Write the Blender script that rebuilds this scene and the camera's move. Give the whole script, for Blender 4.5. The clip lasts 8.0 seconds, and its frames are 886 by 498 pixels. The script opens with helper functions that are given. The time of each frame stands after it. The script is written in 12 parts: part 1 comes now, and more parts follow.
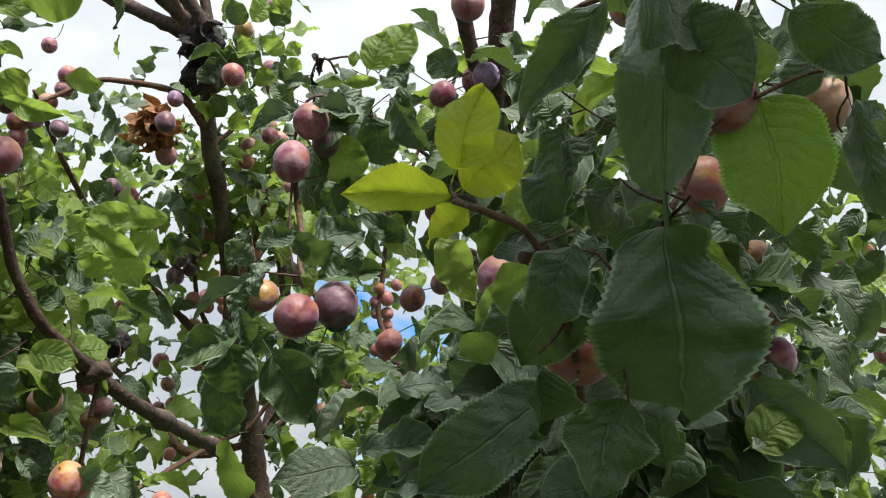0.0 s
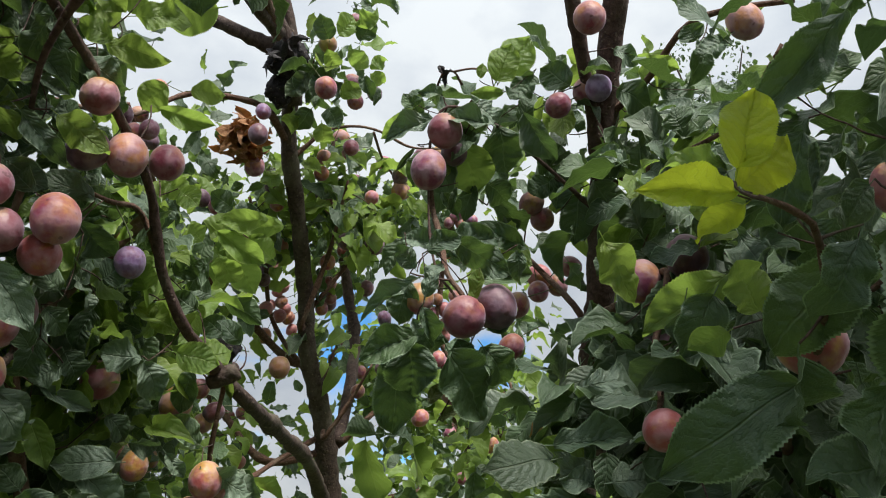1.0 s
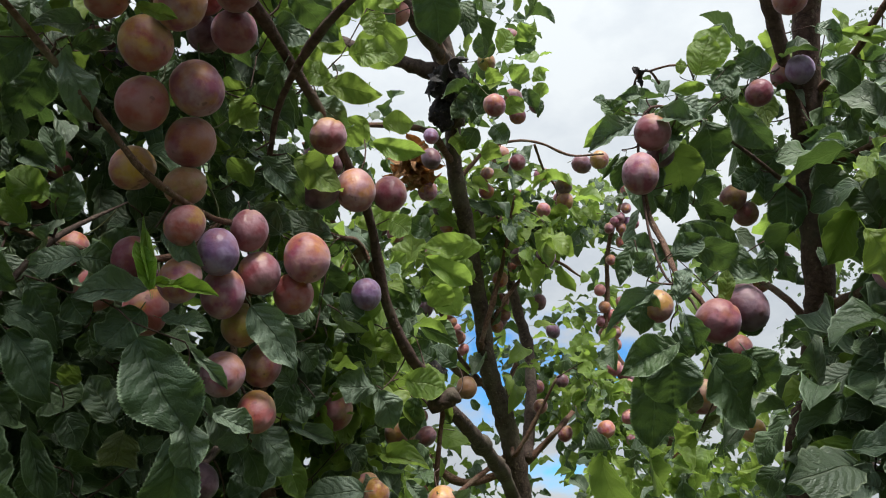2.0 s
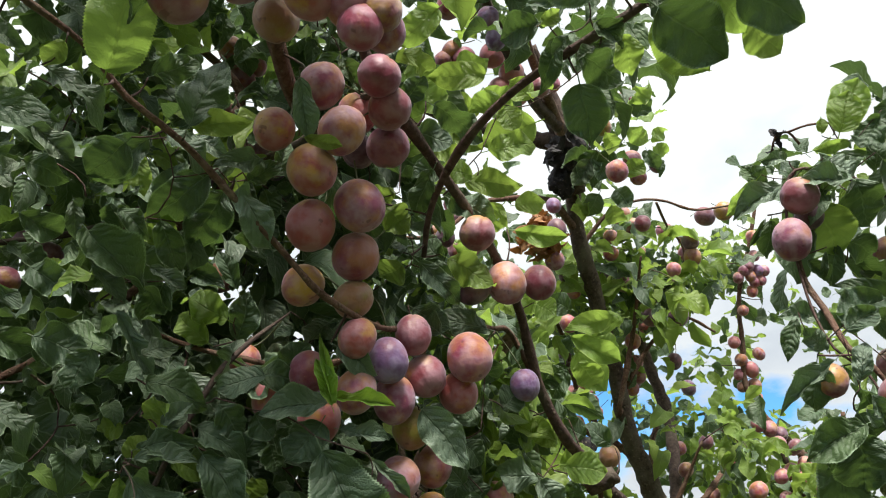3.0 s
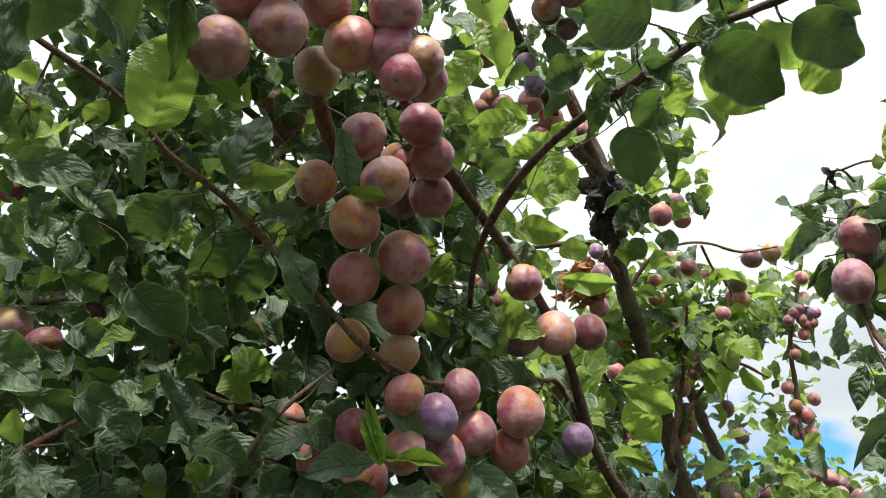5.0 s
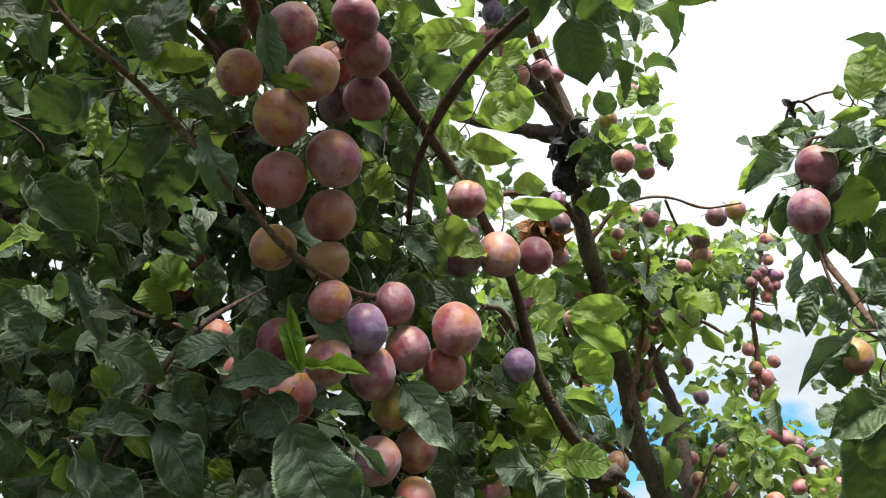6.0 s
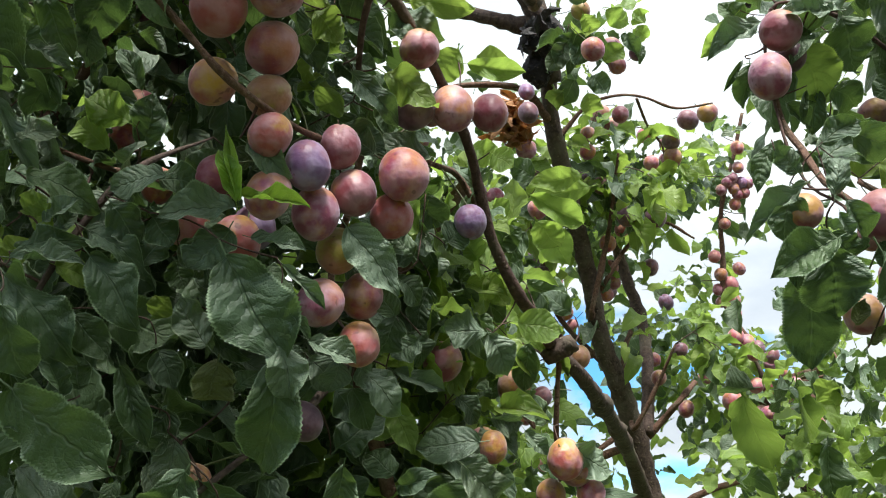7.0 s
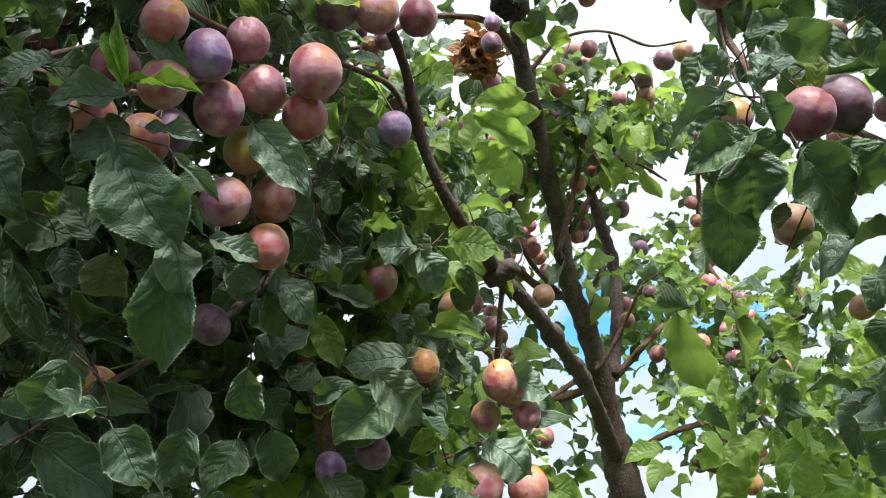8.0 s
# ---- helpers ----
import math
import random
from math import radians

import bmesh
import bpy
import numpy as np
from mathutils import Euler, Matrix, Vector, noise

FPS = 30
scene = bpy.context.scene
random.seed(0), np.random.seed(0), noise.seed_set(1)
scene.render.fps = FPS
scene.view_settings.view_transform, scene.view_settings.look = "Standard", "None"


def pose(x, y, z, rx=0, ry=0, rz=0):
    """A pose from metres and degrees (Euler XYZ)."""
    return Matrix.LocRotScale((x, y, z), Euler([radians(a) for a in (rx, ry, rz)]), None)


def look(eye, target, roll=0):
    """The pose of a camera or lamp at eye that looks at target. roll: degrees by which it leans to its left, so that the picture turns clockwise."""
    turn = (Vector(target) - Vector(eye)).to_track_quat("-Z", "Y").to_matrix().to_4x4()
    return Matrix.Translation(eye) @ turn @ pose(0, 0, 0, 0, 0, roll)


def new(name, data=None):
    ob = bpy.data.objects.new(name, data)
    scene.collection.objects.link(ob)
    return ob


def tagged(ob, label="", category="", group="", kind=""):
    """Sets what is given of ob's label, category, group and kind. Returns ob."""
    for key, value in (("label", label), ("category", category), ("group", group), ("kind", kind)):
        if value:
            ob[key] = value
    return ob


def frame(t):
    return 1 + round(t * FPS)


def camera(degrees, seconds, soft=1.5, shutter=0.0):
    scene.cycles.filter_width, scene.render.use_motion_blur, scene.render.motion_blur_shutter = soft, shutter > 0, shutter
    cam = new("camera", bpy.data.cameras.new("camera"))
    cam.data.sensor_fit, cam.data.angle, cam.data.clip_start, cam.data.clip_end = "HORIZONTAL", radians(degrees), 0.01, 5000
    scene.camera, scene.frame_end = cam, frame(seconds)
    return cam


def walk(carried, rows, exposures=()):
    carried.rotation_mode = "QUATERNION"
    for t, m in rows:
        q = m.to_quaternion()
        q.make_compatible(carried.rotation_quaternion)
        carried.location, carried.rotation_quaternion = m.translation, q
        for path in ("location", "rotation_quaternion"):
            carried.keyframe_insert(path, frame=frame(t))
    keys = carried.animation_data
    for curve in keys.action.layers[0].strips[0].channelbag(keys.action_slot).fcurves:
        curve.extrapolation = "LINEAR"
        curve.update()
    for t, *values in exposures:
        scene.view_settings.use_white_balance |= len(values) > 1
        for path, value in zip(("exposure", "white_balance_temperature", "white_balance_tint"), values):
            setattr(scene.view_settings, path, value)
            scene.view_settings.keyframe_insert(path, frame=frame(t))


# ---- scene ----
cam = camera(56.2, 8.0, 1.05)
PATH = [
    (0, (0.037, 0.064, 1.735), (-0.007, 1.917, 2.485), 1.1),
    (0.5, (-0.024, 0.058, 1.721), (-0.076, 1.903, 2.492), 1.3),
    (1, (-0.099, 0.042, 1.713), (-0.163, 1.881, 2.497), 1.4),
    (1.5, (-0.163, 0.033, 1.713), (-0.348, 1.863, 2.498), 1.4),
    (1.7, (-0.18, 0.041, 1.715), (-0.443, 1.859, 2.506), 0.8),
    (2.8, (-0.232, 0.023, 1.732), (-0.769, 1.724, 2.637), -1.5),
    (3, (-0.237, 0.005, 1.747), (-0.821, 1.677, 2.677), -1.2),
    (3.5, (-0.254, -0.035, 1.76), (-0.914, 1.579, 2.739), -1.4),
    (4, (-0.247, -0.041, 1.773), (-0.925, 1.542, 2.79), -1.8),
    (4.2, (-0.25, -0.039, 1.774), (-0.921, 1.538, 2.804), -1.9),
    (5.3, (-0.249, 0.042, 1.747), (-0.879, 1.637, 2.776), -0.8),
    (5.5, (-0.246, 0.055, 1.739), (-0.866, 1.662, 2.754), -0.8),
    (6, (-0.242, 0.083, 1.731), (-0.843, 1.72, 2.71), -0.8),
    (6.5, (-0.236, 0.108, 1.709), (-0.821, 1.777, 2.642), -0.8),
    (7, (-0.233, 0.13, 1.679), (-0.815, 1.857, 2.503), -0.5),
    (7.5, (-0.22, 0.154, 1.672), (-0.804, 1.903, 2.448), -0.8),
    (8, (-0.183, 0.185, 1.646), (-0.775, 1.948, 2.383), 0.1),
]
walk(cam, [(t, look(eye, target, roll)) for t, eye, target, roll in PATH], exposures=[(0, 0.74, 6750, 6), (1.0, 0.48, 6600, 6), (1.5, 0.4, 6550, 6), (3.0, 0.91, 6800, 5), (4.0, 0.94, 6850, 4), (6.5, 1.06, 6700, 3), (8, 1.18, 6350, 5)])

# ---- world, sun and exposure ----
SUN_AZ, SUN_EL = 152.0, 58.0     # degrees: clockwise from +y, above the horizon
world = bpy.data.worlds.new("sky")
scene.world = world
world.use_nodes = True
wn, wl = world.node_tree.nodes, world.node_tree.links
wn.clear()
w_out = wn.new("ShaderNodeOutputWorld")
w_sky = wn.new("ShaderNodeTexSky")
w_sky.sky_type, w_sky.sun_disc = "NISHITA", False
w_sky.air_density, w_sky.dust_density, w_sky.ozone_density = 1.0, 0.1, 3.0
w_sky.sun_elevation, w_sky.sun_rotation = radians(SUN_EL), radians(SUN_AZ)
w_blue = wn.new("ShaderNodeBackground")
w_blue.inputs["Strength"].default_value = 0.12
w_cloud = wn.new("ShaderNodeBackground")
w_coord = wn.new("ShaderNodeTexCoord")
w_map = wn.new("ShaderNodeMapping")
w_map.inputs["Scale"].default_value = (1.0, 1.0, 1.8)
w_map.inputs["Location"].default_value = (0.35, 0.2, 0.12)
w_noise = wn.new("ShaderNodeTexNoise")
w_noise.inputs["Scale"].default_value = 4.0
w_noise.inputs["Detail"].default_value = 7.0
w_noise.inputs["Roughness"].default_value = 0.55
w_ramp = wn.new("ShaderNodeValToRGB")
w_ramp.color_ramp.elements[0].position, w_ramp.color_ramp.elements[1].position = 0.58, 0.68
w_tone = wn.new("ShaderNodeValToRGB")
w_tone.color_ramp.elements[0].position, w_tone.color_ramp.elements[1].position = 0.42, 0.66
w_tone.color_ramp.elements[0].color, w_tone.color_ramp.elements[1].color = (0.65, 0.68, 0.73, 1), (0.46, 0.50, 0.58, 1)
w_mix = wn.new("ShaderNodeMixShader")
wl.new(w_coord.outputs["Generated"], w_map.inputs["Vector"])
wl.new(w_map.outputs["Vector"], w_noise.inputs["Vector"])
w_sep = wn.new("ShaderNodeSeparateXYZ")
w_low = wn.new("ShaderNodeMath")
w_low.operation = "SUBTRACT"
w_low.inputs[1].default_value = 0.265
w_abs = wn.new("ShaderNodeMath")
w_abs.operation = "ABSOLUTE"
w_add = wn.new("ShaderNodeMath")
w_add.operation = "MULTIPLY_ADD"
w_add.inputs[1].default_value = 1.9
wl.new(w_coord.outputs["Generated"], w_sep.inputs[0])
wl.new(w_sep.outputs["Z"], w_low.inputs[0])
wl.new(w_low.outputs[0], w_abs.inputs[0])
wl.new(w_abs.outputs[0], w_add.inputs[0])
wl.new(w_noise.outputs["Fac"], w_add.inputs[2])
w_gap = [wn.new("ShaderNodeMath") for _ in range(5)]
for w_node, w_op, w_value in zip(w_gap, ("ADD", "ABSOLUTE", "SUBTRACT", "MAXIMUM", "MULTIPLY_ADD"), (0.12, 0.0, 0.14, 0.0, 1.4)):
    w_node.operation = w_op
    w_node.inputs[1].default_value = w_value
wl.new(w_sep.outputs["X"], w_gap[0].inputs[0])
for w_node, w_next in zip(w_gap, w_gap[1:]):
    wl.new(w_node.outputs[0], w_next.inputs[0])
wl.new(w_add.outputs[0], w_gap[4].inputs[2])
wl.new(w_gap[4].outputs[0], w_ramp.inputs["Fac"])
wl.new(w_noise.outputs["Fac"], w_tone.inputs["Fac"])
w_zenith = wn.new("ShaderNodeMath")
w_zenith.operation = "MULTIPLY_ADD"
w_zenith.inputs[1].default_value, w_zenith.inputs[2].default_value = 0.66, 0.59
w_zenith.use_clamp = False
wl.new(w_tone.outputs["Color"], w_cloud.inputs["Color"])
wl.new(w_sep.outputs["Z"], w_zenith.inputs[0])
wl.new(w_zenith.outputs[0], w_cloud.inputs["Strength"])
w_deep = wn.new("ShaderNodeMix")
w_deep.data_type, w_deep.blend_type = "RGBA", "MULTIPLY"
w_deep.inputs[0].default_value = 1.0
w_deep.inputs[7].default_value = (0.50, 0.90, 1.15, 1)
wl.new(w_sky.outputs["Color"], w_deep.inputs[6])
wl.new(w_deep.outputs[2], w_blue.inputs["Color"])
wl.new(w_ramp.outputs["Color"], w_mix.inputs["Fac"])
wl.new(w_blue.outputs["Background"], w_mix.inputs[1])
wl.new(w_cloud.outputs["Background"], w_mix.inputs[2])
wl.new(w_mix.outputs["Shader"], w_out.inputs["Surface"])

sun_data = bpy.data.lights.new("sun", "SUN")
sun_data.energy, sun_data.angle, sun_data.color = 4.7, radians(16.0), (1.0, 0.98, 0.93)
sun = new("sun", sun_data)
az, el = radians(SUN_AZ), radians(SUN_EL)
sun.matrix_world = look((0, 0, 30), Vector((0, 0, 30)) - Vector((math.sin(az) * math.cos(el), math.cos(az) * math.cos(el), math.sin(el))))


# ---- materials ----
def material(name):
    m = bpy.data.materials.new(name)
    m.use_nodes = True
    n, l = m.node_tree.nodes, m.node_tree.links
    n.clear()
    return m, n, l


def node(n, kind, **inputs):
    x = n.new(kind)
    for key, value in inputs.items():
        x.inputs[key.replace("_", " ")].default_value = value
    return x


def math_node(n, l, op, a, b=None, c=None):
    x = n.new("ShaderNodeMath")
    x.operation = op
    for i, v in enumerate((a, b, c)):
        if v is None:
            continue
        if isinstance(v, (int, float)):
            x.inputs[i].default_value = v
        else:
            l.new(v, x.inputs[i])
    return x.outputs[0]


def mix_color(n, l, fac, a, b, blend="MIX"):
    x = n.new("ShaderNodeMix")
    x.data_type, x.blend_type = "RGBA", blend
    for socket, v in ((x.inputs[0], fac), (x.inputs[6], a), (x.inputs[7], b)):
        if isinstance(v, (int, float)):
            socket.default_value = v
        elif isinstance(v, tuple):
            socket.default_value = (*v, 1)
        else:
            l.new(v, socket)
    return x.outputs[2]


def ramp(n, l, fac, stops):
    x = n.new("ShaderNodeValToRGB")
    e = x.color_ramp.elements
    while len(e) < len(stops):
        e.new(0.5)
    for i, (p, c) in enumerate(stops):
        e[i].position, e[i].color = p, (*c, 1) if isinstance(c, tuple) else (c, c, c, 1)
    l.new(fac, x.inputs["Fac"])
    return x.outputs["Color"]


def noise_tex(n, l, vector, scale, detail=3.0, rough=0.55):
    x = node(n, "ShaderNodeTexNoise", Scale=scale, Detail=detail, Roughness=rough)
    l.new(vector, x.inputs["Vector"])
    return x.outputs["Fac"]


def shifted(n, l, vector, amount):
    """The vector, moved by an amount of its own for each object and each island."""
    x = n.new("ShaderNodeVectorMath")
    x.operation = "ADD"
    l.new(vector, x.inputs[0])
    c = n.new("ShaderNodeCombineXYZ")
    for i in range(3):
        l.new(math_node(n, l, "MULTIPLY", amount, 7.0 + 5.3 * i), c.inputs[i])
    l.new(c.outputs[0], x.inputs[1])
    return x.outputs[0]


def own_random(n, l):
    info, geo = n.new("ShaderNodeObjectInfo"), n.new("ShaderNodeNewGeometry")
    return math_node(n, l, "FRACT", math_node(n, l, "ADD", info.outputs["Random"], geo.outputs["Random Per Island"]))


def leaf_material(name, deep, light, rib, clear, through_share, rough, yellow):
    m, n, l = material(name)
    uv = n.new("ShaderNodeUVMap")
    uv.uv_map = "UVMap"
    sep = n.new("ShaderNodeSeparateXYZ")
    l.new(uv.outputs["UV"], sep.inputs[0])
    rnd = own_random(n, l)
    off = math_node(n, l, "ABSOLUTE", math_node(n, l, "SUBTRACT", sep.outputs["X"], 0.5))
    mid = ramp(n, l, off, [(0.010, 1.0), (0.028, 0.0)])
    rim = ramp(n, l, off, [(0.455, 0.0), (0.480, 1.0)])
    # side veins run from the midrib up towards the edge
    run = math_node(n, l, "SUBTRACT", math_node(n, l, "MULTIPLY", sep.outputs["Y"], 7.5), math_node(n, l, "MULTIPLY", math_node(n, l, "POWER", off, 1.2), 5.0))
    place = shifted(n, l, uv.outputs["UV"], rnd)
    run = math_node(n, l, "ADD", run, math_node(n, l, "MULTIPLY", noise_tex(n, l, place, 3.6, 3.0), 2.0))
    saw = math_node(n, l, "ABSOLUTE", math_node(n, l, "SUBTRACT", math_node(n, l, "FRACT", run), 0.5))
    vein = ramp(n, l, saw, [(0.0, 1.0), (0.075, 0.0)])
    web = noise_tex(n, l, place, 34.0, 4.0, 0.65)
    blotch = noise_tex(n, l, place, 2.6, 4.0)
    base = mix_color(n, l, ramp(n, l, blotch, [(0.3, 0.0), (0.7, 1.0)]), deep, light)
    base = mix_color(n, l, math_node(n, l, "MULTIPLY", math_node(n, l, "POWER", rnd, 2.0), 0.42), base, yellow)
    base = mix_color(n, l, math_node(n, l, "MULTIPLY", vein, 0.20), base, rib)
    base = mix_color(n, l, math_node(n, l, "MULTIPLY", mid, 0.55), base, rib)
    base = mix_color(n, l, math_node(n, l, "MULTIPLY", rim, 0.85), base, tuple(min(1.0, 1.35 * c) for c in rib))
    spot = n.new("ShaderNodeTexVoronoi")
    spot.inputs["Scale"].default_value = 5.0
    l.new(place, spot.inputs["Vector"])
    rust = ramp(n, l, spot.outputs["Distance"], [(0.035, 1.0), (0.07, 0.0)])
    base = mix_color(n, l, math_node(n, l, "MULTIPLY", rust, 0.5), base, (0.10, 0.045, 0.02))
    bsdf = node(n, "ShaderNodeBsdfPrincipled", Roughness=rough)
    bsdf.inputs["Specular IOR Level"].default_value = 0.6
    l.new(base, bsdf.inputs["Base Color"])
    l.new(ramp(n, l, web, [(0.3, rough - 0.08), (0.7, rough + 0.12)]), bsdf.inputs["Roughness"])
    net = n.new("ShaderNodeTexVoronoi")
    net.feature = "DISTANCE_TO_EDGE"
    net.inputs["Scale"].default_value = 19.0
    l.new(place, net.inputs["Vector"])
    cells = ramp(n, l, net.outputs["Distance"], [(0.0, 0.0), (0.22, 1.0)])
    pillow = math_node(n, l, "POWER", math_node(n, l, "MULTIPLY", saw, 2.0), 0.6)
    height = math_node(n, l, "SUBTRACT", math_node(n, l, "ADD", math_node(n, l, "ADD", math_node(n, l, "MULTIPLY", web, 0.07), math_node(n, l, "MULTIPLY", cells, 0.12)), math_node(n, l, "MULTIPLY", pillow, 0.48)), math_node(n, l, "MULTIPLY", mid, 0.9))
    bump = node(n, "ShaderNodeBump", Strength=0.9, Distance=0.0021)
    l.new(height, bump.inputs["Height"])
    l.new(bump.outputs[0], bsdf.inputs["Normal"])
    tr = n.new("ShaderNodeBsdfTranslucent")
    l.new(mix_color(n, l, math_node(n, l, "MULTIPLY", vein, 0.25), mix_color(n, l, math_node(n, l, "MULTIPLY", rnd, 0.4), clear, yellow), deep), tr.inputs["Color"])
    mix = node(n, "ShaderNodeMixShader", Fac=through_share)
    l.new(bsdf.outputs[0], mix.inputs[1])
    l.new(tr.outputs[0], mix.inputs[2])
    out = n.new("ShaderNodeOutputMaterial")
    l.new(mix.outputs[0], out.inputs["Surface"])
    return m


LEAF = leaf_material("plum_leaf", (0.034, 0.062, 0.038), (0.072, 0.114, 0.064), (0.20, 0.26, 0.17), (0.18, 0.30, 0.060), 0.19, 0.50, (0.090, 0.150, 0.030))
# Young leaves, and sunlit ones whose light is put into a brighter colour.
YOUNG_LIT = leaf_material("young_lit_leaf", (0.095, 0.165, 0.030), (0.16, 0.245, 0.045), (0.24, 0.31, 0.08), (0.37, 0.54, 0.095), 0.42, 0.42, (0.25, 0.30, 0.045))
FRESH = leaf_material("fresh_yellow_leaf", (0.30, 0.38, 0.030), (0.40, 0.47, 0.035), (0.22, 0.30, 0.03), (0.78, 0.88, 0.06), 0.55, 0.45, (0.42, 0.42, 0.03))
# Pale undersides, and sky sheen on upper sides put into the colour.
PALE = leaf_material("pale_sheen_leaf", (0.075, 0.105, 0.070), (0.105, 0.140, 0.092), (0.18, 0.21, 0.14), (0.14, 0.25, 0.05), 0.20, 0.43, (0.11, 0.14, 0.07))
# Copy of the plum leaf with grey sky sheen put into its colour.
SKYLIT = leaf_material("sky_sheen_leaf", (0.135, 0.185, 0.132), (0.195, 0.250, 0.182), (0.20, 0.25, 0.17), (0.13, 0.25, 0.05), 0.16, 0.40, (0.10, 0.14, 0.06))
OLIVE = leaf_material("olive_leaf", (0.075, 0.095, 0.036), (0.115, 0.130, 0.052), (0.19, 0.21, 0.11), (0.20, 0.26, 0.05), 0.22, 0.46, (0.14, 0.14, 0.04))
SPROUT = leaf_material("sprouting_leaf", (0.12, 0.22, 0.025), (0.18, 0.30, 0.045), (0.26, 0.38, 0.12), (0.36, 0.62, 0.06), 0.36, 0.40, (0.22, 0.32, 0.04))
BLACK = leaf_material("blackened_leaf", (0.012, 0.010, 0.014), (0.030, 0.022, 0.028), (0.04, 0.03, 0.035), (0.03, 0.02, 0.02), 0.05, 0.6, (0.03, 0.018, 0.02))
WITHER = leaf_material("withered_leaf", (0.26, 0.11, 0.045), (0.50, 0.24, 0.10), (0.40, 0.24, 0.13), (0.35, 0.13, 0.03), 0.22, 0.7, (0.20, 0.07, 0.02))


def bark_material(name, dark, light, lichen, scale):
    m, n, l = material(name)
    geo = n.new("ShaderNodeNewGeometry")
    big = noise_tex(n, l, geo.outputs["Position"], 14.0 * scale, 4.0)
    fine = noise_tex(n, l, geo.outputs["Position"], 130.0 * scale, 5.0, 0.65)
    base = mix_color(n, l, ramp(n, l, fine, [(0.32, 0.0), (0.68, 1.0)]), dark, light)
    base = mix_color(n, l, math_node(n, l, "MULTIPLY", ramp(n, l, big, [(0.52, 0.0), (0.68, 1.0)]), 0.55), base, lichen)
    lent = n.new("ShaderNodeTexVoronoi")
    lent.inputs["Scale"].default_value = 95.0 * scale
    l.new(geo.outputs["Position"], lent.inputs["Vector"])
    dots = ramp(n, l, lent.outputs["Distance"], [(0.12, 1.0), (0.22, 0.0)])
    base = mix_color(n, l, math_node(n, l, "MULTIPLY", dots, 0.45), base, (0.22, 0.17, 0.12))
    bsdf = node(n, "ShaderNodeBsdfPrincipled", Roughness=0.78)
    bsdf.inputs["Specular IOR Level"].default_value = 0.3
    l.new(base, bsdf.inputs["Base Color"])
    bump = node(n, "ShaderNodeBump", Strength=0.8, Distance=0.004)
    l.new(math_node(n, l, "ADD", fine, math_node(n, l, "MULTIPLY", dots, 0.4)), bump.inputs["Height"])
    l.new(bump.outputs[0], bsdf.inputs["Normal"])
    out = n.new("ShaderNodeOutputMaterial")
    l.new(bsdf.outputs[0], out.inputs["Surface"])
    return m


BARK = bark_material("old_bark", (0.034, 0.021, 0.019), (0.112, 0.074, 0.063), (0.16, 0.14, 0.105), 1.0)
DARK_BARK = bark_material("dark_bark", (0.040, 0.020, 0.019), (0.125, 0.072, 0.063), (0.11, 0.10, 0.07), 1.1)
SHOOT = bark_material("red_brown_bark", (0.070, 0.030, 0.022), (0.18, 0.10, 0.072), (0.19, 0.15, 0.11), 1.6)
CANKER = bark_material("canker_bark", (0.012, 0.010, 0.013), (0.035, 0.028, 0.032), (0.05, 0.04, 0.045), 1.3)
GREEN_STALK, _n, _l = material("green_stalk")
_b = node(_n, "ShaderNodeBsdfPrincipled", Roughness=0.6)
_b.inputs["Base Color"].default_value = (0.075, 0.085, 0.032, 1)
_o = _n.new("ShaderNodeOutputMaterial")
_l.new(_b.outputs[0], _o.inputs["Surface"])


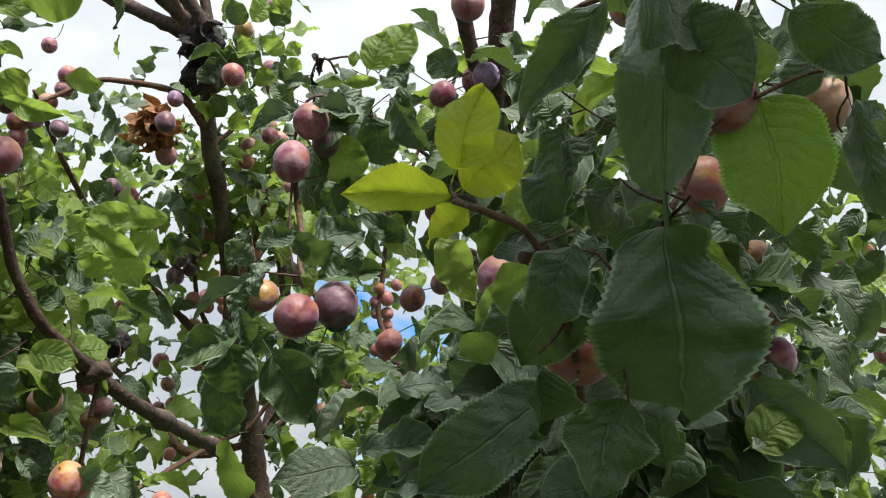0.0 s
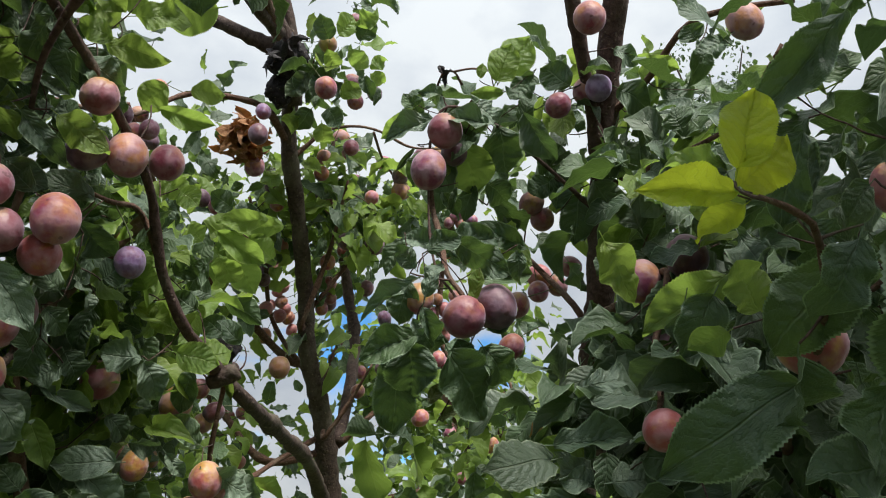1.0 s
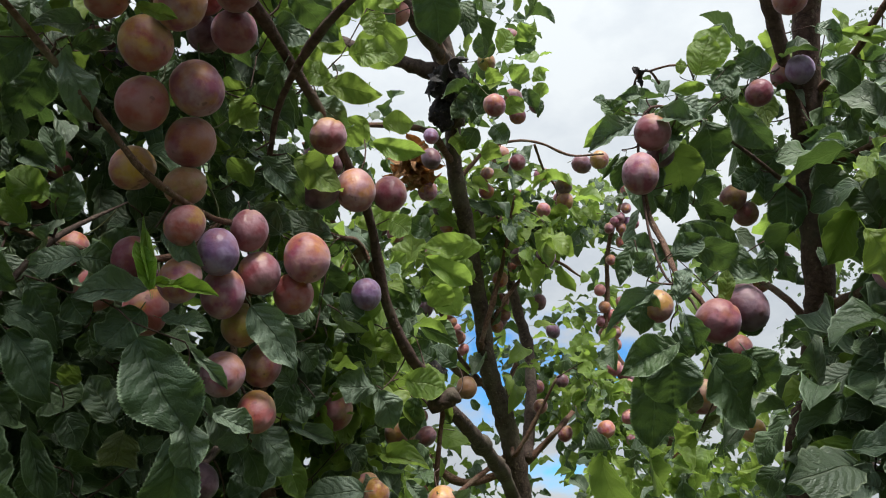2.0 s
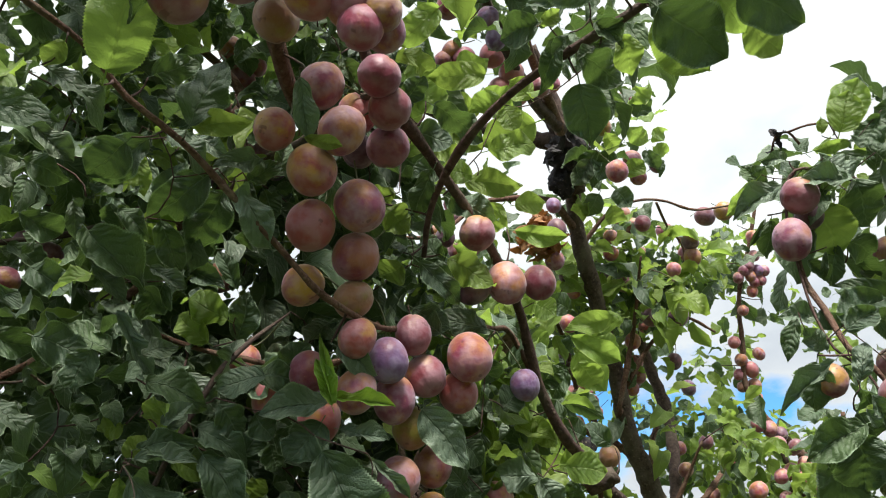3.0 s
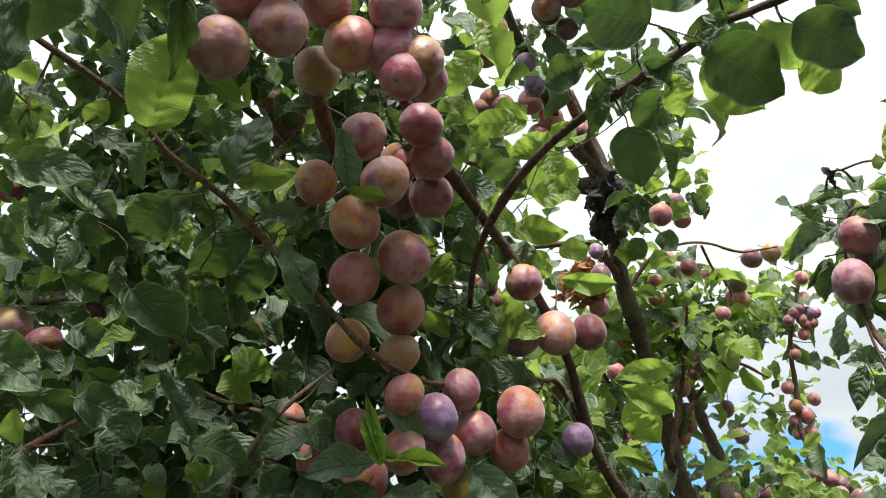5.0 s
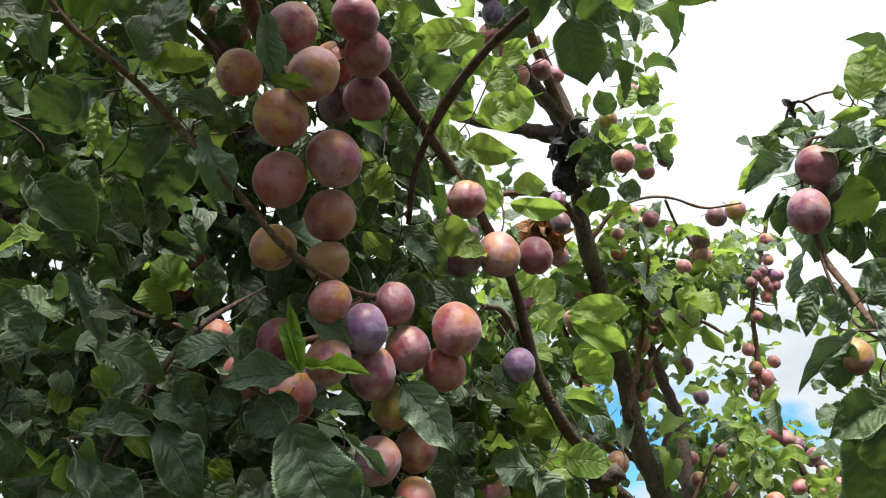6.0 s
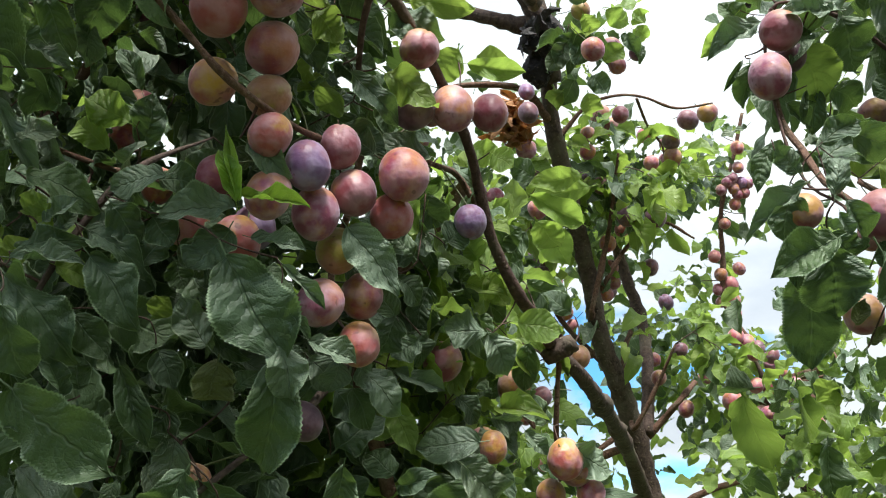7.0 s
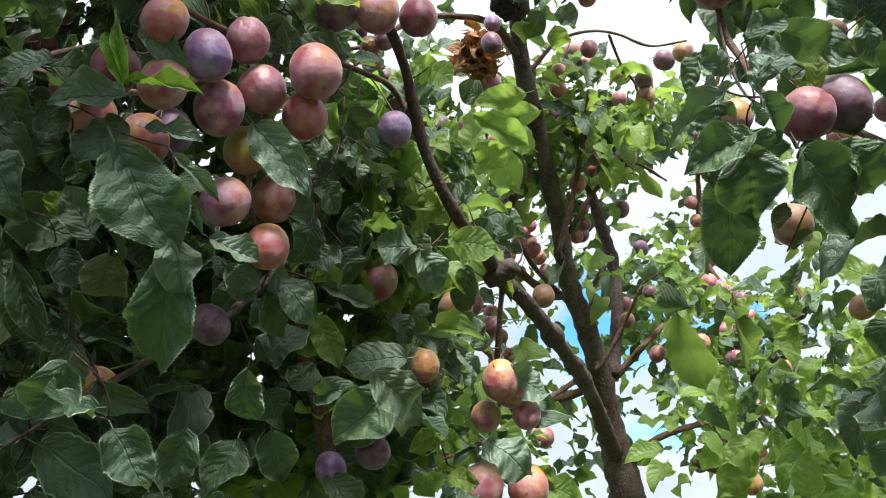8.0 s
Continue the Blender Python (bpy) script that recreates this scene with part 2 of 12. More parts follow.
def plum_material(name, ground, blush, bloom, share):
    m, n, l = material(name)
    tc = n.new("ShaderNodeTexCoord")
    info = n.new("ShaderNodeObjectInfo")
    pos = shifted(n, l, tc.outputs["Object"], info.outputs["Random"])
    big = noise_tex(n, l, pos, 1.9, 4.0)
    mid = noise_tex(n, l, pos, 3.0, 2.5, 0.5)
    fine = noise_tex(n, l, pos, 38.0, 3.0)
    lean = math_node(n, l, "ADD", big, math_node(n, l, "MULTIPLY", math_node(n, l, "SUBTRACT", info.outputs["Random"], 0.5), 0.22))
    axis = n.new("ShaderNodeSeparateXYZ")
    l.new(tc.outputs["Object"], axis.inputs[0])
    lean = math_node(n, l, "SUBTRACT", lean, math_node(n, l, "MULTIPLY", axis.outputs["Z"], 0.20))
    base = mix_color(n, l, ramp(n, l, lean, [(0.38, 0.0), (0.58, 1.0)]), ground, blush)
    base = mix_color(n, l, math_node(n, l, "MULTIPLY", ramp(n, l, mid, [(0.35, 0.0), (0.75, 1.0)]), 0.30), base, blush)
    wax = math_node(n, l, "MULTIPLY", ramp(n, l, math_node(n, l, "ADD", math_node(n, l, "MULTIPLY", mid, 0.93), math_node(n, l, "MULTIPLY", fine, 0.07)), [(0.40, 0.06), (0.60, 1.0)]), share)
    base = mix_color(n, l, wax, base, bloom)
    dots = n.new("ShaderNodeTexVoronoi")
    dots.inputs["Scale"].default_value = 15.0
    l.new(pos, dots.inputs["Vector"])
    speck = ramp(n, l, dots.outputs["Distance"], [(0.07, 1.0), (0.13, 0.0)])
    base = mix_color(n, l, math_node(n, l, "MULTIPLY", speck, 0.20), base, (0.55, 0.42, 0.34))
    scar = ramp(n, l, noise_tex(n, l, pos, 3.4, 2.0), [(0.66, 0.0), (0.70, 1.0)])
    base = mix_color(n, l, math_node(n, l, "MULTIPLY", scar, 0.6), base, (0.12, 0.035, 0.035))
    bsdf = node(n, "ShaderNodeBsdfPrincipled", Roughness=0.5)
    bsdf.inputs["Specular IOR Level"].default_value = 0.5
    l.new(base, bsdf.inputs["Base Color"])
    bsdf.inputs["Sheen Weight"].default_value = 0.28
    bsdf.inputs["Sheen Roughness"].default_value = 0.45
    bsdf.inputs["Sheen Tint"].default_value = (0.75, 0.72, 0.95, 1)
    l.new(ramp(n, l, wax, [(0.05, 0.46), (0.45, 0.66)]), bsdf.inputs["Roughness"])
    bump = node(n, "ShaderNodeBump", Strength=0.12, Distance=0.02)
    l.new(mid, bump.inputs["Height"])
    l.new(bump.outputs[0], bsdf.inputs["Normal"])
    out = n.new("ShaderNodeOutputMaterial")
    l.new(bsdf.outputs[0], out.inputs["Surface"])
    return m


BLOOM = (0.50, 0.34, 0.42)
BLUE_BLOOM = (0.46, 0.38, 0.58)
PLUM_LOOK = {
    "violet": (plum_material("violet_plum_skin", (0.22, 0.075, 0.13), (0.14, 0.060, 0.17), BLUE_BLOOM, 0.40), "ripe violet plum with a waxy bluish bloom"),
    "mauve": (plum_material("mauve_plum_skin", (0.42, 0.17, 0.060), (0.22, 0.038, 0.090), BLOOM, 0.50), "dusty mauve-pink plum with a thick pale bloom"),
    "rose": (plum_material("rose_plum_skin", (0.46, 0.17, 0.055), (0.27, 0.032, 0.070), BLOOM, 0.40), "ripening rose-red plum with a pale waxy bloom"),
    "crimson": (plum_material("crimson_plum_skin", (0.33, 0.11, 0.055), (0.19, 0.022, 0.050), BLOOM, 0.24), "deep crimson plum with a thin waxy bloom"),
    # Sunlight on the fruit is put into this brighter skin colour.
    "pink": (plum_material("lit_pink_plum_skin", (0.52, 0.20, 0.17), (0.46, 0.12, 0.14), BLOOM, 0.30), "pink plum high in the crown, sunlight put into its skin colour"),
    "amber": (plum_material("amber_plum_skin", (0.48, 0.26, 0.035), (0.33, 0.065, 0.060), BLOOM, 0.32), "half-ripe amber and pink plum with pale bloom"),
    "brown": (plum_material("brown_plum_skin", (0.38, 0.20, 0.045), (0.21, 0.038, 0.055), BLOOM, 0.32), "red-brown plum with a dull waxy bloom"),
    "olive": (plum_material("olive_plum_skin", (0.3, 0.235, 0.038), (0.28, 0.12, 0.05), BLOOM, 0.16), "unripe olive-green plum with a brownish blush"),
    # Dark plums, and shaded ones whose shade is put into the skin colour.
    "dusky": (plum_material("dusky_plum_skin", (0.16, 0.045, 0.05), (0.085, 0.028, 0.055), BLOOM, 0.22), "dark red-purple plum, partly the shade between leaves put into its colour"),
}

grass_mat, _n, _l = material("meadow_grass")
_g = _n.new("ShaderNodeNewGeometry")
_f = mix_color(_n, _l, noise_tex(_n, _l, _g.outputs["Position"], 1.3, 6.0), (0.03, 0.055, 0.015), (0.09, 0.12, 0.035))
_b = node(_n, "ShaderNodeBsdfPrincipled", Roughness=0.9)
_l.new(_f, _b.inputs["Base Color"])
_u = node(_n, "ShaderNodeBump", Strength=1.0, Distance=0.05)
_l.new(noise_tex(_n, _l, _g.outputs["Position"], 60.0, 4.0), _u.inputs["Height"])
_l.new(_u.outputs[0], _b.inputs["Normal"])
_o = _n.new("ShaderNodeOutputMaterial")
_l.new(_b.outputs[0], _o.inputs["Surface"])


# ---- ground ----
bm = bmesh.new()
bmesh.ops.create_grid(bm, x_segments=60, y_segments=60, size=400)
for v in bm.verts:
    v.co.z = 0.05 * noise.noise(v.co * 0.05)
me = bpy.data.meshes.new("ground")
bm.to_mesh(me)
bm.free()
me.materials.append(grass_mat)
tagged(new("ground", me), "mown grass of the orchard reaching to the horizon", "ground", kind="structure")


# ---- trees: wood ----
def smooth(points, step=0.012):
    """Samples of a smooth curve through points (x, y, z, radius)."""
    p = [np.array(q, float) for q in points]
    p = [2 * p[0] - p[1], *p, 2 * p[-1] - p[-2]]
    rows = []
    for a, b, c, d in zip(p, p[1:], p[2:], p[3:]):
        k = max(3, min(30, int(np.linalg.norm((c - b)[:3]) / step)))
        for i in range(k):
            t = i / k
            q = 0.5 * (2 * b + (c - a) * t + (2 * a - 5 * b + 4 * c - d) * t * t + (3 * b - a - 3 * c + d) * t ** 3)
            q[3] = b[3] + (c[3] - b[3]) * t
            rows.append(q)
    rows.append(p[-2].copy())
    return np.array(rows)


def tube(rows, sides, rough=0.0, seed=0.0, knots=0.0):
    """Vertices and faces of a closed tube along rows (x, y, z, radius)."""
    verts, faces = [], []
    up = Vector((0.31, 0.17, 0.93))
    n = len(rows)
    for i, q in enumerate(rows):
        a, b = rows[max(0, i - 1)], rows[min(n - 1, i + 1)]
        d = Vector((b - a)[:3])
        d = d.normalized() if d.length > 1e-9 else Vector((0, 0, 1))
        side = d.cross(up)
        if side.length < 0.05:
            side = d.cross(Vector((1, 0, 0)))
        side.normalize()
        other = d.cross(side)
        c = Vector(q[:3])
        swell = 1.0
        if knots:
            swell += knots * max(0.0, noise.noise(Vector((i * 0.23, seed, 1.7)))) ** 2 * 3
        for k in range(sides):
            ang = 2 * math.pi * k / sides
            w = side * math.cos(ang) + other * math.sin(ang)
            r = q[3] * swell
            if rough:
                r *= 1 + rough * noise.noise((c + w * q[3]) * (0.9 / max(q[3], 0.004)) + Vector((seed, 0, 0)))
            verts.append(c + w * r)
    for i in range(n - 1):
        for k in range(sides):
            k2 = (k + 1) % sides
            faces.append((i * sides + k, i * sides + k2, (i + 1) * sides + k2, (i + 1) * sides + k))
    faces.append(tuple(range(sides))[::-1])
    faces.append(tuple((n - 1) * sides + k for k in range(sides)))
    return verts, faces


def mesh_of(name, verts, faces, mat, shade=True):
    me = bpy.data.meshes.new(name)
    me.from_pydata([tuple(v) for v in verts], [], faces)
    me.materials.append(mat)
    if shade:
        me.polygons.foreach_set("use_smooth", [True] * len(me.polygons))
    me.update()
    return me


class Tree:
    """A tree: its Empty at the base, the samples of its wood and the leaves still to be built."""

    def __init__(self, base, label):
        self.base = Vector(base)
        self.root = tagged(new("plum_tree"), label, "tree", "plum trees of the orchard")
        self.root.location = self.base
        self.wood, self.twig_rows, self.leaves = [], [], []
        self.limbs = {}

    def add(self, name, mesh, parent=None, label=""):
        ob = new(name, mesh)
        ob.parent = parent or self.root
        ob.matrix_parent_inverse = Matrix.Identity(4) if parent else Matrix.Translation(-self.base)
        return tagged(ob, label)

    def nearest(self, p):
        w = np.concatenate(self.wood)
        d = np.linalg.norm(w[:, :3] - np.array(p)[None], axis=1)
        i = int(d.argmin())
        return w[i], float(d[i])


def limb(tree, key, name, points, mat):
    rows = smooth(points)
    big = max(q[3] for q in rows)
    sides = 14 if big > 0.02 else 10 if big > 0.008 else 7
    verts, faces = tube(rows, sides, 0.24, 0.37 * len(tree.wood), 0.35 if big < 0.02 else 0.08)
    tree.limbs[key] = tree.add(name, mesh_of(name, verts, faces, mat))
    tree.wood.append(rows)


def twig(tree, a, b, r0=0.0016, r1=0.0010, sag=0.1):
    """A thin twig from a to b, which bends a little."""
    a, b = np.array(a, float), np.array(b, float)
    length = np.linalg.norm(b - a)
    if length < 0.004:
        return
    bend = np.array([random.uniform(-1, 1), random.uniform(0.6, 2.2), random.uniform(0.0, 1.0)]) * sag * length
    rows = [np.array([*((1 - t) * a + t * b + bend * 4 * t * (1 - t)), r0 + (r1 - r0) * t]) for t in (0, 0.25, 0.5, 0.75, 1)]
    tree.twig_rows.append(np.array(rows))
    tree.wood.append(np.array(rows))


# ---- leaves ----
def leaf_shape(rows, cols, ratio, serrate, fold, curl, wave, seed, tip=1.0, stalk=0.16, twist=0.0):
    """A leaf of length 1 along +y, upper side to +z: vertices, faces and texture places. ratio: width to length."""
    verts, faces, uvs = [], [], []
    for i in range(rows + 1):
        v = i / rows
        half = 0.5 * ratio * (math.sin(math.pi * min(1, v ** (0.92 + 0.08 * (seed % 4)))) ** (0.52 + 0.46 * v ** 3)) * (1 - 0.06 * v * tip) * 1.06
        half *= 1 + 0.05 * math.sin(11 * v + 2.3 * seed)
        if 0 < i < rows and serrate:
            half *= 1 + serrate * (1.0, -0.1, -0.9)[i % 3] if rows > 20 else 1 + serrate * (1 if i % 2 else -1)
        half = max(half, 0.003)
        bend = curl * (v ** 1.6)
        for k in range(cols + 1):
            s = 2 * k / cols - 1
            x = half * s
            z = fold * abs(x) + 1.55 * wave * (math.sin(7 * v + seed * 3 + (2.2 if s > 0 else 0)) + 0.55 * math.sin(15 * v + seed * 2 + (1 if s > 0 else 0)) + 0.25 * math.sin(29 * v + seed + (2 if s > 0 else 0))) * abs(s) ** 1.5
            z += 0.019 * math.sin(44 * v - 9 * abs(s) + seed) * (1 - abs(s)) * min(1, 6 * v)
            a = twist * (v - 0.3)
            x, z = x * math.cos(a) - z * math.sin(a), x * math.sin(a) + z * math.cos(a)
            z += 0.03 * math.sin(5 * v + seed) - bend * v
            x += 0.10 * math.sin(1.7 * seed) * v * v + 0.012 * math.sin(9 * v + seed)
            verts.append((x, v * math.sqrt(max(0.05, 1 - bend * bend * 0.6)), z))
            uvs.append((0.5 + 0.5 * s, v))
    for i in range(rows):
        for k in range(cols):
            a = i * (cols + 1) + k
            faces.append((a, a + 1, a + cols + 2, a + cols + 1))
    if stalk:
        n = len(verts)
        for y, z in ((-stalk, 0.03), (0.02, -0.004)):
            for ang in (0.5, 2.6, 4.7):
                verts.append((0.011 * math.cos(ang), y, z + 0.011 * math.sin(ang)))
                uvs.append((0.5, 0.0))
        for k in range(3):
            k2 = (k + 1) % 3
            faces.append((n + k, n + k2, n + 3 + k2, n + 3 + k))
    return verts, faces, uvs


def leaf_mesh(name, mat, *args):
    verts, faces, uvs = leaf_shape(*args)
    me = mesh_of(name, verts, faces, mat)
    layer = me.uv_layers.new(name="UVMap")
    index = np.empty(len(me.loops), dtype=np.int32)
    me.loops.foreach_get("vertex_index", index)
    layer.data.foreach_set("uv", np.array(uvs, dtype=np.float32)[index].ravel())
    return me


RATIO = 0.64
FINE = {}
for tone, mat in (("green", LEAF), ("young_lit", YOUNG_LIT), ("pale", PALE), ("fresh", FRESH), ("skylit", SKYLIT), ("olive", OLIVE), ("shoot", SPROUT), ("black", BLACK), ("dry", WITHER)):
    FINE[tone] = [leaf_mesh("leaf", mat, 96, 8, RATIO, 0.030, fold, curl, wave, k, tip, 0.16, twist)
                  for k, (fold, curl, wave, tip, twist) in enumerate((
                      (0.18, 0.16, 0.045, 1.0, 0.2), (0.34, 0.26, 0.065, 0.9, -0.5), (0.10, 0.40, 0.085, 1.1, 0.5), (0.60, 0.22, 0.055, 0.8, 0.3), (0.22, -0.20, 0.090, 0.6, -0.4),
                      (0.24, 0.58, 0.085, 1.0, 0.7), (0.85, 0.34, 0.065, 0.9, 0.9), (0.12, 0.26, 0.115, 0.7, -1.0), (0.45, -0.30, 0.080, 1.0, 0.6)))]
COARSE = [leaf_shape(14, 4, RATIO, 0.04, fold, curl, wave, k, 1.0, 0.2, twist)
          for k, (fold, curl, wave, twist) in enumerate(((0.16, 0.12, 0.04, 0.2), (0.36, 0.28, 0.05, -0.6), (0.12, 0.40, 0.06, 0.5), (0.60, 0.18, 0.03, 0.3), (0.25, -0.18, 0.07, -0.4), (0.3, 0.6, 0.06, 0.8), (0.8, 0.3, 0.05, 0.7), (0.2, 0.2, 0.09, -1.0)))]


def leaf(tree, base, end, normal, width, tone="green", shape=0, on=None, label=""):
    """One leaf from base to end, its upper side towards normal."""
    base, end = Vector(base), Vector(end)
    y = end - base
    length = y.length
    y.normalize()
    x = y.cross(Vector(normal)).normalized()
    z = x.cross(y)
    m = Matrix((x * width / RATIO, y * length, z * length)).transposed().to_4x4()
    m.translation = base
    ob = tree.add("leaf", FINE[tone][shape % 9], tree.limbs[on] if on else None, label)
    ob.matrix_basis = m
    foot = base - y * (length * 0.15) + z * (0.03 * length)
    w, d = tree.nearest(foot)
    if d < 0.065:
        twig(tree, w[:3], foot, min(0.0013, w[3] * 0.9), 0.0007, 0.10)
    return ob


def foliage(tree, x, y, z, radius, count, size, young_lit):
    """A spray of leaves on a twig of its own."""
    c = Vector((x, y, z))
    w, d = tree.nearest(c)
    root = Vector(w[:3])
    out = (c - root)
    if d < 0.10:
        twig(tree, root, c, min(0.0016, w[3] * 0.9), 0.0009, 0.12)
    axis = out.normalized() if out.length > 0.02 else Vector((random.gauss(0, 1), random.gauss(0, 1), 0.2)).normalized()
    kinds = random.random()
    for k in range(count):
        shift = Vector((random.gauss(0, 0.55), random.gauss(0, 0.55), random.gauss(0, 0.5))) * radius
        foot = c + shift
        y_dir = (shift.normalized() * 0.7 + axis * 0.3 + Vector((random.gauss(0, 0.5), random.gauss(0, 0.5), random.gauss(-0.35, 0.45)))).normalized()
        up = Vector((random.gauss(0, 0.75), random.gauss(0, 0.75) - 0.85, 0.85))
        side = y_dir.cross(up)
        if side.length < 1e-3:
            continue
        side.normalize()
        length = size * random.choice((random.uniform(0.5, 0.8), random.uniform(0.75, 1.25)))
        # Brighter and paler copies carry painted sunlight and sheen within a spray.
        tone = "young_lit" if random.random() < young_lit * (1.6 if kinds < 0.5 else 0.5) else "pale" if random.random() < 0.24 else "green"
        tree.leaves.append((foot, y_dir, side, side.cross(y_dir), length, random.uniform(0.72, 1.08), tone, random.randrange(len(COARSE))))


def grow(tree, label, apart=0):
    """Builds the leaves of the sprays and the thin twigs of a tree; the foremost ones are parts of their own."""
    tree.leaves.sort(key=lambda q: q[0].y + 0.8 * max(0.0, q[0].z - 2.5))
    for foot, y, x, z, length, wide, tone, kind in tree.leaves[:apart]:
        m = Matrix((x * wide * length, y * length, z * length)).transposed().to_4x4()
        m.translation = foot
        tree.add("leaf", FINE[tone][kind]).matrix_basis = m
    tree.leaves = tree.leaves[apart:]
    verts, faces, uvs, mats, n = [], [], [], [], 0
    slot = {"green": 0, "young_lit": 1, "pale": 2}
    for foot, y, x, z, length, wide, tone, kind in tree.leaves:
        lv, lf, lu = COARSE[kind]
        a = np.array(lv) @ np.array([x * wide, y, z]) * length + np.array(foot)
        verts.append(a)
        faces.extend([tuple(i + n for i in f) for f in lf])
        mats.extend([slot[tone]] * len(lf))
        uvs.append(np.array(lu))
        n += len(lv)
    if verts:
        me = bpy.data.meshes.new("foliage")
        me.from_pydata(np.concatenate(verts).tolist(), [], faces)
        for mat in (LEAF, YOUNG_LIT, PALE):
            me.materials.append(mat)
        me.polygons.foreach_set("material_index", mats)
        me.polygons.foreach_set("use_smooth", [True] * len(faces))
        layer = me.uv_layers.new(name="UVMap")
        index = np.empty(len(me.loops), dtype=np.int32)
        me.loops.foreach_get("vertex_index", index)
        layer.data.foreach_set("uv", np.concatenate(uvs)[index].astype(np.float32).ravel())
        me.update()
        tagged(tree.add("foliage", me), label, kind="stuff")
    verts, faces, n = [], [], 0
    for rows in tree.twig_rows:
        v, f = tube(rows, 4)
        verts.extend(v)
        faces.extend([tuple(i + n for i in q) for q in f])
        n += len(v)
    if verts:
        tagged(tree.add("brushwood", mesh_of("brushwood", verts, faces, DARK_BARK)), "thin dark brown leafy twigs", kind="stuff")


# ---- plums ----
def plum_mesh(name, mat, tall, groove, seed):
    verts, faces = [], []
    rings, segs = 18, 34
    for i in range(rings + 1):
        th = math.pi * i / rings
        for k in range(segs):
            ph = 2 * math.pi * k / segs
            r = 0.5 * (1 - 0.05 * math.cos(th) * 0.6)
            gap = abs((ph + math.pi) % (2 * math.pi) - math.pi)
            r *= 1 - groove * math.exp(-(gap / 0.12) ** 2) * math.sin(th) - 0.10 * math.exp(-(th / 0.28) ** 2) - 0.05 * math.exp(-((math.pi - th) / 0.16) ** 2)
            d = Vector((math.sin(th) * math.cos(ph), math.sin(th) * math.sin(ph), math.cos(th)))
            r *= 1 + 0.035 * noise.noise(d * 1.3 + Vector((seed * 9.1, 0, 0)))
            verts.append((d.x * r, d.y * r, d.z * r * tall))
    for i in range(rings):
        for k in range(segs):
            k2 = (k + 1) % segs
            faces.append((i * segs + k, (i + 1) * segs + k, (i + 1) * segs + k2, i * segs + k2))
    return mesh_of(name, verts, faces, mat)


PLUMS = {tone: [plum_mesh("plum", mat, tall, groove, s) for s, (tall, groove) in enumerate(((1.10, 0.055), (1.17, 0.085), (1.04, 0.07), (1.20, 0.06)))] for tone, (mat, _) in PLUM_LOOK.items()}


def plum(tree, x, y, z, size, tone):
    """A plum that hangs on its stalk from the tree's nearest wood."""
    c = Vector((x, y, z))
    mat, label = PLUM_LOOK[tone]
    w, d = tree.nearest(c + Vector((0, 0.022, 0.024)))
    to_wood = Vector(w[:3]) - c
    axis = (Vector((0, 0, 1.0)) + to_wood.normalized() * 0.9 + Vector((random.gauss(0, 0.3), random.gauss(0, 0.3), 0))).normalized()
    q = axis.to_track_quat("Z", "Y") @ Euler((0, 0, random.uniform(0, 2 * math.pi))).to_quaternion()
    ob = tagged(new("plum", random.choice(PLUMS[tone])), label, "plum", "plums on the trees")
    k = size * random.uniform(0.97, 1.03)
    ob.matrix_basis = Matrix.LocRotScale(c, q, (k, k * random.uniform(0.95, 1.04), k))
    top = c + axis * (size * 0.44)
    tail = Vector(w[:3])
    if (tail - top).length > 0.07:
        tail = top + (tail - top).normalized() * 0.025 + axis * 0.01
    bend = top + axis * min(0.010, 0.4 * (tail - top).length) + Vector((0, 0.5, 0)) * (tail - top).length
    rows = [np.array([*((1 - t) ** 2 * top + 2 * t * (1 - t) * bend + t * t * tail), 0.0008]) for t in (0, 0.25, 0.5, 0.75, 1)]
    v, f = tube(rows, 5)
    stalk = new("stalk", mesh_of("stalk", v, f, GREEN_STALK))
    stalk.parent = ob
    stalk.matrix_parent_inverse = ob.matrix_basis.inverted()
    return ob


# ---- the trees, limb by limb ----
mid_tree = Tree((-0.420, 2.300, 0.000), "old plum tree with a forked grey-brown trunk, laden with fruit")
right_tree = Tree((0.050, 1.550, 0.000), "plum tree with dark upright stems and hanging leafy shoots")
far_tree = Tree((0.350, 2.600, 0.000), "plum tree farther back with fruit strung along its shoots")
limb(mid_tree, "trunk", "trunk", [(-0.452, 1.404, 2.679, 0.0149), (-0.467, 1.495, 2.556, 0.0165), (-0.460, 1.607, 2.456, 0.0169), (-0.453, 1.722, 2.321, 0.0173), (-0.445, 1.770, 2.202, 0.0194), (-0.411, 1.839, 2.058, 0.0218), (-0.402, 1.908, 1.927, 0.0286), (-0.384, 1.968, 1.788, 0.0379), (-0.399, 2.121, 1.562, 0.0466), (-0.406, 2.181, 1.041, 0.0536), (-0.413, 2.240, 0.521, 0.0606), (-0.420, 2.300, 0.120, 0.0746), (-0.420, 2.300, -0.060, 0.1073)], BARK)
limb(mid_tree, "forkL", "limb", [(-0.451, 1.426, 2.608, 0.0195), (-0.450, 1.362, 2.683, 0.0232), (-0.495, 1.336, 2.687, 0.0154), (-0.546, 1.311, 2.701, 0.0123), (-0.637, 1.302, 2.741, 0.0118), (-0.747, 1.271, 2.803, 0.0105)], BARK)
limb(mid_tree, "forkM", "limb", [(-0.450, 1.368, 2.675, 0.0229), (-0.462, 1.326, 2.711, 0.0155), (-0.494, 1.281, 2.757, 0.0122), (-0.520, 1.229, 2.808, 0.0114)], BARK)
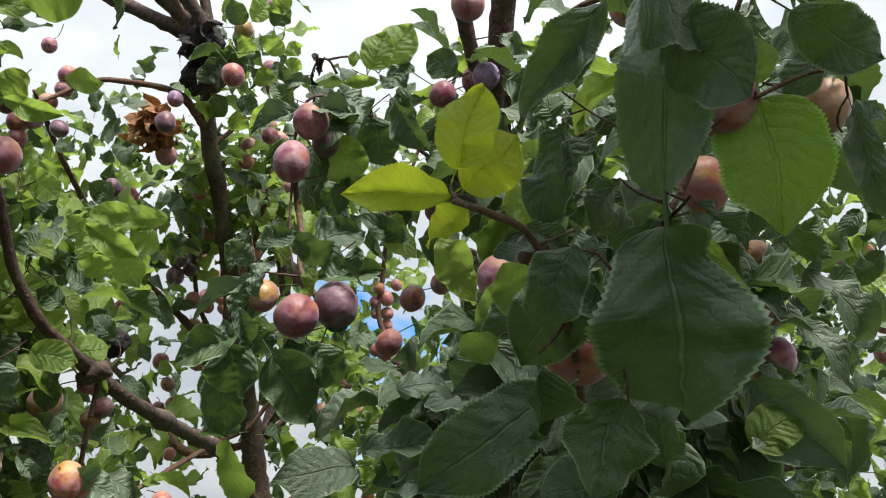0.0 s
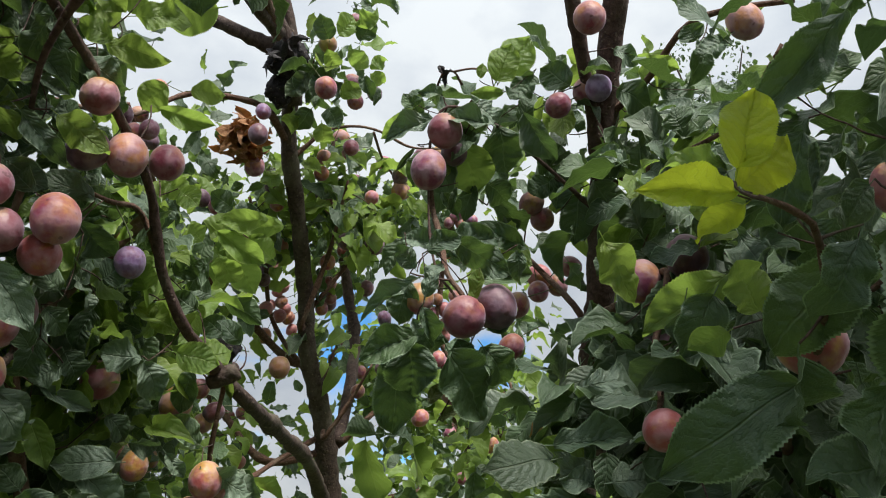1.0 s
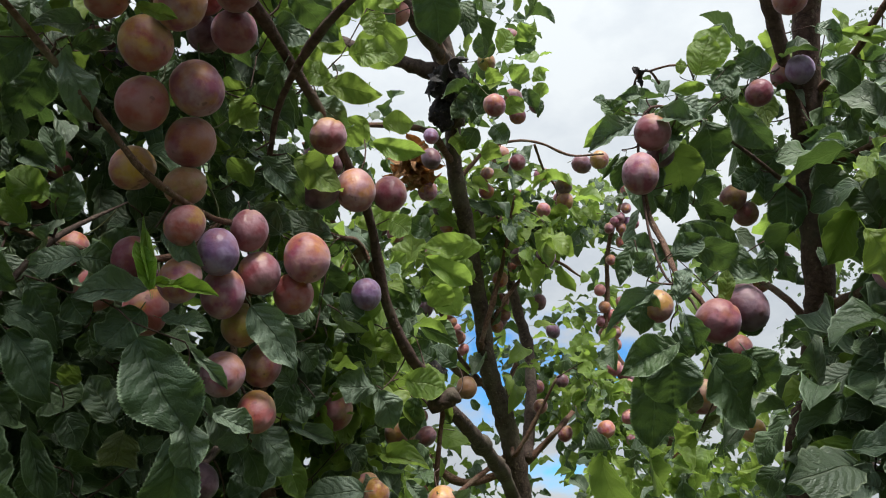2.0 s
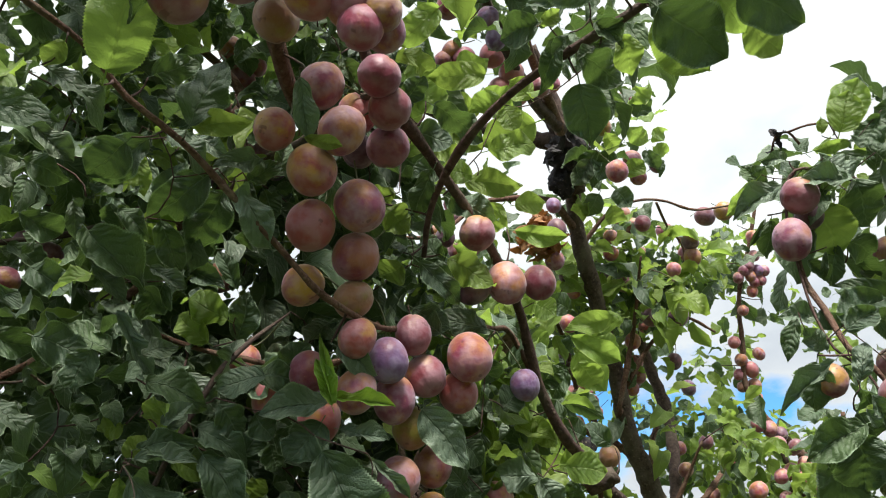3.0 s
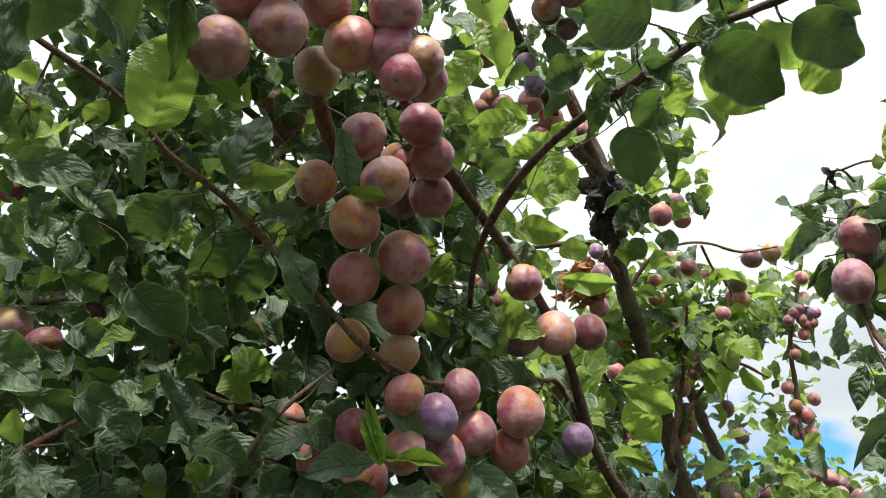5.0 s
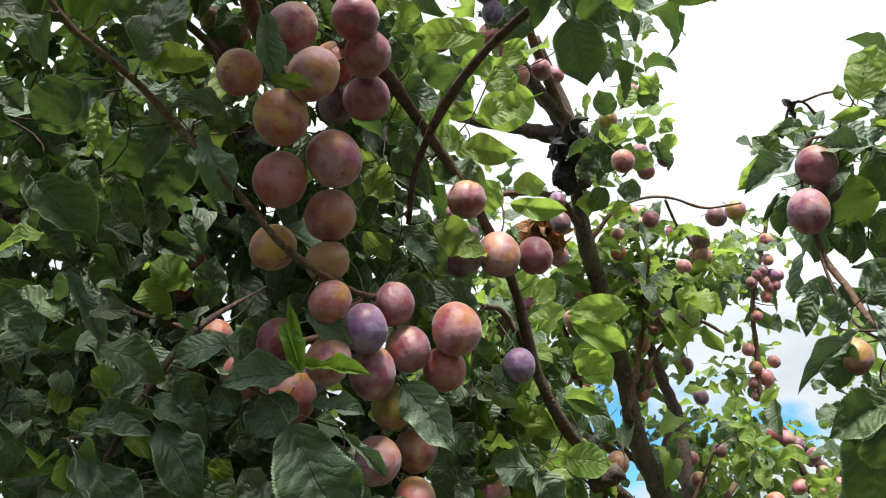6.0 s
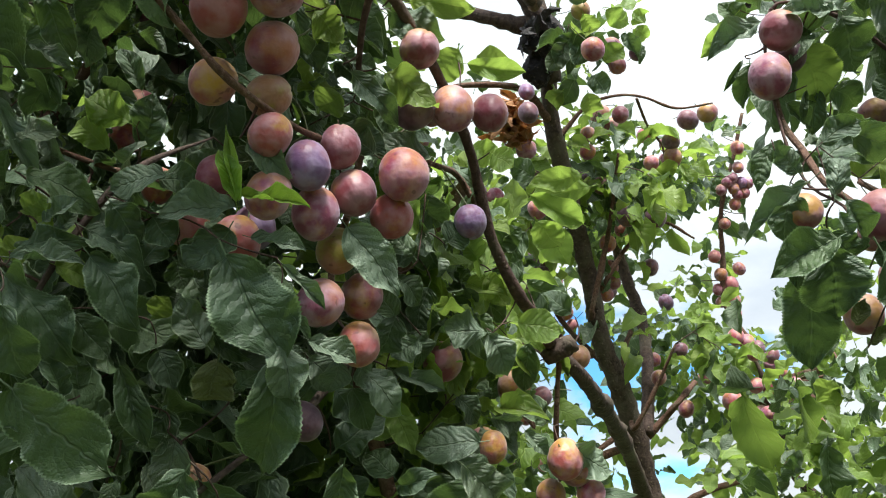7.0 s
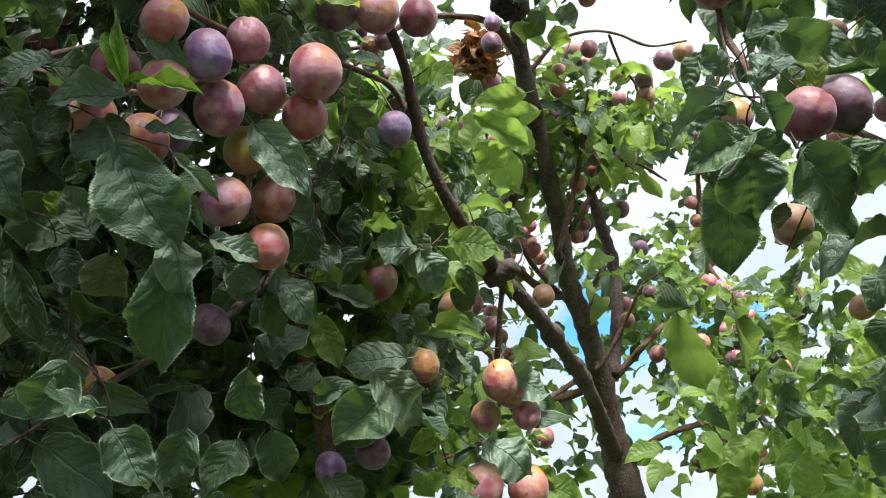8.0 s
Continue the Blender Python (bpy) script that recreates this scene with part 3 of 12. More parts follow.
limb(mid_tree, "forkR", "limb", [(-0.450, 1.362, 2.683, 0.0227), (-0.448, 1.338, 2.732, 0.0101), (-0.464, 1.311, 2.793, 0.0093), (-0.479, 1.253, 2.854, 0.0083)], BARK)
limb(mid_tree, "low", "limb", [(-0.398, 1.896, 1.880, 0.0184), (-0.398, 1.638, 1.949, 0.0125), (-0.386, 1.345, 1.946, 0.0106), (-0.385, 1.117, 1.946, 0.0091), (-0.402, 1.053, 1.963, 0.0085), (-0.406, 1.016, 1.972, 0.0074)], BARK)
limb(mid_tree, "stub", "limb", [(-0.415, 1.028, 1.952, 0.0085), (-0.402, 1.026, 1.958, 0.0112), (-0.388, 1.024, 1.964, 0.0118), (-0.380, 1.023, 1.966, 0.0105), (-0.378, 1.023, 1.967, 0.0060)], BARK)
limb(mid_tree, "bear", "limb", [(-0.406, 1.041, 1.965, 0.0087), (-0.405, 0.971, 1.973, 0.0072), (-0.416, 0.915, 1.990, 0.0064), (-0.428, 0.867, 2.029, 0.0058), (-0.430, 0.832, 2.067, 0.0053), (-0.430, 0.793, 2.103, 0.0050), (-0.435, 0.695, 2.137, 0.0050), (-0.451, 0.626, 2.168, 0.0048), (-0.466, 0.533, 2.194, 0.0049), (-0.476, 0.490, 2.227, 0.0052), (-0.475, 0.432, 2.280, 0.0052), (-0.473, 0.377, 2.327, 0.0052)], DARK_BARK)
limb(mid_tree, "bear2", "limb", [(-0.466, 0.533, 2.194, 0.0056), (-0.506, 0.534, 2.170, 0.0051), (-0.535, 0.514, 2.179, 0.0056), (-0.533, 0.472, 2.189, 0.0069), (-0.525, 0.434, 2.205, 0.0072), (-0.521, 0.386, 2.241, 0.0066), (-0.513, 0.326, 2.293, 0.0066)], SHOOT)
limb(mid_tree, "low_shoot", "branch", [(-0.428, 0.868, 2.027, 0.0032), (-0.450, 0.834, 2.088, 0.0033), (-0.454, 0.763, 2.068, 0.0028), (-0.488, 0.718, 2.068, 0.0025), (-0.496, 0.655, 2.036, 0.0024), (-0.494, 0.581, 2.006, 0.0023), (-0.513, 0.520, 2.011, 0.0026), (-0.533, 0.492, 2.037, 0.0026), (-0.560, 0.449, 2.075, 0.0026), (-0.579, 0.411, 2.101, 0.0026), (-0.603, 0.376, 2.122, 0.0026), (-0.614, 0.339, 2.144, 0.0023), (-0.632, 0.289, 2.155, 0.0022), (-0.663, 0.235, 2.173, 0.0020)], SHOOT)
limb(mid_tree, "bunch", "branch", [(-0.482, 0.669, 2.054, 0.0033), (-0.507, 0.696, 1.998, 0.0033), (-0.532, 0.717, 1.961, 0.0029), (-0.530, 0.730, 1.915, 0.0024)], SHOOT)
# twigR takes the darker bark: its backlit shade is put into the colour.
limb(mid_tree, "twigR", "branch", [(-0.480, 0.646, 2.099, 0.0022), (-0.464, 0.618, 2.125, 0.0030), (-0.438, 0.591, 2.147, 0.0035), (-0.408, 0.564, 2.159, 0.0036), (-0.369, 0.537, 2.169, 0.0036), (-0.332, 0.514, 2.171, 0.0036), (-0.293, 0.489, 2.167, 0.0036), (-0.253, 0.476, 2.173, 0.0034), (-0.227, 0.466, 2.178, 0.0030), (-0.207, 0.462, 2.177, 0.0030), (-0.177, 0.460, 2.180, 0.0027), (-0.128, 0.457, 2.188, 0.0022)], DARK_BARK)
limb(mid_tree, "spur", "branch", [(-0.547, 0.696, 2.062, 0.0029), (-0.579, 0.675, 2.020, 0.0032), (-0.622, 0.645, 2.012, 0.0030), (-0.646, 0.621, 2.014, 0.0028), (-0.683, 0.601, 2.022, 0.0024), (-0.740, 0.565, 2.043, 0.0019)], SHOOT)
limb(mid_tree, "down", "limb", [(-0.449, 0.862, 2.105, 0.0069), (-0.526, 0.860, 2.010, 0.0067), (-0.565, 0.860, 1.942, 0.0076), (-0.572, 0.893, 1.877, 0.0082), (-0.565, 0.925, 1.815, 0.0083), (-0.559, 0.977, 1.722, 0.0081), (-0.566, 1.054, 1.659, 0.0082)], SHOOT)
limb(mid_tree, "arch", "branch", [(-0.470, 1.475, 2.559, 0.0080), (-0.502, 1.402, 2.588, 0.0065), (-0.580, 1.322, 2.564, 0.0053), (-0.625, 1.297, 2.542, 0.0046), (-0.685, 1.227, 2.456, 0.0035), (-0.793, 1.172, 2.459, 0.0023)], SHOOT)
limb(mid_tree, "hang", "branch", [(-0.403, 1.054, 1.960, 0.0039), (-0.410, 1.065, 1.923, 0.0029), (-0.417, 1.077, 1.874, 0.0026), (-0.419, 1.088, 1.825, 0.0019)], SHOOT)
limb(mid_tree, "stem2", "limb", [(-0.384, 1.870, 2.029, 0.0133), (-0.375, 1.947, 2.176, 0.0132), (-0.381, 2.006, 2.315, 0.0139), (-0.406, 2.010, 2.434, 0.0133), (-0.424, 1.955, 2.545, 0.0102), (-0.435, 1.875, 2.685, 0.0082)], BARK)
limb(mid_tree, "thin1", "branch", [(-0.391, 1.881, 2.025, 0.0072), (-0.416, 1.855, 2.116, 0.0054), (-0.409, 1.831, 2.194, 0.0054), (-0.384, 1.863, 2.265, 0.0049)], SHOOT)
limb(mid_tree, "side1", "branch", [(-0.386, 1.881, 2.025, 0.0095), (-0.349, 1.878, 2.057, 0.0072), (-0.305, 1.871, 2.099, 0.0060), (-0.262, 2.006, 2.182, 0.0052)], SHOOT)
limb(mid_tree, "side2", "branch", [(-0.389, 1.941, 1.852, 0.0109), (-0.344, 1.911, 1.886, 0.0077), (-0.281, 1.911, 1.916, 0.0066), (-0.204, 1.960, 1.942, 0.0055)], SHOOT)
limb(mid_tree, "top1", "branch", [(-0.459, 1.518, 2.543, 0.0053), (-0.402, 1.522, 2.605, 0.0036), (-0.346, 1.555, 2.639, 0.0028), (-0.296, 1.599, 2.653, 0.0028), (-0.236, 1.655, 2.648, 0.0024), (-0.164, 1.641, 2.635, 0.0019)], SHOOT)
limb(mid_tree, "top2", "branch", [(-0.308, 1.582, 2.641, 0.0029), (-0.296, 1.668, 2.624, 0.0027), (-0.275, 1.727, 2.609, 0.0025), (-0.274, 1.745, 2.578, 0.0019)], SHOOT)
limb(mid_tree, "up1", "limb", [(-0.430, 1.195, 2.603, 0.0130), (-0.449, 1.063, 2.577, 0.0092), (-0.450, 0.948, 2.559, 0.0078), (-0.460, 0.836, 2.594, 0.0069), (-0.472, 0.741, 2.655, 0.0061)], BARK)
limb(mid_tree, "up2", "branch", [(-0.431, 1.197, 2.599, 0.0102), (-0.427, 0.955, 2.589, 0.0062), (-0.420, 0.844, 2.595, 0.0050), (-0.410, 0.767, 2.618, 0.0044), (-0.405, 0.723, 2.658, 0.0040)], SHOOT)
limb(mid_tree, "leftback", "limb", [(-0.471, 0.506, 2.185, 0.0038), (-0.606, 0.599, 2.221, 0.0042), (-0.747, 0.653, 2.251, 0.0044), (-0.856, 0.628, 2.199, 0.0041), (-0.939, 0.566, 2.163, 0.0033), (-1.011, 0.499, 2.126, 0.0025)], BARK)
limb(mid_tree, "leftup", "branch", [(-0.747, 0.653, 2.251, 0.0053), (-0.710, 0.658, 2.354, 0.0049), (-0.748, 0.610, 2.411, 0.0042), (-0.814, 0.526, 2.451, 0.0032)], SHOOT)
limb(mid_tree, "leftlow", "branch", [(-0.747, 0.653, 2.251, 0.0060), (-0.792, 0.646, 2.137, 0.0052), (-0.824, 0.592, 2.050, 0.0043), (-0.850, 0.521, 1.980, 0.0035)], SHOOT)
limb(mid_tree, "leftlow2", "branch", [(-0.565, 0.860, 1.942, 0.0051), (-0.567, 0.759, 1.849, 0.0039), (-0.584, 0.688, 1.795, 0.0029), (-0.599, 0.633, 1.752, 0.0019)], BARK)
limb(mid_tree, "leftlow3", "branch", [(-0.625, 0.660, 2.073, 0.0008), (-0.632, 0.579, 1.998, 0.0030), (-0.648, 0.547, 1.930, 0.0026), (-0.664, 0.533, 1.868, 0.0019)], BARK)
limb(right_tree, "rtrunk", "trunk", [(0.090, 0.898, 2.475, 0.0156), (0.084, 0.991, 2.357, 0.0165), (0.082, 1.063, 2.233, 0.0180), (0.079, 1.129, 2.078, 0.0189), (0.072, 1.199, 1.986, 0.0221), (0.058, 1.307, 1.847, 0.0282), (0.056, 1.388, 1.231, 0.0253), (0.053, 1.469, 0.616, 0.0285), (0.050, 1.550, 0.120, 0.0351), (0.050, 1.550, -0.060, 0.0505)], DARK_BARK)
limb(right_tree, "rstem", "limb", [(0.082, 1.060, 2.240, 0.0090), (0.059, 0.981, 2.325, 0.0082), (0.044, 0.938, 2.374, 0.0087), (0.024, 0.878, 2.424, 0.0086)], DARK_BARK)
limb(right_tree, "p4br", "branch", [(0.080, 1.077, 2.206, 0.0034), (0.001, 0.972, 2.221, 0.0024), (-0.069, 0.883, 2.230, 0.0020), (-0.126, 0.846, 2.232, 0.0017), (-0.144, 0.850, 2.187, 0.0015), (-0.145, 0.858, 2.141, 0.0014), (-0.142, 0.855, 2.078, 0.0014), (-0.132, 0.844, 2.028, 0.0013), (-0.113, 0.823, 1.995, 0.0013), (-0.104, 0.814, 1.957, 0.0010)], DARK_BARK)
limb(right_tree, "p1br", "branch", [(-0.144, 0.855, 2.151, 0.0032), (-0.140, 0.871, 2.112, 0.0035), (-0.130, 0.859, 2.074, 0.0034), (-0.122, 0.830, 2.023, 0.0028), (-0.106, 0.821, 1.996, 0.0025), (-0.090, 0.825, 1.962, 0.0018)], SHOOT)
limb(right_tree, "rcurve", "branch", [(0.088, 1.010, 2.325, 0.0057), (0.128, 0.952, 2.341, 0.0046), (0.146, 0.919, 2.360, 0.0045), (0.169, 0.884, 2.378, 0.0043), (0.212, 0.854, 2.377, 0.0037), (0.277, 0.828, 2.368, 0.0032)], SHOOT)
limb(right_tree, "rthin", "branch", [(0.085, 1.059, 2.240, 0.0045), (0.167, 0.945, 2.232, 0.0034), (0.224, 0.908, 2.255, 0.0029), (0.241, 0.882, 2.284, 0.0026), (0.262, 0.846, 2.320, 0.0024)], SHOOT)
limb(right_tree, "rside", "branch", [(0.076, 1.148, 2.052, 0.0057), (0.050, 1.167, 2.108, 0.0050), (0.021, 1.216, 2.166, 0.0048), (-0.015, 1.243, 2.219, 0.0036)], SHOOT)
limb(right_tree, "rlow", "branch", [(0.078, 1.129, 2.078, 0.0072), (0.091, 0.923, 2.035, 0.0052), (0.091, 0.788, 2.009, 0.0038), (0.064, 0.750, 1.921, 0.0032), (0.050, 0.684, 1.857, 0.0023), (0.034, 0.675, 1.821, 0.0017)], SHOOT)
limb(right_tree, "rnear", "branch", [(0.073, 1.190, 1.998, 0.0058), (0.258, 0.984, 1.826, 0.0058), (0.137, 0.669, 1.825, 0.0033), (0.095, 0.483, 1.855, 0.0023), (0.072, 0.419, 1.881, 0.0021), (0.053, 0.396, 1.885, 0.0016), (0.033, 0.385, 1.887, 0.0012)], SHOOT)
limb(right_tree, "rnear2", "branch", [(0.095, 0.483, 1.855, 0.0018), (0.118, 0.430, 1.876, 0.0015), (0.147, 0.436, 1.920, 0.0015), (0.159, 0.425, 1.956, 0.0015), (0.166, 0.401, 1.986, 0.0013), (0.178, 0.383, 2.019, 0.0012)], SHOOT)
limb(right_tree, "rnear3", "branch", [(0.159, 0.429, 1.949, 0.0013), (0.197, 0.424, 1.972, 0.0013), (0.229, 0.416, 1.980, 0.0010)], SHOOT)
limb(right_tree, "log", "limb", [(0.518, 1.152, 1.894, 0.0082), (0.390, 1.097, 1.873, 0.0097), (0.319, 1.068, 1.855, 0.0100), (0.275, 1.081, 1.843, 0.0093), (0.203, 1.099, 1.803, 0.0093), (0.067, 1.239, 1.934, 0.0102)], BARK)
limb(right_tree, "p4tip", "branch", [(-0.110, 0.882, 2.285, 0.0017), (-0.120, 0.874, 2.299, 0.0014), (-0.134, 0.877, 2.297, 0.0012), (-0.143, 0.890, 2.279, 0.0009)], SHOOT)
limb(right_tree, "p4tip2", "branch", [(-0.120, 0.874, 2.299, 0.0014), (-0.098, 0.869, 2.300, 0.0012), (-0.077, 0.868, 2.296, 0.0010)], SHOOT)
limb(far_tree, "string", "limb", [(-0.077, 2.086, 2.871, 0.0041), (-0.111, 2.114, 2.774, 0.0049), (-0.163, 2.162, 2.643, 0.0056), (-0.177, 2.197, 2.518, 0.0065), (-0.188, 2.227, 2.424, 0.0073), (-0.161, 2.247, 2.346, 0.0089), (-0.105, 2.263, 2.265, 0.0104), (-0.017, 2.279, 2.139, 0.0137), (-0.098, 2.346, 2.148, 0.0150)], SHOOT)
limb(far_tree, "far1", "trunk", [(-0.155, 2.321, 2.354, 0.0034), (-0.126, 2.322, 2.246, 0.0075), (-0.098, 2.346, 2.148, 0.0083), (-0.096, 2.352, 2.015, 0.0091), (-0.025, 2.361, 1.926, 0.0115), (0.065, 2.366, 1.796, 0.0165), (0.160, 2.444, 1.197, 0.0190), (0.255, 2.522, 0.599, 0.0214), (0.350, 2.600, 0.120, 0.0264), (0.350, 2.600, -0.060, 0.0379)], BARK)
limb(far_tree, "far2", "branch", [(0.004, 2.295, 2.240, 0.0105), (-0.063, 2.305, 2.221, 0.0105), (-0.133, 2.315, 2.193, 0.0105), (-0.112, 2.346, 2.149, 0.0106)], SHOOT)
limb(far_tree, "far3", "branch", [(-0.116, 2.331, 2.209, 0.0052), (0.000, 2.006, 2.157, 0.0052), (-0.007, 1.986, 2.226, 0.0052), (-0.006, 1.974, 2.260, 0.0042)], SHOOT)
limb(far_tree, "far4", "branch", [(-0.239, 1.772, 1.838, 0.0065), (-0.174, 1.875, 1.827, 0.0069), (-0.129, 1.972, 1.857, 0.0074), (-0.028, 2.163, 1.900, 0.0095)], SHOOT)
limb(mid_tree, "back1", "branch", [(-0.441, 1.779, 2.184, 0.0093), (-0.501, 1.825, 2.203, 0.0093), (-0.595, 1.769, 2.287, 0.0078), (-0.684, 1.645, 2.369, 0.0068), (-0.718, 1.467, 2.459, 0.0050), (-0.717, 1.299, 2.528, 0.0034)], SHOOT)
limb(mid_tree, "back2", "branch", [(-0.408, 1.865, 2.009, 0.0083), (-0.529, 1.808, 1.981, 0.0083), (-0.650, 1.796, 2.107, 0.0070), (-0.758, 1.726, 2.197, 0.0062), (-0.833, 1.611, 2.256, 0.0045)], SHOOT)
limb(mid_tree, "back3", "branch", [(-0.449, 1.746, 2.262, 0.0061), (-0.454, 1.718, 2.248, 0.0061), (-0.401, 1.679, 2.398, 0.0047), (-0.355, 1.578, 2.521, 0.0024)], SHOOT)
limb(mid_tree, "back4", "branch", [(-0.411, 1.839, 2.058, 0.0055), (-0.398, 1.786, 2.026, 0.0055), (-0.343, 1.763, 2.104, 0.0036), (-0.300, 1.726, 2.167, 0.0021)], SHOOT)
limb(mid_tree, "back5", "branch", [(-0.451, 1.803, 2.165, 0.0064), (-0.545, 1.824, 2.296, 0.0054), (-0.563, 1.760, 2.431, 0.0047), (-0.593, 1.693, 2.539, 0.0034)], SHOOT)
limb(mid_tree, "back6", "branch", [(-0.412, 1.873, 2.049, 0.0064), (-0.479, 1.724, 1.966, 0.0052), (-0.537, 1.522, 1.864, 0.0040), (-0.613, 1.401, 1.808, 0.0027), (-0.739, 1.352, 1.782, 0.0021)], SHOOT)
limb(mid_tree, "back7", "branch", [(-0.446, 1.756, 2.296, 0.0056), (-0.370, 1.754, 2.399, 0.0043), (-0.300, 1.788, 2.457, 0.0033), (-0.238, 1.855, 2.439, 0.0023)], SHOOT)
# Unseen limbs over1 to over7, added to carry sprays that block the sun.
limb(mid_tree, "over1", "limb", [(-0.470, 0.410, 2.300, 0.0080), (-0.440, 0.200, 2.550, 0.0090), (-0.350, 0.000, 2.780, 0.0090), (-0.150, -0.200, 2.920, 0.0080), (0.100, -0.350, 3.000, 0.0060)], BARK)
limb(mid_tree, "over2", "limb", [(-0.440, 0.200, 2.550, 0.0070), (-0.650, 0.100, 2.750, 0.0070), (-0.950, 0.100, 2.900, 0.0050)], BARK)
limb(mid_tree, "over4", "limb", [(-0.150, -0.200, 2.920, 0.0060), (-0.400, -0.600, 3.000, 0.0050), (-0.700, -0.950, 2.950, 0.0040)], BARK)
limb(mid_tree, "over5", "limb", [(-0.150, -0.200, 2.920, 0.0060), (0.350, -0.550, 3.000, 0.0050), (0.600, -0.900, 2.950, 0.0040)], BARK)
limb(mid_tree, "over6", "limb", [(-0.150, -0.200, 2.920, 0.0060), (0.150, -0.100, 2.700, 0.0060), (0.320, -0.080, 2.550, 0.0050), (0.420, -0.200, 2.500, 0.0030)], BARK)
limb(mid_tree, "over7", "limb", [(-0.440, 0.200, 2.550, 0.0060), (-0.500, -0.050, 2.600, 0.0060), (-0.450, -0.300, 2.600, 0.0050), (-0.400, -0.450, 2.550, 0.0030)], BARK)
limb(mid_tree, "over3", "limb", [(-0.350, 0.000, 2.780, 0.0070), (-0.100, 0.100, 2.850, 0.0060), (0.200, 0.100, 2.880, 0.0050), (0.450, 0.100, 2.850, 0.0040)], BARK)


def burl(tree, x, y, z, radius, tall, seed):
    """A dark knotty swelling on the wood."""
    bm = bmesh.new()
    bmesh.ops.create_icosphere(bm, subdivisions=4, radius=1.0)
    for v in bm.verts:
        d = v.co.copy()
        k = 1 + 0.30 * noise.noise(d * 1.7 + Vector((seed, 0, 0))) + 0.22 * noise.noise(d * 4.5 + Vector((0, seed, 0))) + 0.10 * noise.noise(d * 11)
        v.co = Vector((x + d.x * k * radius, y + d.y * k * radius, z + d.z * k * radius * tall))
    me = bpy.data.meshes.new("burl")
    bm.to_mesh(me)
    bm.free()
    me.materials.append(CANKER)
    me.polygons.foreach_set("use_smooth", [True] * len(me.polygons))
    tree.add("burl", me, None, "black knotty canker swelling at the fork")


burl(mid_tree, -0.452, 1.362, 2.672, 0.036, 1.25, 2.0)
burl(mid_tree, -0.470, 1.395, 2.620, 0.026, 1.2, 7.0)
burl(mid_tree, -0.448, 1.180, 2.040, 0.020, 1.0, 4.0)

# ---- unseen trees added around the camera to block low sky light ----
def standing_tree(x, y, height, spread, seed, count, size, label, category="tree"):
    """A whole tree: a trunk, limbs that rise from it, and sprays of leaves."""
    random.seed(seed)
    t = Tree((x, y, 0), label)
    limb(t, "trunk", "trunk", [(x, y, -0.05, 0.10), (x + 0.03, y, height * 0.2, 0.075), (x, y + 0.04, height * 0.42, 0.06), (x + 0.02, y, height * 0.7, 0.035), (x, y, height * 0.96, 0.008)], BARK)
    for k in range(9):
        a, h = k * 2.4 + random.uniform(-0.3, 0.3), height * random.uniform(0.3, 0.72)
        r = spread * random.uniform(0.7, 1.0)
        dx, dy = math.cos(a) * r, math.sin(a) * r
        limb(t, "limb%d" % k, "limb", [(x, y, h, 0.03), (x + dx * 0.4, y + dy * 0.4, h + 0.12 * height, 0.02), (x + dx * 0.8, y + dy * 0.8, h + 0.2 * height, 0.012), (x + dx, y + dy, h + 0.26 * height, 0.005)], BARK)
    for k in range(count):
        a, r = random.uniform(0, 2 * math.pi), spread * math.sqrt(random.random()) * 1.05
        h = height * (0.35 + 0.62 * random.random()) * (1 - 0.25 * (r / spread) ** 2)
        foliage(t, x + math.cos(a) * r, y + math.sin(a) * r, h, 0.16, 13, size, 0.12)
    grow(t, "green leaves of the crown")
    return t


standing_tree(-2.2, -5.2, 3.4, 1.3, 31, 150, 0.10, "unseen leafy tree with a full rounded crown, added to block sky light")
# Stands close behind on the right to dim the sky light there.
standing_tree(1.7, -1.9, 3.1, 1.1, 32, 150, 0.10, "unseen leafy tree with a wide dense crown, added to darken the right side")
standing_tree(-4.6, -0.8, 3.5, 1.3, 33, 140, 0.10, "unseen leafy tree to the left, added to block sky light")

# ---- feathery tree in the distance ----
random.seed(41)
far_birch = Tree((2.0, 6.2, 0), "distant feathery tree with thin upright grey-green sprays")
far_birch.root.name = "distant_tree"
far_birch.root["group"] = ""
limb(far_birch, "trunk", "trunk", [(2.0, 6.2, -0.05, 0.16), (2.02, 6.15, 1.5, 0.12), (1.98, 6.1, 3.2, 0.08), (1.96, 6.1, 4.6, 0.045), (1.95, 6.08, 5.95, 0.008)], BARK)
for k in range(26):
    a, h = k * 2.4, 2.4 + 3.1 * k / 26
    r = 1.15 * (1 - 0.55 * k / 26) * random.uniform(0.7, 1.1)
    dx, dy = math.cos(a) * r, math.sin(a) * r
    limb(far_birch, "limb%d" % k, "limb", [(1.97, 6.1, h, 0.02), (1.97 + dx * 0.5, 6.1 + dy * 0.5, h + 0.25, 0.012), (1.97 + dx, 6.1 + dy, h + 0.75, 0.004)], BARK)
    for j in range(11):
        f = 0.35 + 0.65 * random.random()
        foliage(far_birch, 1.97 + dx * f + random.gauss(0, 0.1), 6.1 + dy * f + random.gauss(0, 0.1), h + 0.25 + 0.55 * f * f + random.gauss(0, 0.08), 0.10, 14, 0.05, 0.0)
grow(far_birch, "fine grey-green leaves of the distant crown")
random.seed(7)

# ---- plums ----
plum(mid_tree, -0.512, 0.486, 2.106, 0.0397, "amber")
plum(mid_tree, -0.489, 0.525, 2.090, 0.0415, "mauve")
plum(mid_tree, -0.527, 0.516, 2.075, 0.0387, "amber")
plum(mid_tree, -0.503, 0.551, 2.059, 0.0383, "crimson")
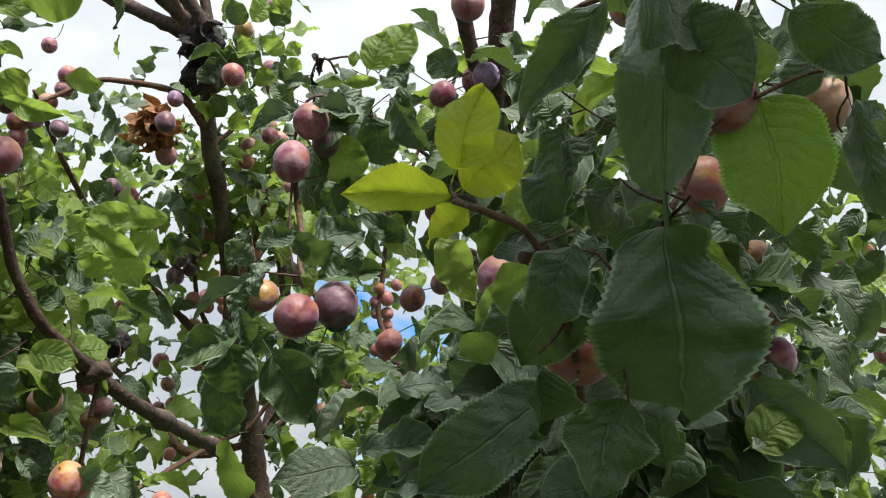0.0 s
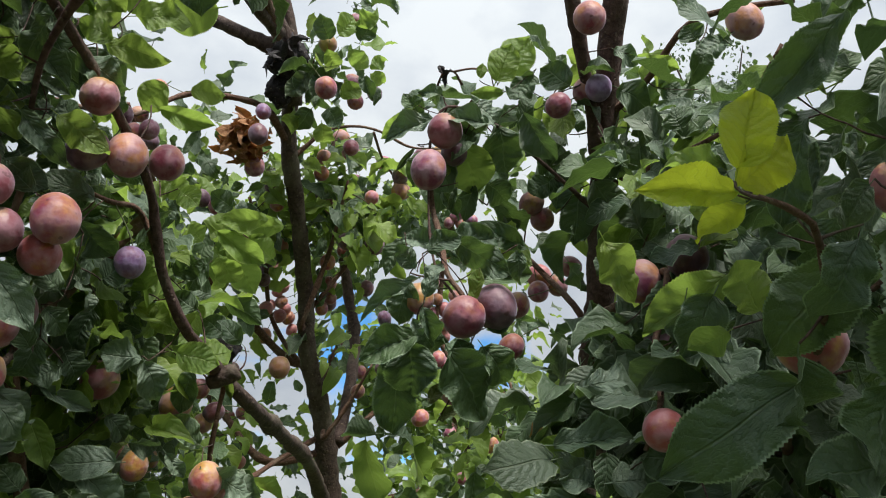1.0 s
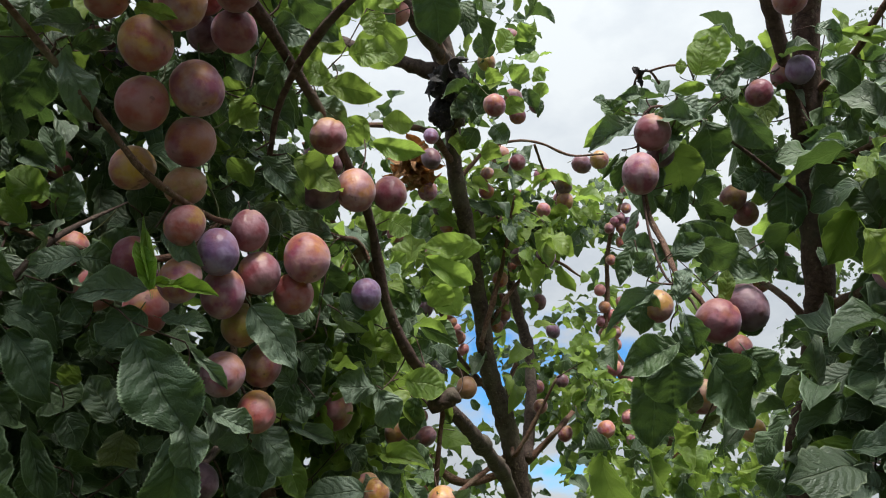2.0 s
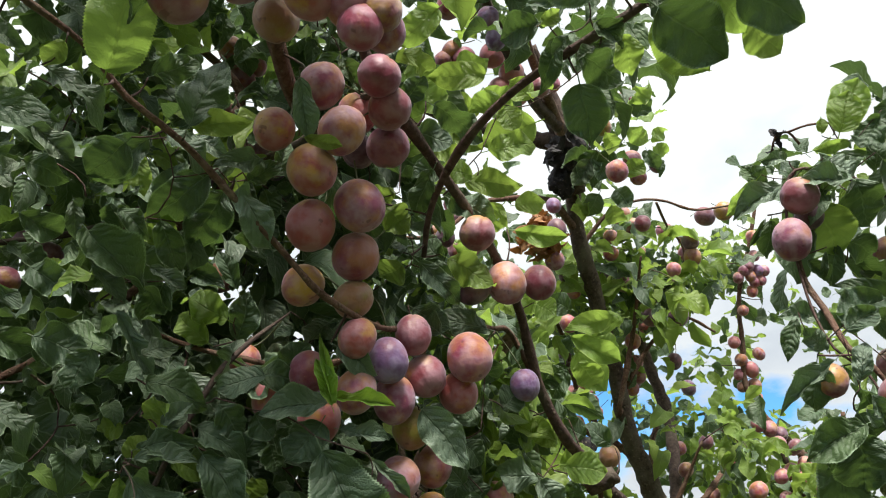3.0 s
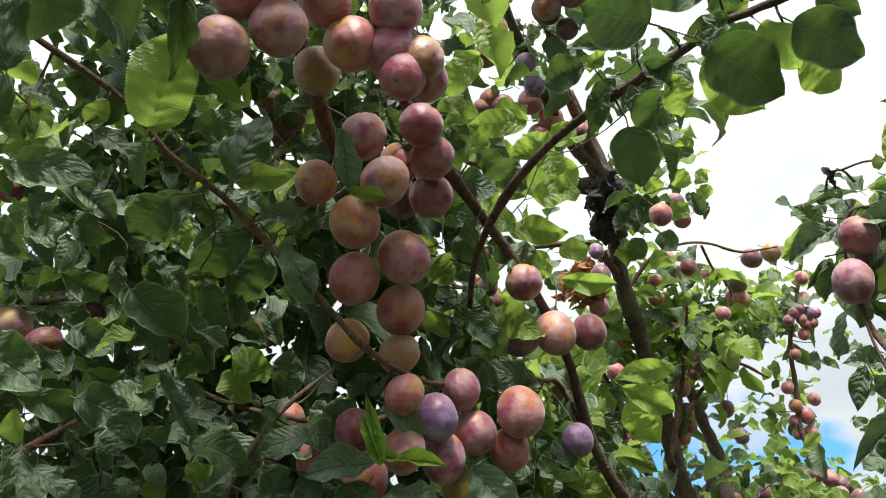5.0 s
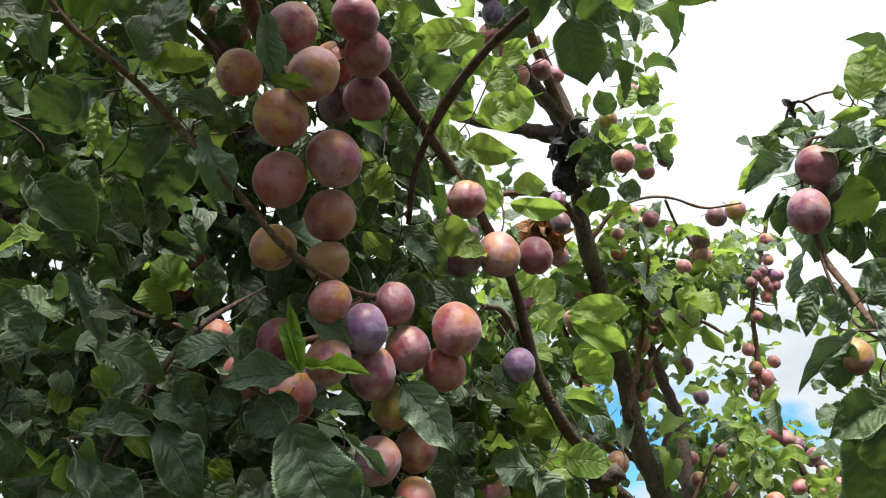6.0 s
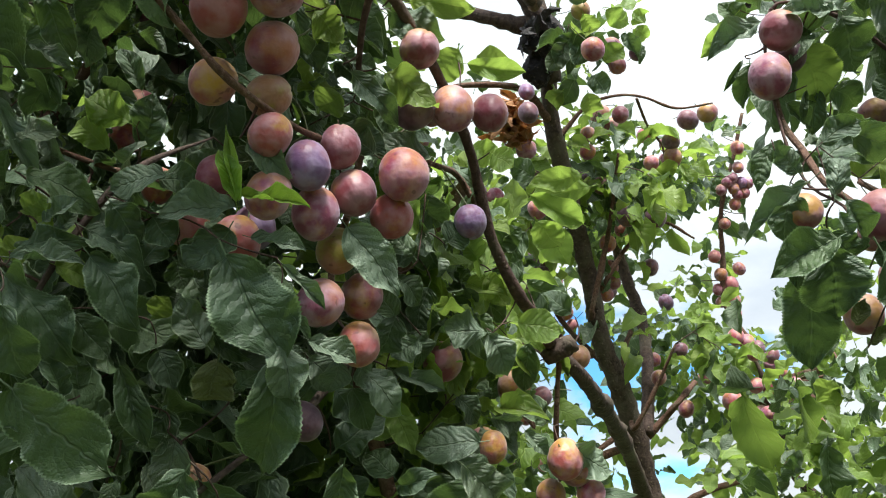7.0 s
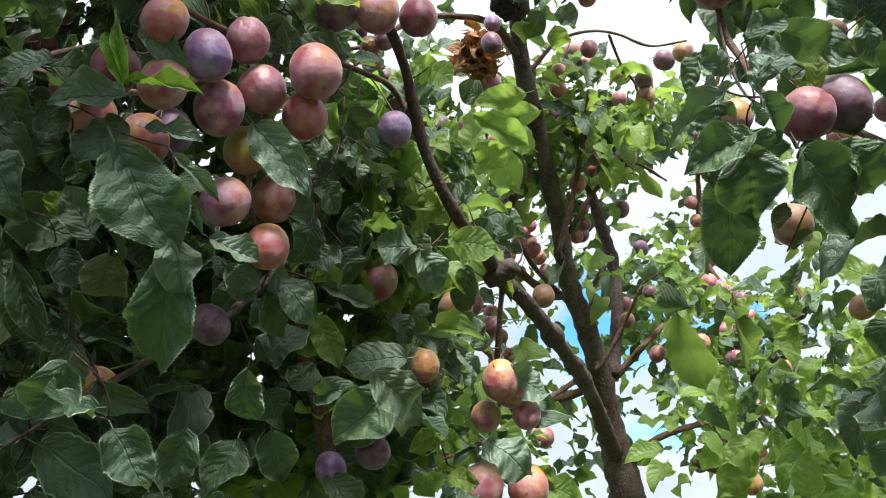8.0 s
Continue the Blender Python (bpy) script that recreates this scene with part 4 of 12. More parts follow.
plum(mid_tree, -0.550, 0.551, 2.041, 0.0339, "amber")
plum(mid_tree, -0.509, 0.562, 2.026, 0.0311, "olive")
plum(mid_tree, -0.503, 0.558, 1.990, 0.0292, "amber")
plum(mid_tree, -0.482, 0.624, 2.014, 0.0324, "brown")
plum(mid_tree, -0.491, 0.591, 1.981, 0.0336, "violet")
plum(mid_tree, -0.442, 0.656, 1.999, 0.0391, "rose")
plum(mid_tree, -0.460, 0.676, 1.975, 0.0361, "amber")
plum(mid_tree, -0.478, 0.642, 1.982, 0.0350, "brown")
plum(mid_tree, -0.498, 0.621, 1.958, 0.0362, "mauve")
plum(mid_tree, -0.498, 0.660, 1.944, 0.0337, "olive")
plum(mid_tree, -0.507, 0.654, 1.900, 0.0353, "mauve")
plum(mid_tree, -0.492, 0.694, 1.918, 0.0339, "brown")
plum(mid_tree, -0.490, 0.688, 1.876, 0.0324, "amber")
plum(mid_tree, -0.511, 0.575, 1.953, 0.0316, "mauve")
plum(mid_tree, -0.597, 0.694, 1.996, 0.0379, "violet")
plum(mid_tree, -0.554, 0.576, 1.975, 0.0326, "crimson")
plum(mid_tree, -0.617, 0.627, 1.976, 0.0377, "amber")
plum(mid_tree, -0.578, 0.642, 1.957, 0.0392, "amber")
plum(mid_tree, -0.659, 0.640, 2.021, 0.0290, "amber")
plum(mid_tree, -0.434, 0.669, 2.127, 0.0332, "brown")
plum(mid_tree, -0.420, 0.714, 2.092, 0.0387, "mauve")
plum(mid_tree, -0.395, 0.747, 2.102, 0.0342, "crimson")
plum(mid_tree, -0.448, 0.695, 2.087, 0.0357, "dusky")
plum(mid_tree, -0.420, 0.761, 2.003, 0.0290, "violet")
plum(mid_tree, -0.501, 0.923, 1.929, 0.0415, "brown")
plum(mid_tree, -0.487, 0.710, 1.937, 0.0320, "dusky")
plum(mid_tree, -0.454, 0.481, 2.178, 0.0335, "crimson")
plum(mid_tree, -0.456, 0.507, 2.165, 0.0357, "brown")
plum(mid_tree, -0.482, 0.476, 2.129, 0.0371, "mauve")
plum(mid_tree, -0.531, 0.457, 2.130, 0.0327, "amber")
plum(mid_tree, -0.498, 0.468, 2.171, 0.0355, "mauve")
plum(mid_tree, -0.470, 0.537, 2.150, 0.0370, "crimson")
plum(mid_tree, -0.494, 0.525, 2.183, 0.0340, "amber")
plum(mid_tree, -0.437, 0.410, 2.163, 0.0336, "rose")
plum(mid_tree, -0.429, 0.432, 2.174, 0.0325, "mauve")
plum(mid_tree, -0.503, 0.547, 2.161, 0.0290, "dusky")
plum(mid_tree, -0.528, 0.326, 2.150, 0.0401, "brown")
plum(mid_tree, -0.497, 0.344, 2.172, 0.0385, "mauve")
plum(mid_tree, -0.517, 0.322, 2.193, 0.0374, "amber")
plum(mid_tree, -0.486, 0.323, 2.212, 0.0386, "mauve")
plum(mid_tree, -0.515, 0.303, 2.224, 0.0383, "rose")
plum(mid_tree, -0.479, 0.370, 2.213, 0.0361, "amber")
plum(mid_tree, -0.468, 0.390, 2.188, 0.0388, "amber")
plum(mid_tree, -0.434, 0.391, 2.210, 0.0387, "mauve")
plum(mid_tree, -0.443, 0.405, 2.182, 0.0372, "rose")
plum(mid_tree, -0.425, 0.415, 2.178, 0.0347, "brown")
plum(mid_tree, -0.509, 0.412, 2.196, 0.0357, "olive")
plum(mid_tree, -0.549, 0.326, 2.224, 0.0290, "dusky")
plum(mid_tree, -0.603, 0.293, 2.239, 0.0373, "dusky")
plum(mid_tree, -0.553, 0.308, 2.288, 0.0411, "mauve")
plum(mid_tree, -0.509, 0.323, 2.294, 0.0413, "rose")
plum(mid_tree, -0.478, 0.343, 2.283, 0.0382, "amber")
plum(mid_tree, -0.448, 0.376, 2.252, 0.0360, "dusky")
plum(mid_tree, -0.733, 0.658, 2.437, 0.0315, "mauve")
plum(mid_tree, -0.727, 0.677, 2.410, 0.0343, "mauve")
plum(mid_tree, -0.710, 0.676, 2.422, 0.0290, "amber")
plum(mid_tree, -0.733, 0.684, 2.140, 0.0290, "dusky")
plum(mid_tree, -0.723, 0.719, 2.209, 0.0359, "dusky")
plum(mid_tree, -0.735, 0.679, 2.261, 0.0290, "mauve")
plum(mid_tree, -0.679, 0.691, 2.274, 0.0290, "violet")
plum(mid_tree, -0.703, 0.682, 2.276, 0.0290, "violet")
plum(mid_tree, -0.713, 0.664, 2.129, 0.0290, "rose")
plum(mid_tree, -0.735, 0.672, 2.102, 0.0290, "rose")
plum(mid_tree, -0.873, 0.500, 2.095, 0.0373, "brown")
plum(mid_tree, -0.847, 0.518, 2.082, 0.0303, "brown")
plum(mid_tree, -0.927, 0.610, 2.183, 0.0374, "dusky")
plum(mid_tree, -0.911, 0.623, 2.172, 0.0300, "dusky")
plum(mid_tree, -0.928, 0.499, 2.264, 0.0290, "rose")
plum(mid_tree, -0.717, 0.647, 2.325, 0.0290, "brown")
plum(mid_tree, -0.698, 0.657, 2.322, 0.0290, "dusky")
plum(mid_tree, -0.707, 0.675, 2.285, 0.0290, "mauve")
plum(mid_tree, -0.687, 0.682, 2.287, 0.0290, "dusky")
plum(mid_tree, -0.847, 0.587, 2.337, 0.0290, "dusky")
plum(mid_tree, -0.480, 0.771, 2.566, 0.0419, "olive")
plum(mid_tree, -0.492, 0.783, 2.539, 0.0361, "rose")
plum(mid_tree, -0.409, 0.787, 2.588, 0.0372, "dusky")
plum(mid_tree, -0.389, 0.809, 2.566, 0.0290, "dusky")
plum(mid_tree, -0.448, 0.809, 2.526, 0.0290, "violet")
plum(mid_tree, -0.443, 0.825, 2.502, 0.0290, "violet")
plum(mid_tree, -0.403, 0.768, 2.574, 0.0352, "mauve")
plum(mid_tree, -0.372, 0.772, 2.587, 0.0365, "mauve")
plum(mid_tree, -0.480, 0.946, 2.584, 0.0385, "pink")
plum(mid_tree, -0.459, 0.970, 2.560, 0.0393, "pink")
plum(mid_tree, -0.522, 0.933, 2.578, 0.0360, "rose")
plum(mid_tree, -0.480, 0.974, 2.539, 0.0343, "pink")
plum(mid_tree, -0.455, 0.988, 2.533, 0.0342, "pink")
plum(mid_tree, -0.550, 0.923, 2.575, 0.0290, "rose")
plum(mid_tree, -0.422, 0.996, 2.542, 0.0307, "brown")
plum(mid_tree, -0.537, 0.921, 2.588, 0.0290, "rose")
plum(mid_tree, -0.465, 0.986, 2.529, 0.0308, "rose")
plum(mid_tree, -0.349, 1.238, 2.522, 0.0400, "rose")
plum(mid_tree, -0.375, 1.345, 2.694, 0.0349, "olive")
plum(mid_tree, -0.476, 1.265, 2.776, 0.0338, "rose")
plum(mid_tree, -0.449, 1.258, 2.755, 0.0323, "rose")
plum(mid_tree, -0.389, 1.642, 2.658, 0.0405, "mauve")
plum(mid_tree, -0.370, 1.678, 2.646, 0.0396, "mauve")
plum(mid_tree, -0.413, 1.595, 2.587, 0.0322, "mauve")
plum(mid_tree, -0.418, 1.610, 2.555, 0.0322, "rose")
plum(mid_tree, -0.457, 1.744, 2.578, 0.0372, "violet")
plum(mid_tree, -0.311, 1.835, 2.704, 0.0400, "rose")
plum(mid_tree, -0.265, 1.849, 2.679, 0.0396, "brown")
plum(mid_tree, -0.270, 1.888, 2.657, 0.0414, "brown")
plum(mid_tree, -0.215, 1.809, 2.710, 0.0445, "dusky")
plum(mid_tree, -0.173, 1.756, 2.687, 0.0420, "brown")
plum(mid_tree, -0.376, 1.825, 2.641, 0.0445, "rose")
plum(mid_tree, -0.306, 1.692, 2.424, 0.0445, "dusky")
plum(mid_tree, -0.472, 1.634, 2.134, 0.0412, "olive")
plum(mid_tree, -0.442, 1.956, 2.382, 0.0386, "dusky")
plum(mid_tree, -0.330, 2.200, 2.425, 0.0378, "violet")
plum(mid_tree, -0.366, 2.047, 2.234, 0.0327, "mauve")
plum(mid_tree, -0.628, 1.983, 2.503, 0.0389, "dusky")
plum(mid_tree, -0.603, 1.996, 2.494, 0.0361, "mauve")
plum(mid_tree, -0.590, 2.032, 2.438, 0.0304, "pink")
plum(mid_tree, -0.581, 2.048, 2.416, 0.0304, "mauve")
plum(mid_tree, -0.610, 2.045, 2.404, 0.0304, "pink")
plum(mid_tree, -0.572, 2.059, 2.401, 0.0304, "pink")
plum(mid_tree, -0.634, 2.046, 2.387, 0.0332, "rose")
plum(mid_tree, -0.565, 2.073, 2.381, 0.0331, "rose")
plum(mid_tree, -0.642, 1.999, 2.466, 0.0361, "violet")
plum(mid_tree, -0.576, 2.030, 2.450, 0.0290, "pink")
plum(mid_tree, -0.557, 2.091, 2.354, 0.0303, "pink")
plum(mid_tree, -0.576, 1.732, 2.381, 0.0357, "violet")
plum(mid_tree, -0.583, 1.743, 2.347, 0.0381, "violet")
plum(mid_tree, -0.553, 1.748, 2.361, 0.0290, "dusky")
plum(mid_tree, -0.548, 1.773, 2.303, 0.0309, "pink")
plum(mid_tree, -0.519, 1.788, 2.292, 0.0290, "pink")
plum(mid_tree, -0.518, 1.728, 2.436, 0.0309, "pink")
plum(mid_tree, -0.545, 1.714, 2.447, 0.0290, "rose")
plum(mid_tree, -0.415, 1.790, 2.370, 0.0331, "rose")
plum(mid_tree, -0.431, 1.807, 2.317, 0.0308, "rose")
plum(mid_tree, -0.414, 1.802, 2.342, 0.0290, "brown")
plum(far_tree, -0.196, 2.182, 2.526, 0.0305, "pink")
plum(far_tree, -0.187, 2.207, 2.485, 0.0332, "mauve")
plum(far_tree, -0.167, 2.227, 2.462, 0.0373, "pink")
plum(far_tree, -0.166, 2.248, 2.426, 0.0372, "mauve")
plum(far_tree, -0.166, 2.264, 2.397, 0.0331, "pink")
plum(far_tree, -0.141, 2.216, 2.498, 0.0304, "mauve")
plum(far_tree, -0.198, 2.223, 2.451, 0.0290, "rose")
plum(far_tree, -0.196, 2.239, 2.422, 0.0290, "mauve")
plum(far_tree, -0.109, 2.101, 2.725, 0.0290, "mauve")
plum(far_tree, -0.140, 2.109, 2.691, 0.0290, "mauve")
plum(far_tree, -0.126, 2.121, 2.678, 0.0290, "mauve")
plum(far_tree, -0.106, 2.121, 2.691, 0.0290, "violet")
plum(far_tree, -0.091, 2.126, 2.690, 0.0290, "mauve")
plum(far_tree, -0.119, 2.130, 2.665, 0.0290, "rose")
plum(far_tree, -0.127, 2.108, 2.701, 0.0290, "mauve")
plum(far_tree, -0.104, 2.134, 2.668, 0.0290, "rose")
plum(far_tree, -0.157, 2.112, 2.675, 0.0290, "mauve")
plum(far_tree, -0.160, 2.153, 2.599, 0.0290, "rose")
plum(far_tree, -0.129, 2.140, 2.643, 0.0290, "rose")
plum(far_tree, -0.154, 2.151, 2.284, 0.0382, "brown")
plum(far_tree, -0.177, 2.137, 2.296, 0.0383, "rose")
plum(far_tree, -0.131, 2.166, 2.272, 0.0330, "dusky")
plum(far_tree, -0.109, 2.193, 2.239, 0.0303, "mauve")
plum(far_tree, -0.121, 2.214, 2.193, 0.0353, "brown")
plum(far_tree, -0.096, 2.233, 2.175, 0.0327, "rose")
plum(far_tree, -0.144, 2.239, 2.134, 0.0327, "mauve")
plum(far_tree, -0.313, 2.175, 2.143, 0.0383, "brown")
plum(far_tree, -0.252, 2.157, 2.212, 0.0357, "brown")
plum(far_tree, -0.298, 1.898, 2.206, 0.0305, "dusky")
plum(far_tree, -0.350, 1.903, 2.152, 0.0329, "brown")
plum(far_tree, -0.156, 1.975, 2.135, 0.0324, "rose")
plum(far_tree, -0.209, 1.970, 2.107, 0.0372, "rose")
plum(far_tree, -0.141, 2.003, 2.080, 0.0323, "mauve")
plum(far_tree, -0.150, 1.951, 2.199, 0.0325, "brown")
plum(far_tree, -0.116, 1.964, 2.193, 0.0300, "dusky")
plum(far_tree, -0.104, 1.983, 2.160, 0.0290, "rose")
plum(far_tree, -0.171, 2.044, 1.958, 0.0299, "brown")
plum(far_tree, -0.173, 2.059, 1.922, 0.0298, "rose")
plum(far_tree, -0.237, 2.058, 1.872, 0.0367, "violet")
plum(far_tree, -0.051, 2.145, 1.814, 0.0382, "brown")
plum(far_tree, -0.078, 2.000, 2.138, 0.0299, "rose")
plum(far_tree, -0.097, 2.003, 2.116, 0.0299, "rose")
plum(far_tree, -0.156, 2.085, 1.872, 0.0290, "rose")
plum(far_tree, -0.111, 2.054, 1.983, 0.0290, "brown")
plum(mid_tree, -0.387, 1.017, 1.826, 0.0337, "brown")
plum(mid_tree, -0.375, 1.030, 1.804, 0.0290, "rose")
plum(mid_tree, -0.415, 1.018, 1.802, 0.0325, "brown")
plum(mid_tree, -0.427, 1.042, 1.734, 0.0445, "brown")
plum(mid_tree, -0.382, 1.057, 1.734, 0.0445, "amber")
plum(mid_tree, -0.456, 0.942, 1.841, 0.0290, "amber")
plum(mid_tree, -0.515, 0.956, 1.762, 0.0341, "dusky")
plum(mid_tree, -0.556, 0.948, 1.746, 0.0306, "violet")
plum(mid_tree, -0.454, 1.483, 1.853, 0.0349, "amber")
plum(mid_tree, -0.468, 1.299, 2.282, 0.0290, "rose")
plum(mid_tree, -0.624, 0.685, 1.778, 0.0290, "amber")
plum(mid_tree, -0.539, 0.696, 1.822, 0.0290, "dusky")
plum(mid_tree, -0.393, 0.996, 1.834, 0.0379, "amber")
plum(mid_tree, -0.476, 0.978, 1.855, 0.0290, "brown")
plum(mid_tree, -0.480, 1.196, 1.985, 0.0290, "brown")
plum(mid_tree, -0.460, 1.210, 1.955, 0.0290, "dusky")
plum(mid_tree, -0.476, 1.215, 1.940, 0.0290, "brown")
plum(mid_tree, -0.452, 1.032, 1.927, 0.0390, "brown")
plum(mid_tree, -0.534, 1.178, 1.882, 0.0322, "brown")
plum(mid_tree, -0.592, 1.072, 2.273, 0.0382, "rose")
plum(mid_tree, -0.557, 1.052, 2.324, 0.0290, "mauve")
plum(mid_tree, -0.580, 1.054, 2.320, 0.0290, "rose")
plum(mid_tree, -0.596, 1.044, 2.344, 0.0290, "dusky")
plum(mid_tree, -0.580, 1.062, 2.298, 0.0294, "rose")
plum(mid_tree, -0.711, 1.304, 2.627, 0.0290, "mauve")
plum(mid_tree, -0.677, 1.325, 2.577, 0.0348, "rose")
plum(mid_tree, -0.684, 1.334, 2.553, 0.0309, "mauve")
plum(mid_tree, -0.713, 1.342, 2.532, 0.0309, "brown")
plum(mid_tree, -0.692, 1.361, 2.487, 0.0329, "dusky")
plum(mid_tree, -0.594, 1.402, 2.390, 0.0315, "dusky")
plum(mid_tree, -0.565, 1.409, 2.377, 0.0336, "rose")
plum(mid_tree, -0.497, 1.382, 2.446, 0.0357, "mauve")
plum(mid_tree, -0.483, 1.344, 2.541, 0.0290, "violet")
plum(mid_tree, -0.573, 1.818, 2.430, 0.0355, "violet")
plum(mid_tree, -0.615, 1.838, 2.378, 0.0379, "violet")
plum(mid_tree, -0.579, 1.832, 2.397, 0.0354, "violet")
plum(mid_tree, -0.542, 1.865, 2.316, 0.0290, "dusky")
plum(mid_tree, -0.551, 1.814, 2.442, 0.0330, "mauve")
plum(mid_tree, -0.573, 1.881, 2.274, 0.0329, "rose")
plum(mid_tree, -0.648, 1.911, 2.198, 0.0351, "rose")
plum(mid_tree, -0.632, 1.930, 2.150, 0.0326, "brown")
plum(mid_tree, -0.621, 1.948, 2.108, 0.0326, "rose")
plum(mid_tree, -0.653, 1.950, 2.099, 0.0300, "mauve")
plum(mid_tree, -0.626, 1.990, 2.002, 0.0299, "pink")
plum(mid_tree, -0.701, 1.835, 2.382, 0.0445, "rose")
plum(mid_tree, -0.824, 1.862, 2.308, 0.0347, "rose")
plum(mid_tree, -0.333, 1.411, 2.651, 0.0341, "mauve")
plum(mid_tree, -0.327, 1.425, 2.616, 0.0321, "rose")
plum(mid_tree, -0.289, 1.420, 2.631, 0.0300, "dusky")
plum(mid_tree, -0.327, 1.366, 2.763, 0.0290, "mauve")
plum(mid_tree, -0.334, 1.459, 2.532, 0.0322, "brown")
plum(mid_tree, -0.292, 1.497, 2.442, 0.0290, "rose")
plum(right_tree, -0.128, 0.847, 2.201, 0.0397, "brown")
plum(right_tree, -0.145, 0.850, 2.153, 0.0397, "mauve")
plum(right_tree, -0.118, 0.889, 2.197, 0.0318, "dusky")
plum(right_tree, -0.103, 0.740, 1.946, 0.0385, "crimson")
plum(right_tree, -0.075, 0.770, 1.966, 0.0391, "dusky")
plum(right_tree, -0.112, 0.848, 1.908, 0.0311, "brown")
plum(right_tree, -0.147, 0.794, 1.982, 0.0290, "brown")
plum(right_tree, 0.042, 0.853, 2.363, 0.0388, "rose")
plum(right_tree, 0.054, 0.976, 2.343, 0.0361, "mauve")
plum(right_tree, 0.012, 0.947, 2.300, 0.0321, "crimson")
plum(right_tree, 0.226, 0.855, 2.360, 0.0419, "mauve")
plum(right_tree, 0.073, 0.824, 2.014, 0.0410, "mauve")
plum(right_tree, 0.106, 0.771, 2.019, 0.0421, "dusky")
plum(right_tree, 0.046, 0.661, 1.834, 0.0311, "amber")
plum(right_tree, 0.100, 0.870, 1.964, 0.0395, "dusky")
plum(right_tree, 0.013, 1.286, 2.197, 0.0390, "amber")
plum(right_tree, -0.013, 1.084, 2.229, 0.0332, "brown")
plum(right_tree, 0.003, 1.103, 2.213, 0.0335, "brown")
plum(right_tree, 0.048, 1.170, 2.168, 0.0321, "brown")
plum(right_tree, -0.005, 1.258, 1.953, 0.0303, "amber")
plum(right_tree, 0.079, 0.923, 1.860, 0.0309, "amber")
plum(mid_tree, -0.255, 1.672, 2.583, 0.0377, "dusky")
plum(mid_tree, -0.256, 1.685, 2.552, 0.0377, "brown")
plum(right_tree, -0.047, 1.013, 1.999, 0.0312, "crimson")
plum(right_tree, -0.030, 1.164, 2.106, 0.0363, "brown")
plum(right_tree, 0.007, 1.242, 2.156, 0.0323, "mauve")
plum(right_tree, 0.043, 1.304, 2.190, 0.0323, "brown")
plum(right_tree, 0.066, 0.956, 2.333, 0.0354, "violet")
plum(right_tree, 0.331, 0.832, 1.987, 0.0357, "brown")
plum(right_tree, 0.341, 0.850, 1.944, 0.0387, "mauve")
plum(right_tree, 0.321, 0.857, 1.926, 0.0315, "brown")
plum(right_tree, 0.200, 0.569, 1.989, 0.0342, "amber")
plum(right_tree, 0.280, 0.551, 2.039, 0.0354, "brown")
plum(right_tree, 0.171, 0.436, 1.970, 0.0374, "rose")
plum(right_tree, 0.103, 0.522, 1.860, 0.0380, "amber")
plum(right_tree, 0.362, 0.761, 2.165, 0.0290, "rose")
plum(right_tree, 0.322, 0.813, 2.033, 0.0316, "brown")
plum(right_tree, 0.655, 1.446, 1.955, 0.0345, "rose")
plum(right_tree, 0.683, 1.454, 1.939, 0.0309, "mauve")
plum(right_tree, 0.604, 1.418, 2.023, 0.0297, "rose")
plum(right_tree, 0.650, 1.332, 2.237, 0.0290, "violet")
plum(right_tree, 0.694, 1.349, 2.199, 0.0295, "rose")
plum(right_tree, 0.693, 1.326, 2.254, 0.0290, "rose")
plum(right_tree, 0.727, 1.390, 2.097, 0.0327, "rose")
plum(right_tree, 0.726, 1.373, 2.140, 0.0290, "violet")
plum(mid_tree, -0.407, 1.698, 2.521, 0.0362, "dusky")
plum(mid_tree, -0.503, 1.597, 2.474, 0.0294, "rose")
plum(mid_tree, -0.512, 1.580, 2.508, 0.0294, "dusky")
plum(far_tree, -0.104, 2.082, 2.771, 0.0338, "rose")
plum(mid_tree, -0.111, 2.267, 1.911, 0.0372, "amber")
plum(mid_tree, -0.039, 2.133, 2.074, 0.0409, "amber")
plum(mid_tree, -0.037, 2.140, 2.044, 0.0354, "rose")
plum(mid_tree, -0.357, 1.637, 2.410, 0.0405, "dusky")
plum(mid_tree, -0.335, 1.825, 2.373, 0.0343, "dusky")
plum(mid_tree, -0.377, 1.737, 2.431, 0.0334, "amber")
plum(mid_tree, -0.406, 1.699, 2.386, 0.0347, "rose")
plum(mid_tree, -0.144, 1.976, 1.820, 0.0441, "amber")
plum(mid_tree, -0.685, 1.738, 2.270, 0.0362, "rose")
plum(mid_tree, -0.471, 1.289, 2.460, 0.0347, "dusky")

# ---- leaves that stand out ----
leaf(mid_tree, (-0.270, 0.448, 2.180), (-0.310, 0.424, 2.190), (0.03, -0.74, -0.67), 0.046, "green", 0, "twigR")
leaf(mid_tree, (-0.229, 0.445, 2.188), (-0.272, 0.431, 2.194), (-0.02, -0.75, -0.66), 0.024, "green", 2, "twigR")
leaf(mid_tree, (-0.214, 0.484, 2.204), (-0.231, 0.464, 2.211), (-0.59, -0.75, -0.31), 0.014, "green", 1, "twigR")
leaf(mid_tree, (-0.236, 0.447, 2.145), (-0.195, 0.484, 2.117), (0.03, -0.82, -0.56), 0.045, "green", 0, "twigR")
leaf(mid_tree, (-0.237, 0.475, 2.162), (-0.212, 0.507, 2.122), (-0.03, -0.62, -0.78), 0.041, "young_lit", 2, "twigR")
leaf(mid_tree, (-0.184, 0.454, 2.151), (-0.143, 0.483, 2.131), (0.02, -0.81, -0.59), 0.038, "green", 0, "twigR")
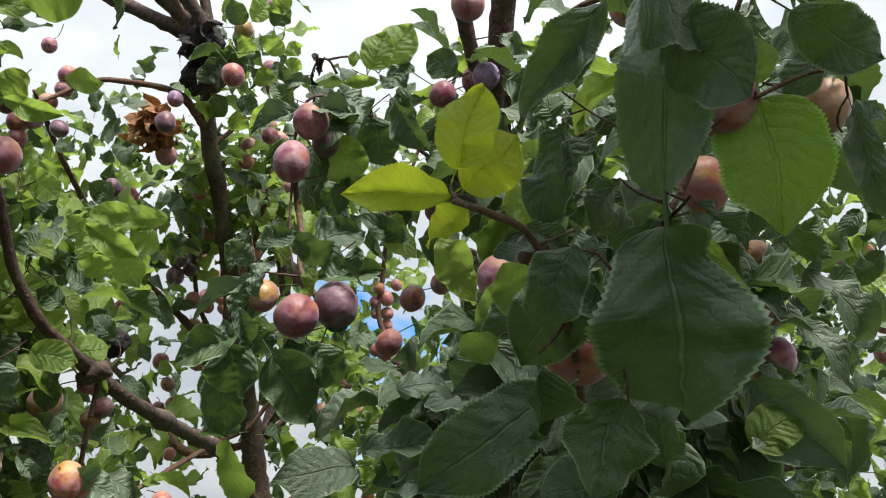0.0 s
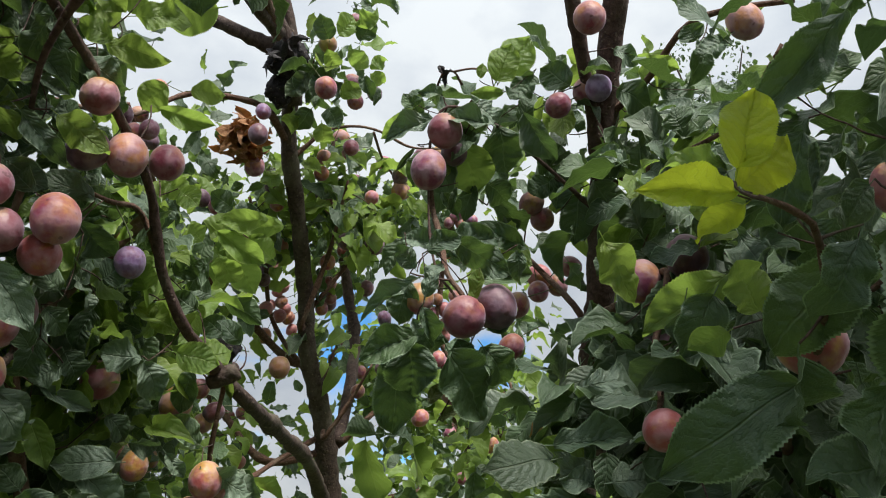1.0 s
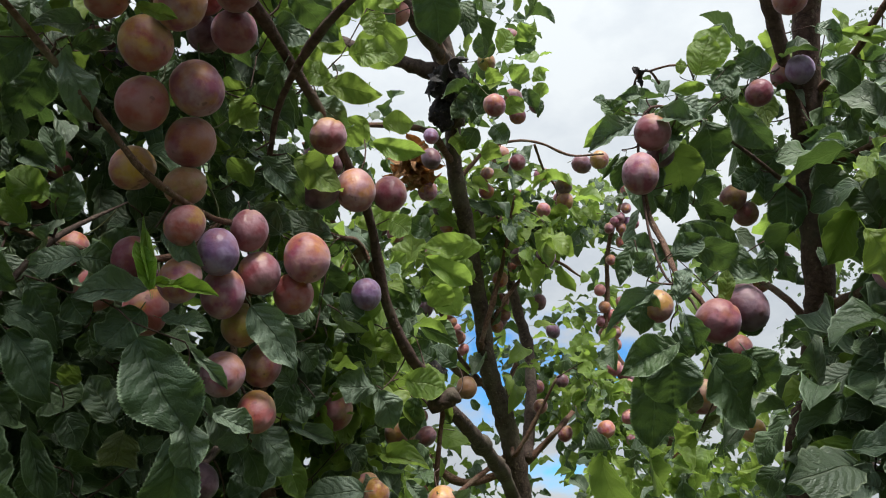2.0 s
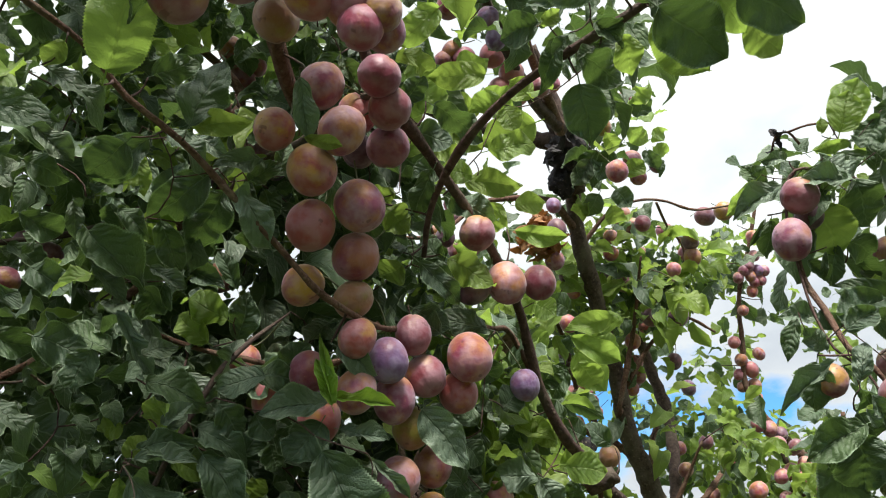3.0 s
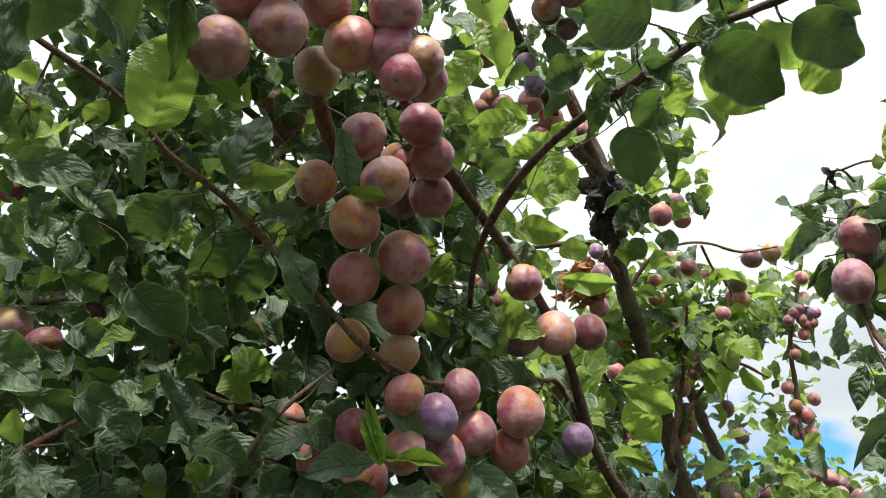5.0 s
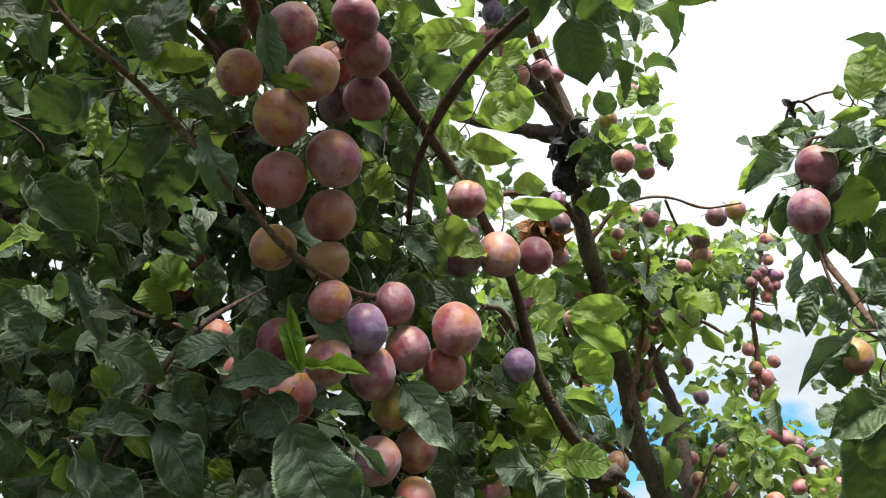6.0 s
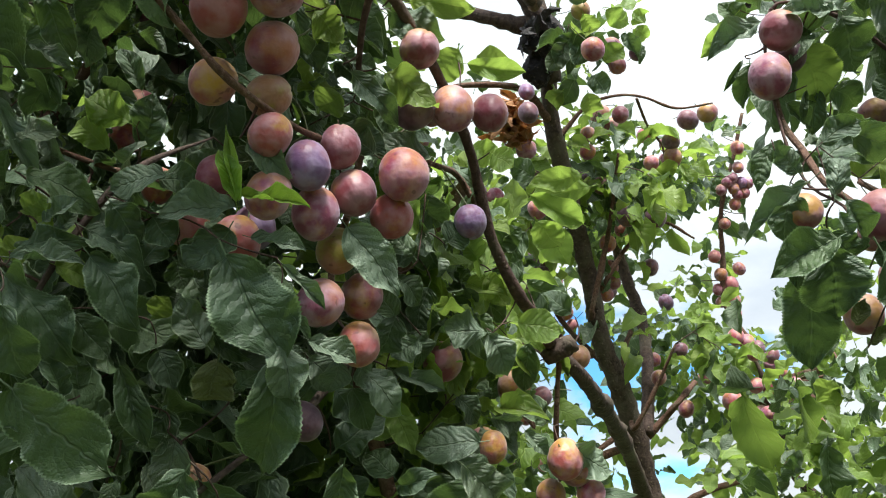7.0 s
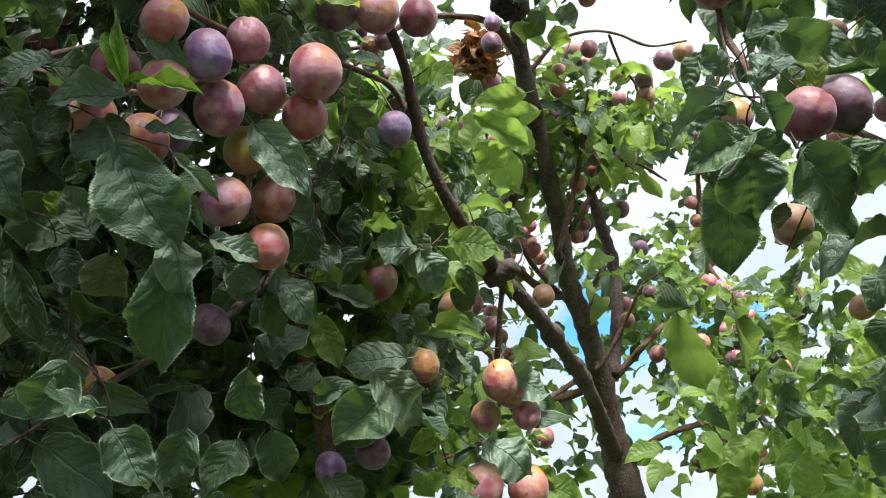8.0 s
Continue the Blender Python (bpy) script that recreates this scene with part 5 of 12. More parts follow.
leaf(mid_tree, (-0.201, 0.464, 2.166), (-0.177, 0.484, 2.139), (0.19, -0.73, -0.65), 0.024, "young_lit", 1, "twigR")
leaf(mid_tree, (-0.180, 0.494, 2.153), (-0.159, 0.508, 2.133), (-0.08, -0.75, -0.65), 0.027, "young_lit", 4, "twigR")
leaf(mid_tree, (-0.301, 0.508, 2.145), (-0.300, 0.533, 2.107), (0.09, -0.89, -0.45), 0.035, "green", 0, "twigR")
leaf(mid_tree, (-0.297, 0.496, 2.164), (-0.266, 0.527, 2.146), (0.10, -0.85, -0.53), 0.029, "green", 2, "twigR")
leaf(mid_tree, (-0.264, 0.502, 2.177), (-0.260, 0.524, 2.153), (0.12, -0.74, -0.66), 0.022, "young_lit", 1, "twigR")
leaf(mid_tree, (-0.321, 0.473, 2.183), (-0.352, 0.469, 2.178), (-0.19, -0.83, -0.53), 0.026, "green", 3, "twigR")
leaf(mid_tree, (-0.281, 0.476, 2.172), (-0.263, 0.489, 2.154), (0.35, -0.85, -0.40), 0.018, "green", 6, "twigR")
leaf(mid_tree, (-0.290, 0.458, 2.187), (-0.329, 0.452, 2.182), (0.24, -0.81, -0.53), 0.014, "green", 1, "twigR")
leaf(mid_tree, (-0.238, 0.450, 2.160), (-0.225, 0.462, 2.145), (0.04, -0.99, -0.14), 0.019, "pale", 4, "twigR")
leaf(mid_tree, (-0.209, 0.435, 2.188), (-0.172, 0.427, 2.204), (-0.18, -0.57, -0.80), 0.024, "green", 2, "twigR")
leaf(mid_tree, (-0.162, 0.447, 2.178), (-0.189, 0.431, 2.173), (-0.17, -0.70, -0.70), 0.028, "green", 0, "twigR")
leaf(mid_tree, (-0.205, 0.445, 2.171), (-0.173, 0.451, 2.175), (0.01, -0.94, -0.35), 0.009, "green", 3, "twigR")
leaf(mid_tree, (-0.166, 0.453, 2.165), (-0.139, 0.467, 2.153), (-0.50, -0.77, -0.41), 0.021, "green", 1, "twigR")
leaf(mid_tree, (-0.219, 0.462, 2.177), (-0.246, 0.450, 2.164), (0.02, -0.78, -0.62), 0.017, "green", 2, "twigR")
leaf(mid_tree, (-0.155, 0.446, 2.179), (-0.125, 0.452, 2.194), (-0.13, -0.67, -0.73), 0.028, "green", 0, "twigR")
leaf(mid_tree, (-0.301, 0.472, 2.162), (-0.314, 0.475, 2.150), (-0.13, -0.86, -0.49), 0.011, "green", 1, "twigR")
leaf(mid_tree, (-0.310, 0.490, 2.173), (-0.331, 0.492, 2.138), (0.28, -0.93, -0.21), 0.017, "green", 6, "twigR")
leaf(mid_tree, (-0.319, 0.467, 2.175), (-0.301, 0.470, 2.188), (0.19, -0.55, -0.82), 0.012, "young_lit", 1, "twigR")
leaf(mid_tree, (-0.189, 0.439, 2.187), (-0.162, 0.449, 2.195), (0.08, -0.87, -0.50), 0.013, "green", 5, "twigR")
leaf(mid_tree, (-0.283, 0.484, 2.156), (-0.299, 0.480, 2.148), (-0.35, -0.93, -0.10), 0.009, "pale", 3, "twigR")
leaf(mid_tree, (-0.606, 0.244, 2.088), (-0.609, 0.192, 2.135), (0.45, -0.45, -0.77), 0.038, "green", 0, "low_shoot")
leaf(mid_tree, (-0.584, 0.232, 2.070), (-0.575, 0.203, 2.131), (0.84, -0.31, -0.45), 0.029, "green", 2, "low_shoot")
leaf(mid_tree, (-0.644, 0.283, 2.097), (-0.663, 0.254, 2.113), (0.65, -0.50, -0.57), 0.036, "green", 4, "low_shoot")
leaf(mid_tree, (-0.640, 0.280, 2.116), (-0.615, 0.295, 2.116), (0.71, -0.70, 0.07), 0.016, "pale", 1, "low_shoot")
leaf(mid_tree, (-0.554, 0.214, 2.160), (-0.578, 0.242, 2.098), (0.68, -0.55, -0.48), 0.038, "green", 5, "low_shoot")
leaf(mid_tree, (-0.560, 0.243, 2.176), (-0.553, 0.272, 2.113), (0.69, -0.53, -0.48), 0.027, "green", 6, "low_shoot")
leaf(mid_tree, (-0.504, 0.196, 2.160), (-0.522, 0.213, 2.124), (0.64, -0.47, -0.61), 0.038, "pale", 0, "low_shoot")
leaf(mid_tree, (-0.587, 0.338, 2.112), (-0.547, 0.307, 2.156), (0.54, -0.41, -0.74), 0.044, "young_lit", 0, "low_shoot")
leaf(mid_tree, (-0.533, 0.293, 2.171), (-0.552, 0.312, 2.121), (0.64, -0.55, -0.53), 0.018, "green", 6, "low_shoot")
leaf(mid_tree, (-0.563, 0.398, 2.101), (-0.531, 0.385, 2.152), (0.30, -0.78, -0.55), 0.032, "green", 2, "low_shoot")
leaf(mid_tree, (-0.562, 0.403, 2.102), (-0.522, 0.407, 2.106), (0.52, -0.73, -0.43), 0.019, "young_lit", 1, "low_shoot")
leaf(mid_tree, (-0.699, 0.334, 2.116), (-0.647, 0.359, 2.105), (0.71, -0.63, -0.31), 0.027, "green", 0, "low_shoot")
leaf(mid_tree, (-0.618, 0.327, 2.138), (-0.635, 0.331, 2.122), (0.73, -0.51, -0.46), 0.015, "young_lit", 1, "low_shoot")
leaf(mid_tree, (-0.630, 0.333, 2.120), (-0.598, 0.362, 2.103), (0.81, -0.58, -0.04), 0.023, "pale", 5, "low_shoot")
leaf(mid_tree, (-0.529, 0.270, 2.191), (-0.529, 0.248, 2.213), (0.59, -0.59, -0.54), 0.034, "green", 2, "low_shoot")
leaf(mid_tree, (-0.535, 0.270, 2.184), (-0.541, 0.288, 2.147), (0.79, -0.47, -0.40), 0.030, "green", 7, "low_shoot")
leaf(mid_tree, (-0.718, 0.309, 2.098), (-0.725, 0.290, 2.133), (0.63, -0.65, -0.42), 0.016, "green", 1, "low_shoot")
leaf(mid_tree, (-0.706, 0.320, 2.130), (-0.732, 0.314, 2.125), (0.61, -0.61, -0.50), 0.025, "green", 4, "low_shoot")
leaf(mid_tree, (-0.649, 0.269, 2.209), (-0.616, 0.264, 2.231), (0.53, -0.29, -0.80), 0.022, "young_lit", 1, "low_shoot")
leaf(mid_tree, (-0.626, 0.200, 2.131), (-0.637, 0.180, 2.165), (0.81, -0.36, -0.46), 0.031, "green", 0, "low_shoot")
leaf(mid_tree, (-0.581, 0.289, 2.222), (-0.571, 0.306, 2.199), (0.63, -0.67, -0.39), 0.016, "pale", 3, "low_shoot")
leaf(mid_tree, (-0.673, 0.434, 2.058), (-0.640, 0.463, 2.015), (0.60, -0.80, -0.09), 0.035, "green", 6, "leftback")
leaf(mid_tree, (-0.673, 0.446, 2.035), (-0.654, 0.465, 2.008), (0.61, -0.79, 0.11), 0.015, "pale", 3, "leftback")
leaf(mid_tree, (-0.785, 0.402, 2.028), (-0.744, 0.444, 1.991), (0.55, -0.83, -0.05), 0.039, "green", 4, "leftback")
leaf(mid_tree, (-0.741, 0.432, 2.011), (-0.730, 0.430, 2.018), (0.65, -0.76, -0.06), 0.027, "green", 1, "leftback")
leaf(mid_tree, (-0.677, 0.419, 2.076), (-0.678, 0.432, 2.050), (0.62, -0.78, 0.06), 0.013, "pale", 1, "leftback")
leaf(mid_tree, (-0.748, 0.451, 1.937), (-0.717, 0.471, 1.914), (0.78, -0.59, 0.21), 0.023, "pale", 5, "leftback")
leaf(mid_tree, (-0.616, 0.419, 2.117), (-0.670, 0.413, 2.088), (0.76, -0.59, -0.27), 0.035, "green", 2, "leftback")
leaf(mid_tree, (-0.634, 0.464, 2.033), (-0.610, 0.477, 2.017), (0.45, -0.89, 0.12), 0.013, "pale", 3, "leftback")
leaf(mid_tree, (-0.810, 0.389, 2.134), (-0.774, 0.422, 2.112), (0.54, -0.84, -0.07), 0.024, "pale", 1, "leftback")
leaf(mid_tree, (-0.770, 0.417, 2.119), (-0.733, 0.426, 2.121), (0.50, -0.85, 0.15), 0.022, "pale", 4, "leftback")
leaf(mid_tree, (-0.717, 0.403, 2.113), (-0.691, 0.423, 2.103), (0.53, -0.66, -0.54), 0.023, "green", 1, "leftback")
leaf(mid_tree, (-0.756, 0.363, 2.149), (-0.694, 0.404, 2.140), (0.44, -0.87, -0.23), 0.028, "green", 5, "leftback")
leaf(mid_tree, (-0.706, 0.392, 2.136), (-0.688, 0.420, 2.114), (0.48, -0.88, -0.01), 0.020, "pale", 3, "leftback")
leaf(mid_tree, (-0.660, 0.448, 2.082), (-0.637, 0.462, 2.063), (0.66, -0.72, -0.20), 0.017, "green", 1, "leftback")
leaf(mid_tree, (-0.631, 0.464, 2.073), (-0.626, 0.486, 2.035), (0.41, -0.88, -0.22), 0.023, "green", 2, "leftback")
leaf(mid_tree, (-0.786, 0.440, 1.965), (-0.809, 0.418, 1.989), (0.89, -0.46, -0.09), 0.031, "green", 0, "leftback")
leaf(mid_tree, (-0.686, 0.474, 1.978), (-0.704, 0.482, 1.951), (0.53, -0.85, -0.09), 0.027, "green", 4, "leftback")
leaf(mid_tree, (-0.638, 0.476, 1.967), (-0.615, 0.479, 1.976), (0.55, -0.82, 0.17), 0.017, "pale", 1, "leftback")
leaf(mid_tree, (-0.739, 0.467, 1.994), (-0.701, 0.492, 1.981), (0.74, -0.67, -0.11), 0.032, "green", 2, "leftback")
leaf(mid_tree, (-0.785, 0.431, 1.922), (-0.798, 0.411, 1.941), (0.69, -0.73, -0.04), 0.026, "green", 5, "leftback")
leaf(mid_tree, (-0.552, 0.450, 2.077), (-0.537, 0.480, 2.035), (0.59, -0.77, -0.24), 0.025, "skylit", 7, "low_shoot")
leaf(mid_tree, (-0.600, 0.474, 2.114), (-0.653, 0.471, 2.078), (0.68, -0.59, -0.44), 0.034, "green", 0, "low_shoot")
leaf(mid_tree, (-0.597, 0.493, 2.109), (-0.627, 0.496, 2.060), (0.62, -0.64, -0.45), 0.036, "green", 2, "low_shoot")
leaf(mid_tree, (-0.680, 0.467, 2.060), (-0.642, 0.491, 2.019), (0.85, -0.52, -0.10), 0.035, "green", 6, "low_shoot")
leaf(mid_tree, (-0.675, 0.482, 2.011), (-0.655, 0.511, 1.960), (0.53, -0.82, 0.20), 0.014, "skylit", 3, "low_shoot")
leaf(mid_tree, (-0.623, 0.554, 2.023), (-0.649, 0.527, 2.040), (0.60, -0.64, -0.48), 0.028, "young_lit", 7, "low_shoot")
leaf(mid_tree, (-0.641, 0.556, 2.006), (-0.665, 0.532, 2.027), (0.63, -0.59, -0.50), 0.021, "young_lit", 5, "low_shoot")
leaf(mid_tree, (-0.623, 0.573, 2.012), (-0.600, 0.554, 2.042), (0.63, -0.73, -0.26), 0.026, "green", 3, "low_shoot")
leaf(mid_tree, (-0.533, 0.571, 1.945), (-0.579, 0.542, 1.940), (0.51, -0.85, 0.12), 0.025, "skylit", 3, "low_shoot")
leaf(mid_tree, (-0.574, 0.543, 1.963), (-0.614, 0.531, 1.956), (0.58, -0.80, 0.12), 0.024, "skylit", 0, "low_shoot")
leaf(mid_tree, (-0.654, 0.503, 1.957), (-0.613, 0.531, 1.948), (0.70, -0.71, 0.10), 0.029, "green", 1, "low_shoot")
leaf(mid_tree, (-0.605, 0.530, 1.941), (-0.592, 0.553, 1.915), (0.51, -0.86, 0.04), 0.025, "green", 2, "low_shoot")
leaf(mid_tree, (-0.540, 0.575, 1.931), (-0.563, 0.575, 1.900), (0.32, -0.94, 0.06), 0.035, "green", 4, "low_shoot")
leaf(mid_tree, (-0.515, 0.543, 1.932), (-0.519, 0.528, 1.967), (0.66, -0.66, -0.36), 0.014, "shoot", 3, "low_shoot")
leaf(mid_tree, (-0.520, 0.553, 1.939), (-0.515, 0.524, 1.982), (0.52, -0.78, -0.35), 0.008, "shoot", 6, "low_shoot")
leaf(mid_tree, (-0.520, 0.552, 1.942), (-0.473, 0.562, 1.934), (0.21, -0.97, 0.11), 0.012, "shoot", 3, "low_shoot")
leaf(mid_tree, (-0.518, 0.553, 1.983), (-0.488, 0.566, 1.964), (0.15, -0.99, 0.05), 0.021, "skylit", 1, "low_shoot")
leaf(mid_tree, (-0.482, 0.642, 1.953), (-0.449, 0.673, 1.906), (0.25, -0.95, 0.17), 0.033, "skylit", 0, "low_shoot")
leaf(mid_tree, (-0.526, 0.582, 1.925), (-0.490, 0.593, 1.917), (0.62, -0.77, 0.13), 0.016, "skylit", 3, "low_shoot")
leaf(mid_tree, (-0.562, 0.520, 2.137), (-0.553, 0.511, 2.166), (0.64, -0.59, -0.49), 0.016, "green", 1, "low_shoot")
leaf(mid_tree, (-0.609, 0.456, 2.142), (-0.577, 0.468, 2.130), (0.82, -0.57, -0.05), 0.016, "skylit", 1, "low_shoot")
leaf(mid_tree, (-0.614, 0.434, 2.134), (-0.583, 0.452, 2.114), (0.75, -0.65, -0.11), 0.022, "skylit", 5, "low_shoot")
leaf(mid_tree, (-0.626, 0.407, 2.109), (-0.657, 0.408, 2.085), (0.73, -0.45, -0.51), 0.034, "green", 0, "low_shoot")
leaf(mid_tree, (-0.671, 0.465, 2.153), (-0.670, 0.478, 2.113), (0.41, -0.54, -0.74), 0.021, "young_lit", 3, "low_shoot")
leaf(mid_tree, (-0.629, 0.507, 2.081), (-0.640, 0.514, 2.052), (0.65, -0.76, -0.03), 0.021, "skylit", 6, "low_shoot")
leaf(mid_tree, (-0.661, 0.482, 2.085), (-0.640, 0.491, 2.068), (0.52, -0.68, -0.52), 0.025, "young_lit", 6, "low_shoot")
leaf(mid_tree, (-0.614, 0.551, 2.048), (-0.623, 0.534, 2.082), (0.61, -0.72, -0.33), 0.016, "green", 3, "low_shoot")
leaf(mid_tree, (-0.459, 0.654, 2.097), (-0.418, 0.674, 2.071), (0.69, -0.57, -0.45), 0.030, "young_lit", 2, "low_shoot")
leaf(mid_tree, (-0.479, 0.629, 2.086), (-0.443, 0.654, 2.049), (0.15, -0.96, -0.25), 0.021, "green", 5, "low_shoot")
leaf(mid_tree, (-0.451, 0.596, 2.158), (-0.480, 0.607, 2.122), (0.05, -0.89, -0.46), 0.023, "green", 2, "low_shoot")
leaf(mid_tree, (-0.453, 0.695, 2.203), (-0.395, 0.704, 2.197), (0.26, -0.86, -0.44), 0.028, "young_lit", 1, "low_shoot")
leaf(mid_tree, (-0.474, 0.690, 2.192), (-0.430, 0.716, 2.169), (0.24, -0.93, -0.27), 0.032, "green", 5, "low_shoot")
leaf(mid_tree, (-0.490, 0.645, 2.048), (-0.462, 0.665, 2.027), (0.18, -0.93, -0.33), 0.028, "green", 2, "low_shoot")
leaf(mid_tree, (-0.471, 0.662, 2.027), (-0.494, 0.644, 2.049), (0.34, -0.89, -0.31), 0.023, "green", 1, "low_shoot")
leaf(mid_tree, (-0.421, 0.767, 2.177), (-0.368, 0.784, 2.162), (-0.32, -0.85, -0.41), 0.022, "young_lit", 3, "low_shoot")
leaf(mid_tree, (-0.587, 0.586, 1.982), (-0.561, 0.586, 2.006), (0.53, -0.81, -0.26), 0.026, "green", 4, "low_shoot")
leaf(mid_tree, (-0.590, 0.556, 1.970), (-0.556, 0.570, 1.970), (0.38, -0.91, -0.16), 0.025, "green", 1, "low_shoot")
leaf(mid_tree, (-0.685, 0.521, 1.931), (-0.701, 0.518, 1.928), (0.59, -0.80, -0.04), 0.022, "young_lit", 4, "low_shoot")
leaf(mid_tree, (-0.664, 0.522, 1.941), (-0.652, 0.533, 1.935), (0.64, -0.76, -0.08), 0.020, "young_lit", 1, "low_shoot")
leaf(mid_tree, (-0.652, 0.535, 1.927), (-0.635, 0.534, 1.943), (0.76, -0.64, 0.15), 0.013, "skylit", 3, "low_shoot")
leaf(mid_tree, (-0.673, 0.517, 1.903), (-0.659, 0.516, 1.917), (0.88, -0.47, -0.10), 0.019, "young_lit", 5, "low_shoot")
leaf(mid_tree, (-0.681, 0.522, 1.890), (-0.688, 0.533, 1.866), (0.65, -0.75, -0.08), 0.015, "young_lit", 3, "low_shoot")
leaf(mid_tree, (-0.587, 0.552, 1.937), (-0.578, 0.567, 1.920), (0.66, -0.75, -0.06), 0.024, "green", 4, "low_shoot")
leaf(mid_tree, (-0.449, 0.709, 2.003), (-0.490, 0.710, 1.968), (0.09, -0.95, -0.31), 0.033, "young_lit", 7, "low_shoot")
leaf(mid_tree, (-0.455, 0.711, 1.954), (-0.471, 0.687, 1.977), (0.54, -0.82, -0.19), 0.023, "green", 2, "low_shoot")
leaf(mid_tree, (-0.475, 0.730, 1.945), (-0.457, 0.748, 1.929), (0.48, -0.88, 0.08), 0.024, "green", 1, "low_shoot")
leaf(mid_tree, (-0.440, 0.757, 1.984), (-0.424, 0.757, 1.997), (0.31, -0.92, -0.25), 0.030, "green", 0, "low_shoot")
leaf(mid_tree, (-0.533, 0.565, 1.905), (-0.504, 0.587, 1.833), (0.35, -0.93, -0.03), 0.052, "green", 3, "leftlow3")
leaf(mid_tree, (-0.549, 0.578, 1.848), (-0.569, 0.565, 1.875), (0.56, -0.83, -0.02), 0.025, "pale", 4, "leftlow3")
leaf(mid_tree, (-0.550, 0.593, 1.841), (-0.563, 0.609, 1.808), (0.68, -0.73, 0.06), 0.031, "olive", 5, "leftlow3")
leaf(mid_tree, (-0.510, 0.604, 1.840), (-0.537, 0.646, 1.761), (0.46, -0.88, 0.14), 0.041, "green", 1, "leftlow3")
leaf(mid_tree, (-0.506, 0.594, 1.853), (-0.498, 0.609, 1.811), (0.55, -0.81, 0.21), 0.028, "skylit", 7, "leftlow3")
leaf(mid_tree, (-0.509, 0.642, 1.867), (-0.478, 0.660, 1.852), (0.35, -0.91, 0.23), 0.020, "skylit", 3, "leftlow3")
leaf(mid_tree, (-0.495, 0.575, 1.897), (-0.472, 0.595, 1.870), (0.56, -0.82, -0.07), 0.010, "skylit", 3, "leftlow3")
leaf(mid_tree, (-0.499, 0.584, 1.876), (-0.483, 0.598, 1.850), (0.55, -0.83, 0.07), 0.007, "skylit", 3, "leftlow3")
leaf(mid_tree, (-0.654, 0.504, 1.884), (-0.617, 0.540, 1.833), (0.60, -0.78, 0.18), 0.035, "green", 7, "leftlow3")
leaf(mid_tree, (-0.617, 0.534, 1.904), (-0.583, 0.553, 1.863), (0.56, -0.83, 0.07), 0.033, "green", 1, "leftlow3")
leaf(mid_tree, (-0.658, 0.508, 1.899), (-0.614, 0.522, 1.898), (0.22, -0.91, 0.34), 0.015, "skylit", 3, "leftlow3")
leaf(mid_tree, (-0.645, 0.534, 1.902), (-0.618, 0.544, 1.893), (0.84, -0.53, -0.14), 0.017, "young_lit", 1, "leftlow3")
leaf(mid_tree, (-0.648, 0.522, 1.814), (-0.593, 0.549, 1.758), (0.38, -0.60, -0.70), 0.052, "green", 0, "leftlow3")
leaf(mid_tree, (-0.633, 0.488, 1.856), (-0.639, 0.514, 1.811), (0.35, -0.59, -0.73), 0.031, "green", 2, "leftlow3")
leaf(mid_tree, (-0.636, 0.600, 1.849), (-0.623, 0.620, 1.793), (0.51, -0.86, 0.09), 0.021, "green", 3, "leftlow3")
leaf(mid_tree, (-0.616, 0.635, 1.805), (-0.631, 0.639, 1.790), (0.52, -0.84, 0.13), 0.015, "green", 1, "leftlow3")
leaf(mid_tree, (-0.654, 0.506, 1.932), (-0.633, 0.505, 1.940), (0.58, -0.68, -0.44), 0.018, "young_lit", 4, "leftlow3")
leaf(mid_tree, (-0.642, 0.513, 1.925), (-0.617, 0.511, 1.936), (0.60, -0.80, 0.09), 0.013, "skylit", 3, "leftlow3")
leaf(mid_tree, (-0.661, 0.516, 1.909), (-0.617, 0.517, 1.916), (0.68, -0.74, 0.02), 0.020, "green", 1, "leftlow3")
leaf(mid_tree, (-0.625, 0.532, 1.926), (-0.584, 0.545, 1.905), (0.56, -0.83, 0.01), 0.023, "green", 5, "leftlow3")
leaf(mid_tree, (-0.602, 0.566, 1.909), (-0.582, 0.565, 1.935), (0.49, -0.87, -0.12), 0.020, "green", 2, "leftlow3")
leaf(mid_tree, (-0.662, 0.530, 1.799), (-0.641, 0.540, 1.796), (0.83, -0.51, 0.24), 0.021, "skylit", 3, "leftlow3")
leaf(mid_tree, (-0.641, 0.554, 1.817), (-0.637, 0.536, 1.842), (0.90, -0.44, 0.04), 0.015, "green", 6, "leftlow3")
leaf(mid_tree, (-0.642, 0.571, 1.825), (-0.640, 0.561, 1.848), (0.72, -0.69, -0.06), 0.019, "green", 2, "leftlow3")
leaf(mid_tree, (-0.652, 0.564, 1.877), (-0.635, 0.588, 1.851), (0.45, -0.89, 0.11), 0.024, "green", 4, "leftlow3")
leaf(mid_tree, (-0.656, 0.607, 1.892), (-0.612, 0.620, 1.873), (0.49, -0.84, -0.22), 0.042, "green", 2, "leftlow3")
leaf(mid_tree, (-0.620, 0.608, 1.887), (-0.604, 0.603, 1.901), (0.55, -0.78, -0.30), 0.018, "young_lit", 4, "leftlow3")
leaf(mid_tree, (-0.581, 0.578, 1.928), (-0.566, 0.586, 1.918), (0.55, -0.83, 0.01), 0.024, "green", 1, "leftlow3")
leaf(mid_tree, (-0.598, 0.596, 1.924), (-0.594, 0.608, 1.906), (0.35, -0.93, -0.07), 0.021, "green", 4, "leftlow3")
leaf(mid_tree, (-0.626, 0.627, 1.867), (-0.616, 0.640, 1.840), (0.66, -0.75, 0.03), 0.025, "green", 0, "leftlow3")
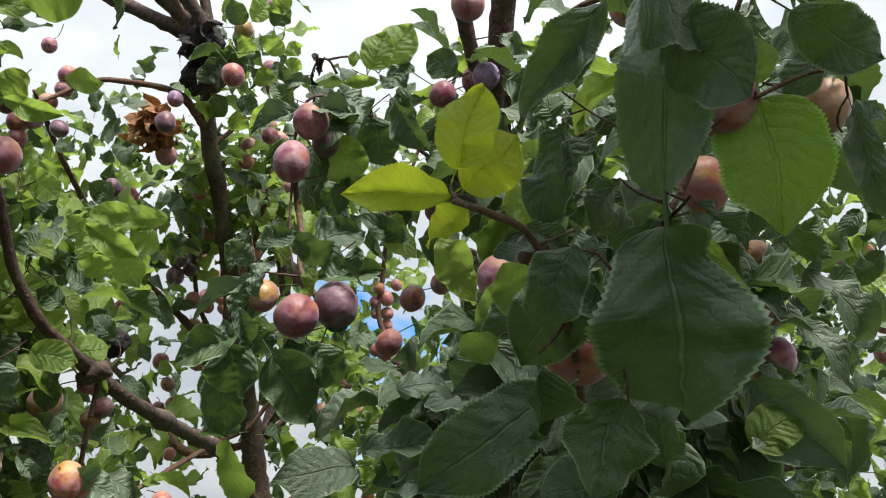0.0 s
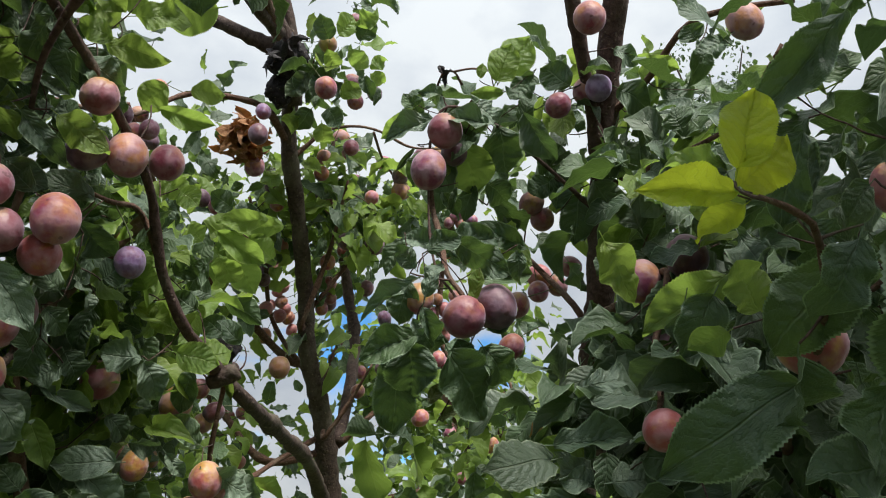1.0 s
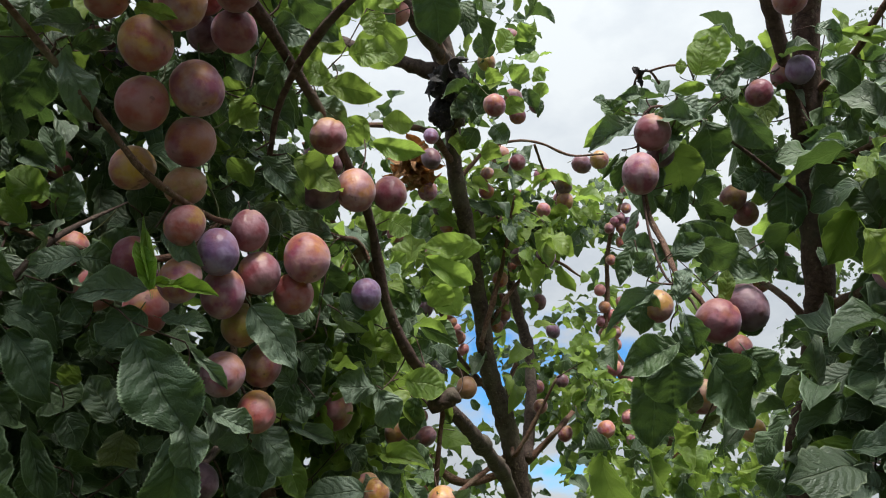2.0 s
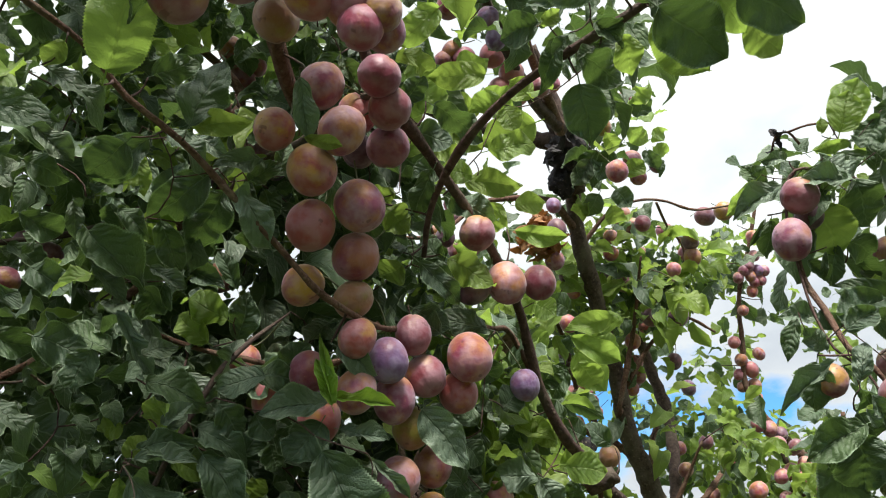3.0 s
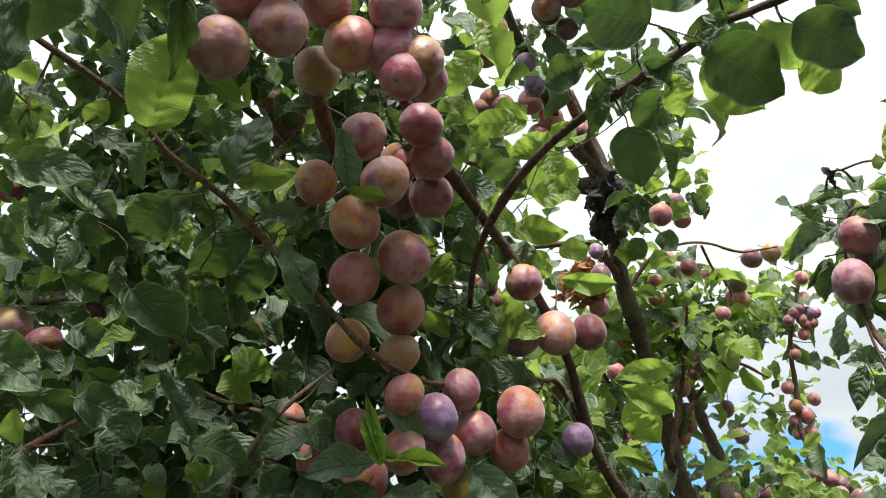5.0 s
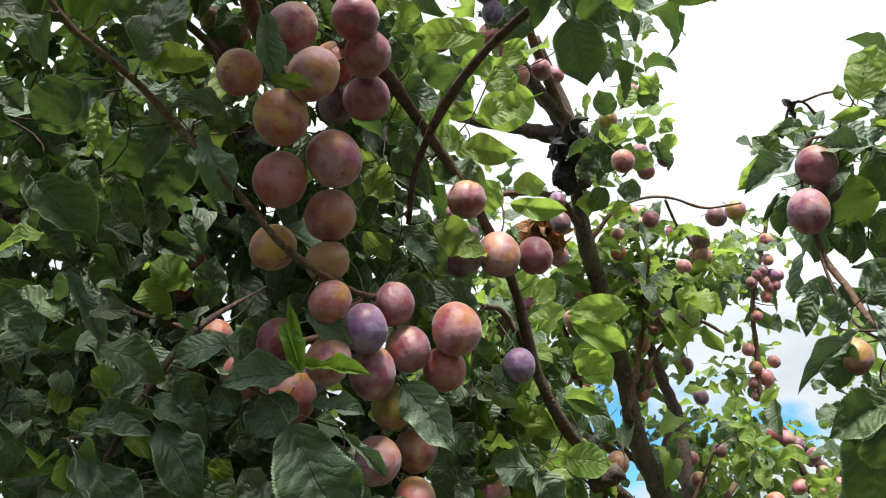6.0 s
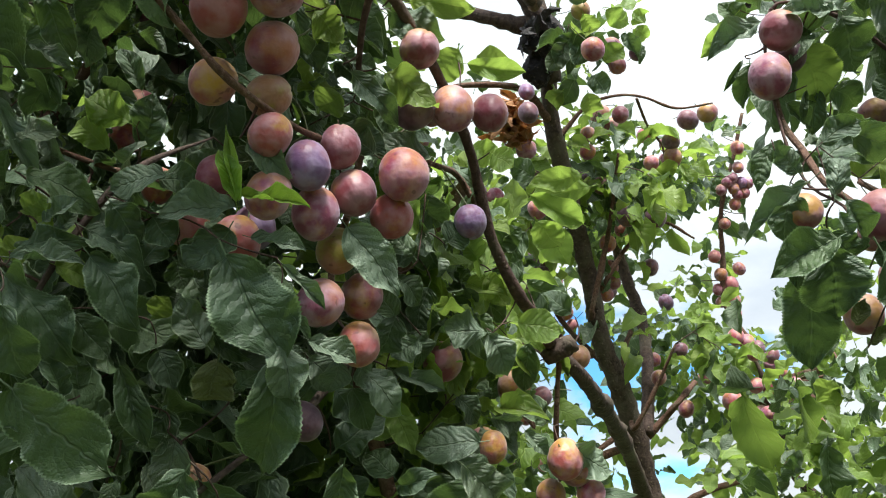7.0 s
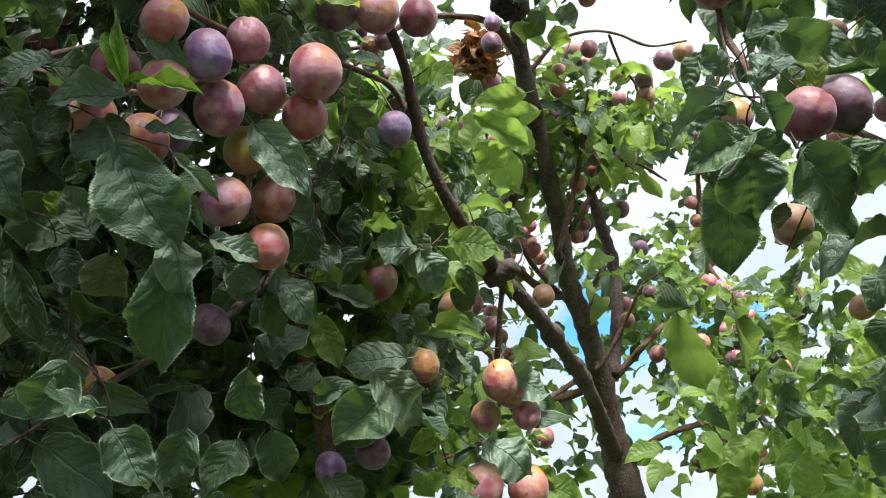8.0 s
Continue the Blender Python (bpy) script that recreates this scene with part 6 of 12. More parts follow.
leaf(mid_tree, (-0.568, 0.648, 1.837), (-0.554, 0.645, 1.852), (0.21, -0.97, 0.15), 0.017, "green", 1, "leftlow3")
leaf(mid_tree, (-0.497, 0.682, 1.940), (-0.476, 0.703, 1.901), (0.45, -0.88, -0.17), 0.027, "green", 2, "leftlow3")
leaf(mid_tree, (-0.483, 0.745, 1.917), (-0.495, 0.751, 1.880), (0.70, -0.71, -0.10), 0.029, "green", 5, "leftlow3")
leaf(mid_tree, (-0.474, 0.775, 1.905), (-0.495, 0.775, 1.887), (0.35, -0.91, 0.21), 0.027, "skylit", 4, "leftlow3")
leaf(mid_tree, (-0.507, 0.691, 1.864), (-0.515, 0.698, 1.840), (0.56, -0.81, 0.20), 0.023, "skylit", 1, "leftlow3")
leaf(mid_tree, (-0.509, 0.721, 1.850), (-0.495, 0.736, 1.820), (0.32, -0.93, 0.18), 0.024, "green", 1, "leftlow3")
leaf(mid_tree, (-0.501, 0.719, 1.865), (-0.470, 0.734, 1.831), (0.50, -0.83, 0.25), 0.028, "skylit", 7, "leftlow3")
leaf(mid_tree, (-0.469, 0.709, 1.903), (-0.481, 0.690, 1.926), (0.45, -0.88, -0.15), 0.022, "green", 0, "leftlow3")
leaf(mid_tree, (-0.455, 0.891, 1.836), (-0.510, 0.864, 1.831), (0.40, -0.91, 0.12), 0.035, "skylit", 0, "leftlow2")
leaf(mid_tree, (-0.487, 0.885, 1.826), (-0.438, 0.908, 1.784), (0.43, -0.89, 0.16), 0.039, "skylit", 1, "leftlow2")
leaf(mid_tree, (-0.487, 0.917, 1.808), (-0.527, 0.905, 1.762), (0.52, -0.83, 0.20), 0.045, "green", 2, "leftlow2")
leaf(mid_tree, (-0.525, 0.846, 1.901), (-0.481, 0.876, 1.883), (0.27, -0.96, 0.04), 0.019, "skylit", 3, "leftlow2")
leaf(mid_tree, (-0.444, 0.883, 1.941), (-0.488, 0.862, 1.946), (0.46, -0.89, -0.02), 0.034, "skylit", 7, "leftlow2")
leaf(mid_tree, (-0.440, 0.884, 1.939), (-0.421, 0.906, 1.902), (0.29, -0.96, 0.01), 0.033, "skylit", 1, "leftlow2")
leaf(mid_tree, (-0.416, 0.907, 1.956), (-0.372, 0.927, 1.949), (0.36, -0.91, -0.19), 0.035, "young_lit", 0, "leftlow2")
leaf(mid_tree, (-0.419, 0.930, 1.852), (-0.400, 0.938, 1.827), (0.31, -0.94, 0.12), 0.016, "skylit", 3, "leftlow2")
leaf(mid_tree, (-0.518, 0.927, 1.858), (-0.472, 0.934, 1.867), (0.54, -0.84, 0.04), 0.023, "young_lit", 5, "leftlow2")
leaf(mid_tree, (-0.438, 0.955, 1.774), (-0.474, 0.942, 1.763), (0.17, -0.98, 0.05), 0.020, "young_lit", 3, "leftlow2")
leaf(mid_tree, (-0.450, 0.948, 1.777), (-0.421, 0.966, 1.762), (0.27, -0.96, 0.05), 0.020, "young_lit", 1, "leftlow2")
leaf(mid_tree, (-0.475, 0.964, 1.724), (-0.441, 0.963, 1.738), (0.07, -0.99, 0.08), 0.024, "young_lit", 2, "leftlow2")
leaf(mid_tree, (-0.442, 0.969, 1.734), (-0.411, 0.979, 1.736), (-0.28, -0.95, 0.11), 0.022, "young_lit", 1, "leftlow2")
leaf(mid_tree, (-0.520, 0.933, 1.848), (-0.481, 0.926, 1.866), (0.66, -0.75, -0.05), 0.023, "green", 1, "leftlow2")
leaf(mid_tree, (-0.524, 0.846, 1.802), (-0.539, 0.828, 1.825), (0.66, -0.75, 0.07), 0.030, "green", 2, "leftlow2")
leaf(mid_tree, (-0.556, 0.812, 1.797), (-0.547, 0.829, 1.775), (0.32, -0.94, 0.12), 0.034, "green", 1, "leftlow2")
leaf(mid_tree, (-0.501, 0.835, 2.013), (-0.523, 0.817, 2.020), (0.75, -0.63, -0.23), 0.038, "green", 4, "leftlow2")
leaf(mid_tree, (-0.501, 0.844, 2.042), (-0.484, 0.863, 2.005), (0.46, -0.85, -0.27), 0.039, "green", 7, "leftlow2")
leaf(mid_tree, (-0.498, 0.868, 1.991), (-0.516, 0.872, 1.947), (0.59, -0.78, -0.19), 0.034, "green", 3, "leftlow2")
leaf(mid_tree, (-0.519, 0.821, 1.928), (-0.527, 0.786, 1.971), (0.51, -0.83, -0.23), 0.026, "green", 2, "leftlow2")
leaf(mid_tree, (-0.515, 0.859, 1.942), (-0.496, 0.872, 1.915), (0.48, -0.88, 0.05), 0.033, "green", 5, "leftlow2")
leaf(mid_tree, (-0.486, 0.922, 1.889), (-0.464, 0.943, 1.869), (0.50, -0.85, 0.13), 0.026, "green", 1, "leftlow2")
leaf(mid_tree, (-0.420, 0.977, 1.955), (-0.436, 0.987, 1.903), (0.20, -0.97, -0.13), 0.030, "green", 2, "leftlow2")
leaf(mid_tree, (-0.412, 1.012, 1.877), (-0.441, 0.985, 1.903), (0.50, -0.86, -0.08), 0.030, "green", 4, "leftlow2")
leaf(mid_tree, (-0.389, 0.985, 1.841), (-0.339, 1.020, 1.818), (-0.13, -0.98, 0.13), 0.037, "skylit", 2, "low")
leaf(mid_tree, (-0.402, 0.971, 1.770), (-0.359, 0.988, 1.737), (0.46, -0.86, 0.20), 0.042, "skylit", 7, "low")
leaf(mid_tree, (-0.347, 0.957, 2.141), (-0.404, 0.941, 2.125), (0.02, -0.90, -0.44), 0.027, "young_lit", 1, "low")
leaf(mid_tree, (-0.403, 0.946, 2.119), (-0.351, 0.978, 2.085), (0.12, -0.96, -0.27), 0.029, "young_lit", 3, "low")
leaf(mid_tree, (-0.398, 0.951, 2.087), (-0.382, 0.965, 2.055), (-0.18, -0.89, -0.41), 0.037, "young_lit", 2, "low")
leaf(mid_tree, (-0.444, 0.887, 2.041), (-0.468, 0.883, 2.017), (0.48, -0.80, -0.37), 0.029, "young_lit", 1, "low")
leaf(mid_tree, (-0.446, 0.902, 2.008), (-0.425, 0.912, 1.976), (0.32, -0.93, -0.19), 0.029, "young_lit", 2, "low")
leaf(mid_tree, (-0.453, 0.882, 2.155), (-0.420, 0.894, 2.138), (0.38, -0.83, -0.40), 0.028, "young_lit", 4, "low")
leaf(mid_tree, (-0.369, 1.064, 1.735), (-0.324, 1.075, 1.724), (0.38, -0.92, 0.11), 0.035, "young_lit", 1, "low")
leaf(mid_tree, (-0.377, 1.052, 1.751), (-0.352, 1.069, 1.729), (0.21, -0.97, 0.10), 0.029, "young_lit", 2, "low")
leaf(mid_tree, (-0.472, 0.887, 2.121), (-0.446, 0.883, 2.155), (0.47, -0.80, -0.37), 0.024, "young_lit", 0, "low")
leaf(mid_tree, (-0.426, 0.978, 2.029), (-0.452, 0.957, 2.044), (0.24, -0.94, -0.26), 0.029, "green", 2, "low")
leaf(mid_tree, (-0.454, 0.963, 2.068), (-0.420, 0.961, 2.089), (0.17, -0.92, -0.36), 0.031, "green", 4, "low")
leaf(mid_tree, (-0.383, 1.035, 2.005), (-0.410, 1.015, 2.028), (0.43, -0.88, -0.17), 0.026, "green", 1, "low")
leaf(mid_tree, (-0.415, 0.967, 2.084), (-0.443, 0.972, 2.056), (0.06, -0.98, -0.17), 0.029, "green", 3, "low")
leaf(mid_tree, (-0.564, 0.748, 1.890), (-0.543, 0.769, 1.866), (0.20, -0.98, 0.03), 0.027, "skylit", 1, "leftlow2")
leaf(mid_tree, (-0.546, 0.766, 1.864), (-0.529, 0.785, 1.837), (0.43, -0.88, 0.21), 0.027, "green", 2, "leftlow2")
leaf(mid_tree, (-0.525, 0.765, 1.882), (-0.496, 0.791, 1.851), (0.42, -0.90, 0.05), 0.030, "skylit", 7, "leftlow2")
leaf(mid_tree, (-0.562, 0.805, 1.821), (-0.523, 0.796, 1.846), (0.60, -0.80, 0.05), 0.034, "green", 5, "leftlow2")
leaf(mid_tree, (-0.564, 0.774, 1.884), (-0.591, 0.777, 1.857), (0.56, -0.82, -0.11), 0.029, "green", 0, "leftlow2")
leaf(mid_tree, (-0.627, 0.643, 1.821), (-0.651, 0.646, 1.799), (0.67, -0.74, 0.06), 0.029, "green", 4, "leftlow2")
leaf(mid_tree, (-0.632, 0.620, 1.823), (-0.644, 0.619, 1.800), (0.81, -0.58, 0.04), 0.028, "green", 0, "leftlow2")
leaf(mid_tree, (-0.642, 0.623, 1.855), (-0.626, 0.625, 1.871), (0.81, -0.59, -0.02), 0.025, "green", 2, "leftlow2")
leaf(mid_tree, (-0.784, 0.947, 1.735), (-0.801, 0.914, 1.777), (0.51, -0.85, -0.13), 0.038, "young_lit", 0, "leftlow2")
leaf(mid_tree, (-0.745, 0.965, 1.723), (-0.749, 0.939, 1.766), (0.74, -0.67, -0.09), 0.040, "young_lit", 2, "leftlow2")
leaf(mid_tree, (-0.695, 0.975, 1.730), (-0.713, 0.956, 1.771), (0.52, -0.85, -0.11), 0.037, "young_lit", 4, "leftlow2")
leaf(mid_tree, (-0.690, 0.974, 1.741), (-0.649, 0.975, 1.766), (0.69, -0.71, -0.12), 0.026, "young_lit", 1, "leftlow2")
leaf(mid_tree, (-0.721, 0.971, 1.725), (-0.667, 0.983, 1.731), (0.71, -0.71, -0.07), 0.030, "young_lit", 5, "leftlow2")
leaf(mid_tree, (-0.836, 0.934, 1.725), (-0.794, 0.932, 1.741), (0.60, -0.75, 0.28), 0.026, "pale", 1, "leftlow2")
leaf(mid_tree, (-0.653, 0.994, 1.725), (-0.609, 0.998, 1.742), (0.30, -0.95, -0.11), 0.030, "young_lit", 2, "leftlow2")
leaf(mid_tree, (-0.595, 0.990, 1.775), (-0.615, 0.974, 1.804), (0.61, -0.78, -0.13), 0.024, "young_lit", 1, "leftlow2")
leaf(right_tree, (-0.158, 0.739, 1.911), (-0.168, 0.777, 1.843), (-0.12, -0.98, -0.18), 0.040, "green", 0, "p1br")
leaf(right_tree, (-0.148, 0.710, 1.914), (-0.142, 0.736, 1.866), (-0.14, -0.99, 0.10), 0.044, "green", 1, "p1br")
leaf(right_tree, (-0.116, 0.710, 1.906), (-0.079, 0.756, 1.855), (0.16, -0.98, 0.12), 0.049, "green", 0, "p1br")
leaf(right_tree, (-0.141, 0.702, 1.917), (-0.189, 0.690, 1.897), (0.14, -0.99, 0.05), 0.028, "green", 3, "p1br")
leaf(right_tree, (-0.153, 0.717, 1.928), (-0.175, 0.718, 1.891), (-0.07, -1.00, -0.05), 0.023, "green", 2, "p1br")
leaf(right_tree, (-0.144, 0.751, 1.987), (-0.201, 0.746, 1.948), (-0.31, -0.95, 0.01), 0.013, "skylit", 3, "p1br")
leaf(right_tree, (-0.157, 0.779, 1.995), (-0.169, 0.784, 1.953), (-0.13, -0.85, -0.50), 0.031, "green", 2, "p1br")
leaf(right_tree, (-0.087, 0.729, 1.916), (-0.057, 0.757, 1.889), (0.05, -1.00, -0.01), 0.032, "green", 1, "p1br")
leaf(right_tree, (-0.114, 0.736, 2.016), (-0.062, 0.760, 2.001), (-0.25, -0.85, -0.46), 0.030, "green", 4, "p1br")
leaf(right_tree, (-0.098, 0.772, 1.993), (-0.031, 0.795, 2.008), (-0.25, -0.94, -0.22), 0.022, "green", 3, "p1br")
leaf(right_tree, (-0.136, 0.676, 1.932), (-0.127, 0.685, 1.900), (0.24, -0.97, -0.09), 0.016, "green", 6, "p1br")
leaf(right_tree, (-0.143, 0.665, 1.919), (-0.138, 0.674, 1.905), (0.07, -1.00, 0.03), 0.009, "skylit", 3, "p1br")
leaf(right_tree, (-0.136, 0.715, 1.998), (-0.107, 0.712, 2.018), (-0.26, -0.93, -0.25), 0.021, "green", 1, "p1br")
leaf(right_tree, (-0.136, 0.710, 1.953), (-0.127, 0.699, 1.986), (-0.02, -1.00, -0.03), 0.016, "skylit", 5, "p1br")
leaf(right_tree, (-0.165, 0.781, 2.039), (-0.183, 0.780, 2.002), (-0.30, -0.85, -0.43), 0.016, "green", 3, "p1br")
leaf(right_tree, (-0.150, 0.756, 1.998), (-0.168, 0.738, 2.015), (-0.23, -0.97, -0.05), 0.018, "skylit", 4, "p1br")
leaf(right_tree, (-0.055, 0.739, 2.010), (-0.054, 0.744, 1.979), (-0.32, -0.87, -0.38), 0.017, "green", 1, "p1br")
leaf(right_tree, (-0.096, 0.743, 1.961), (-0.088, 0.732, 1.989), (-0.19, -0.90, -0.39), 0.014, "young_lit", 3, "p1br")
leaf(right_tree, (-0.133, 0.766, 1.874), (-0.122, 0.764, 1.895), (0.10, -0.98, -0.16), 0.012, "olive", 1, "p1br")
leaf(right_tree, (-0.100, 0.752, 1.908), (-0.109, 0.742, 1.927), (-0.25, -0.96, -0.13), 0.019, "green", 4, "p1br")
leaf(right_tree, (-0.069, 0.782, 1.969), (-0.054, 0.792, 1.960), (-0.34, -0.71, -0.61), 0.025, "young_lit", 1, "p1br")
leaf(right_tree, (-0.141, 0.728, 1.932), (-0.122, 0.745, 1.908), (-0.28, -0.96, -0.05), 0.027, "green", 5, "p1br")
leaf(right_tree, (-0.082, 0.768, 1.945), (-0.059, 0.765, 1.953), (0.01, -0.96, -0.30), 0.020, "green", 2, "p1br")
leaf(right_tree, (-0.124, 0.775, 1.861), (-0.107, 0.775, 1.876), (-0.08, -1.00, -0.05), 0.010, "olive", 1, "p1br")
leaf(right_tree, (-0.106, 0.894, 2.210), (-0.093, 0.920, 2.156), (0.01, -0.78, -0.62), 0.057, "young_lit", 0, "p1br")
leaf(right_tree, (-0.065, 0.883, 2.228), (-0.053, 0.919, 2.177), (0.16, -0.86, -0.48), 0.053, "green", 2, "p1br")
leaf(right_tree, (-0.077, 0.843, 2.207), (-0.129, 0.824, 2.212), (0.33, -0.94, 0.04), 0.023, "skylit", 3, "p1br")
leaf(right_tree, (-0.093, 0.837, 2.230), (-0.054, 0.861, 2.214), (0.01, -1.00, 0.04), 0.034, "skylit", 5, "p1br")
leaf(right_tree, (-0.141, 0.859, 2.225), (-0.200, 0.853, 2.198), (-0.01, -1.00, 0.06), 0.026, "skylit", 3, "p1br")
leaf(right_tree, (-0.166, 0.855, 2.234), (-0.204, 0.866, 2.203), (-0.02, -0.77, -0.64), 0.019, "young_lit", 3, "p1br")
leaf(right_tree, (-0.070, 0.866, 2.280), (-0.051, 0.847, 2.322), (-0.15, -0.60, -0.79), 0.038, "young_lit", 0, "p1br")
leaf(right_tree, (-0.061, 0.875, 2.271), (-0.098, 0.862, 2.263), (-0.03, -0.81, -0.59), 0.015, "young_lit", 3, "p1br")
leaf(right_tree, (-0.089, 0.858, 2.279), (-0.086, 0.851, 2.298), (0.09, -0.72, -0.68), 0.012, "young_lit", 1, "p1br")
leaf(right_tree, (-0.164, 0.880, 2.197), (-0.186, 0.884, 2.169), (0.24, -0.93, -0.27), 0.007, "green", 3, "p1br")
leaf(right_tree, (-0.156, 0.902, 2.205), (-0.167, 0.918, 2.166), (-0.12, -0.91, -0.39), 0.025, "green", 1, "p1br")
leaf(right_tree, (-0.119, 0.862, 2.058), (-0.067, 0.868, 2.094), (-0.15, -0.99, -0.04), 0.042, "green", 1, "p1br")
leaf(right_tree, (-0.135, 0.876, 2.074), (-0.171, 0.855, 2.077), (-0.38, -0.92, 0.06), 0.022, "skylit", 3, "p1br")
leaf(right_tree, (-0.135, 0.863, 2.075), (-0.120, 0.874, 2.053), (-0.35, -0.94, 0.07), 0.023, "skylit", 6, "p1br")
leaf(right_tree, (-0.134, 0.841, 2.243), (-0.156, 0.827, 2.246), (0.21, -0.98, 0.01), 0.017, "skylit", 6, "p1br")
leaf(right_tree, (-0.157, 0.873, 2.231), (-0.174, 0.855, 2.259), (0.18, -0.94, -0.28), 0.023, "green", 3, "p1br")
leaf(right_tree, (-0.025, 0.874, 2.296), (-0.049, 0.882, 2.258), (-0.47, -0.78, -0.41), 0.035, "green", 4, "p1br")
leaf(right_tree, (-0.077, 0.939, 2.183), (-0.046, 0.963, 2.169), (-0.26, -0.87, -0.42), 0.036, "green", 1, "p1br")
leaf(right_tree, (-0.114, 0.868, 2.141), (-0.123, 0.879, 2.114), (0.01, -0.98, -0.19), 0.008, "green", 3, "p1br")
leaf(right_tree, (-0.131, 0.888, 2.144), (-0.111, 0.900, 2.114), (0.10, -0.97, -0.21), 0.017, "green", 6, "p1br")
leaf(right_tree, (0.110, 0.676, 1.962), (0.046, 0.688, 1.914), (-0.29, -0.90, -0.33), 0.041, "young_lit", 1, "rlow")
leaf(right_tree, (0.127, 0.694, 2.075), (0.073, 0.688, 2.074), (-0.47, -0.83, -0.31), 0.030, "young_lit", 7, "rlow")
leaf(right_tree, (0.123, 0.678, 2.059), (0.078, 0.682, 2.043), (-0.13, -0.97, 0.20), 0.018, "pale", 3, "rlow")
leaf(right_tree, (0.111, 0.614, 2.001), (0.066, 0.619, 1.989), (-0.18, -0.89, -0.42), 0.039, "young_lit", 4, "rlow")
leaf(right_tree, (0.050, 0.900, 1.928), (-0.008, 0.912, 1.901), (-0.39, -0.87, 0.29), 0.035, "skylit", 5, "rlow")
leaf(right_tree, (0.107, 0.841, 1.936), (0.067, 0.839, 1.913), (-0.34, -0.89, 0.29), 0.031, "skylit", 7, "rlow")
leaf(right_tree, (0.004, 0.820, 1.856), (-0.028, 0.829, 1.821), (-0.07, -1.00, -0.06), 0.041, "young_lit", 1, "rlow")
leaf(right_tree, (0.178, 0.804, 2.191), (0.199, 0.808, 2.172), (-0.31, -0.94, 0.14), 0.035, "skylit", 4, "rlow")
leaf(right_tree, (0.135, 0.847, 2.205), (0.123, 0.836, 2.227), (-0.00, -0.96, -0.28), 0.037, "green", 1, "rlow")
leaf(right_tree, (0.112, 0.826, 2.118), (0.077, 0.834, 2.097), (-0.11, -0.99, 0.07), 0.035, "skylit", 3, "rlow")
leaf(right_tree, (0.079, 0.902, 2.188), (0.041, 0.892, 2.206), (0.27, -0.96, 0.12), 0.033, "skylit", 6, "rlow")
leaf(right_tree, (0.079, 0.595, 1.887), (0.063, 0.603, 1.864), (-0.28, -0.93, 0.25), 0.023, "skylit", 3, "rlow")
leaf(right_tree, (0.018, 0.736, 1.805), (0.056, 0.727, 1.813), (-0.13, -0.92, 0.37), 0.036, "skylit", 5, "rlow")
leaf(right_tree, (0.010, 0.796, 1.812), (-0.015, 0.787, 1.820), (-0.47, -0.82, 0.33), 0.025, "skylit", 6, "rlow")
leaf(right_tree, (0.070, 0.691, 1.812), (0.037, 0.685, 1.823), (-0.13, -0.98, 0.17), 0.038, "green", 2, "rlow")
leaf(right_tree, (0.057, 0.978, 2.007), (0.096, 0.973, 2.026), (-0.33, -0.94, -0.10), 0.033, "green", 1, "rlow")
leaf(right_tree, (0.033, 0.964, 1.983), (0.077, 0.968, 1.984), (-0.48, -0.88, 0.03), 0.028, "green", 3, "rlow")
leaf(right_tree, (0.081, 0.623, 1.926), (0.059, 0.638, 1.880), (0.17, -0.98, -0.09), 0.037, "green", 0, "rlow")
leaf(right_tree, (0.082, 0.743, 1.929), (0.104, 0.731, 1.945), (-0.28, -0.96, -0.08), 0.034, "green", 2, "rlow")
leaf(right_tree, (0.117, 0.942, 2.112), (0.089, 0.949, 2.072), (-0.09, -0.98, -0.20), 0.039, "green", 4, "rlow")
leaf(right_tree, (0.164, 0.845, 2.093), (0.127, 0.850, 2.058), (-0.32, -0.94, -0.16), 0.053, "green", 0, "rlow")
leaf(right_tree, (-0.061, 0.921, 2.322), (-0.024, 0.897, 2.370), (-0.14, -0.57, -0.81), 0.048, "young_lit", 0, "rstem")
leaf(right_tree, (0.027, 0.946, 2.328), (-0.009, 0.933, 2.355), (-0.08, -0.93, -0.36), 0.043, "green", 2, "rstem")
leaf(right_tree, (0.082, 0.917, 2.364), (0.116, 0.920, 2.351), (-0.59, -0.81, 0.04), 0.025, "skylit", 1, "rstem")
leaf(right_tree, (0.109, 0.921, 2.357), (0.168, 0.931, 2.341), (-0.05, -0.85, -0.52), 0.020, "young_lit", 3, "rstem")
leaf(right_tree, (0.051, 1.061, 2.229), (0.042, 1.077, 2.163), (-0.21, -0.85, -0.48), 0.049, "green", 0, "rstem")
leaf(right_tree, (-0.029, 1.008, 2.128), (-0.094, 0.982, 2.147), (0.12, -0.93, -0.33), 0.030, "green", 1, "rstem")
leaf(right_tree, (0.008, 1.018, 2.229), (-0.021, 1.028, 2.213), (-0.33, -0.85, -0.42), 0.034, "green", 4, "rstem")
leaf(right_tree, (0.034, 1.012, 2.250), (0.008, 1.031, 2.214), (0.01, -0.87, -0.49), 0.037, "green", 2, "rstem")
leaf(right_tree, (0.015, 1.034, 2.195), (0.023, 1.020, 2.238), (0.22, -0.91, -0.36), 0.030, "green", 3, "rstem")
leaf(right_tree, (0.166, 0.852, 2.329), (0.153, 0.841, 2.345), (-0.16, -0.88, -0.45), 0.033, "green", 2, "rstem")
leaf(right_tree, (0.205, 0.853, 2.336), (0.165, 0.858, 2.306), (-0.58, -0.76, -0.29), 0.033, "green", 4, "rstem")
leaf(right_tree, (0.191, 0.884, 2.344), (0.160, 0.888, 2.299), (-0.32, -0.85, -0.42), 0.027, "green", 6, "rstem")
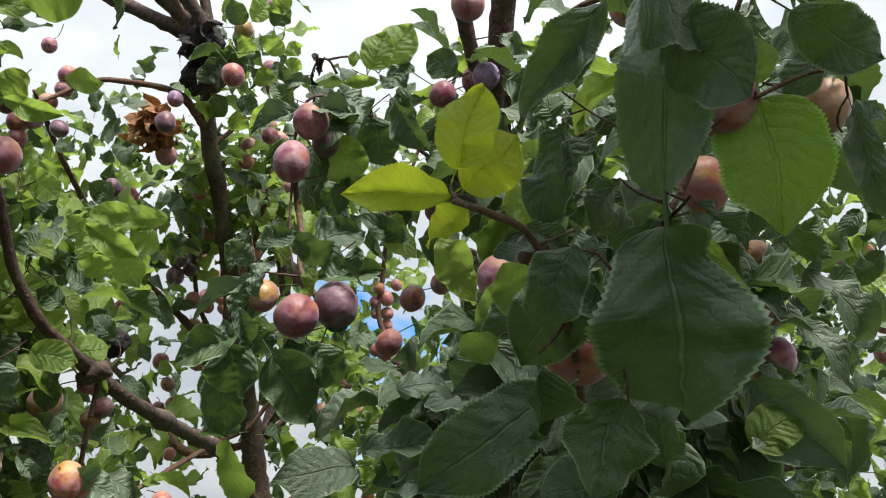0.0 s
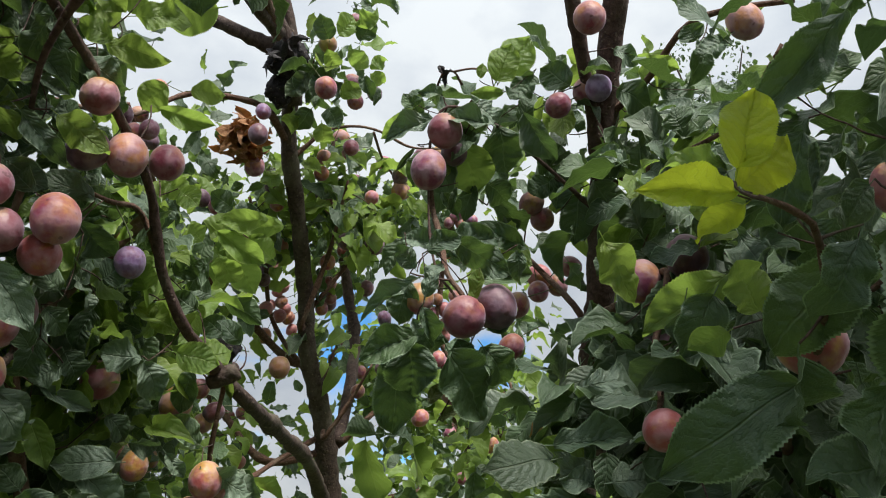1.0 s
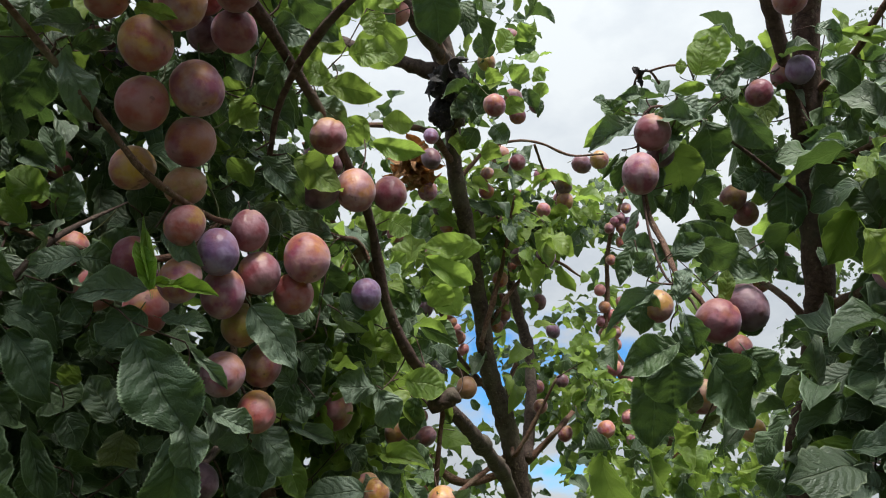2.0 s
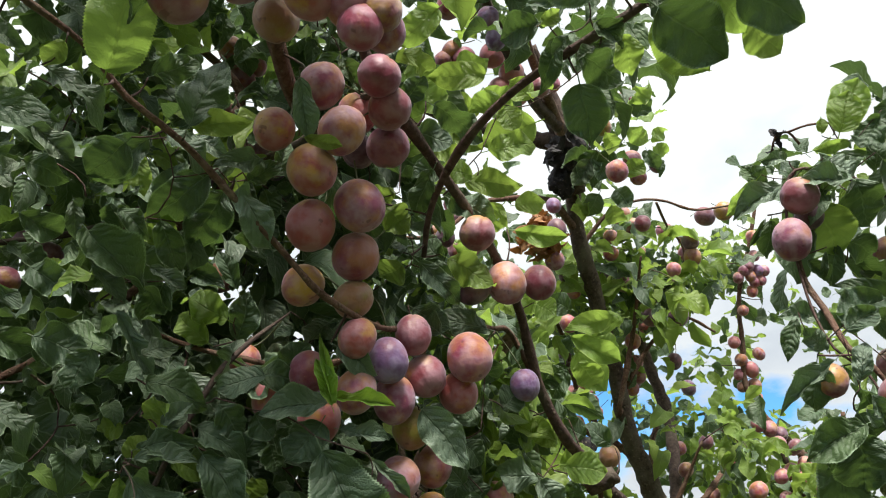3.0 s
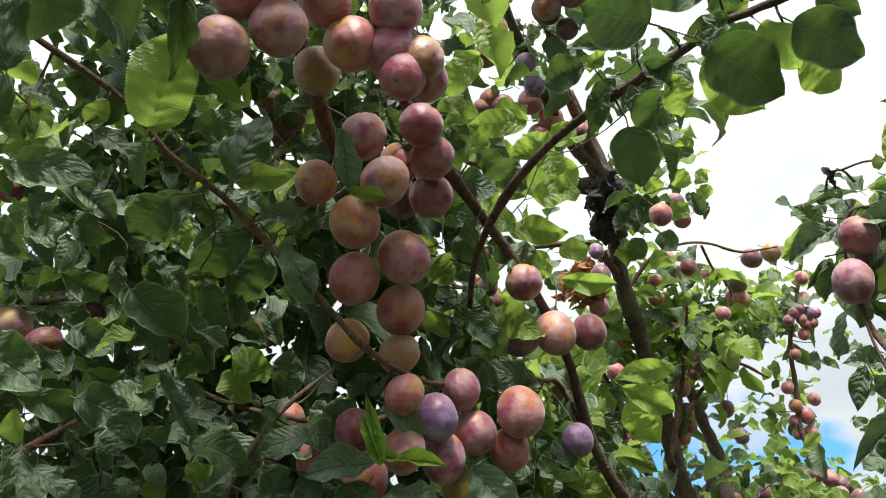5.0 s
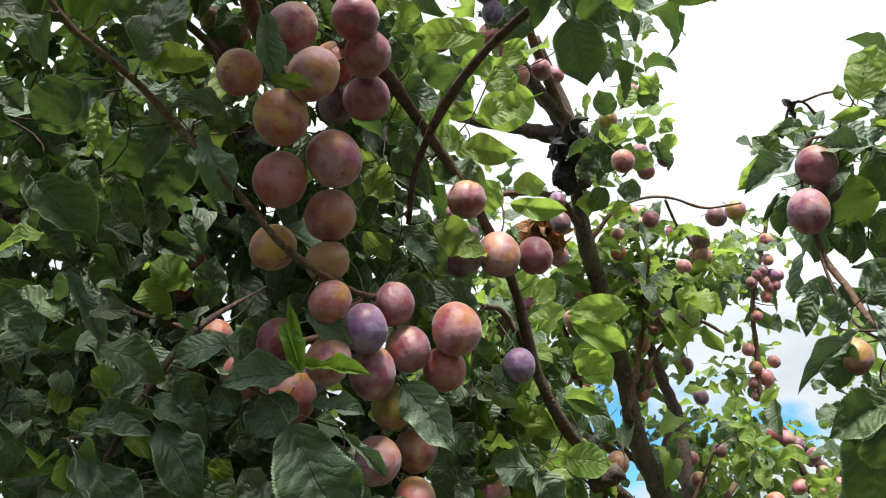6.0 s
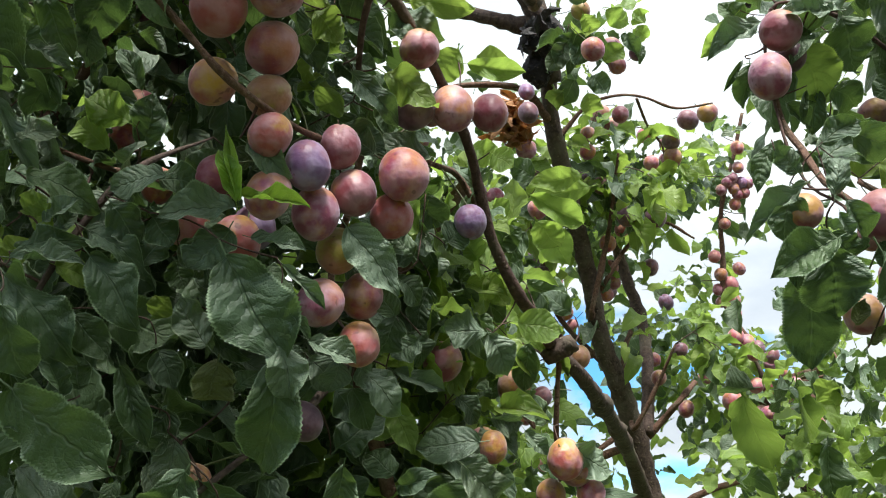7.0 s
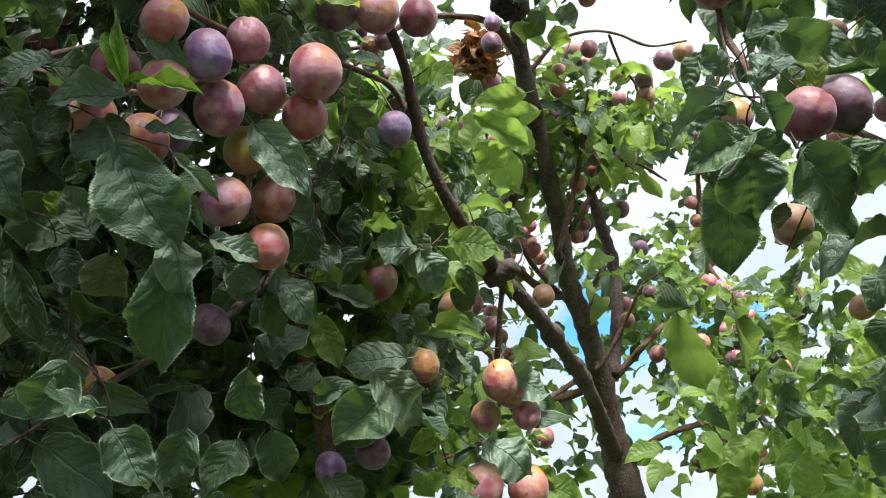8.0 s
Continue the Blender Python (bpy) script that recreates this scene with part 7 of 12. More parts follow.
leaf(right_tree, (0.087, 0.936, 2.319), (0.135, 0.945, 2.299), (-0.37, -0.89, -0.26), 0.042, "green", 1, "rstem")
leaf(right_tree, (0.144, 0.942, 2.321), (0.197, 0.946, 2.305), (0.03, -0.97, -0.26), 0.035, "green", 5, "rstem")
leaf(right_tree, (0.189, 0.920, 2.304), (0.236, 0.925, 2.297), (-0.16, -0.98, 0.10), 0.034, "skylit", 1, "rstem")
leaf(right_tree, (0.268, 0.922, 2.262), (0.230, 0.913, 2.282), (-0.65, -0.75, -0.10), 0.034, "green", 3, "rstem")
leaf(right_tree, (0.034, 0.410, 1.915), (0.046, 0.398, 1.958), (-0.17, -0.84, -0.52), 0.029, "fresh", 0, "rnear")
leaf(right_tree, (0.032, 0.410, 1.902), (-0.017, 0.397, 1.901), (0.45, -0.86, -0.24), 0.020, "fresh", 3, "rnear")
leaf(right_tree, (0.037, 0.420, 1.911), (0.068, 0.409, 1.932), (0.22, -0.89, -0.41), 0.032, "fresh", 2, "rnear")
leaf(right_tree, (0.041, 0.427, 1.903), (0.017, 0.436, 1.888), (-0.64, -0.74, -0.22), 0.017, "fresh", 1, "rnear")
leaf(right_tree, (0.121, 0.354, 1.980), (0.127, 0.399, 1.883), (-0.12, -0.80, -0.58), 0.040, "skylit", 7, "rnear")
leaf(right_tree, (0.120, 0.345, 1.950), (0.157, 0.358, 1.928), (-0.77, -0.64, 0.04), 0.038, "pale", 4, "rnear")
leaf(right_tree, (0.099, 0.320, 1.954), (0.143, 0.336, 1.935), (-0.28, -0.95, 0.14), 0.037, "pale", 2, "rnear")
leaf(right_tree, (0.087, 0.409, 1.878), (0.072, 0.418, 1.839), (-0.26, -0.84, -0.48), 0.028, "green", 5, "rnear")
leaf(right_tree, (0.067, 0.422, 1.892), (0.088, 0.427, 1.883), (-0.01, -1.00, 0.01), 0.013, "green", 3, "rnear")
leaf(right_tree, (0.109, 0.449, 1.857), (0.090, 0.441, 1.871), (0.04, -0.99, -0.13), 0.016, "green", 2, "rnear")
leaf(right_tree, (0.142, 0.400, 1.894), (0.170, 0.411, 1.878), (-0.18, -0.86, 0.48), 0.011, "pale", 3, "rnear")
leaf(right_tree, (0.189, 0.432, 1.969), (0.199, 0.442, 1.899), (-0.05, -0.62, -0.79), 0.057, "shoot", 0, "rnear")
leaf(right_tree, (0.131, 0.414, 1.889), (0.140, 0.452, 1.794), (-0.08, -0.51, -0.86), 0.075, "green", 7, "rnear")
leaf(right_tree, (0.150, 0.431, 1.895), (0.178, 0.459, 1.846), (-0.26, -0.96, -0.13), 0.016, "young_lit", 3, "rnear")
leaf(right_tree, (0.108, 0.438, 1.888), (0.156, 0.430, 1.887), (-0.29, -0.64, -0.72), 0.026, "green", 5, "rnear")
leaf(right_tree, (0.113, 0.432, 2.028), (0.066, 0.459, 1.968), (-0.39, -0.71, -0.58), 0.028, "green", 1, "rnear")
leaf(right_tree, (0.110, 0.451, 1.961), (0.087, 0.456, 1.930), (-0.62, -0.77, 0.11), 0.013, "pale", 3, "rnear")
leaf(right_tree, (0.102, 0.458, 1.884), (0.060, 0.477, 1.839), (-0.02, -1.00, 0.00), 0.043, "green", 2, "rnear")
leaf(right_tree, (0.089, 0.512, 1.831), (0.010, 0.531, 1.781), (-0.19, -0.98, -0.06), 0.046, "green", 0, "rnear")
leaf(right_tree, (0.195, 0.395, 1.995), (0.242, 0.404, 1.966), (-0.68, -0.66, -0.33), 0.033, "green", 2, "rnear")
leaf(right_tree, (0.241, 0.442, 1.967), (0.256, 0.456, 1.909), (-0.58, -0.81, 0.08), 0.019, "pale", 5, "rnear")
leaf(right_tree, (0.115, 0.443, 1.924), (0.098, 0.449, 1.904), (-0.18, -0.97, 0.19), 0.017, "pale", 6, "rnear")
leaf(right_tree, (0.094, 0.458, 1.994), (0.107, 0.446, 2.019), (-0.15, -0.90, -0.40), 0.019, "green", 3, "rnear")
leaf(right_tree, (0.082, 0.486, 1.920), (0.094, 0.476, 1.950), (-0.36, -0.90, -0.25), 0.025, "green", 2, "rnear")
leaf(right_tree, (0.078, 0.524, 1.880), (0.058, 0.513, 1.907), (-0.04, -0.97, -0.23), 0.029, "young_lit", 4, "rnear")
leaf(right_tree, (0.058, 0.529, 1.868), (0.037, 0.533, 1.855), (0.19, -0.95, -0.26), 0.020, "young_lit", 1, "rnear")
leaf(right_tree, (0.179, 0.408, 1.962), (0.181, 0.397, 1.983), (-0.15, -0.81, -0.57), 0.016, "young_lit", 3, "rnear")
leaf(right_tree, (0.251, 0.470, 1.973), (0.271, 0.464, 1.984), (-0.59, -0.80, 0.11), 0.019, "pale", 3, "rnear")
leaf(right_tree, (0.235, 0.638, 1.826), (0.267, 0.624, 1.850), (-0.59, -0.81, -0.06), 0.034, "young_lit", 0, "rnear")
leaf(right_tree, (0.076, 0.475, 1.838), (0.080, 0.496, 1.799), (0.44, -0.89, 0.09), 0.029, "green", 6, "rnear")
leaf(right_tree, (0.113, 0.455, 1.819), (0.097, 0.466, 1.774), (0.07, -0.63, -0.77), 0.040, "green", 4, "rnear")
leaf(right_tree, (0.093, 0.461, 1.967), (0.071, 0.469, 1.913), (-0.45, -0.85, -0.26), 0.028, "green", 2, "rnear")
leaf(right_tree, (0.222, 0.427, 1.995), (0.204, 0.435, 1.973), (-0.73, -0.61, -0.31), 0.023, "green", 0, "rnear")
leaf(right_tree, (0.150, 0.529, 1.796), (0.139, 0.509, 1.831), (-0.52, -0.85, 0.03), 0.028, "green", 5, "rnear")
leaf(right_tree, (-0.034, 0.678, 1.824), (0.024, 0.664, 1.830), (-0.09, -0.93, 0.36), 0.029, "green", 3, "rnear")
leaf(right_tree, (-0.009, 0.658, 1.865), (0.031, 0.653, 1.877), (0.12, -0.95, 0.30), 0.025, "skylit", 5, "rnear")
leaf(right_tree, (0.019, 0.713, 2.008), (0.049, 0.721, 1.951), (0.18, -0.91, -0.36), 0.033, "young_lit", 2, "rnear")
leaf(right_tree, (0.113, 0.481, 1.781), (0.077, 0.475, 1.775), (0.03, -0.96, 0.29), 0.033, "green", 1, "rnear")
leaf(mid_tree, (-0.407, 0.627, 2.278), (-0.458, 0.602, 2.271), (0.30, -0.78, -0.55), 0.028, "young_lit", 0, "bear")
leaf(mid_tree, (-0.401, 0.656, 2.271), (-0.428, 0.652, 2.252), (0.34, -0.78, -0.53), 0.027, "young_lit", 1, "bear")
leaf(mid_tree, (-0.470, 0.597, 2.205), (-0.434, 0.612, 2.194), (0.21, -0.93, -0.29), 0.030, "green", 2, "bear")
leaf(mid_tree, (-0.474, 0.624, 2.282), (-0.453, 0.642, 2.252), (0.40, -0.69, -0.60), 0.032, "young_lit", 4, "bear")
leaf(mid_tree, (-0.446, 0.637, 2.229), (-0.424, 0.661, 2.211), (0.35, -0.79, -0.50), 0.023, "young_lit", 3, "bear")
leaf(mid_tree, (-0.422, 0.679, 2.224), (-0.372, 0.681, 2.228), (0.17, -0.85, -0.50), 0.029, "young_lit", 5, "bear")
leaf(mid_tree, (-0.401, 0.672, 2.267), (-0.391, 0.682, 2.242), (0.55, -0.65, -0.52), 0.027, "young_lit", 0, "bear")
leaf(mid_tree, (-0.455, 0.653, 2.160), (-0.413, 0.677, 2.140), (0.35, -0.92, -0.19), 0.031, "green", 7, "bear")
leaf(mid_tree, (-0.500, 0.603, 2.133), (-0.482, 0.622, 2.112), (0.64, -0.67, -0.37), 0.029, "young_lit", 2, "bear")
leaf(mid_tree, (-0.482, 0.613, 2.311), (-0.463, 0.636, 2.283), (0.16, -0.71, -0.69), 0.027, "young_lit", 5, "bear")
leaf(mid_tree, (-0.484, 0.609, 2.252), (-0.465, 0.606, 2.277), (0.41, -0.73, -0.55), 0.024, "green", 4, "bear")
leaf(mid_tree, (-0.378, 0.699, 2.292), (-0.395, 0.681, 2.313), (0.24, -0.70, -0.68), 0.028, "young_lit", 2, "bear")
leaf(mid_tree, (-0.457, 0.637, 2.187), (-0.486, 0.629, 2.177), (0.03, -0.98, -0.22), 0.028, "green", 1, "bear")
leaf(mid_tree, (-0.501, 0.649, 2.218), (-0.474, 0.645, 2.244), (0.58, -0.63, -0.52), 0.023, "young_lit", 3, "bear")
leaf(mid_tree, (-0.440, 0.681, 2.201), (-0.470, 0.670, 2.207), (0.55, -0.66, -0.51), 0.024, "young_lit", 4, "bear")
leaf(mid_tree, (-0.494, 0.428, 2.147), (-0.496, 0.446, 2.103), (0.52, -0.73, -0.45), 0.018, "skylit", 3, "bear")
leaf(mid_tree, (-0.496, 0.444, 2.104), (-0.472, 0.458, 2.098), (-0.07, -0.94, -0.34), 0.011, "young_lit", 3, "bear")
leaf(mid_tree, (-0.483, 0.473, 2.198), (-0.475, 0.488, 2.175), (0.52, -0.63, -0.57), 0.017, "green", 6, "bear")
leaf(mid_tree, (-0.558, 0.757, 2.366), (-0.503, 0.757, 2.382), (0.42, -0.65, -0.64), 0.038, "young_lit", 0, "bear")
leaf(mid_tree, (-0.542, 0.750, 2.389), (-0.579, 0.742, 2.360), (0.37, -0.82, -0.44), 0.032, "young_lit", 2, "bear")
leaf(mid_tree, (-0.502, 0.782, 2.353), (-0.464, 0.803, 2.332), (0.03, -0.82, -0.57), 0.033, "young_lit", 1, "bear")
leaf(mid_tree, (-0.495, 0.773, 2.376), (-0.520, 0.748, 2.390), (0.44, -0.58, -0.69), 0.033, "young_lit", 4, "bear")
leaf(mid_tree, (-0.460, 0.790, 2.363), (-0.497, 0.774, 2.371), (-0.03, -0.75, -0.66), 0.032, "young_lit", 1, "bear")
leaf(mid_tree, (-0.402, 0.833, 2.360), (-0.474, 0.829, 2.341), (0.32, -0.68, -0.66), 0.052, "young_lit", 0, "bear")
leaf(mid_tree, (-0.423, 0.804, 2.363), (-0.456, 0.777, 2.386), (-0.24, -0.72, -0.65), 0.038, "young_lit", 2, "bear")
leaf(mid_tree, (-0.565, 0.775, 2.325), (-0.512, 0.786, 2.336), (0.20, -0.81, -0.56), 0.038, "young_lit", 3, "bear")
leaf(mid_tree, (-0.510, 0.746, 2.302), (-0.479, 0.769, 2.286), (0.37, -0.76, -0.53), 0.030, "young_lit", 5, "bear")
leaf(mid_tree, (-0.451, 0.826, 2.419), (-0.415, 0.847, 2.379), (0.27, -0.93, -0.26), 0.034, "skylit", 1, "bear")
leaf(mid_tree, (-0.507, 0.640, 2.171), (-0.535, 0.636, 2.168), (0.42, -0.67, -0.61), 0.021, "young_lit", 1, "bear")
leaf(mid_tree, (-0.519, 0.641, 2.163), (-0.505, 0.662, 2.135), (0.47, -0.74, -0.48), 0.026, "young_lit", 7, "bear")
leaf(mid_tree, (-0.454, 0.848, 2.261), (-0.487, 0.855, 2.233), (0.22, -0.83, -0.52), 0.038, "young_lit", 2, "bear")
leaf(mid_tree, (-0.460, 0.938, 2.312), (-0.418, 0.949, 2.319), (0.33, -0.84, -0.44), 0.030, "young_lit", 1, "bear")
leaf(mid_tree, (-0.426, 0.872, 2.135), (-0.406, 0.880, 2.121), (0.40, -0.84, -0.36), 0.030, "young_lit", 0, "bear")
leaf(mid_tree, (-0.504, 0.733, 2.223), (-0.534, 0.716, 2.234), (0.32, -0.84, -0.43), 0.034, "green", 2, "bear")
leaf(mid_tree, (-0.558, 0.837, 2.435), (-0.595, 0.835, 2.407), (0.28, -0.67, -0.69), 0.042, "young_lit", 0, "bear")
leaf(mid_tree, (-0.505, 0.836, 2.473), (-0.459, 0.834, 2.483), (0.17, -0.73, -0.67), 0.042, "young_lit", 1, "bear")
leaf(mid_tree, (-0.550, 0.693, 2.264), (-0.528, 0.715, 2.246), (0.53, -0.66, -0.54), 0.029, "young_lit", 4, "bear")
leaf(mid_tree, (-0.540, 0.637, 2.165), (-0.525, 0.657, 2.119), (0.66, -0.68, -0.33), 0.030, "green", 3, "bear")
leaf(mid_tree, (-0.505, 0.768, 2.157), (-0.524, 0.753, 2.179), (0.26, -0.88, -0.39), 0.025, "green", 1, "bear")
leaf(mid_tree, (-0.530, 0.716, 2.132), (-0.552, 0.714, 2.117), (0.40, -0.75, -0.53), 0.032, "young_lit", 1, "bear")
leaf(mid_tree, (-0.537, 0.738, 2.194), (-0.511, 0.752, 2.183), (0.40, -0.91, -0.08), 0.017, "skylit", 3, "bear")
leaf(mid_tree, (-0.353, 1.063, 2.180), (-0.425, 1.042, 2.164), (0.52, -0.81, -0.28), 0.033, "young_lit", 1, "low")
leaf(mid_tree, (-0.367, 1.081, 2.139), (-0.399, 1.054, 2.160), (0.44, -0.80, -0.41), 0.034, "young_lit", 4, "low")
leaf(mid_tree, (-0.419, 1.065, 2.141), (-0.388, 1.089, 2.089), (0.07, -0.95, -0.29), 0.044, "young_lit", 0, "low")
leaf(mid_tree, (-0.449, 1.039, 1.984), (-0.394, 1.058, 2.003), (-0.04, -0.98, -0.19), 0.048, "young_lit", 2, "low")
leaf(mid_tree, (-0.422, 1.062, 1.968), (-0.398, 1.055, 1.985), (-0.34, -0.91, -0.24), 0.028, "young_lit", 1, "low")
leaf(mid_tree, (-0.453, 0.987, 2.039), (-0.442, 1.005, 2.007), (0.31, -0.88, -0.36), 0.034, "young_lit", 1, "low")
leaf(mid_tree, (-0.454, 1.043, 2.147), (-0.472, 1.030, 2.168), (-0.02, -0.88, -0.48), 0.029, "young_lit", 2, "low")
leaf(mid_tree, (-0.415, 1.032, 2.191), (-0.444, 1.019, 2.206), (-0.00, -0.94, -0.35), 0.031, "green", 4, "low")
leaf(mid_tree, (-0.474, 1.005, 1.992), (-0.508, 1.004, 1.969), (0.33, -0.95, 0.02), 0.032, "green", 1, "low")
leaf(mid_tree, (-0.427, 1.113, 2.039), (-0.458, 1.096, 2.060), (-0.04, -0.99, -0.13), 0.036, "green", 2, "low")
leaf(mid_tree, (-0.448, 0.878, 2.018), (-0.461, 0.863, 2.045), (0.02, -0.96, -0.28), 0.035, "young_lit", 0, "low")
leaf(mid_tree, (-0.446, 1.084, 2.085), (-0.477, 1.061, 2.096), (0.20, -0.98, 0.04), 0.031, "skylit", 1, "low")
leaf(mid_tree, (-0.570, 0.186, 2.156), (-0.586, 0.178, 2.119), (0.88, -0.36, -0.30), 0.022, "green", 1, "low_shoot")
leaf(mid_tree, (-0.545, 0.228, 2.191), (-0.593, 0.224, 2.174), (0.32, -0.49, -0.81), 0.028, "green", 3, "low_shoot")
leaf(mid_tree, (-0.754, 0.343, 2.111), (-0.787, 0.351, 2.093), (0.32, -0.50, -0.81), 0.025, "green", 1, "low_shoot")
leaf(mid_tree, (-0.766, 0.439, 1.991), (-0.746, 0.483, 1.986), (0.84, -0.43, -0.33), 0.025, "green", 3, "low_shoot")
leaf(mid_tree, (-0.784, 0.378, 2.007), (-0.791, 0.411, 1.973), (0.73, -0.41, -0.55), 0.034, "green", 2, "low_shoot")
leaf(mid_tree, (-0.761, 0.447, 2.099), (-0.752, 0.488, 2.092), (0.81, -0.26, -0.52), 0.027, "green", 3, "low_shoot")
leaf(mid_tree, (-0.762, 0.470, 2.060), (-0.727, 0.493, 2.036), (0.44, -0.88, -0.20), 0.027, "green", 8, "low_shoot")
leaf(mid_tree, (-0.538, 0.452, 2.101), (-0.552, 0.426, 2.082), (0.91, -0.36, -0.19), 0.018, "pale", 1, "low_shoot")
leaf(mid_tree, (-0.559, 0.470, 2.095), (-0.549, 0.488, 2.122), (0.92, -0.38, -0.10), 0.017, "green", 4, "low_shoot")
leaf(mid_tree, (-0.601, 0.396, 2.156), (-0.585, 0.418, 2.182), (0.90, -0.38, -0.21), 0.023, "green", 4, "low_shoot")
leaf(mid_tree, (-0.785, 0.397, 2.083), (-0.822, 0.392, 2.058), (0.48, -0.64, -0.60), 0.036, "green", 3, "low_shoot")
leaf(mid_tree, (-0.795, 0.419, 2.084), (-0.803, 0.380, 2.080), (0.91, -0.15, -0.39), 0.032, "green", 6, "low_shoot")
leaf(mid_tree, (-0.405, 0.486, 2.237), (-0.441, 0.480, 2.204), (0.51, -0.74, -0.44), 0.025, "young_lit", 0, "bear")
leaf(mid_tree, (-0.449, 0.509, 2.225), (-0.427, 0.544, 2.223), (0.80, -0.50, -0.33), 0.021, "young_lit", 7, "bear")
leaf(mid_tree, (-0.496, 0.372, 2.280), (-0.460, 0.398, 2.255), (-0.01, -0.69, -0.73), 0.026, "green", 7, "bear")
leaf(mid_tree, (-0.442, 0.574, 2.212), (-0.406, 0.612, 2.195), (0.16, -0.51, -0.84), 0.028, "green", 4, "bear")
leaf(mid_tree, (-0.440, 0.708, 2.044), (-0.480, 0.677, 2.053), (0.51, -0.76, -0.40), 0.026, "pale", 7, "bear")
leaf(mid_tree, (-0.435, 0.387, 2.267), (-0.460, 0.377, 2.294), (-0.08, -0.91, -0.41), 0.028, "green", 7, "bear")
leaf(mid_tree, (-0.399, 0.552, 2.433), (-0.438, 0.583, 2.405), (0.09, -0.60, -0.80), 0.037, "green", 6, "bear")
leaf(mid_tree, (-0.471, 0.399, 2.269), (-0.435, 0.386, 2.266), (-0.25, -0.54, -0.81), 0.024, "green", 6, "bear")
leaf(mid_tree, (-0.482, 0.770, 2.049), (-0.463, 0.810, 2.021), (0.43, -0.64, -0.64), 0.034, "green", 3, "low_shoot")
leaf(mid_tree, (-0.648, 0.499, 2.036), (-0.677, 0.517, 2.021), (0.26, -0.35, -0.90), 0.027, "green", 8, "low_shoot")
leaf(mid_tree, (-0.419, 0.730, 1.785), (-0.389, 0.764, 1.755), (0.52, -0.78, -0.35), 0.031, "pale", 5, "down")
leaf(mid_tree, (-0.419, 0.765, 1.779), (-0.453, 0.749, 1.735), (0.49, -0.87, -0.07), 0.041, "green", 1, "down")
leaf(mid_tree, (-0.503, 0.697, 1.786), (-0.519, 0.718, 1.750), (0.41, -0.71, -0.58), 0.027, "green", 3, "down")
leaf(mid_tree, (-0.529, 0.847, 1.871), (-0.507, 0.856, 1.823), (0.34, -0.94, -0.02), 0.027, "young_lit", 0, "down")
leaf(mid_tree, (-0.437, 0.871, 1.853), (-0.415, 0.903, 1.849), (0.60, -0.50, -0.62), 0.020, "pale", 3, "down")
leaf(mid_tree, (-0.568, 0.880, 1.850), (-0.525, 0.877, 1.863), (0.06, -0.91, -0.41), 0.022, "young_lit", 1, "down")
leaf(mid_tree, (-0.497, 0.795, 1.785), (-0.463, 0.787, 1.786), (-0.22, -0.94, -0.28), 0.019, "green", 6, "down")
leaf(mid_tree, (-0.528, 0.667, 1.739), (-0.547, 0.682, 1.704), (0.43, -0.73, -0.54), 0.029, "green", 8, "down")
leaf(mid_tree, (-0.552, 0.624, 1.734), (-0.527, 0.627, 1.698), (0.42, -0.88, 0.23), 0.032, "green", 2, "down")
leaf(mid_tree, (-0.558, 0.583, 1.768), (-0.582, 0.590, 1.730), (0.54, -0.69, -0.48), 0.034, "green", 1, "down")
leaf(mid_tree, (-0.532, 0.737, 1.742), (-0.535, 0.719, 1.703), (0.63, -0.72, 0.28), 0.031, "green", 1, "down")
leaf(mid_tree, (-0.520, 0.766, 1.754), (-0.520, 0.791, 1.714), (0.52, -0.72, -0.45), 0.032, "green", 0, "down")
leaf(right_tree, (-0.039, 0.856, 2.231), (-0.007, 0.882, 2.177), (-0.40, -0.71, -0.58), 0.034, "pale", 3, "p4br")
leaf(right_tree, (0.059, 0.671, 1.895), (0.027, 0.702, 1.874), (-0.50, -0.78, -0.38), 0.029, "pale", 3, "p4br")
leaf(right_tree, (0.044, 0.900, 2.165), (0.078, 0.924, 2.133), (-0.06, -0.78, -0.62), 0.041, "pale", 5, "p4br")
leaf(right_tree, (0.092, 0.894, 2.105), (0.073, 0.892, 2.153), (-0.36, -0.91, -0.19), 0.040, "pale", 5, "p4br")
leaf(right_tree, (0.062, 0.811, 1.972), (0.041, 0.842, 1.959), (-0.59, -0.61, -0.53), 0.027, "pale", 5, "p4br")
leaf(mid_tree, (-0.531, 1.344, 2.476), (-0.574, 1.341, 2.459), (0.55, 0.00, -0.19), 0.023, "dry", 3, "arch", "withered orange-brown curled leaf")
leaf(mid_tree, (-0.513, 1.348, 2.471), (-0.521, 1.354, 2.436), (1.03, -1.08, -0.06), 0.029, "dry", 6, "arch", "withered orange-brown curled leaf")
leaf(mid_tree, (-0.500, 1.359, 2.474), (-0.482, 1.383, 2.454), (1.17, -0.14, 2.09), 0.029, "dry", 5, "arch", "withered orange-brown curled leaf")
leaf(mid_tree, (-0.514, 1.337, 2.489), (-0.527, 1.311, 2.500), (1.09, 1.19, 1.34), 0.030, "dry", 7, "arch", "withered orange-brown curled leaf")
leaf(mid_tree, (-0.508, 1.326, 2.496), (-0.503, 1.287, 2.518), (0.81, 0.91, -0.61), 0.019, "dry", 6, "arch", "withered orange-brown curled leaf")
leaf(mid_tree, (-0.513, 1.340, 2.484), (-0.536, 1.301, 2.479), (0.73, -1.42, -0.14), 0.030, "dry", 5, "arch", "withered orange-brown curled leaf")
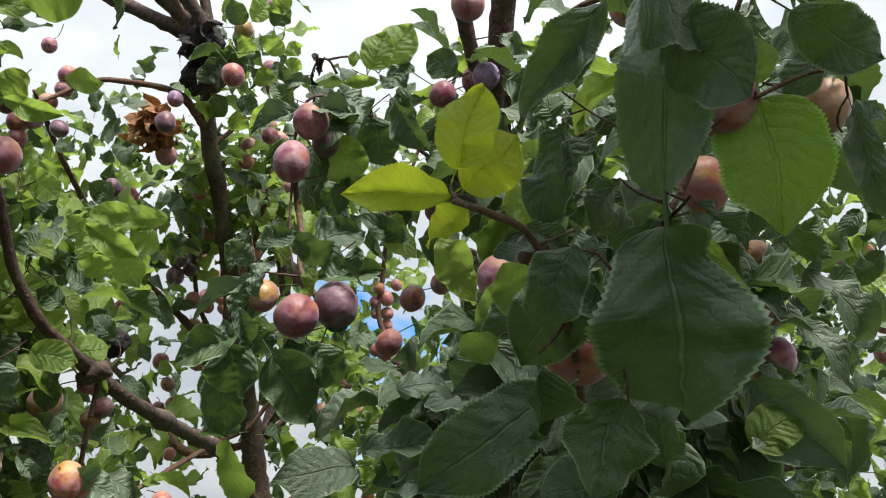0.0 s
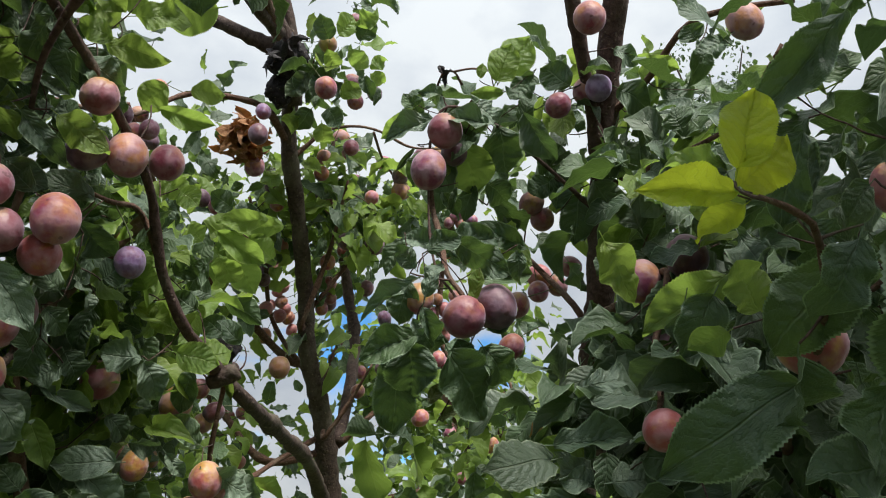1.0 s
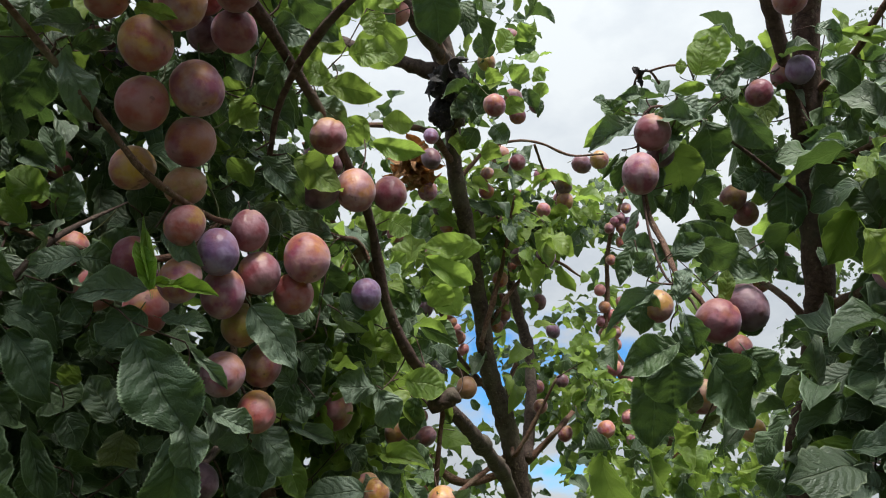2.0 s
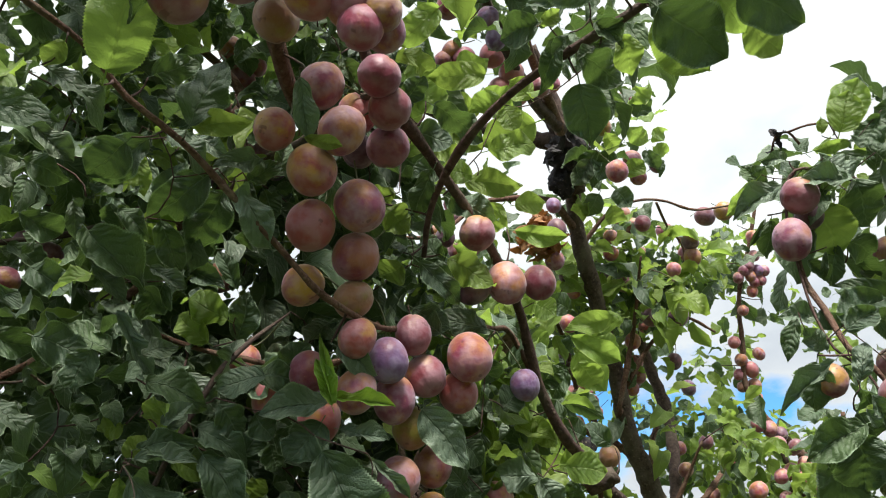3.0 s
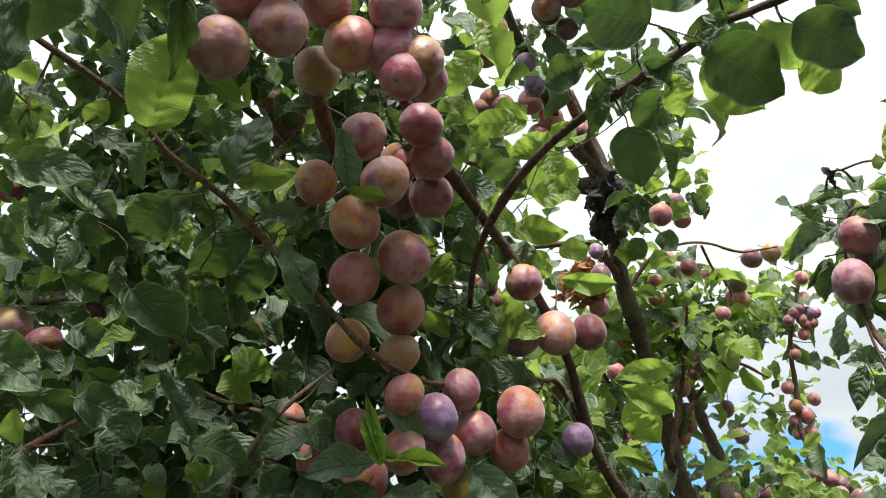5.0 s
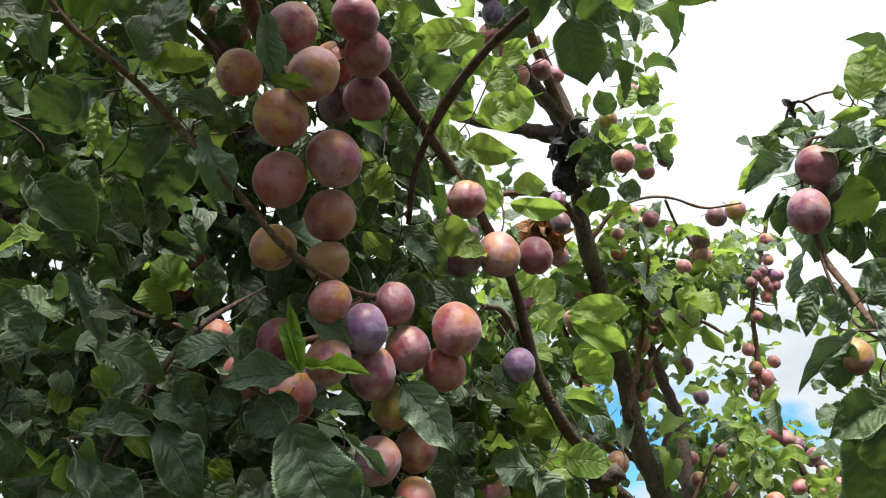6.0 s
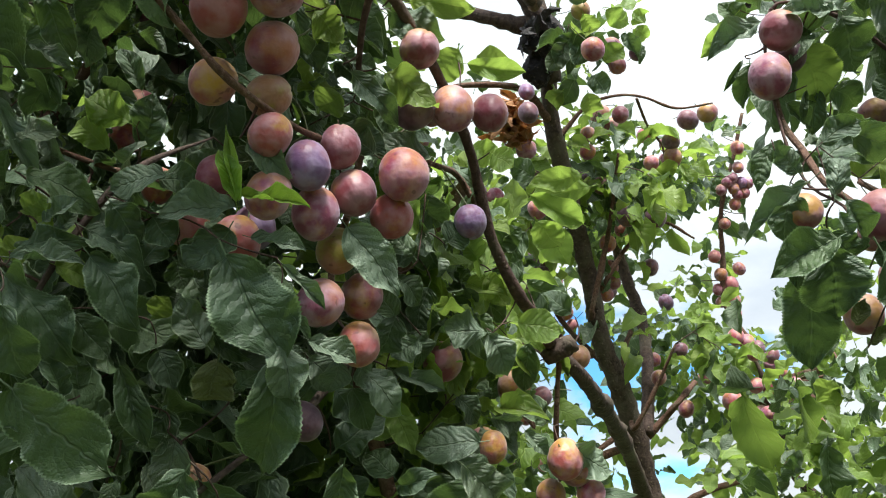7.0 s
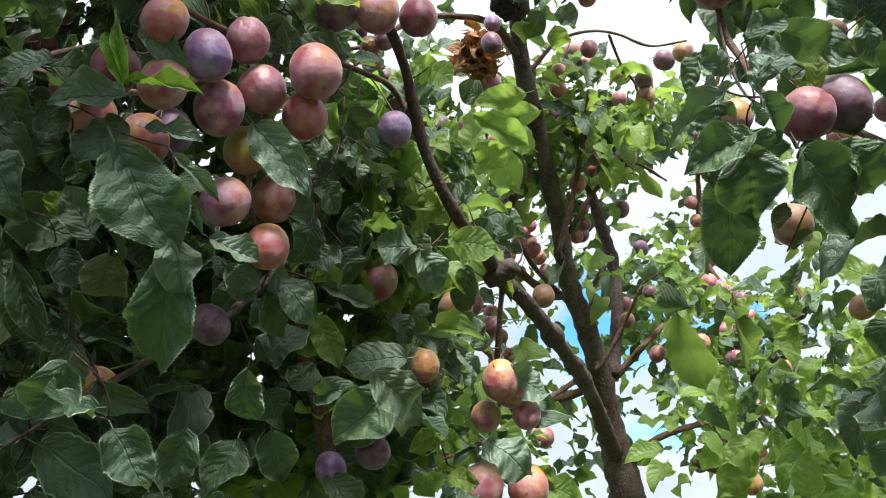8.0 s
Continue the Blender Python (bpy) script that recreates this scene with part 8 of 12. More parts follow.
leaf(mid_tree, (-0.512, 1.343, 2.481), (-0.525, 1.325, 2.441), (-0.27, 0.31, 0.42), 0.021, "dry", 7, "arch", "withered orange-brown curled leaf")
leaf(mid_tree, (-0.511, 1.333, 2.465), (-0.514, 1.313, 2.432), (0.14, 0.53, -0.66), 0.027, "dry", 6, "arch", "withered orange-brown curled leaf")
leaf(mid_tree, (-0.510, 1.346, 2.485), (-0.494, 1.376, 2.475), (-1.06, -2.42, 0.09), 0.029, "dry", 5, "arch", "withered orange-brown curled leaf")
leaf(mid_tree, (-0.513, 1.344, 2.468), (-0.519, 1.343, 2.434), (1.05, -0.18, -0.44), 0.022, "dry", 6, "arch", "withered orange-brown curled leaf")
leaf(mid_tree, (-0.510, 1.324, 2.486), (-0.511, 1.282, 2.489), (0.75, -0.82, 0.13), 0.018, "dry", 3, "arch", "withered orange-brown curled leaf")
leaf(mid_tree, (-0.508, 1.342, 2.484), (-0.488, 1.310, 2.470), (-2.11, 1.54, -0.64), 0.029, "dry", 6, "arch", "withered orange-brown curled leaf")
leaf(mid_tree, (-0.512, 1.343, 2.484), (-0.530, 1.318, 2.475), (0.90, -0.17, 1.11), 0.025, "dry", 6, "arch", "withered orange-brown curled leaf")
leaf(mid_tree, (-0.506, 1.330, 2.480), (-0.496, 1.291, 2.466), (0.34, 0.43, 0.92), 0.028, "dry", 7, "arch", "withered orange-brown curled leaf")
leaf(mid_tree, (-0.511, 1.341, 2.495), (-0.514, 1.322, 2.534), (0.60, -1.01, 1.56), 0.029, "dry", 5, "arch", "withered orange-brown curled leaf")
leaf(mid_tree, (-0.514, 1.338, 2.484), (-0.532, 1.308, 2.482), (-0.89, 1.01, 0.10), 0.026, "dry", 5, "arch", "withered orange-brown curled leaf")
leaf(mid_tree, (-0.514, 1.337, 2.486), (-0.531, 1.301, 2.491), (0.10, 0.76, 0.60), 0.023, "dry", 5, "arch", "withered orange-brown curled leaf")
leaf(mid_tree, (-0.502, 1.324, 2.488), (-0.488, 1.289, 2.493), (1.43, -0.71, 0.94), 0.018, "dry", 5, "arch", "withered orange-brown curled leaf")
leaf(mid_tree, (-0.506, 1.343, 2.482), (-0.470, 1.328, 2.457), (-1.86, -0.46, -0.48), 0.017, "dry", 5, "arch", "withered orange-brown curled leaf")
leaf(mid_tree, (-0.528, 1.341, 2.473), (-0.554, 1.334, 2.456), (0.38, 0.81, -0.74), 0.026, "dry", 5, "arch", "withered orange-brown curled leaf")
leaf(mid_tree, (-0.507, 1.342, 2.480), (-0.484, 1.317, 2.449), (-0.48, 1.84, -0.09), 0.024, "dry", 3, "arch", "withered orange-brown curled leaf")
leaf(mid_tree, (-0.508, 1.336, 2.469), (-0.505, 1.320, 2.439), (-0.87, 0.68, 1.17), 0.027, "dry", 6, "arch", "withered orange-brown curled leaf")
leaf(mid_tree, (-0.503, 1.342, 2.500), (-0.490, 1.336, 2.529), (-0.19, -0.78, -1.44), 0.021, "dry", 7, "arch", "withered orange-brown curled leaf")
leaf(mid_tree, (-0.510, 1.344, 2.485), (-0.531, 1.313, 2.484), (0.87, 0.75, 0.69), 0.021, "dry", 5, "arch", "withered orange-brown curled leaf")
leaf(mid_tree, (-0.510, 1.346, 2.484), (-0.513, 1.372, 2.453), (1.25, 1.55, 2.00), 0.024, "dry", 6, "arch", "withered orange-brown curled leaf")
leaf(mid_tree, (-0.517, 1.352, 2.487), (-0.537, 1.376, 2.494), (-0.67, 0.86, -0.72), 0.029, "dry", 6, "arch", "withered orange-brown curled leaf")
leaf(mid_tree, (-0.509, 1.340, 2.491), (-0.502, 1.315, 2.518), (1.56, -0.19, 0.11), 0.029, "dry", 5, "arch", "withered orange-brown curled leaf")
leaf(mid_tree, (-0.512, 1.327, 2.481), (-0.516, 1.296, 2.473), (-1.34, -0.32, -0.21), 0.018, "dry", 6, "arch", "withered orange-brown curled leaf")
leaf(mid_tree, (-0.510, 1.348, 2.486), (-0.507, 1.392, 2.496), (-0.20, -1.40, -0.41), 0.029, "dry", 3, "arch", "withered orange-brown curled leaf")
leaf(mid_tree, (-0.497, 1.342, 2.485), (-0.460, 1.332, 2.486), (-0.69, 0.74, 1.24), 0.022, "dry", 3, "arch", "withered orange-brown curled leaf")
leaf(mid_tree, (-0.504, 1.335, 2.479), (-0.484, 1.298, 2.457), (-0.50, 0.75, 0.00), 0.020, "dry", 5, "arch", "withered orange-brown curled leaf")
leaf(mid_tree, (-0.509, 1.346, 2.482), (-0.496, 1.360, 2.445), (0.38, 0.10, 0.85), 0.022, "dry", 5, "arch", "withered orange-brown curled leaf")
leaf(mid_tree, (-0.513, 1.350, 2.495), (-0.520, 1.362, 2.522), (-1.11, -0.64, 2.17), 0.029, "dry", 5, "arch", "withered orange-brown curled leaf")
leaf(mid_tree, (-0.518, 1.358, 2.481), (-0.537, 1.393, 2.472), (-0.11, -1.15, -0.45), 0.019, "dry", 3, "arch", "withered orange-brown curled leaf")
leaf(mid_tree, (-0.513, 1.339, 2.487), (-0.527, 1.308, 2.497), (-2.32, 0.65, -0.62), 0.029, "dry", 6, "arch", "withered orange-brown curled leaf")
leaf(mid_tree, (-0.525, 1.342, 2.478), (-0.554, 1.337, 2.465), (-0.39, -0.22, -1.16), 0.020, "dry", 5, "arch", "withered orange-brown curled leaf")
leaf(mid_tree, (-0.515, 1.348, 2.486), (-0.541, 1.365, 2.494), (-0.89, 1.33, -0.66), 0.020, "dry", 3, "arch", "withered orange-brown curled leaf")
leaf(mid_tree, (-0.526, 1.332, 2.476), (-0.545, 1.318, 2.465), (-0.19, -1.06, -0.64), 0.022, "dry", 7, "arch", "withered orange-brown curled leaf")
leaf(mid_tree, (-0.504, 1.345, 2.481), (-0.473, 1.346, 2.460), (-0.75, 0.83, 1.96), 0.030, "dry", 3, "arch", "withered orange-brown curled leaf")
leaf(mid_tree, (-0.524, 1.328, 2.480), (-0.541, 1.308, 2.474), (-0.04, 1.59, 0.68), 0.029, "dry", 5, "arch", "withered orange-brown curled leaf")
leaf(mid_tree, (-0.518, 1.330, 2.473), (-0.533, 1.300, 2.450), (-0.12, -2.44, -0.32), 0.018, "dry", 5, "arch", "withered orange-brown curled leaf")
leaf(mid_tree, (-0.506, 1.346, 2.480), (-0.480, 1.356, 2.449), (-1.10, -0.14, -0.76), 0.024, "dry", 7, "arch", "withered orange-brown curled leaf")
leaf(mid_tree, (-0.511, 1.344, 2.485), (-0.531, 1.315, 2.489), (2.54, 0.65, -0.60), 0.025, "dry", 7, "arch", "withered orange-brown curled leaf")
leaf(mid_tree, (-0.523, 1.340, 2.471), (-0.542, 1.334, 2.452), (0.28, 1.08, -0.71), 0.024, "dry", 5, "arch", "withered orange-brown curled leaf")
leaf(mid_tree, (-0.513, 1.338, 2.466), (-0.519, 1.322, 2.427), (0.70, 0.33, -1.67), 0.023, "dry", 7, "arch", "withered orange-brown curled leaf")
leaf(mid_tree, (-0.495, 1.357, 2.492), (-0.462, 1.382, 2.506), (1.29, 0.95, 0.39), 0.021, "dry", 5, "arch", "withered orange-brown curled leaf")
leaf(mid_tree, (-0.514, 1.331, 2.487), (-0.521, 1.303, 2.491), (1.21, -0.04, -1.21), 0.030, "dry", 3, "arch", "withered orange-brown curled leaf")
leaf(mid_tree, (-0.509, 1.352, 2.485), (-0.507, 1.388, 2.485), (0.78, 0.23, 0.12), 0.030, "dry", 7, "arch", "withered orange-brown curled leaf")
leaf(mid_tree, (-0.509, 1.349, 2.474), (-0.505, 1.363, 2.430), (-0.24, -0.60, 0.68), 0.030, "dry", 7, "arch", "withered orange-brown curled leaf")
leaf(mid_tree, (-0.509, 1.346, 2.467), (-0.508, 1.349, 2.428), (-1.65, 1.77, -1.09), 0.029, "dry", 5, "arch", "withered orange-brown curled leaf")
leaf(mid_tree, (-0.529, 1.342, 2.484), (-0.559, 1.337, 2.482), (-0.82, -0.37, 0.52), 0.024, "dry", 5, "arch", "withered orange-brown curled leaf")
leaf(mid_tree, (-0.516, 1.343, 2.475), (-0.535, 1.338, 2.444), (-0.94, -0.44, -0.45), 0.023, "dry", 7, "arch", "withered orange-brown curled leaf")
leaf(mid_tree, (-0.512, 1.344, 2.479), (-0.521, 1.339, 2.454), (-0.89, 0.32, 0.71), 0.022, "dry", 5, "arch", "withered orange-brown curled leaf")
leaf(mid_tree, (-0.511, 1.351, 2.491), (-0.517, 1.380, 2.522), (1.93, -0.36, -2.15), 0.016, "dry", 5, "arch", "withered orange-brown curled leaf")
leaf(mid_tree, (-0.507, 1.339, 2.485), (-0.489, 1.298, 2.484), (-0.78, -0.41, -0.74), 0.025, "dry", 6, "arch", "withered orange-brown curled leaf")
leaf(mid_tree, (-0.505, 1.343, 2.479), (-0.484, 1.333, 2.453), (-0.14, -0.52, -0.15), 0.026, "dry", 5, "arch", "withered orange-brown curled leaf")
leaf(mid_tree, (-0.515, 1.352, 2.466), (-0.524, 1.364, 2.432), (1.44, -0.51, 0.17), 0.023, "dry", 5, "arch", "withered orange-brown curled leaf")
leaf(mid_tree, (-0.510, 1.345, 2.484), (-0.506, 1.358, 2.461), (0.58, -0.88, -0.94), 0.027, "dry", 5, "arch", "withered orange-brown curled leaf")
leaf(mid_tree, (-0.512, 1.337, 2.486), (-0.520, 1.309, 2.491), (-1.02, 0.15, -0.96), 0.027, "dry", 5, "arch", "withered orange-brown curled leaf")
leaf(mid_tree, (-0.503, 1.346, 2.479), (-0.477, 1.351, 2.458), (0.22, -0.81, 0.01), 0.018, "dry", 6, "arch", "withered orange-brown curled leaf")
leaf(mid_tree, (-0.506, 1.354, 2.476), (-0.495, 1.382, 2.447), (1.27, 1.51, -0.99), 0.023, "dry", 5, "arch", "withered orange-brown curled leaf")
leaf(mid_tree, (-0.512, 1.336, 2.482), (-0.520, 1.305, 2.471), (-0.21, 0.94, 0.39), 0.017, "dry", 6, "arch", "withered orange-brown curled leaf")
leaf(mid_tree, (-0.509, 1.344, 2.484), (-0.500, 1.323, 2.469), (-2.05, -0.43, 0.87), 0.020, "dry", 5, "arch", "withered orange-brown curled leaf")
leaf(mid_tree, (-0.510, 1.345, 2.484), (-0.523, 1.320, 2.454), (1.79, 0.08, 0.39), 0.017, "dry", 7, "arch", "withered orange-brown curled leaf")
leaf(right_tree, (-0.134, 0.877, 2.297), (-0.136, 0.874, 2.310), (-0.17, -0.80, 1.16), 0.008, "black", 3, "p4tip", "small shrivelled dark leaf")
leaf(right_tree, (-0.133, 0.877, 2.297), (-0.124, 0.865, 2.297), (0.25, -0.80, 0.67), 0.009, "black", 3, "p4tip", "small shrivelled dark leaf")
leaf(right_tree, (-0.138, 0.884, 2.288), (-0.146, 0.888, 2.284), (2.50, -0.80, -1.25), 0.006, "black", 6, "p4tip", "small shrivelled dark leaf")
leaf(right_tree, (-0.139, 0.887, 2.283), (-0.137, 0.893, 2.273), (-0.74, -0.80, -1.02), 0.008, "black", 6, "p4tip", "small shrivelled dark leaf")
leaf(right_tree, (-0.143, 0.890, 2.279), (-0.149, 0.903, 2.278), (-0.65, -0.80, -1.66), 0.007, "black", 3, "p4tip", "small shrivelled dark leaf")
leaf(right_tree, (-0.127, 0.875, 2.298), (-0.130, 0.889, 2.296), (-0.62, -0.80, 1.46), 0.009, "black", 6, "p4tip", "small shrivelled dark leaf")
leaf(right_tree, (-0.136, 0.881, 2.292), (-0.130, 0.877, 2.282), (0.21, -0.80, 0.55), 0.007, "black", 6, "p4tip", "small shrivelled dark leaf")
leaf(mid_tree, (-0.467, 1.342, 2.651), (-0.497, 1.334, 2.629), (0.60, 0.06, 0.75), 0.021, "black", 5, "trunk", "blackened shrivelled leaf at the fork")
leaf(mid_tree, (-0.444, 1.336, 2.669), (-0.416, 1.311, 2.694), (-2.09, -0.72, 1.81), 0.023, "black", 6, "trunk", "blackened shrivelled leaf at the fork")
leaf(mid_tree, (-0.450, 1.345, 2.655), (-0.425, 1.344, 2.631), (0.60, -0.10, -1.54), 0.020, "black", 5, "trunk", "blackened shrivelled leaf at the fork")
leaf(mid_tree, (-0.458, 1.347, 2.660), (-0.490, 1.369, 2.665), (1.80, 1.97, 2.08), 0.025, "black", 5, "trunk", "blackened shrivelled leaf at the fork")
leaf(mid_tree, (-0.460, 1.339, 2.659), (-0.484, 1.308, 2.652), (-0.49, 0.08, 0.63), 0.016, "black", 7, "trunk", "blackened shrivelled leaf at the fork")
leaf(mid_tree, (-0.457, 1.340, 2.660), (-0.466, 1.310, 2.661), (-0.35, -0.50, -0.85), 0.026, "black", 5, "trunk", "blackened shrivelled leaf at the fork")
leaf(mid_tree, (-0.449, 1.345, 2.659), (-0.408, 1.347, 2.650), (0.20, 0.51, -0.02), 0.021, "black", 3, "trunk", "blackened shrivelled leaf at the fork")
leaf(mid_tree, (-0.451, 1.337, 2.659), (-0.433, 1.297, 2.652), (0.33, -0.42, -0.57), 0.026, "black", 6, "trunk", "blackened shrivelled leaf at the fork")
leaf(mid_tree, (-0.454, 1.335, 2.655), (-0.451, 1.295, 2.638), (0.99, 0.37, 0.49), 0.017, "black", 5, "trunk", "blackened shrivelled leaf at the fork")
leaf(mid_tree, (-0.344, 1.290, 2.671), (-0.313, 1.283, 2.708), (0.27, -0.88, -0.38), 0.042, "young_lit", 3, "top1")
leaf(mid_tree, (-0.363, 1.292, 2.665), (-0.375, 1.252, 2.688), (0.18, -0.52, -0.83), 0.040, "green", 0, "top1")
leaf(mid_tree, (-0.327, 1.307, 2.650), (-0.289, 1.339, 2.628), (0.20, -0.70, -0.68), 0.036, "young_lit", 2, "top1")
leaf(mid_tree, (-0.388, 1.318, 2.627), (-0.423, 1.349, 2.590), (0.01, -0.75, -0.66), 0.044, "green", 4, "top1")
leaf(mid_tree, (-0.362, 1.323, 2.623), (-0.392, 1.353, 2.573), (0.08, -0.83, -0.55), 0.042, "green", 8, "top1")
leaf(mid_tree, (-0.402, 1.326, 2.613), (-0.442, 1.349, 2.570), (0.11, -0.83, -0.55), 0.038, "pale", 8, "top1")
leaf(mid_tree, (-0.344, 1.353, 2.581), (-0.303, 1.353, 2.611), (0.29, -0.87, -0.40), 0.036, "young_lit", 1, "top1")
leaf(mid_tree, (-0.367, 1.364, 2.561), (-0.338, 1.373, 2.520), (-0.11, -0.95, -0.30), 0.038, "green", 8, "top1")
leaf(mid_tree, (-0.288, 1.323, 2.629), (-0.253, 1.335, 2.648), (0.48, -0.78, -0.41), 0.027, "young_lit", 7, "top1")
leaf(mid_tree, (-0.286, 1.332, 2.617), (-0.256, 1.359, 2.613), (0.42, -0.57, -0.71), 0.027, "young_lit", 1, "top1")
leaf(mid_tree, (-0.299, 1.334, 2.613), (-0.289, 1.343, 2.569), (-0.06, -0.98, -0.20), 0.027, "green", 6, "top1")
leaf(mid_tree, (-0.398, 1.362, 2.558), (-0.432, 1.392, 2.529), (-0.06, -0.73, -0.68), 0.040, "green", 0, "top1")
leaf(mid_tree, (-0.379, 1.378, 2.535), (-0.374, 1.416, 2.502), (0.12, -0.66, -0.74), 0.038, "young_lit", 5, "top1")
leaf(mid_tree, (-0.304, 1.297, 2.664), (-0.286, 1.290, 2.705), (0.20, -0.94, -0.26), 0.038, "green", 4, "top1")
leaf(mid_tree, (-0.308, 1.281, 2.685), (-0.272, 1.253, 2.697), (-0.24, -0.62, -0.75), 0.036, "young_lit", 7, "top1")
leaf(mid_tree, (-0.424, 1.368, 2.543), (-0.460, 1.393, 2.529), (-0.20, -0.70, -0.69), 0.036, "young_lit", 5, "top1")
leaf(mid_tree, (-0.365, 1.303, 2.650), (-0.356, 1.341, 2.633), (0.20, -0.46, -0.87), 0.032, "young_lit", 3, "top1")

# ---- sprays of leaves ----
foliage(mid_tree, -0.865, 1.532, 2.602, 0.085, 14, 0.061, 0.50)
foliage(mid_tree, -0.873, 1.617, 2.543, 0.085, 14, 0.061, 0.50)
foliage(mid_tree, -0.926, 1.632, 2.466, 0.085, 14, 0.061, 0.50)
foliage(mid_tree, -0.757, 1.459, 2.264, 0.085, 14, 0.061, 0.50)
foliage(mid_tree, -0.835, 1.594, 2.269, 0.085, 14, 0.061, 0.50)
foliage(mid_tree, -0.824, 1.264, 2.364, 0.068, 11, 0.061, 0.50)
foliage(mid_tree, -0.817, 1.594, 2.516, 0.085, 14, 0.061, 0.50)
foliage(mid_tree, -0.726, 1.448, 2.357, 0.085, 14, 0.061, 0.50)
foliage(mid_tree, -0.683, 1.434, 2.309, 0.085, 14, 0.061, 0.50)
foliage(mid_tree, -0.702, 1.535, 2.253, 0.085, 14, 0.061, 0.50)
foliage(mid_tree, -0.640, 1.459, 2.550, 0.085, 14, 0.061, 0.50)
foliage(mid_tree, -0.696, 1.599, 2.552, 0.085, 14, 0.061, 0.50)
foliage(mid_tree, -0.743, 1.640, 2.432, 0.085, 14, 0.061, 0.50)
foliage(mid_tree, -0.774, 1.545, 2.391, 0.068, 11, 0.061, 0.50)
foliage(mid_tree, -0.655, 1.529, 2.254, 0.085, 14, 0.061, 0.50)
foliage(mid_tree, -0.662, 1.532, 2.641, 0.085, 14, 0.061, 0.50)
foliage(mid_tree, -0.616, 1.620, 2.390, 0.068, 11, 0.061, 0.50)
foliage(mid_tree, -0.638, 1.604, 2.427, 0.085, 14, 0.061, 0.50)
foliage(mid_tree, -0.637, 1.643, 2.106, 0.068, 11, 0.061, 0.50)
foliage(mid_tree, -0.525, 1.607, 2.524, 0.068, 11, 0.061, 0.50)
foliage(mid_tree, -0.546, 1.609, 2.574, 0.085, 14, 0.061, 0.50)
foliage(mid_tree, -0.497, 1.625, 2.594, 0.068, 11, 0.061, 0.50)
foliage(mid_tree, -0.576, 1.882, 2.502, 0.068, 11, 0.061, 0.50)
foliage(mid_tree, -0.783, 1.737, 2.279, 0.068, 11, 0.061, 0.50)
foliage(mid_tree, -0.917, 1.787, 2.193, 0.085, 13, 0.061, 0.50)
foliage(mid_tree, -0.924, 1.824, 2.047, 0.085, 13, 0.061, 0.50)
foliage(mid_tree, -0.894, 1.905, 2.005, 0.085, 13, 0.061, 0.50)
foliage(mid_tree, -0.828, 1.763, 2.207, 0.085, 13, 0.061, 0.50)
foliage(mid_tree, -0.810, 1.919, 2.111, 0.085, 13, 0.061, 0.50)
foliage(mid_tree, -0.736, 1.742, 1.956, 0.085, 13, 0.061, 0.50)
foliage(mid_tree, -0.762, 1.822, 2.300, 0.068, 10, 0.061, 0.50)
foliage(mid_tree, -0.631, 1.720, 2.008, 0.085, 13, 0.061, 0.50)
foliage(mid_tree, -0.711, 1.843, 1.904, 0.085, 13, 0.061, 0.50)
foliage(mid_tree, -0.572, 1.827, 2.083, 0.085, 13, 0.061, 0.50)
foliage(mid_tree, -0.713, 1.638, 1.889, 0.068, 10, 0.061, 0.50)
foliage(mid_tree, -0.376, 1.369, 2.647, 0.060, 8, 0.061, 0.50)
foliage(mid_tree, -0.283, 1.119, 2.715, 0.048, 5, 0.052, 0.30)
foliage(mid_tree, -0.402, 1.379, 2.697, 0.048, 5, 0.061, 0.50)
foliage(mid_tree, -0.416, 1.575, 2.765, 0.048, 5, 0.061, 0.50)
foliage(mid_tree, -0.363, 1.458, 2.765, 0.048, 5, 0.061, 0.50)
foliage(mid_tree, -0.523, 1.553, 2.645, 0.056, 7, 0.061, 0.50)
foliage(mid_tree, -0.547, 1.571, 2.440, 0.056, 7, 0.061, 0.50)
foliage(mid_tree, -0.564, 1.747, 2.448, 0.056, 7, 0.061, 0.50)
foliage(mid_tree, -0.458, 1.676, 2.474, 0.056, 7, 0.061, 0.50)
foliage(mid_tree, -0.449, 1.741, 2.419, 0.056, 7, 0.061, 0.50)
foliage(mid_tree, -0.426, 1.759, 2.671, 0.056, 7, 0.061, 0.50)
foliage(mid_tree, -0.464, 1.713, 2.444, 0.056, 7, 0.061, 0.50)
foliage(mid_tree, -0.339, 1.649, 2.443, 0.056, 7, 0.061, 0.50)
foliage(mid_tree, -0.354, 1.657, 2.448, 0.070, 10, 0.061, 0.50)
foliage(mid_tree, -0.703, 1.314, 2.290, 0.070, 9, 0.061, 0.50)
foliage(mid_tree, -0.709, 1.327, 2.225, 0.070, 9, 0.061, 0.50)
foliage(mid_tree, -0.664, 1.366, 2.290, 0.070, 9, 0.061, 0.50)
foliage(mid_tree, -0.678, 1.371, 2.244, 0.070, 9, 0.061, 0.50)
foliage(mid_tree, -0.621, 1.385, 2.310, 0.070, 9, 0.061, 0.50)
foliage(mid_tree, -0.625, 1.419, 2.262, 0.070, 9, 0.061, 0.50)
foliage(mid_tree, -0.558, 1.381, 2.302, 0.070, 9, 0.061, 0.50)
foliage(mid_tree, -0.243, 1.709, 2.193, 0.056, 7, 0.061, 0.50)
foliage(mid_tree, -0.324, 1.531, 2.397, 0.056, 7, 0.061, 0.50)
foliage(mid_tree, -0.010, 1.516, 2.274, 0.056, 7, 0.061, 0.50)
foliage(mid_tree, -0.224, 1.798, 1.877, 0.064, 7, 0.061, 0.50)
foliage(mid_tree, -0.221, 1.546, 1.873, 0.064, 7, 0.061, 0.50)
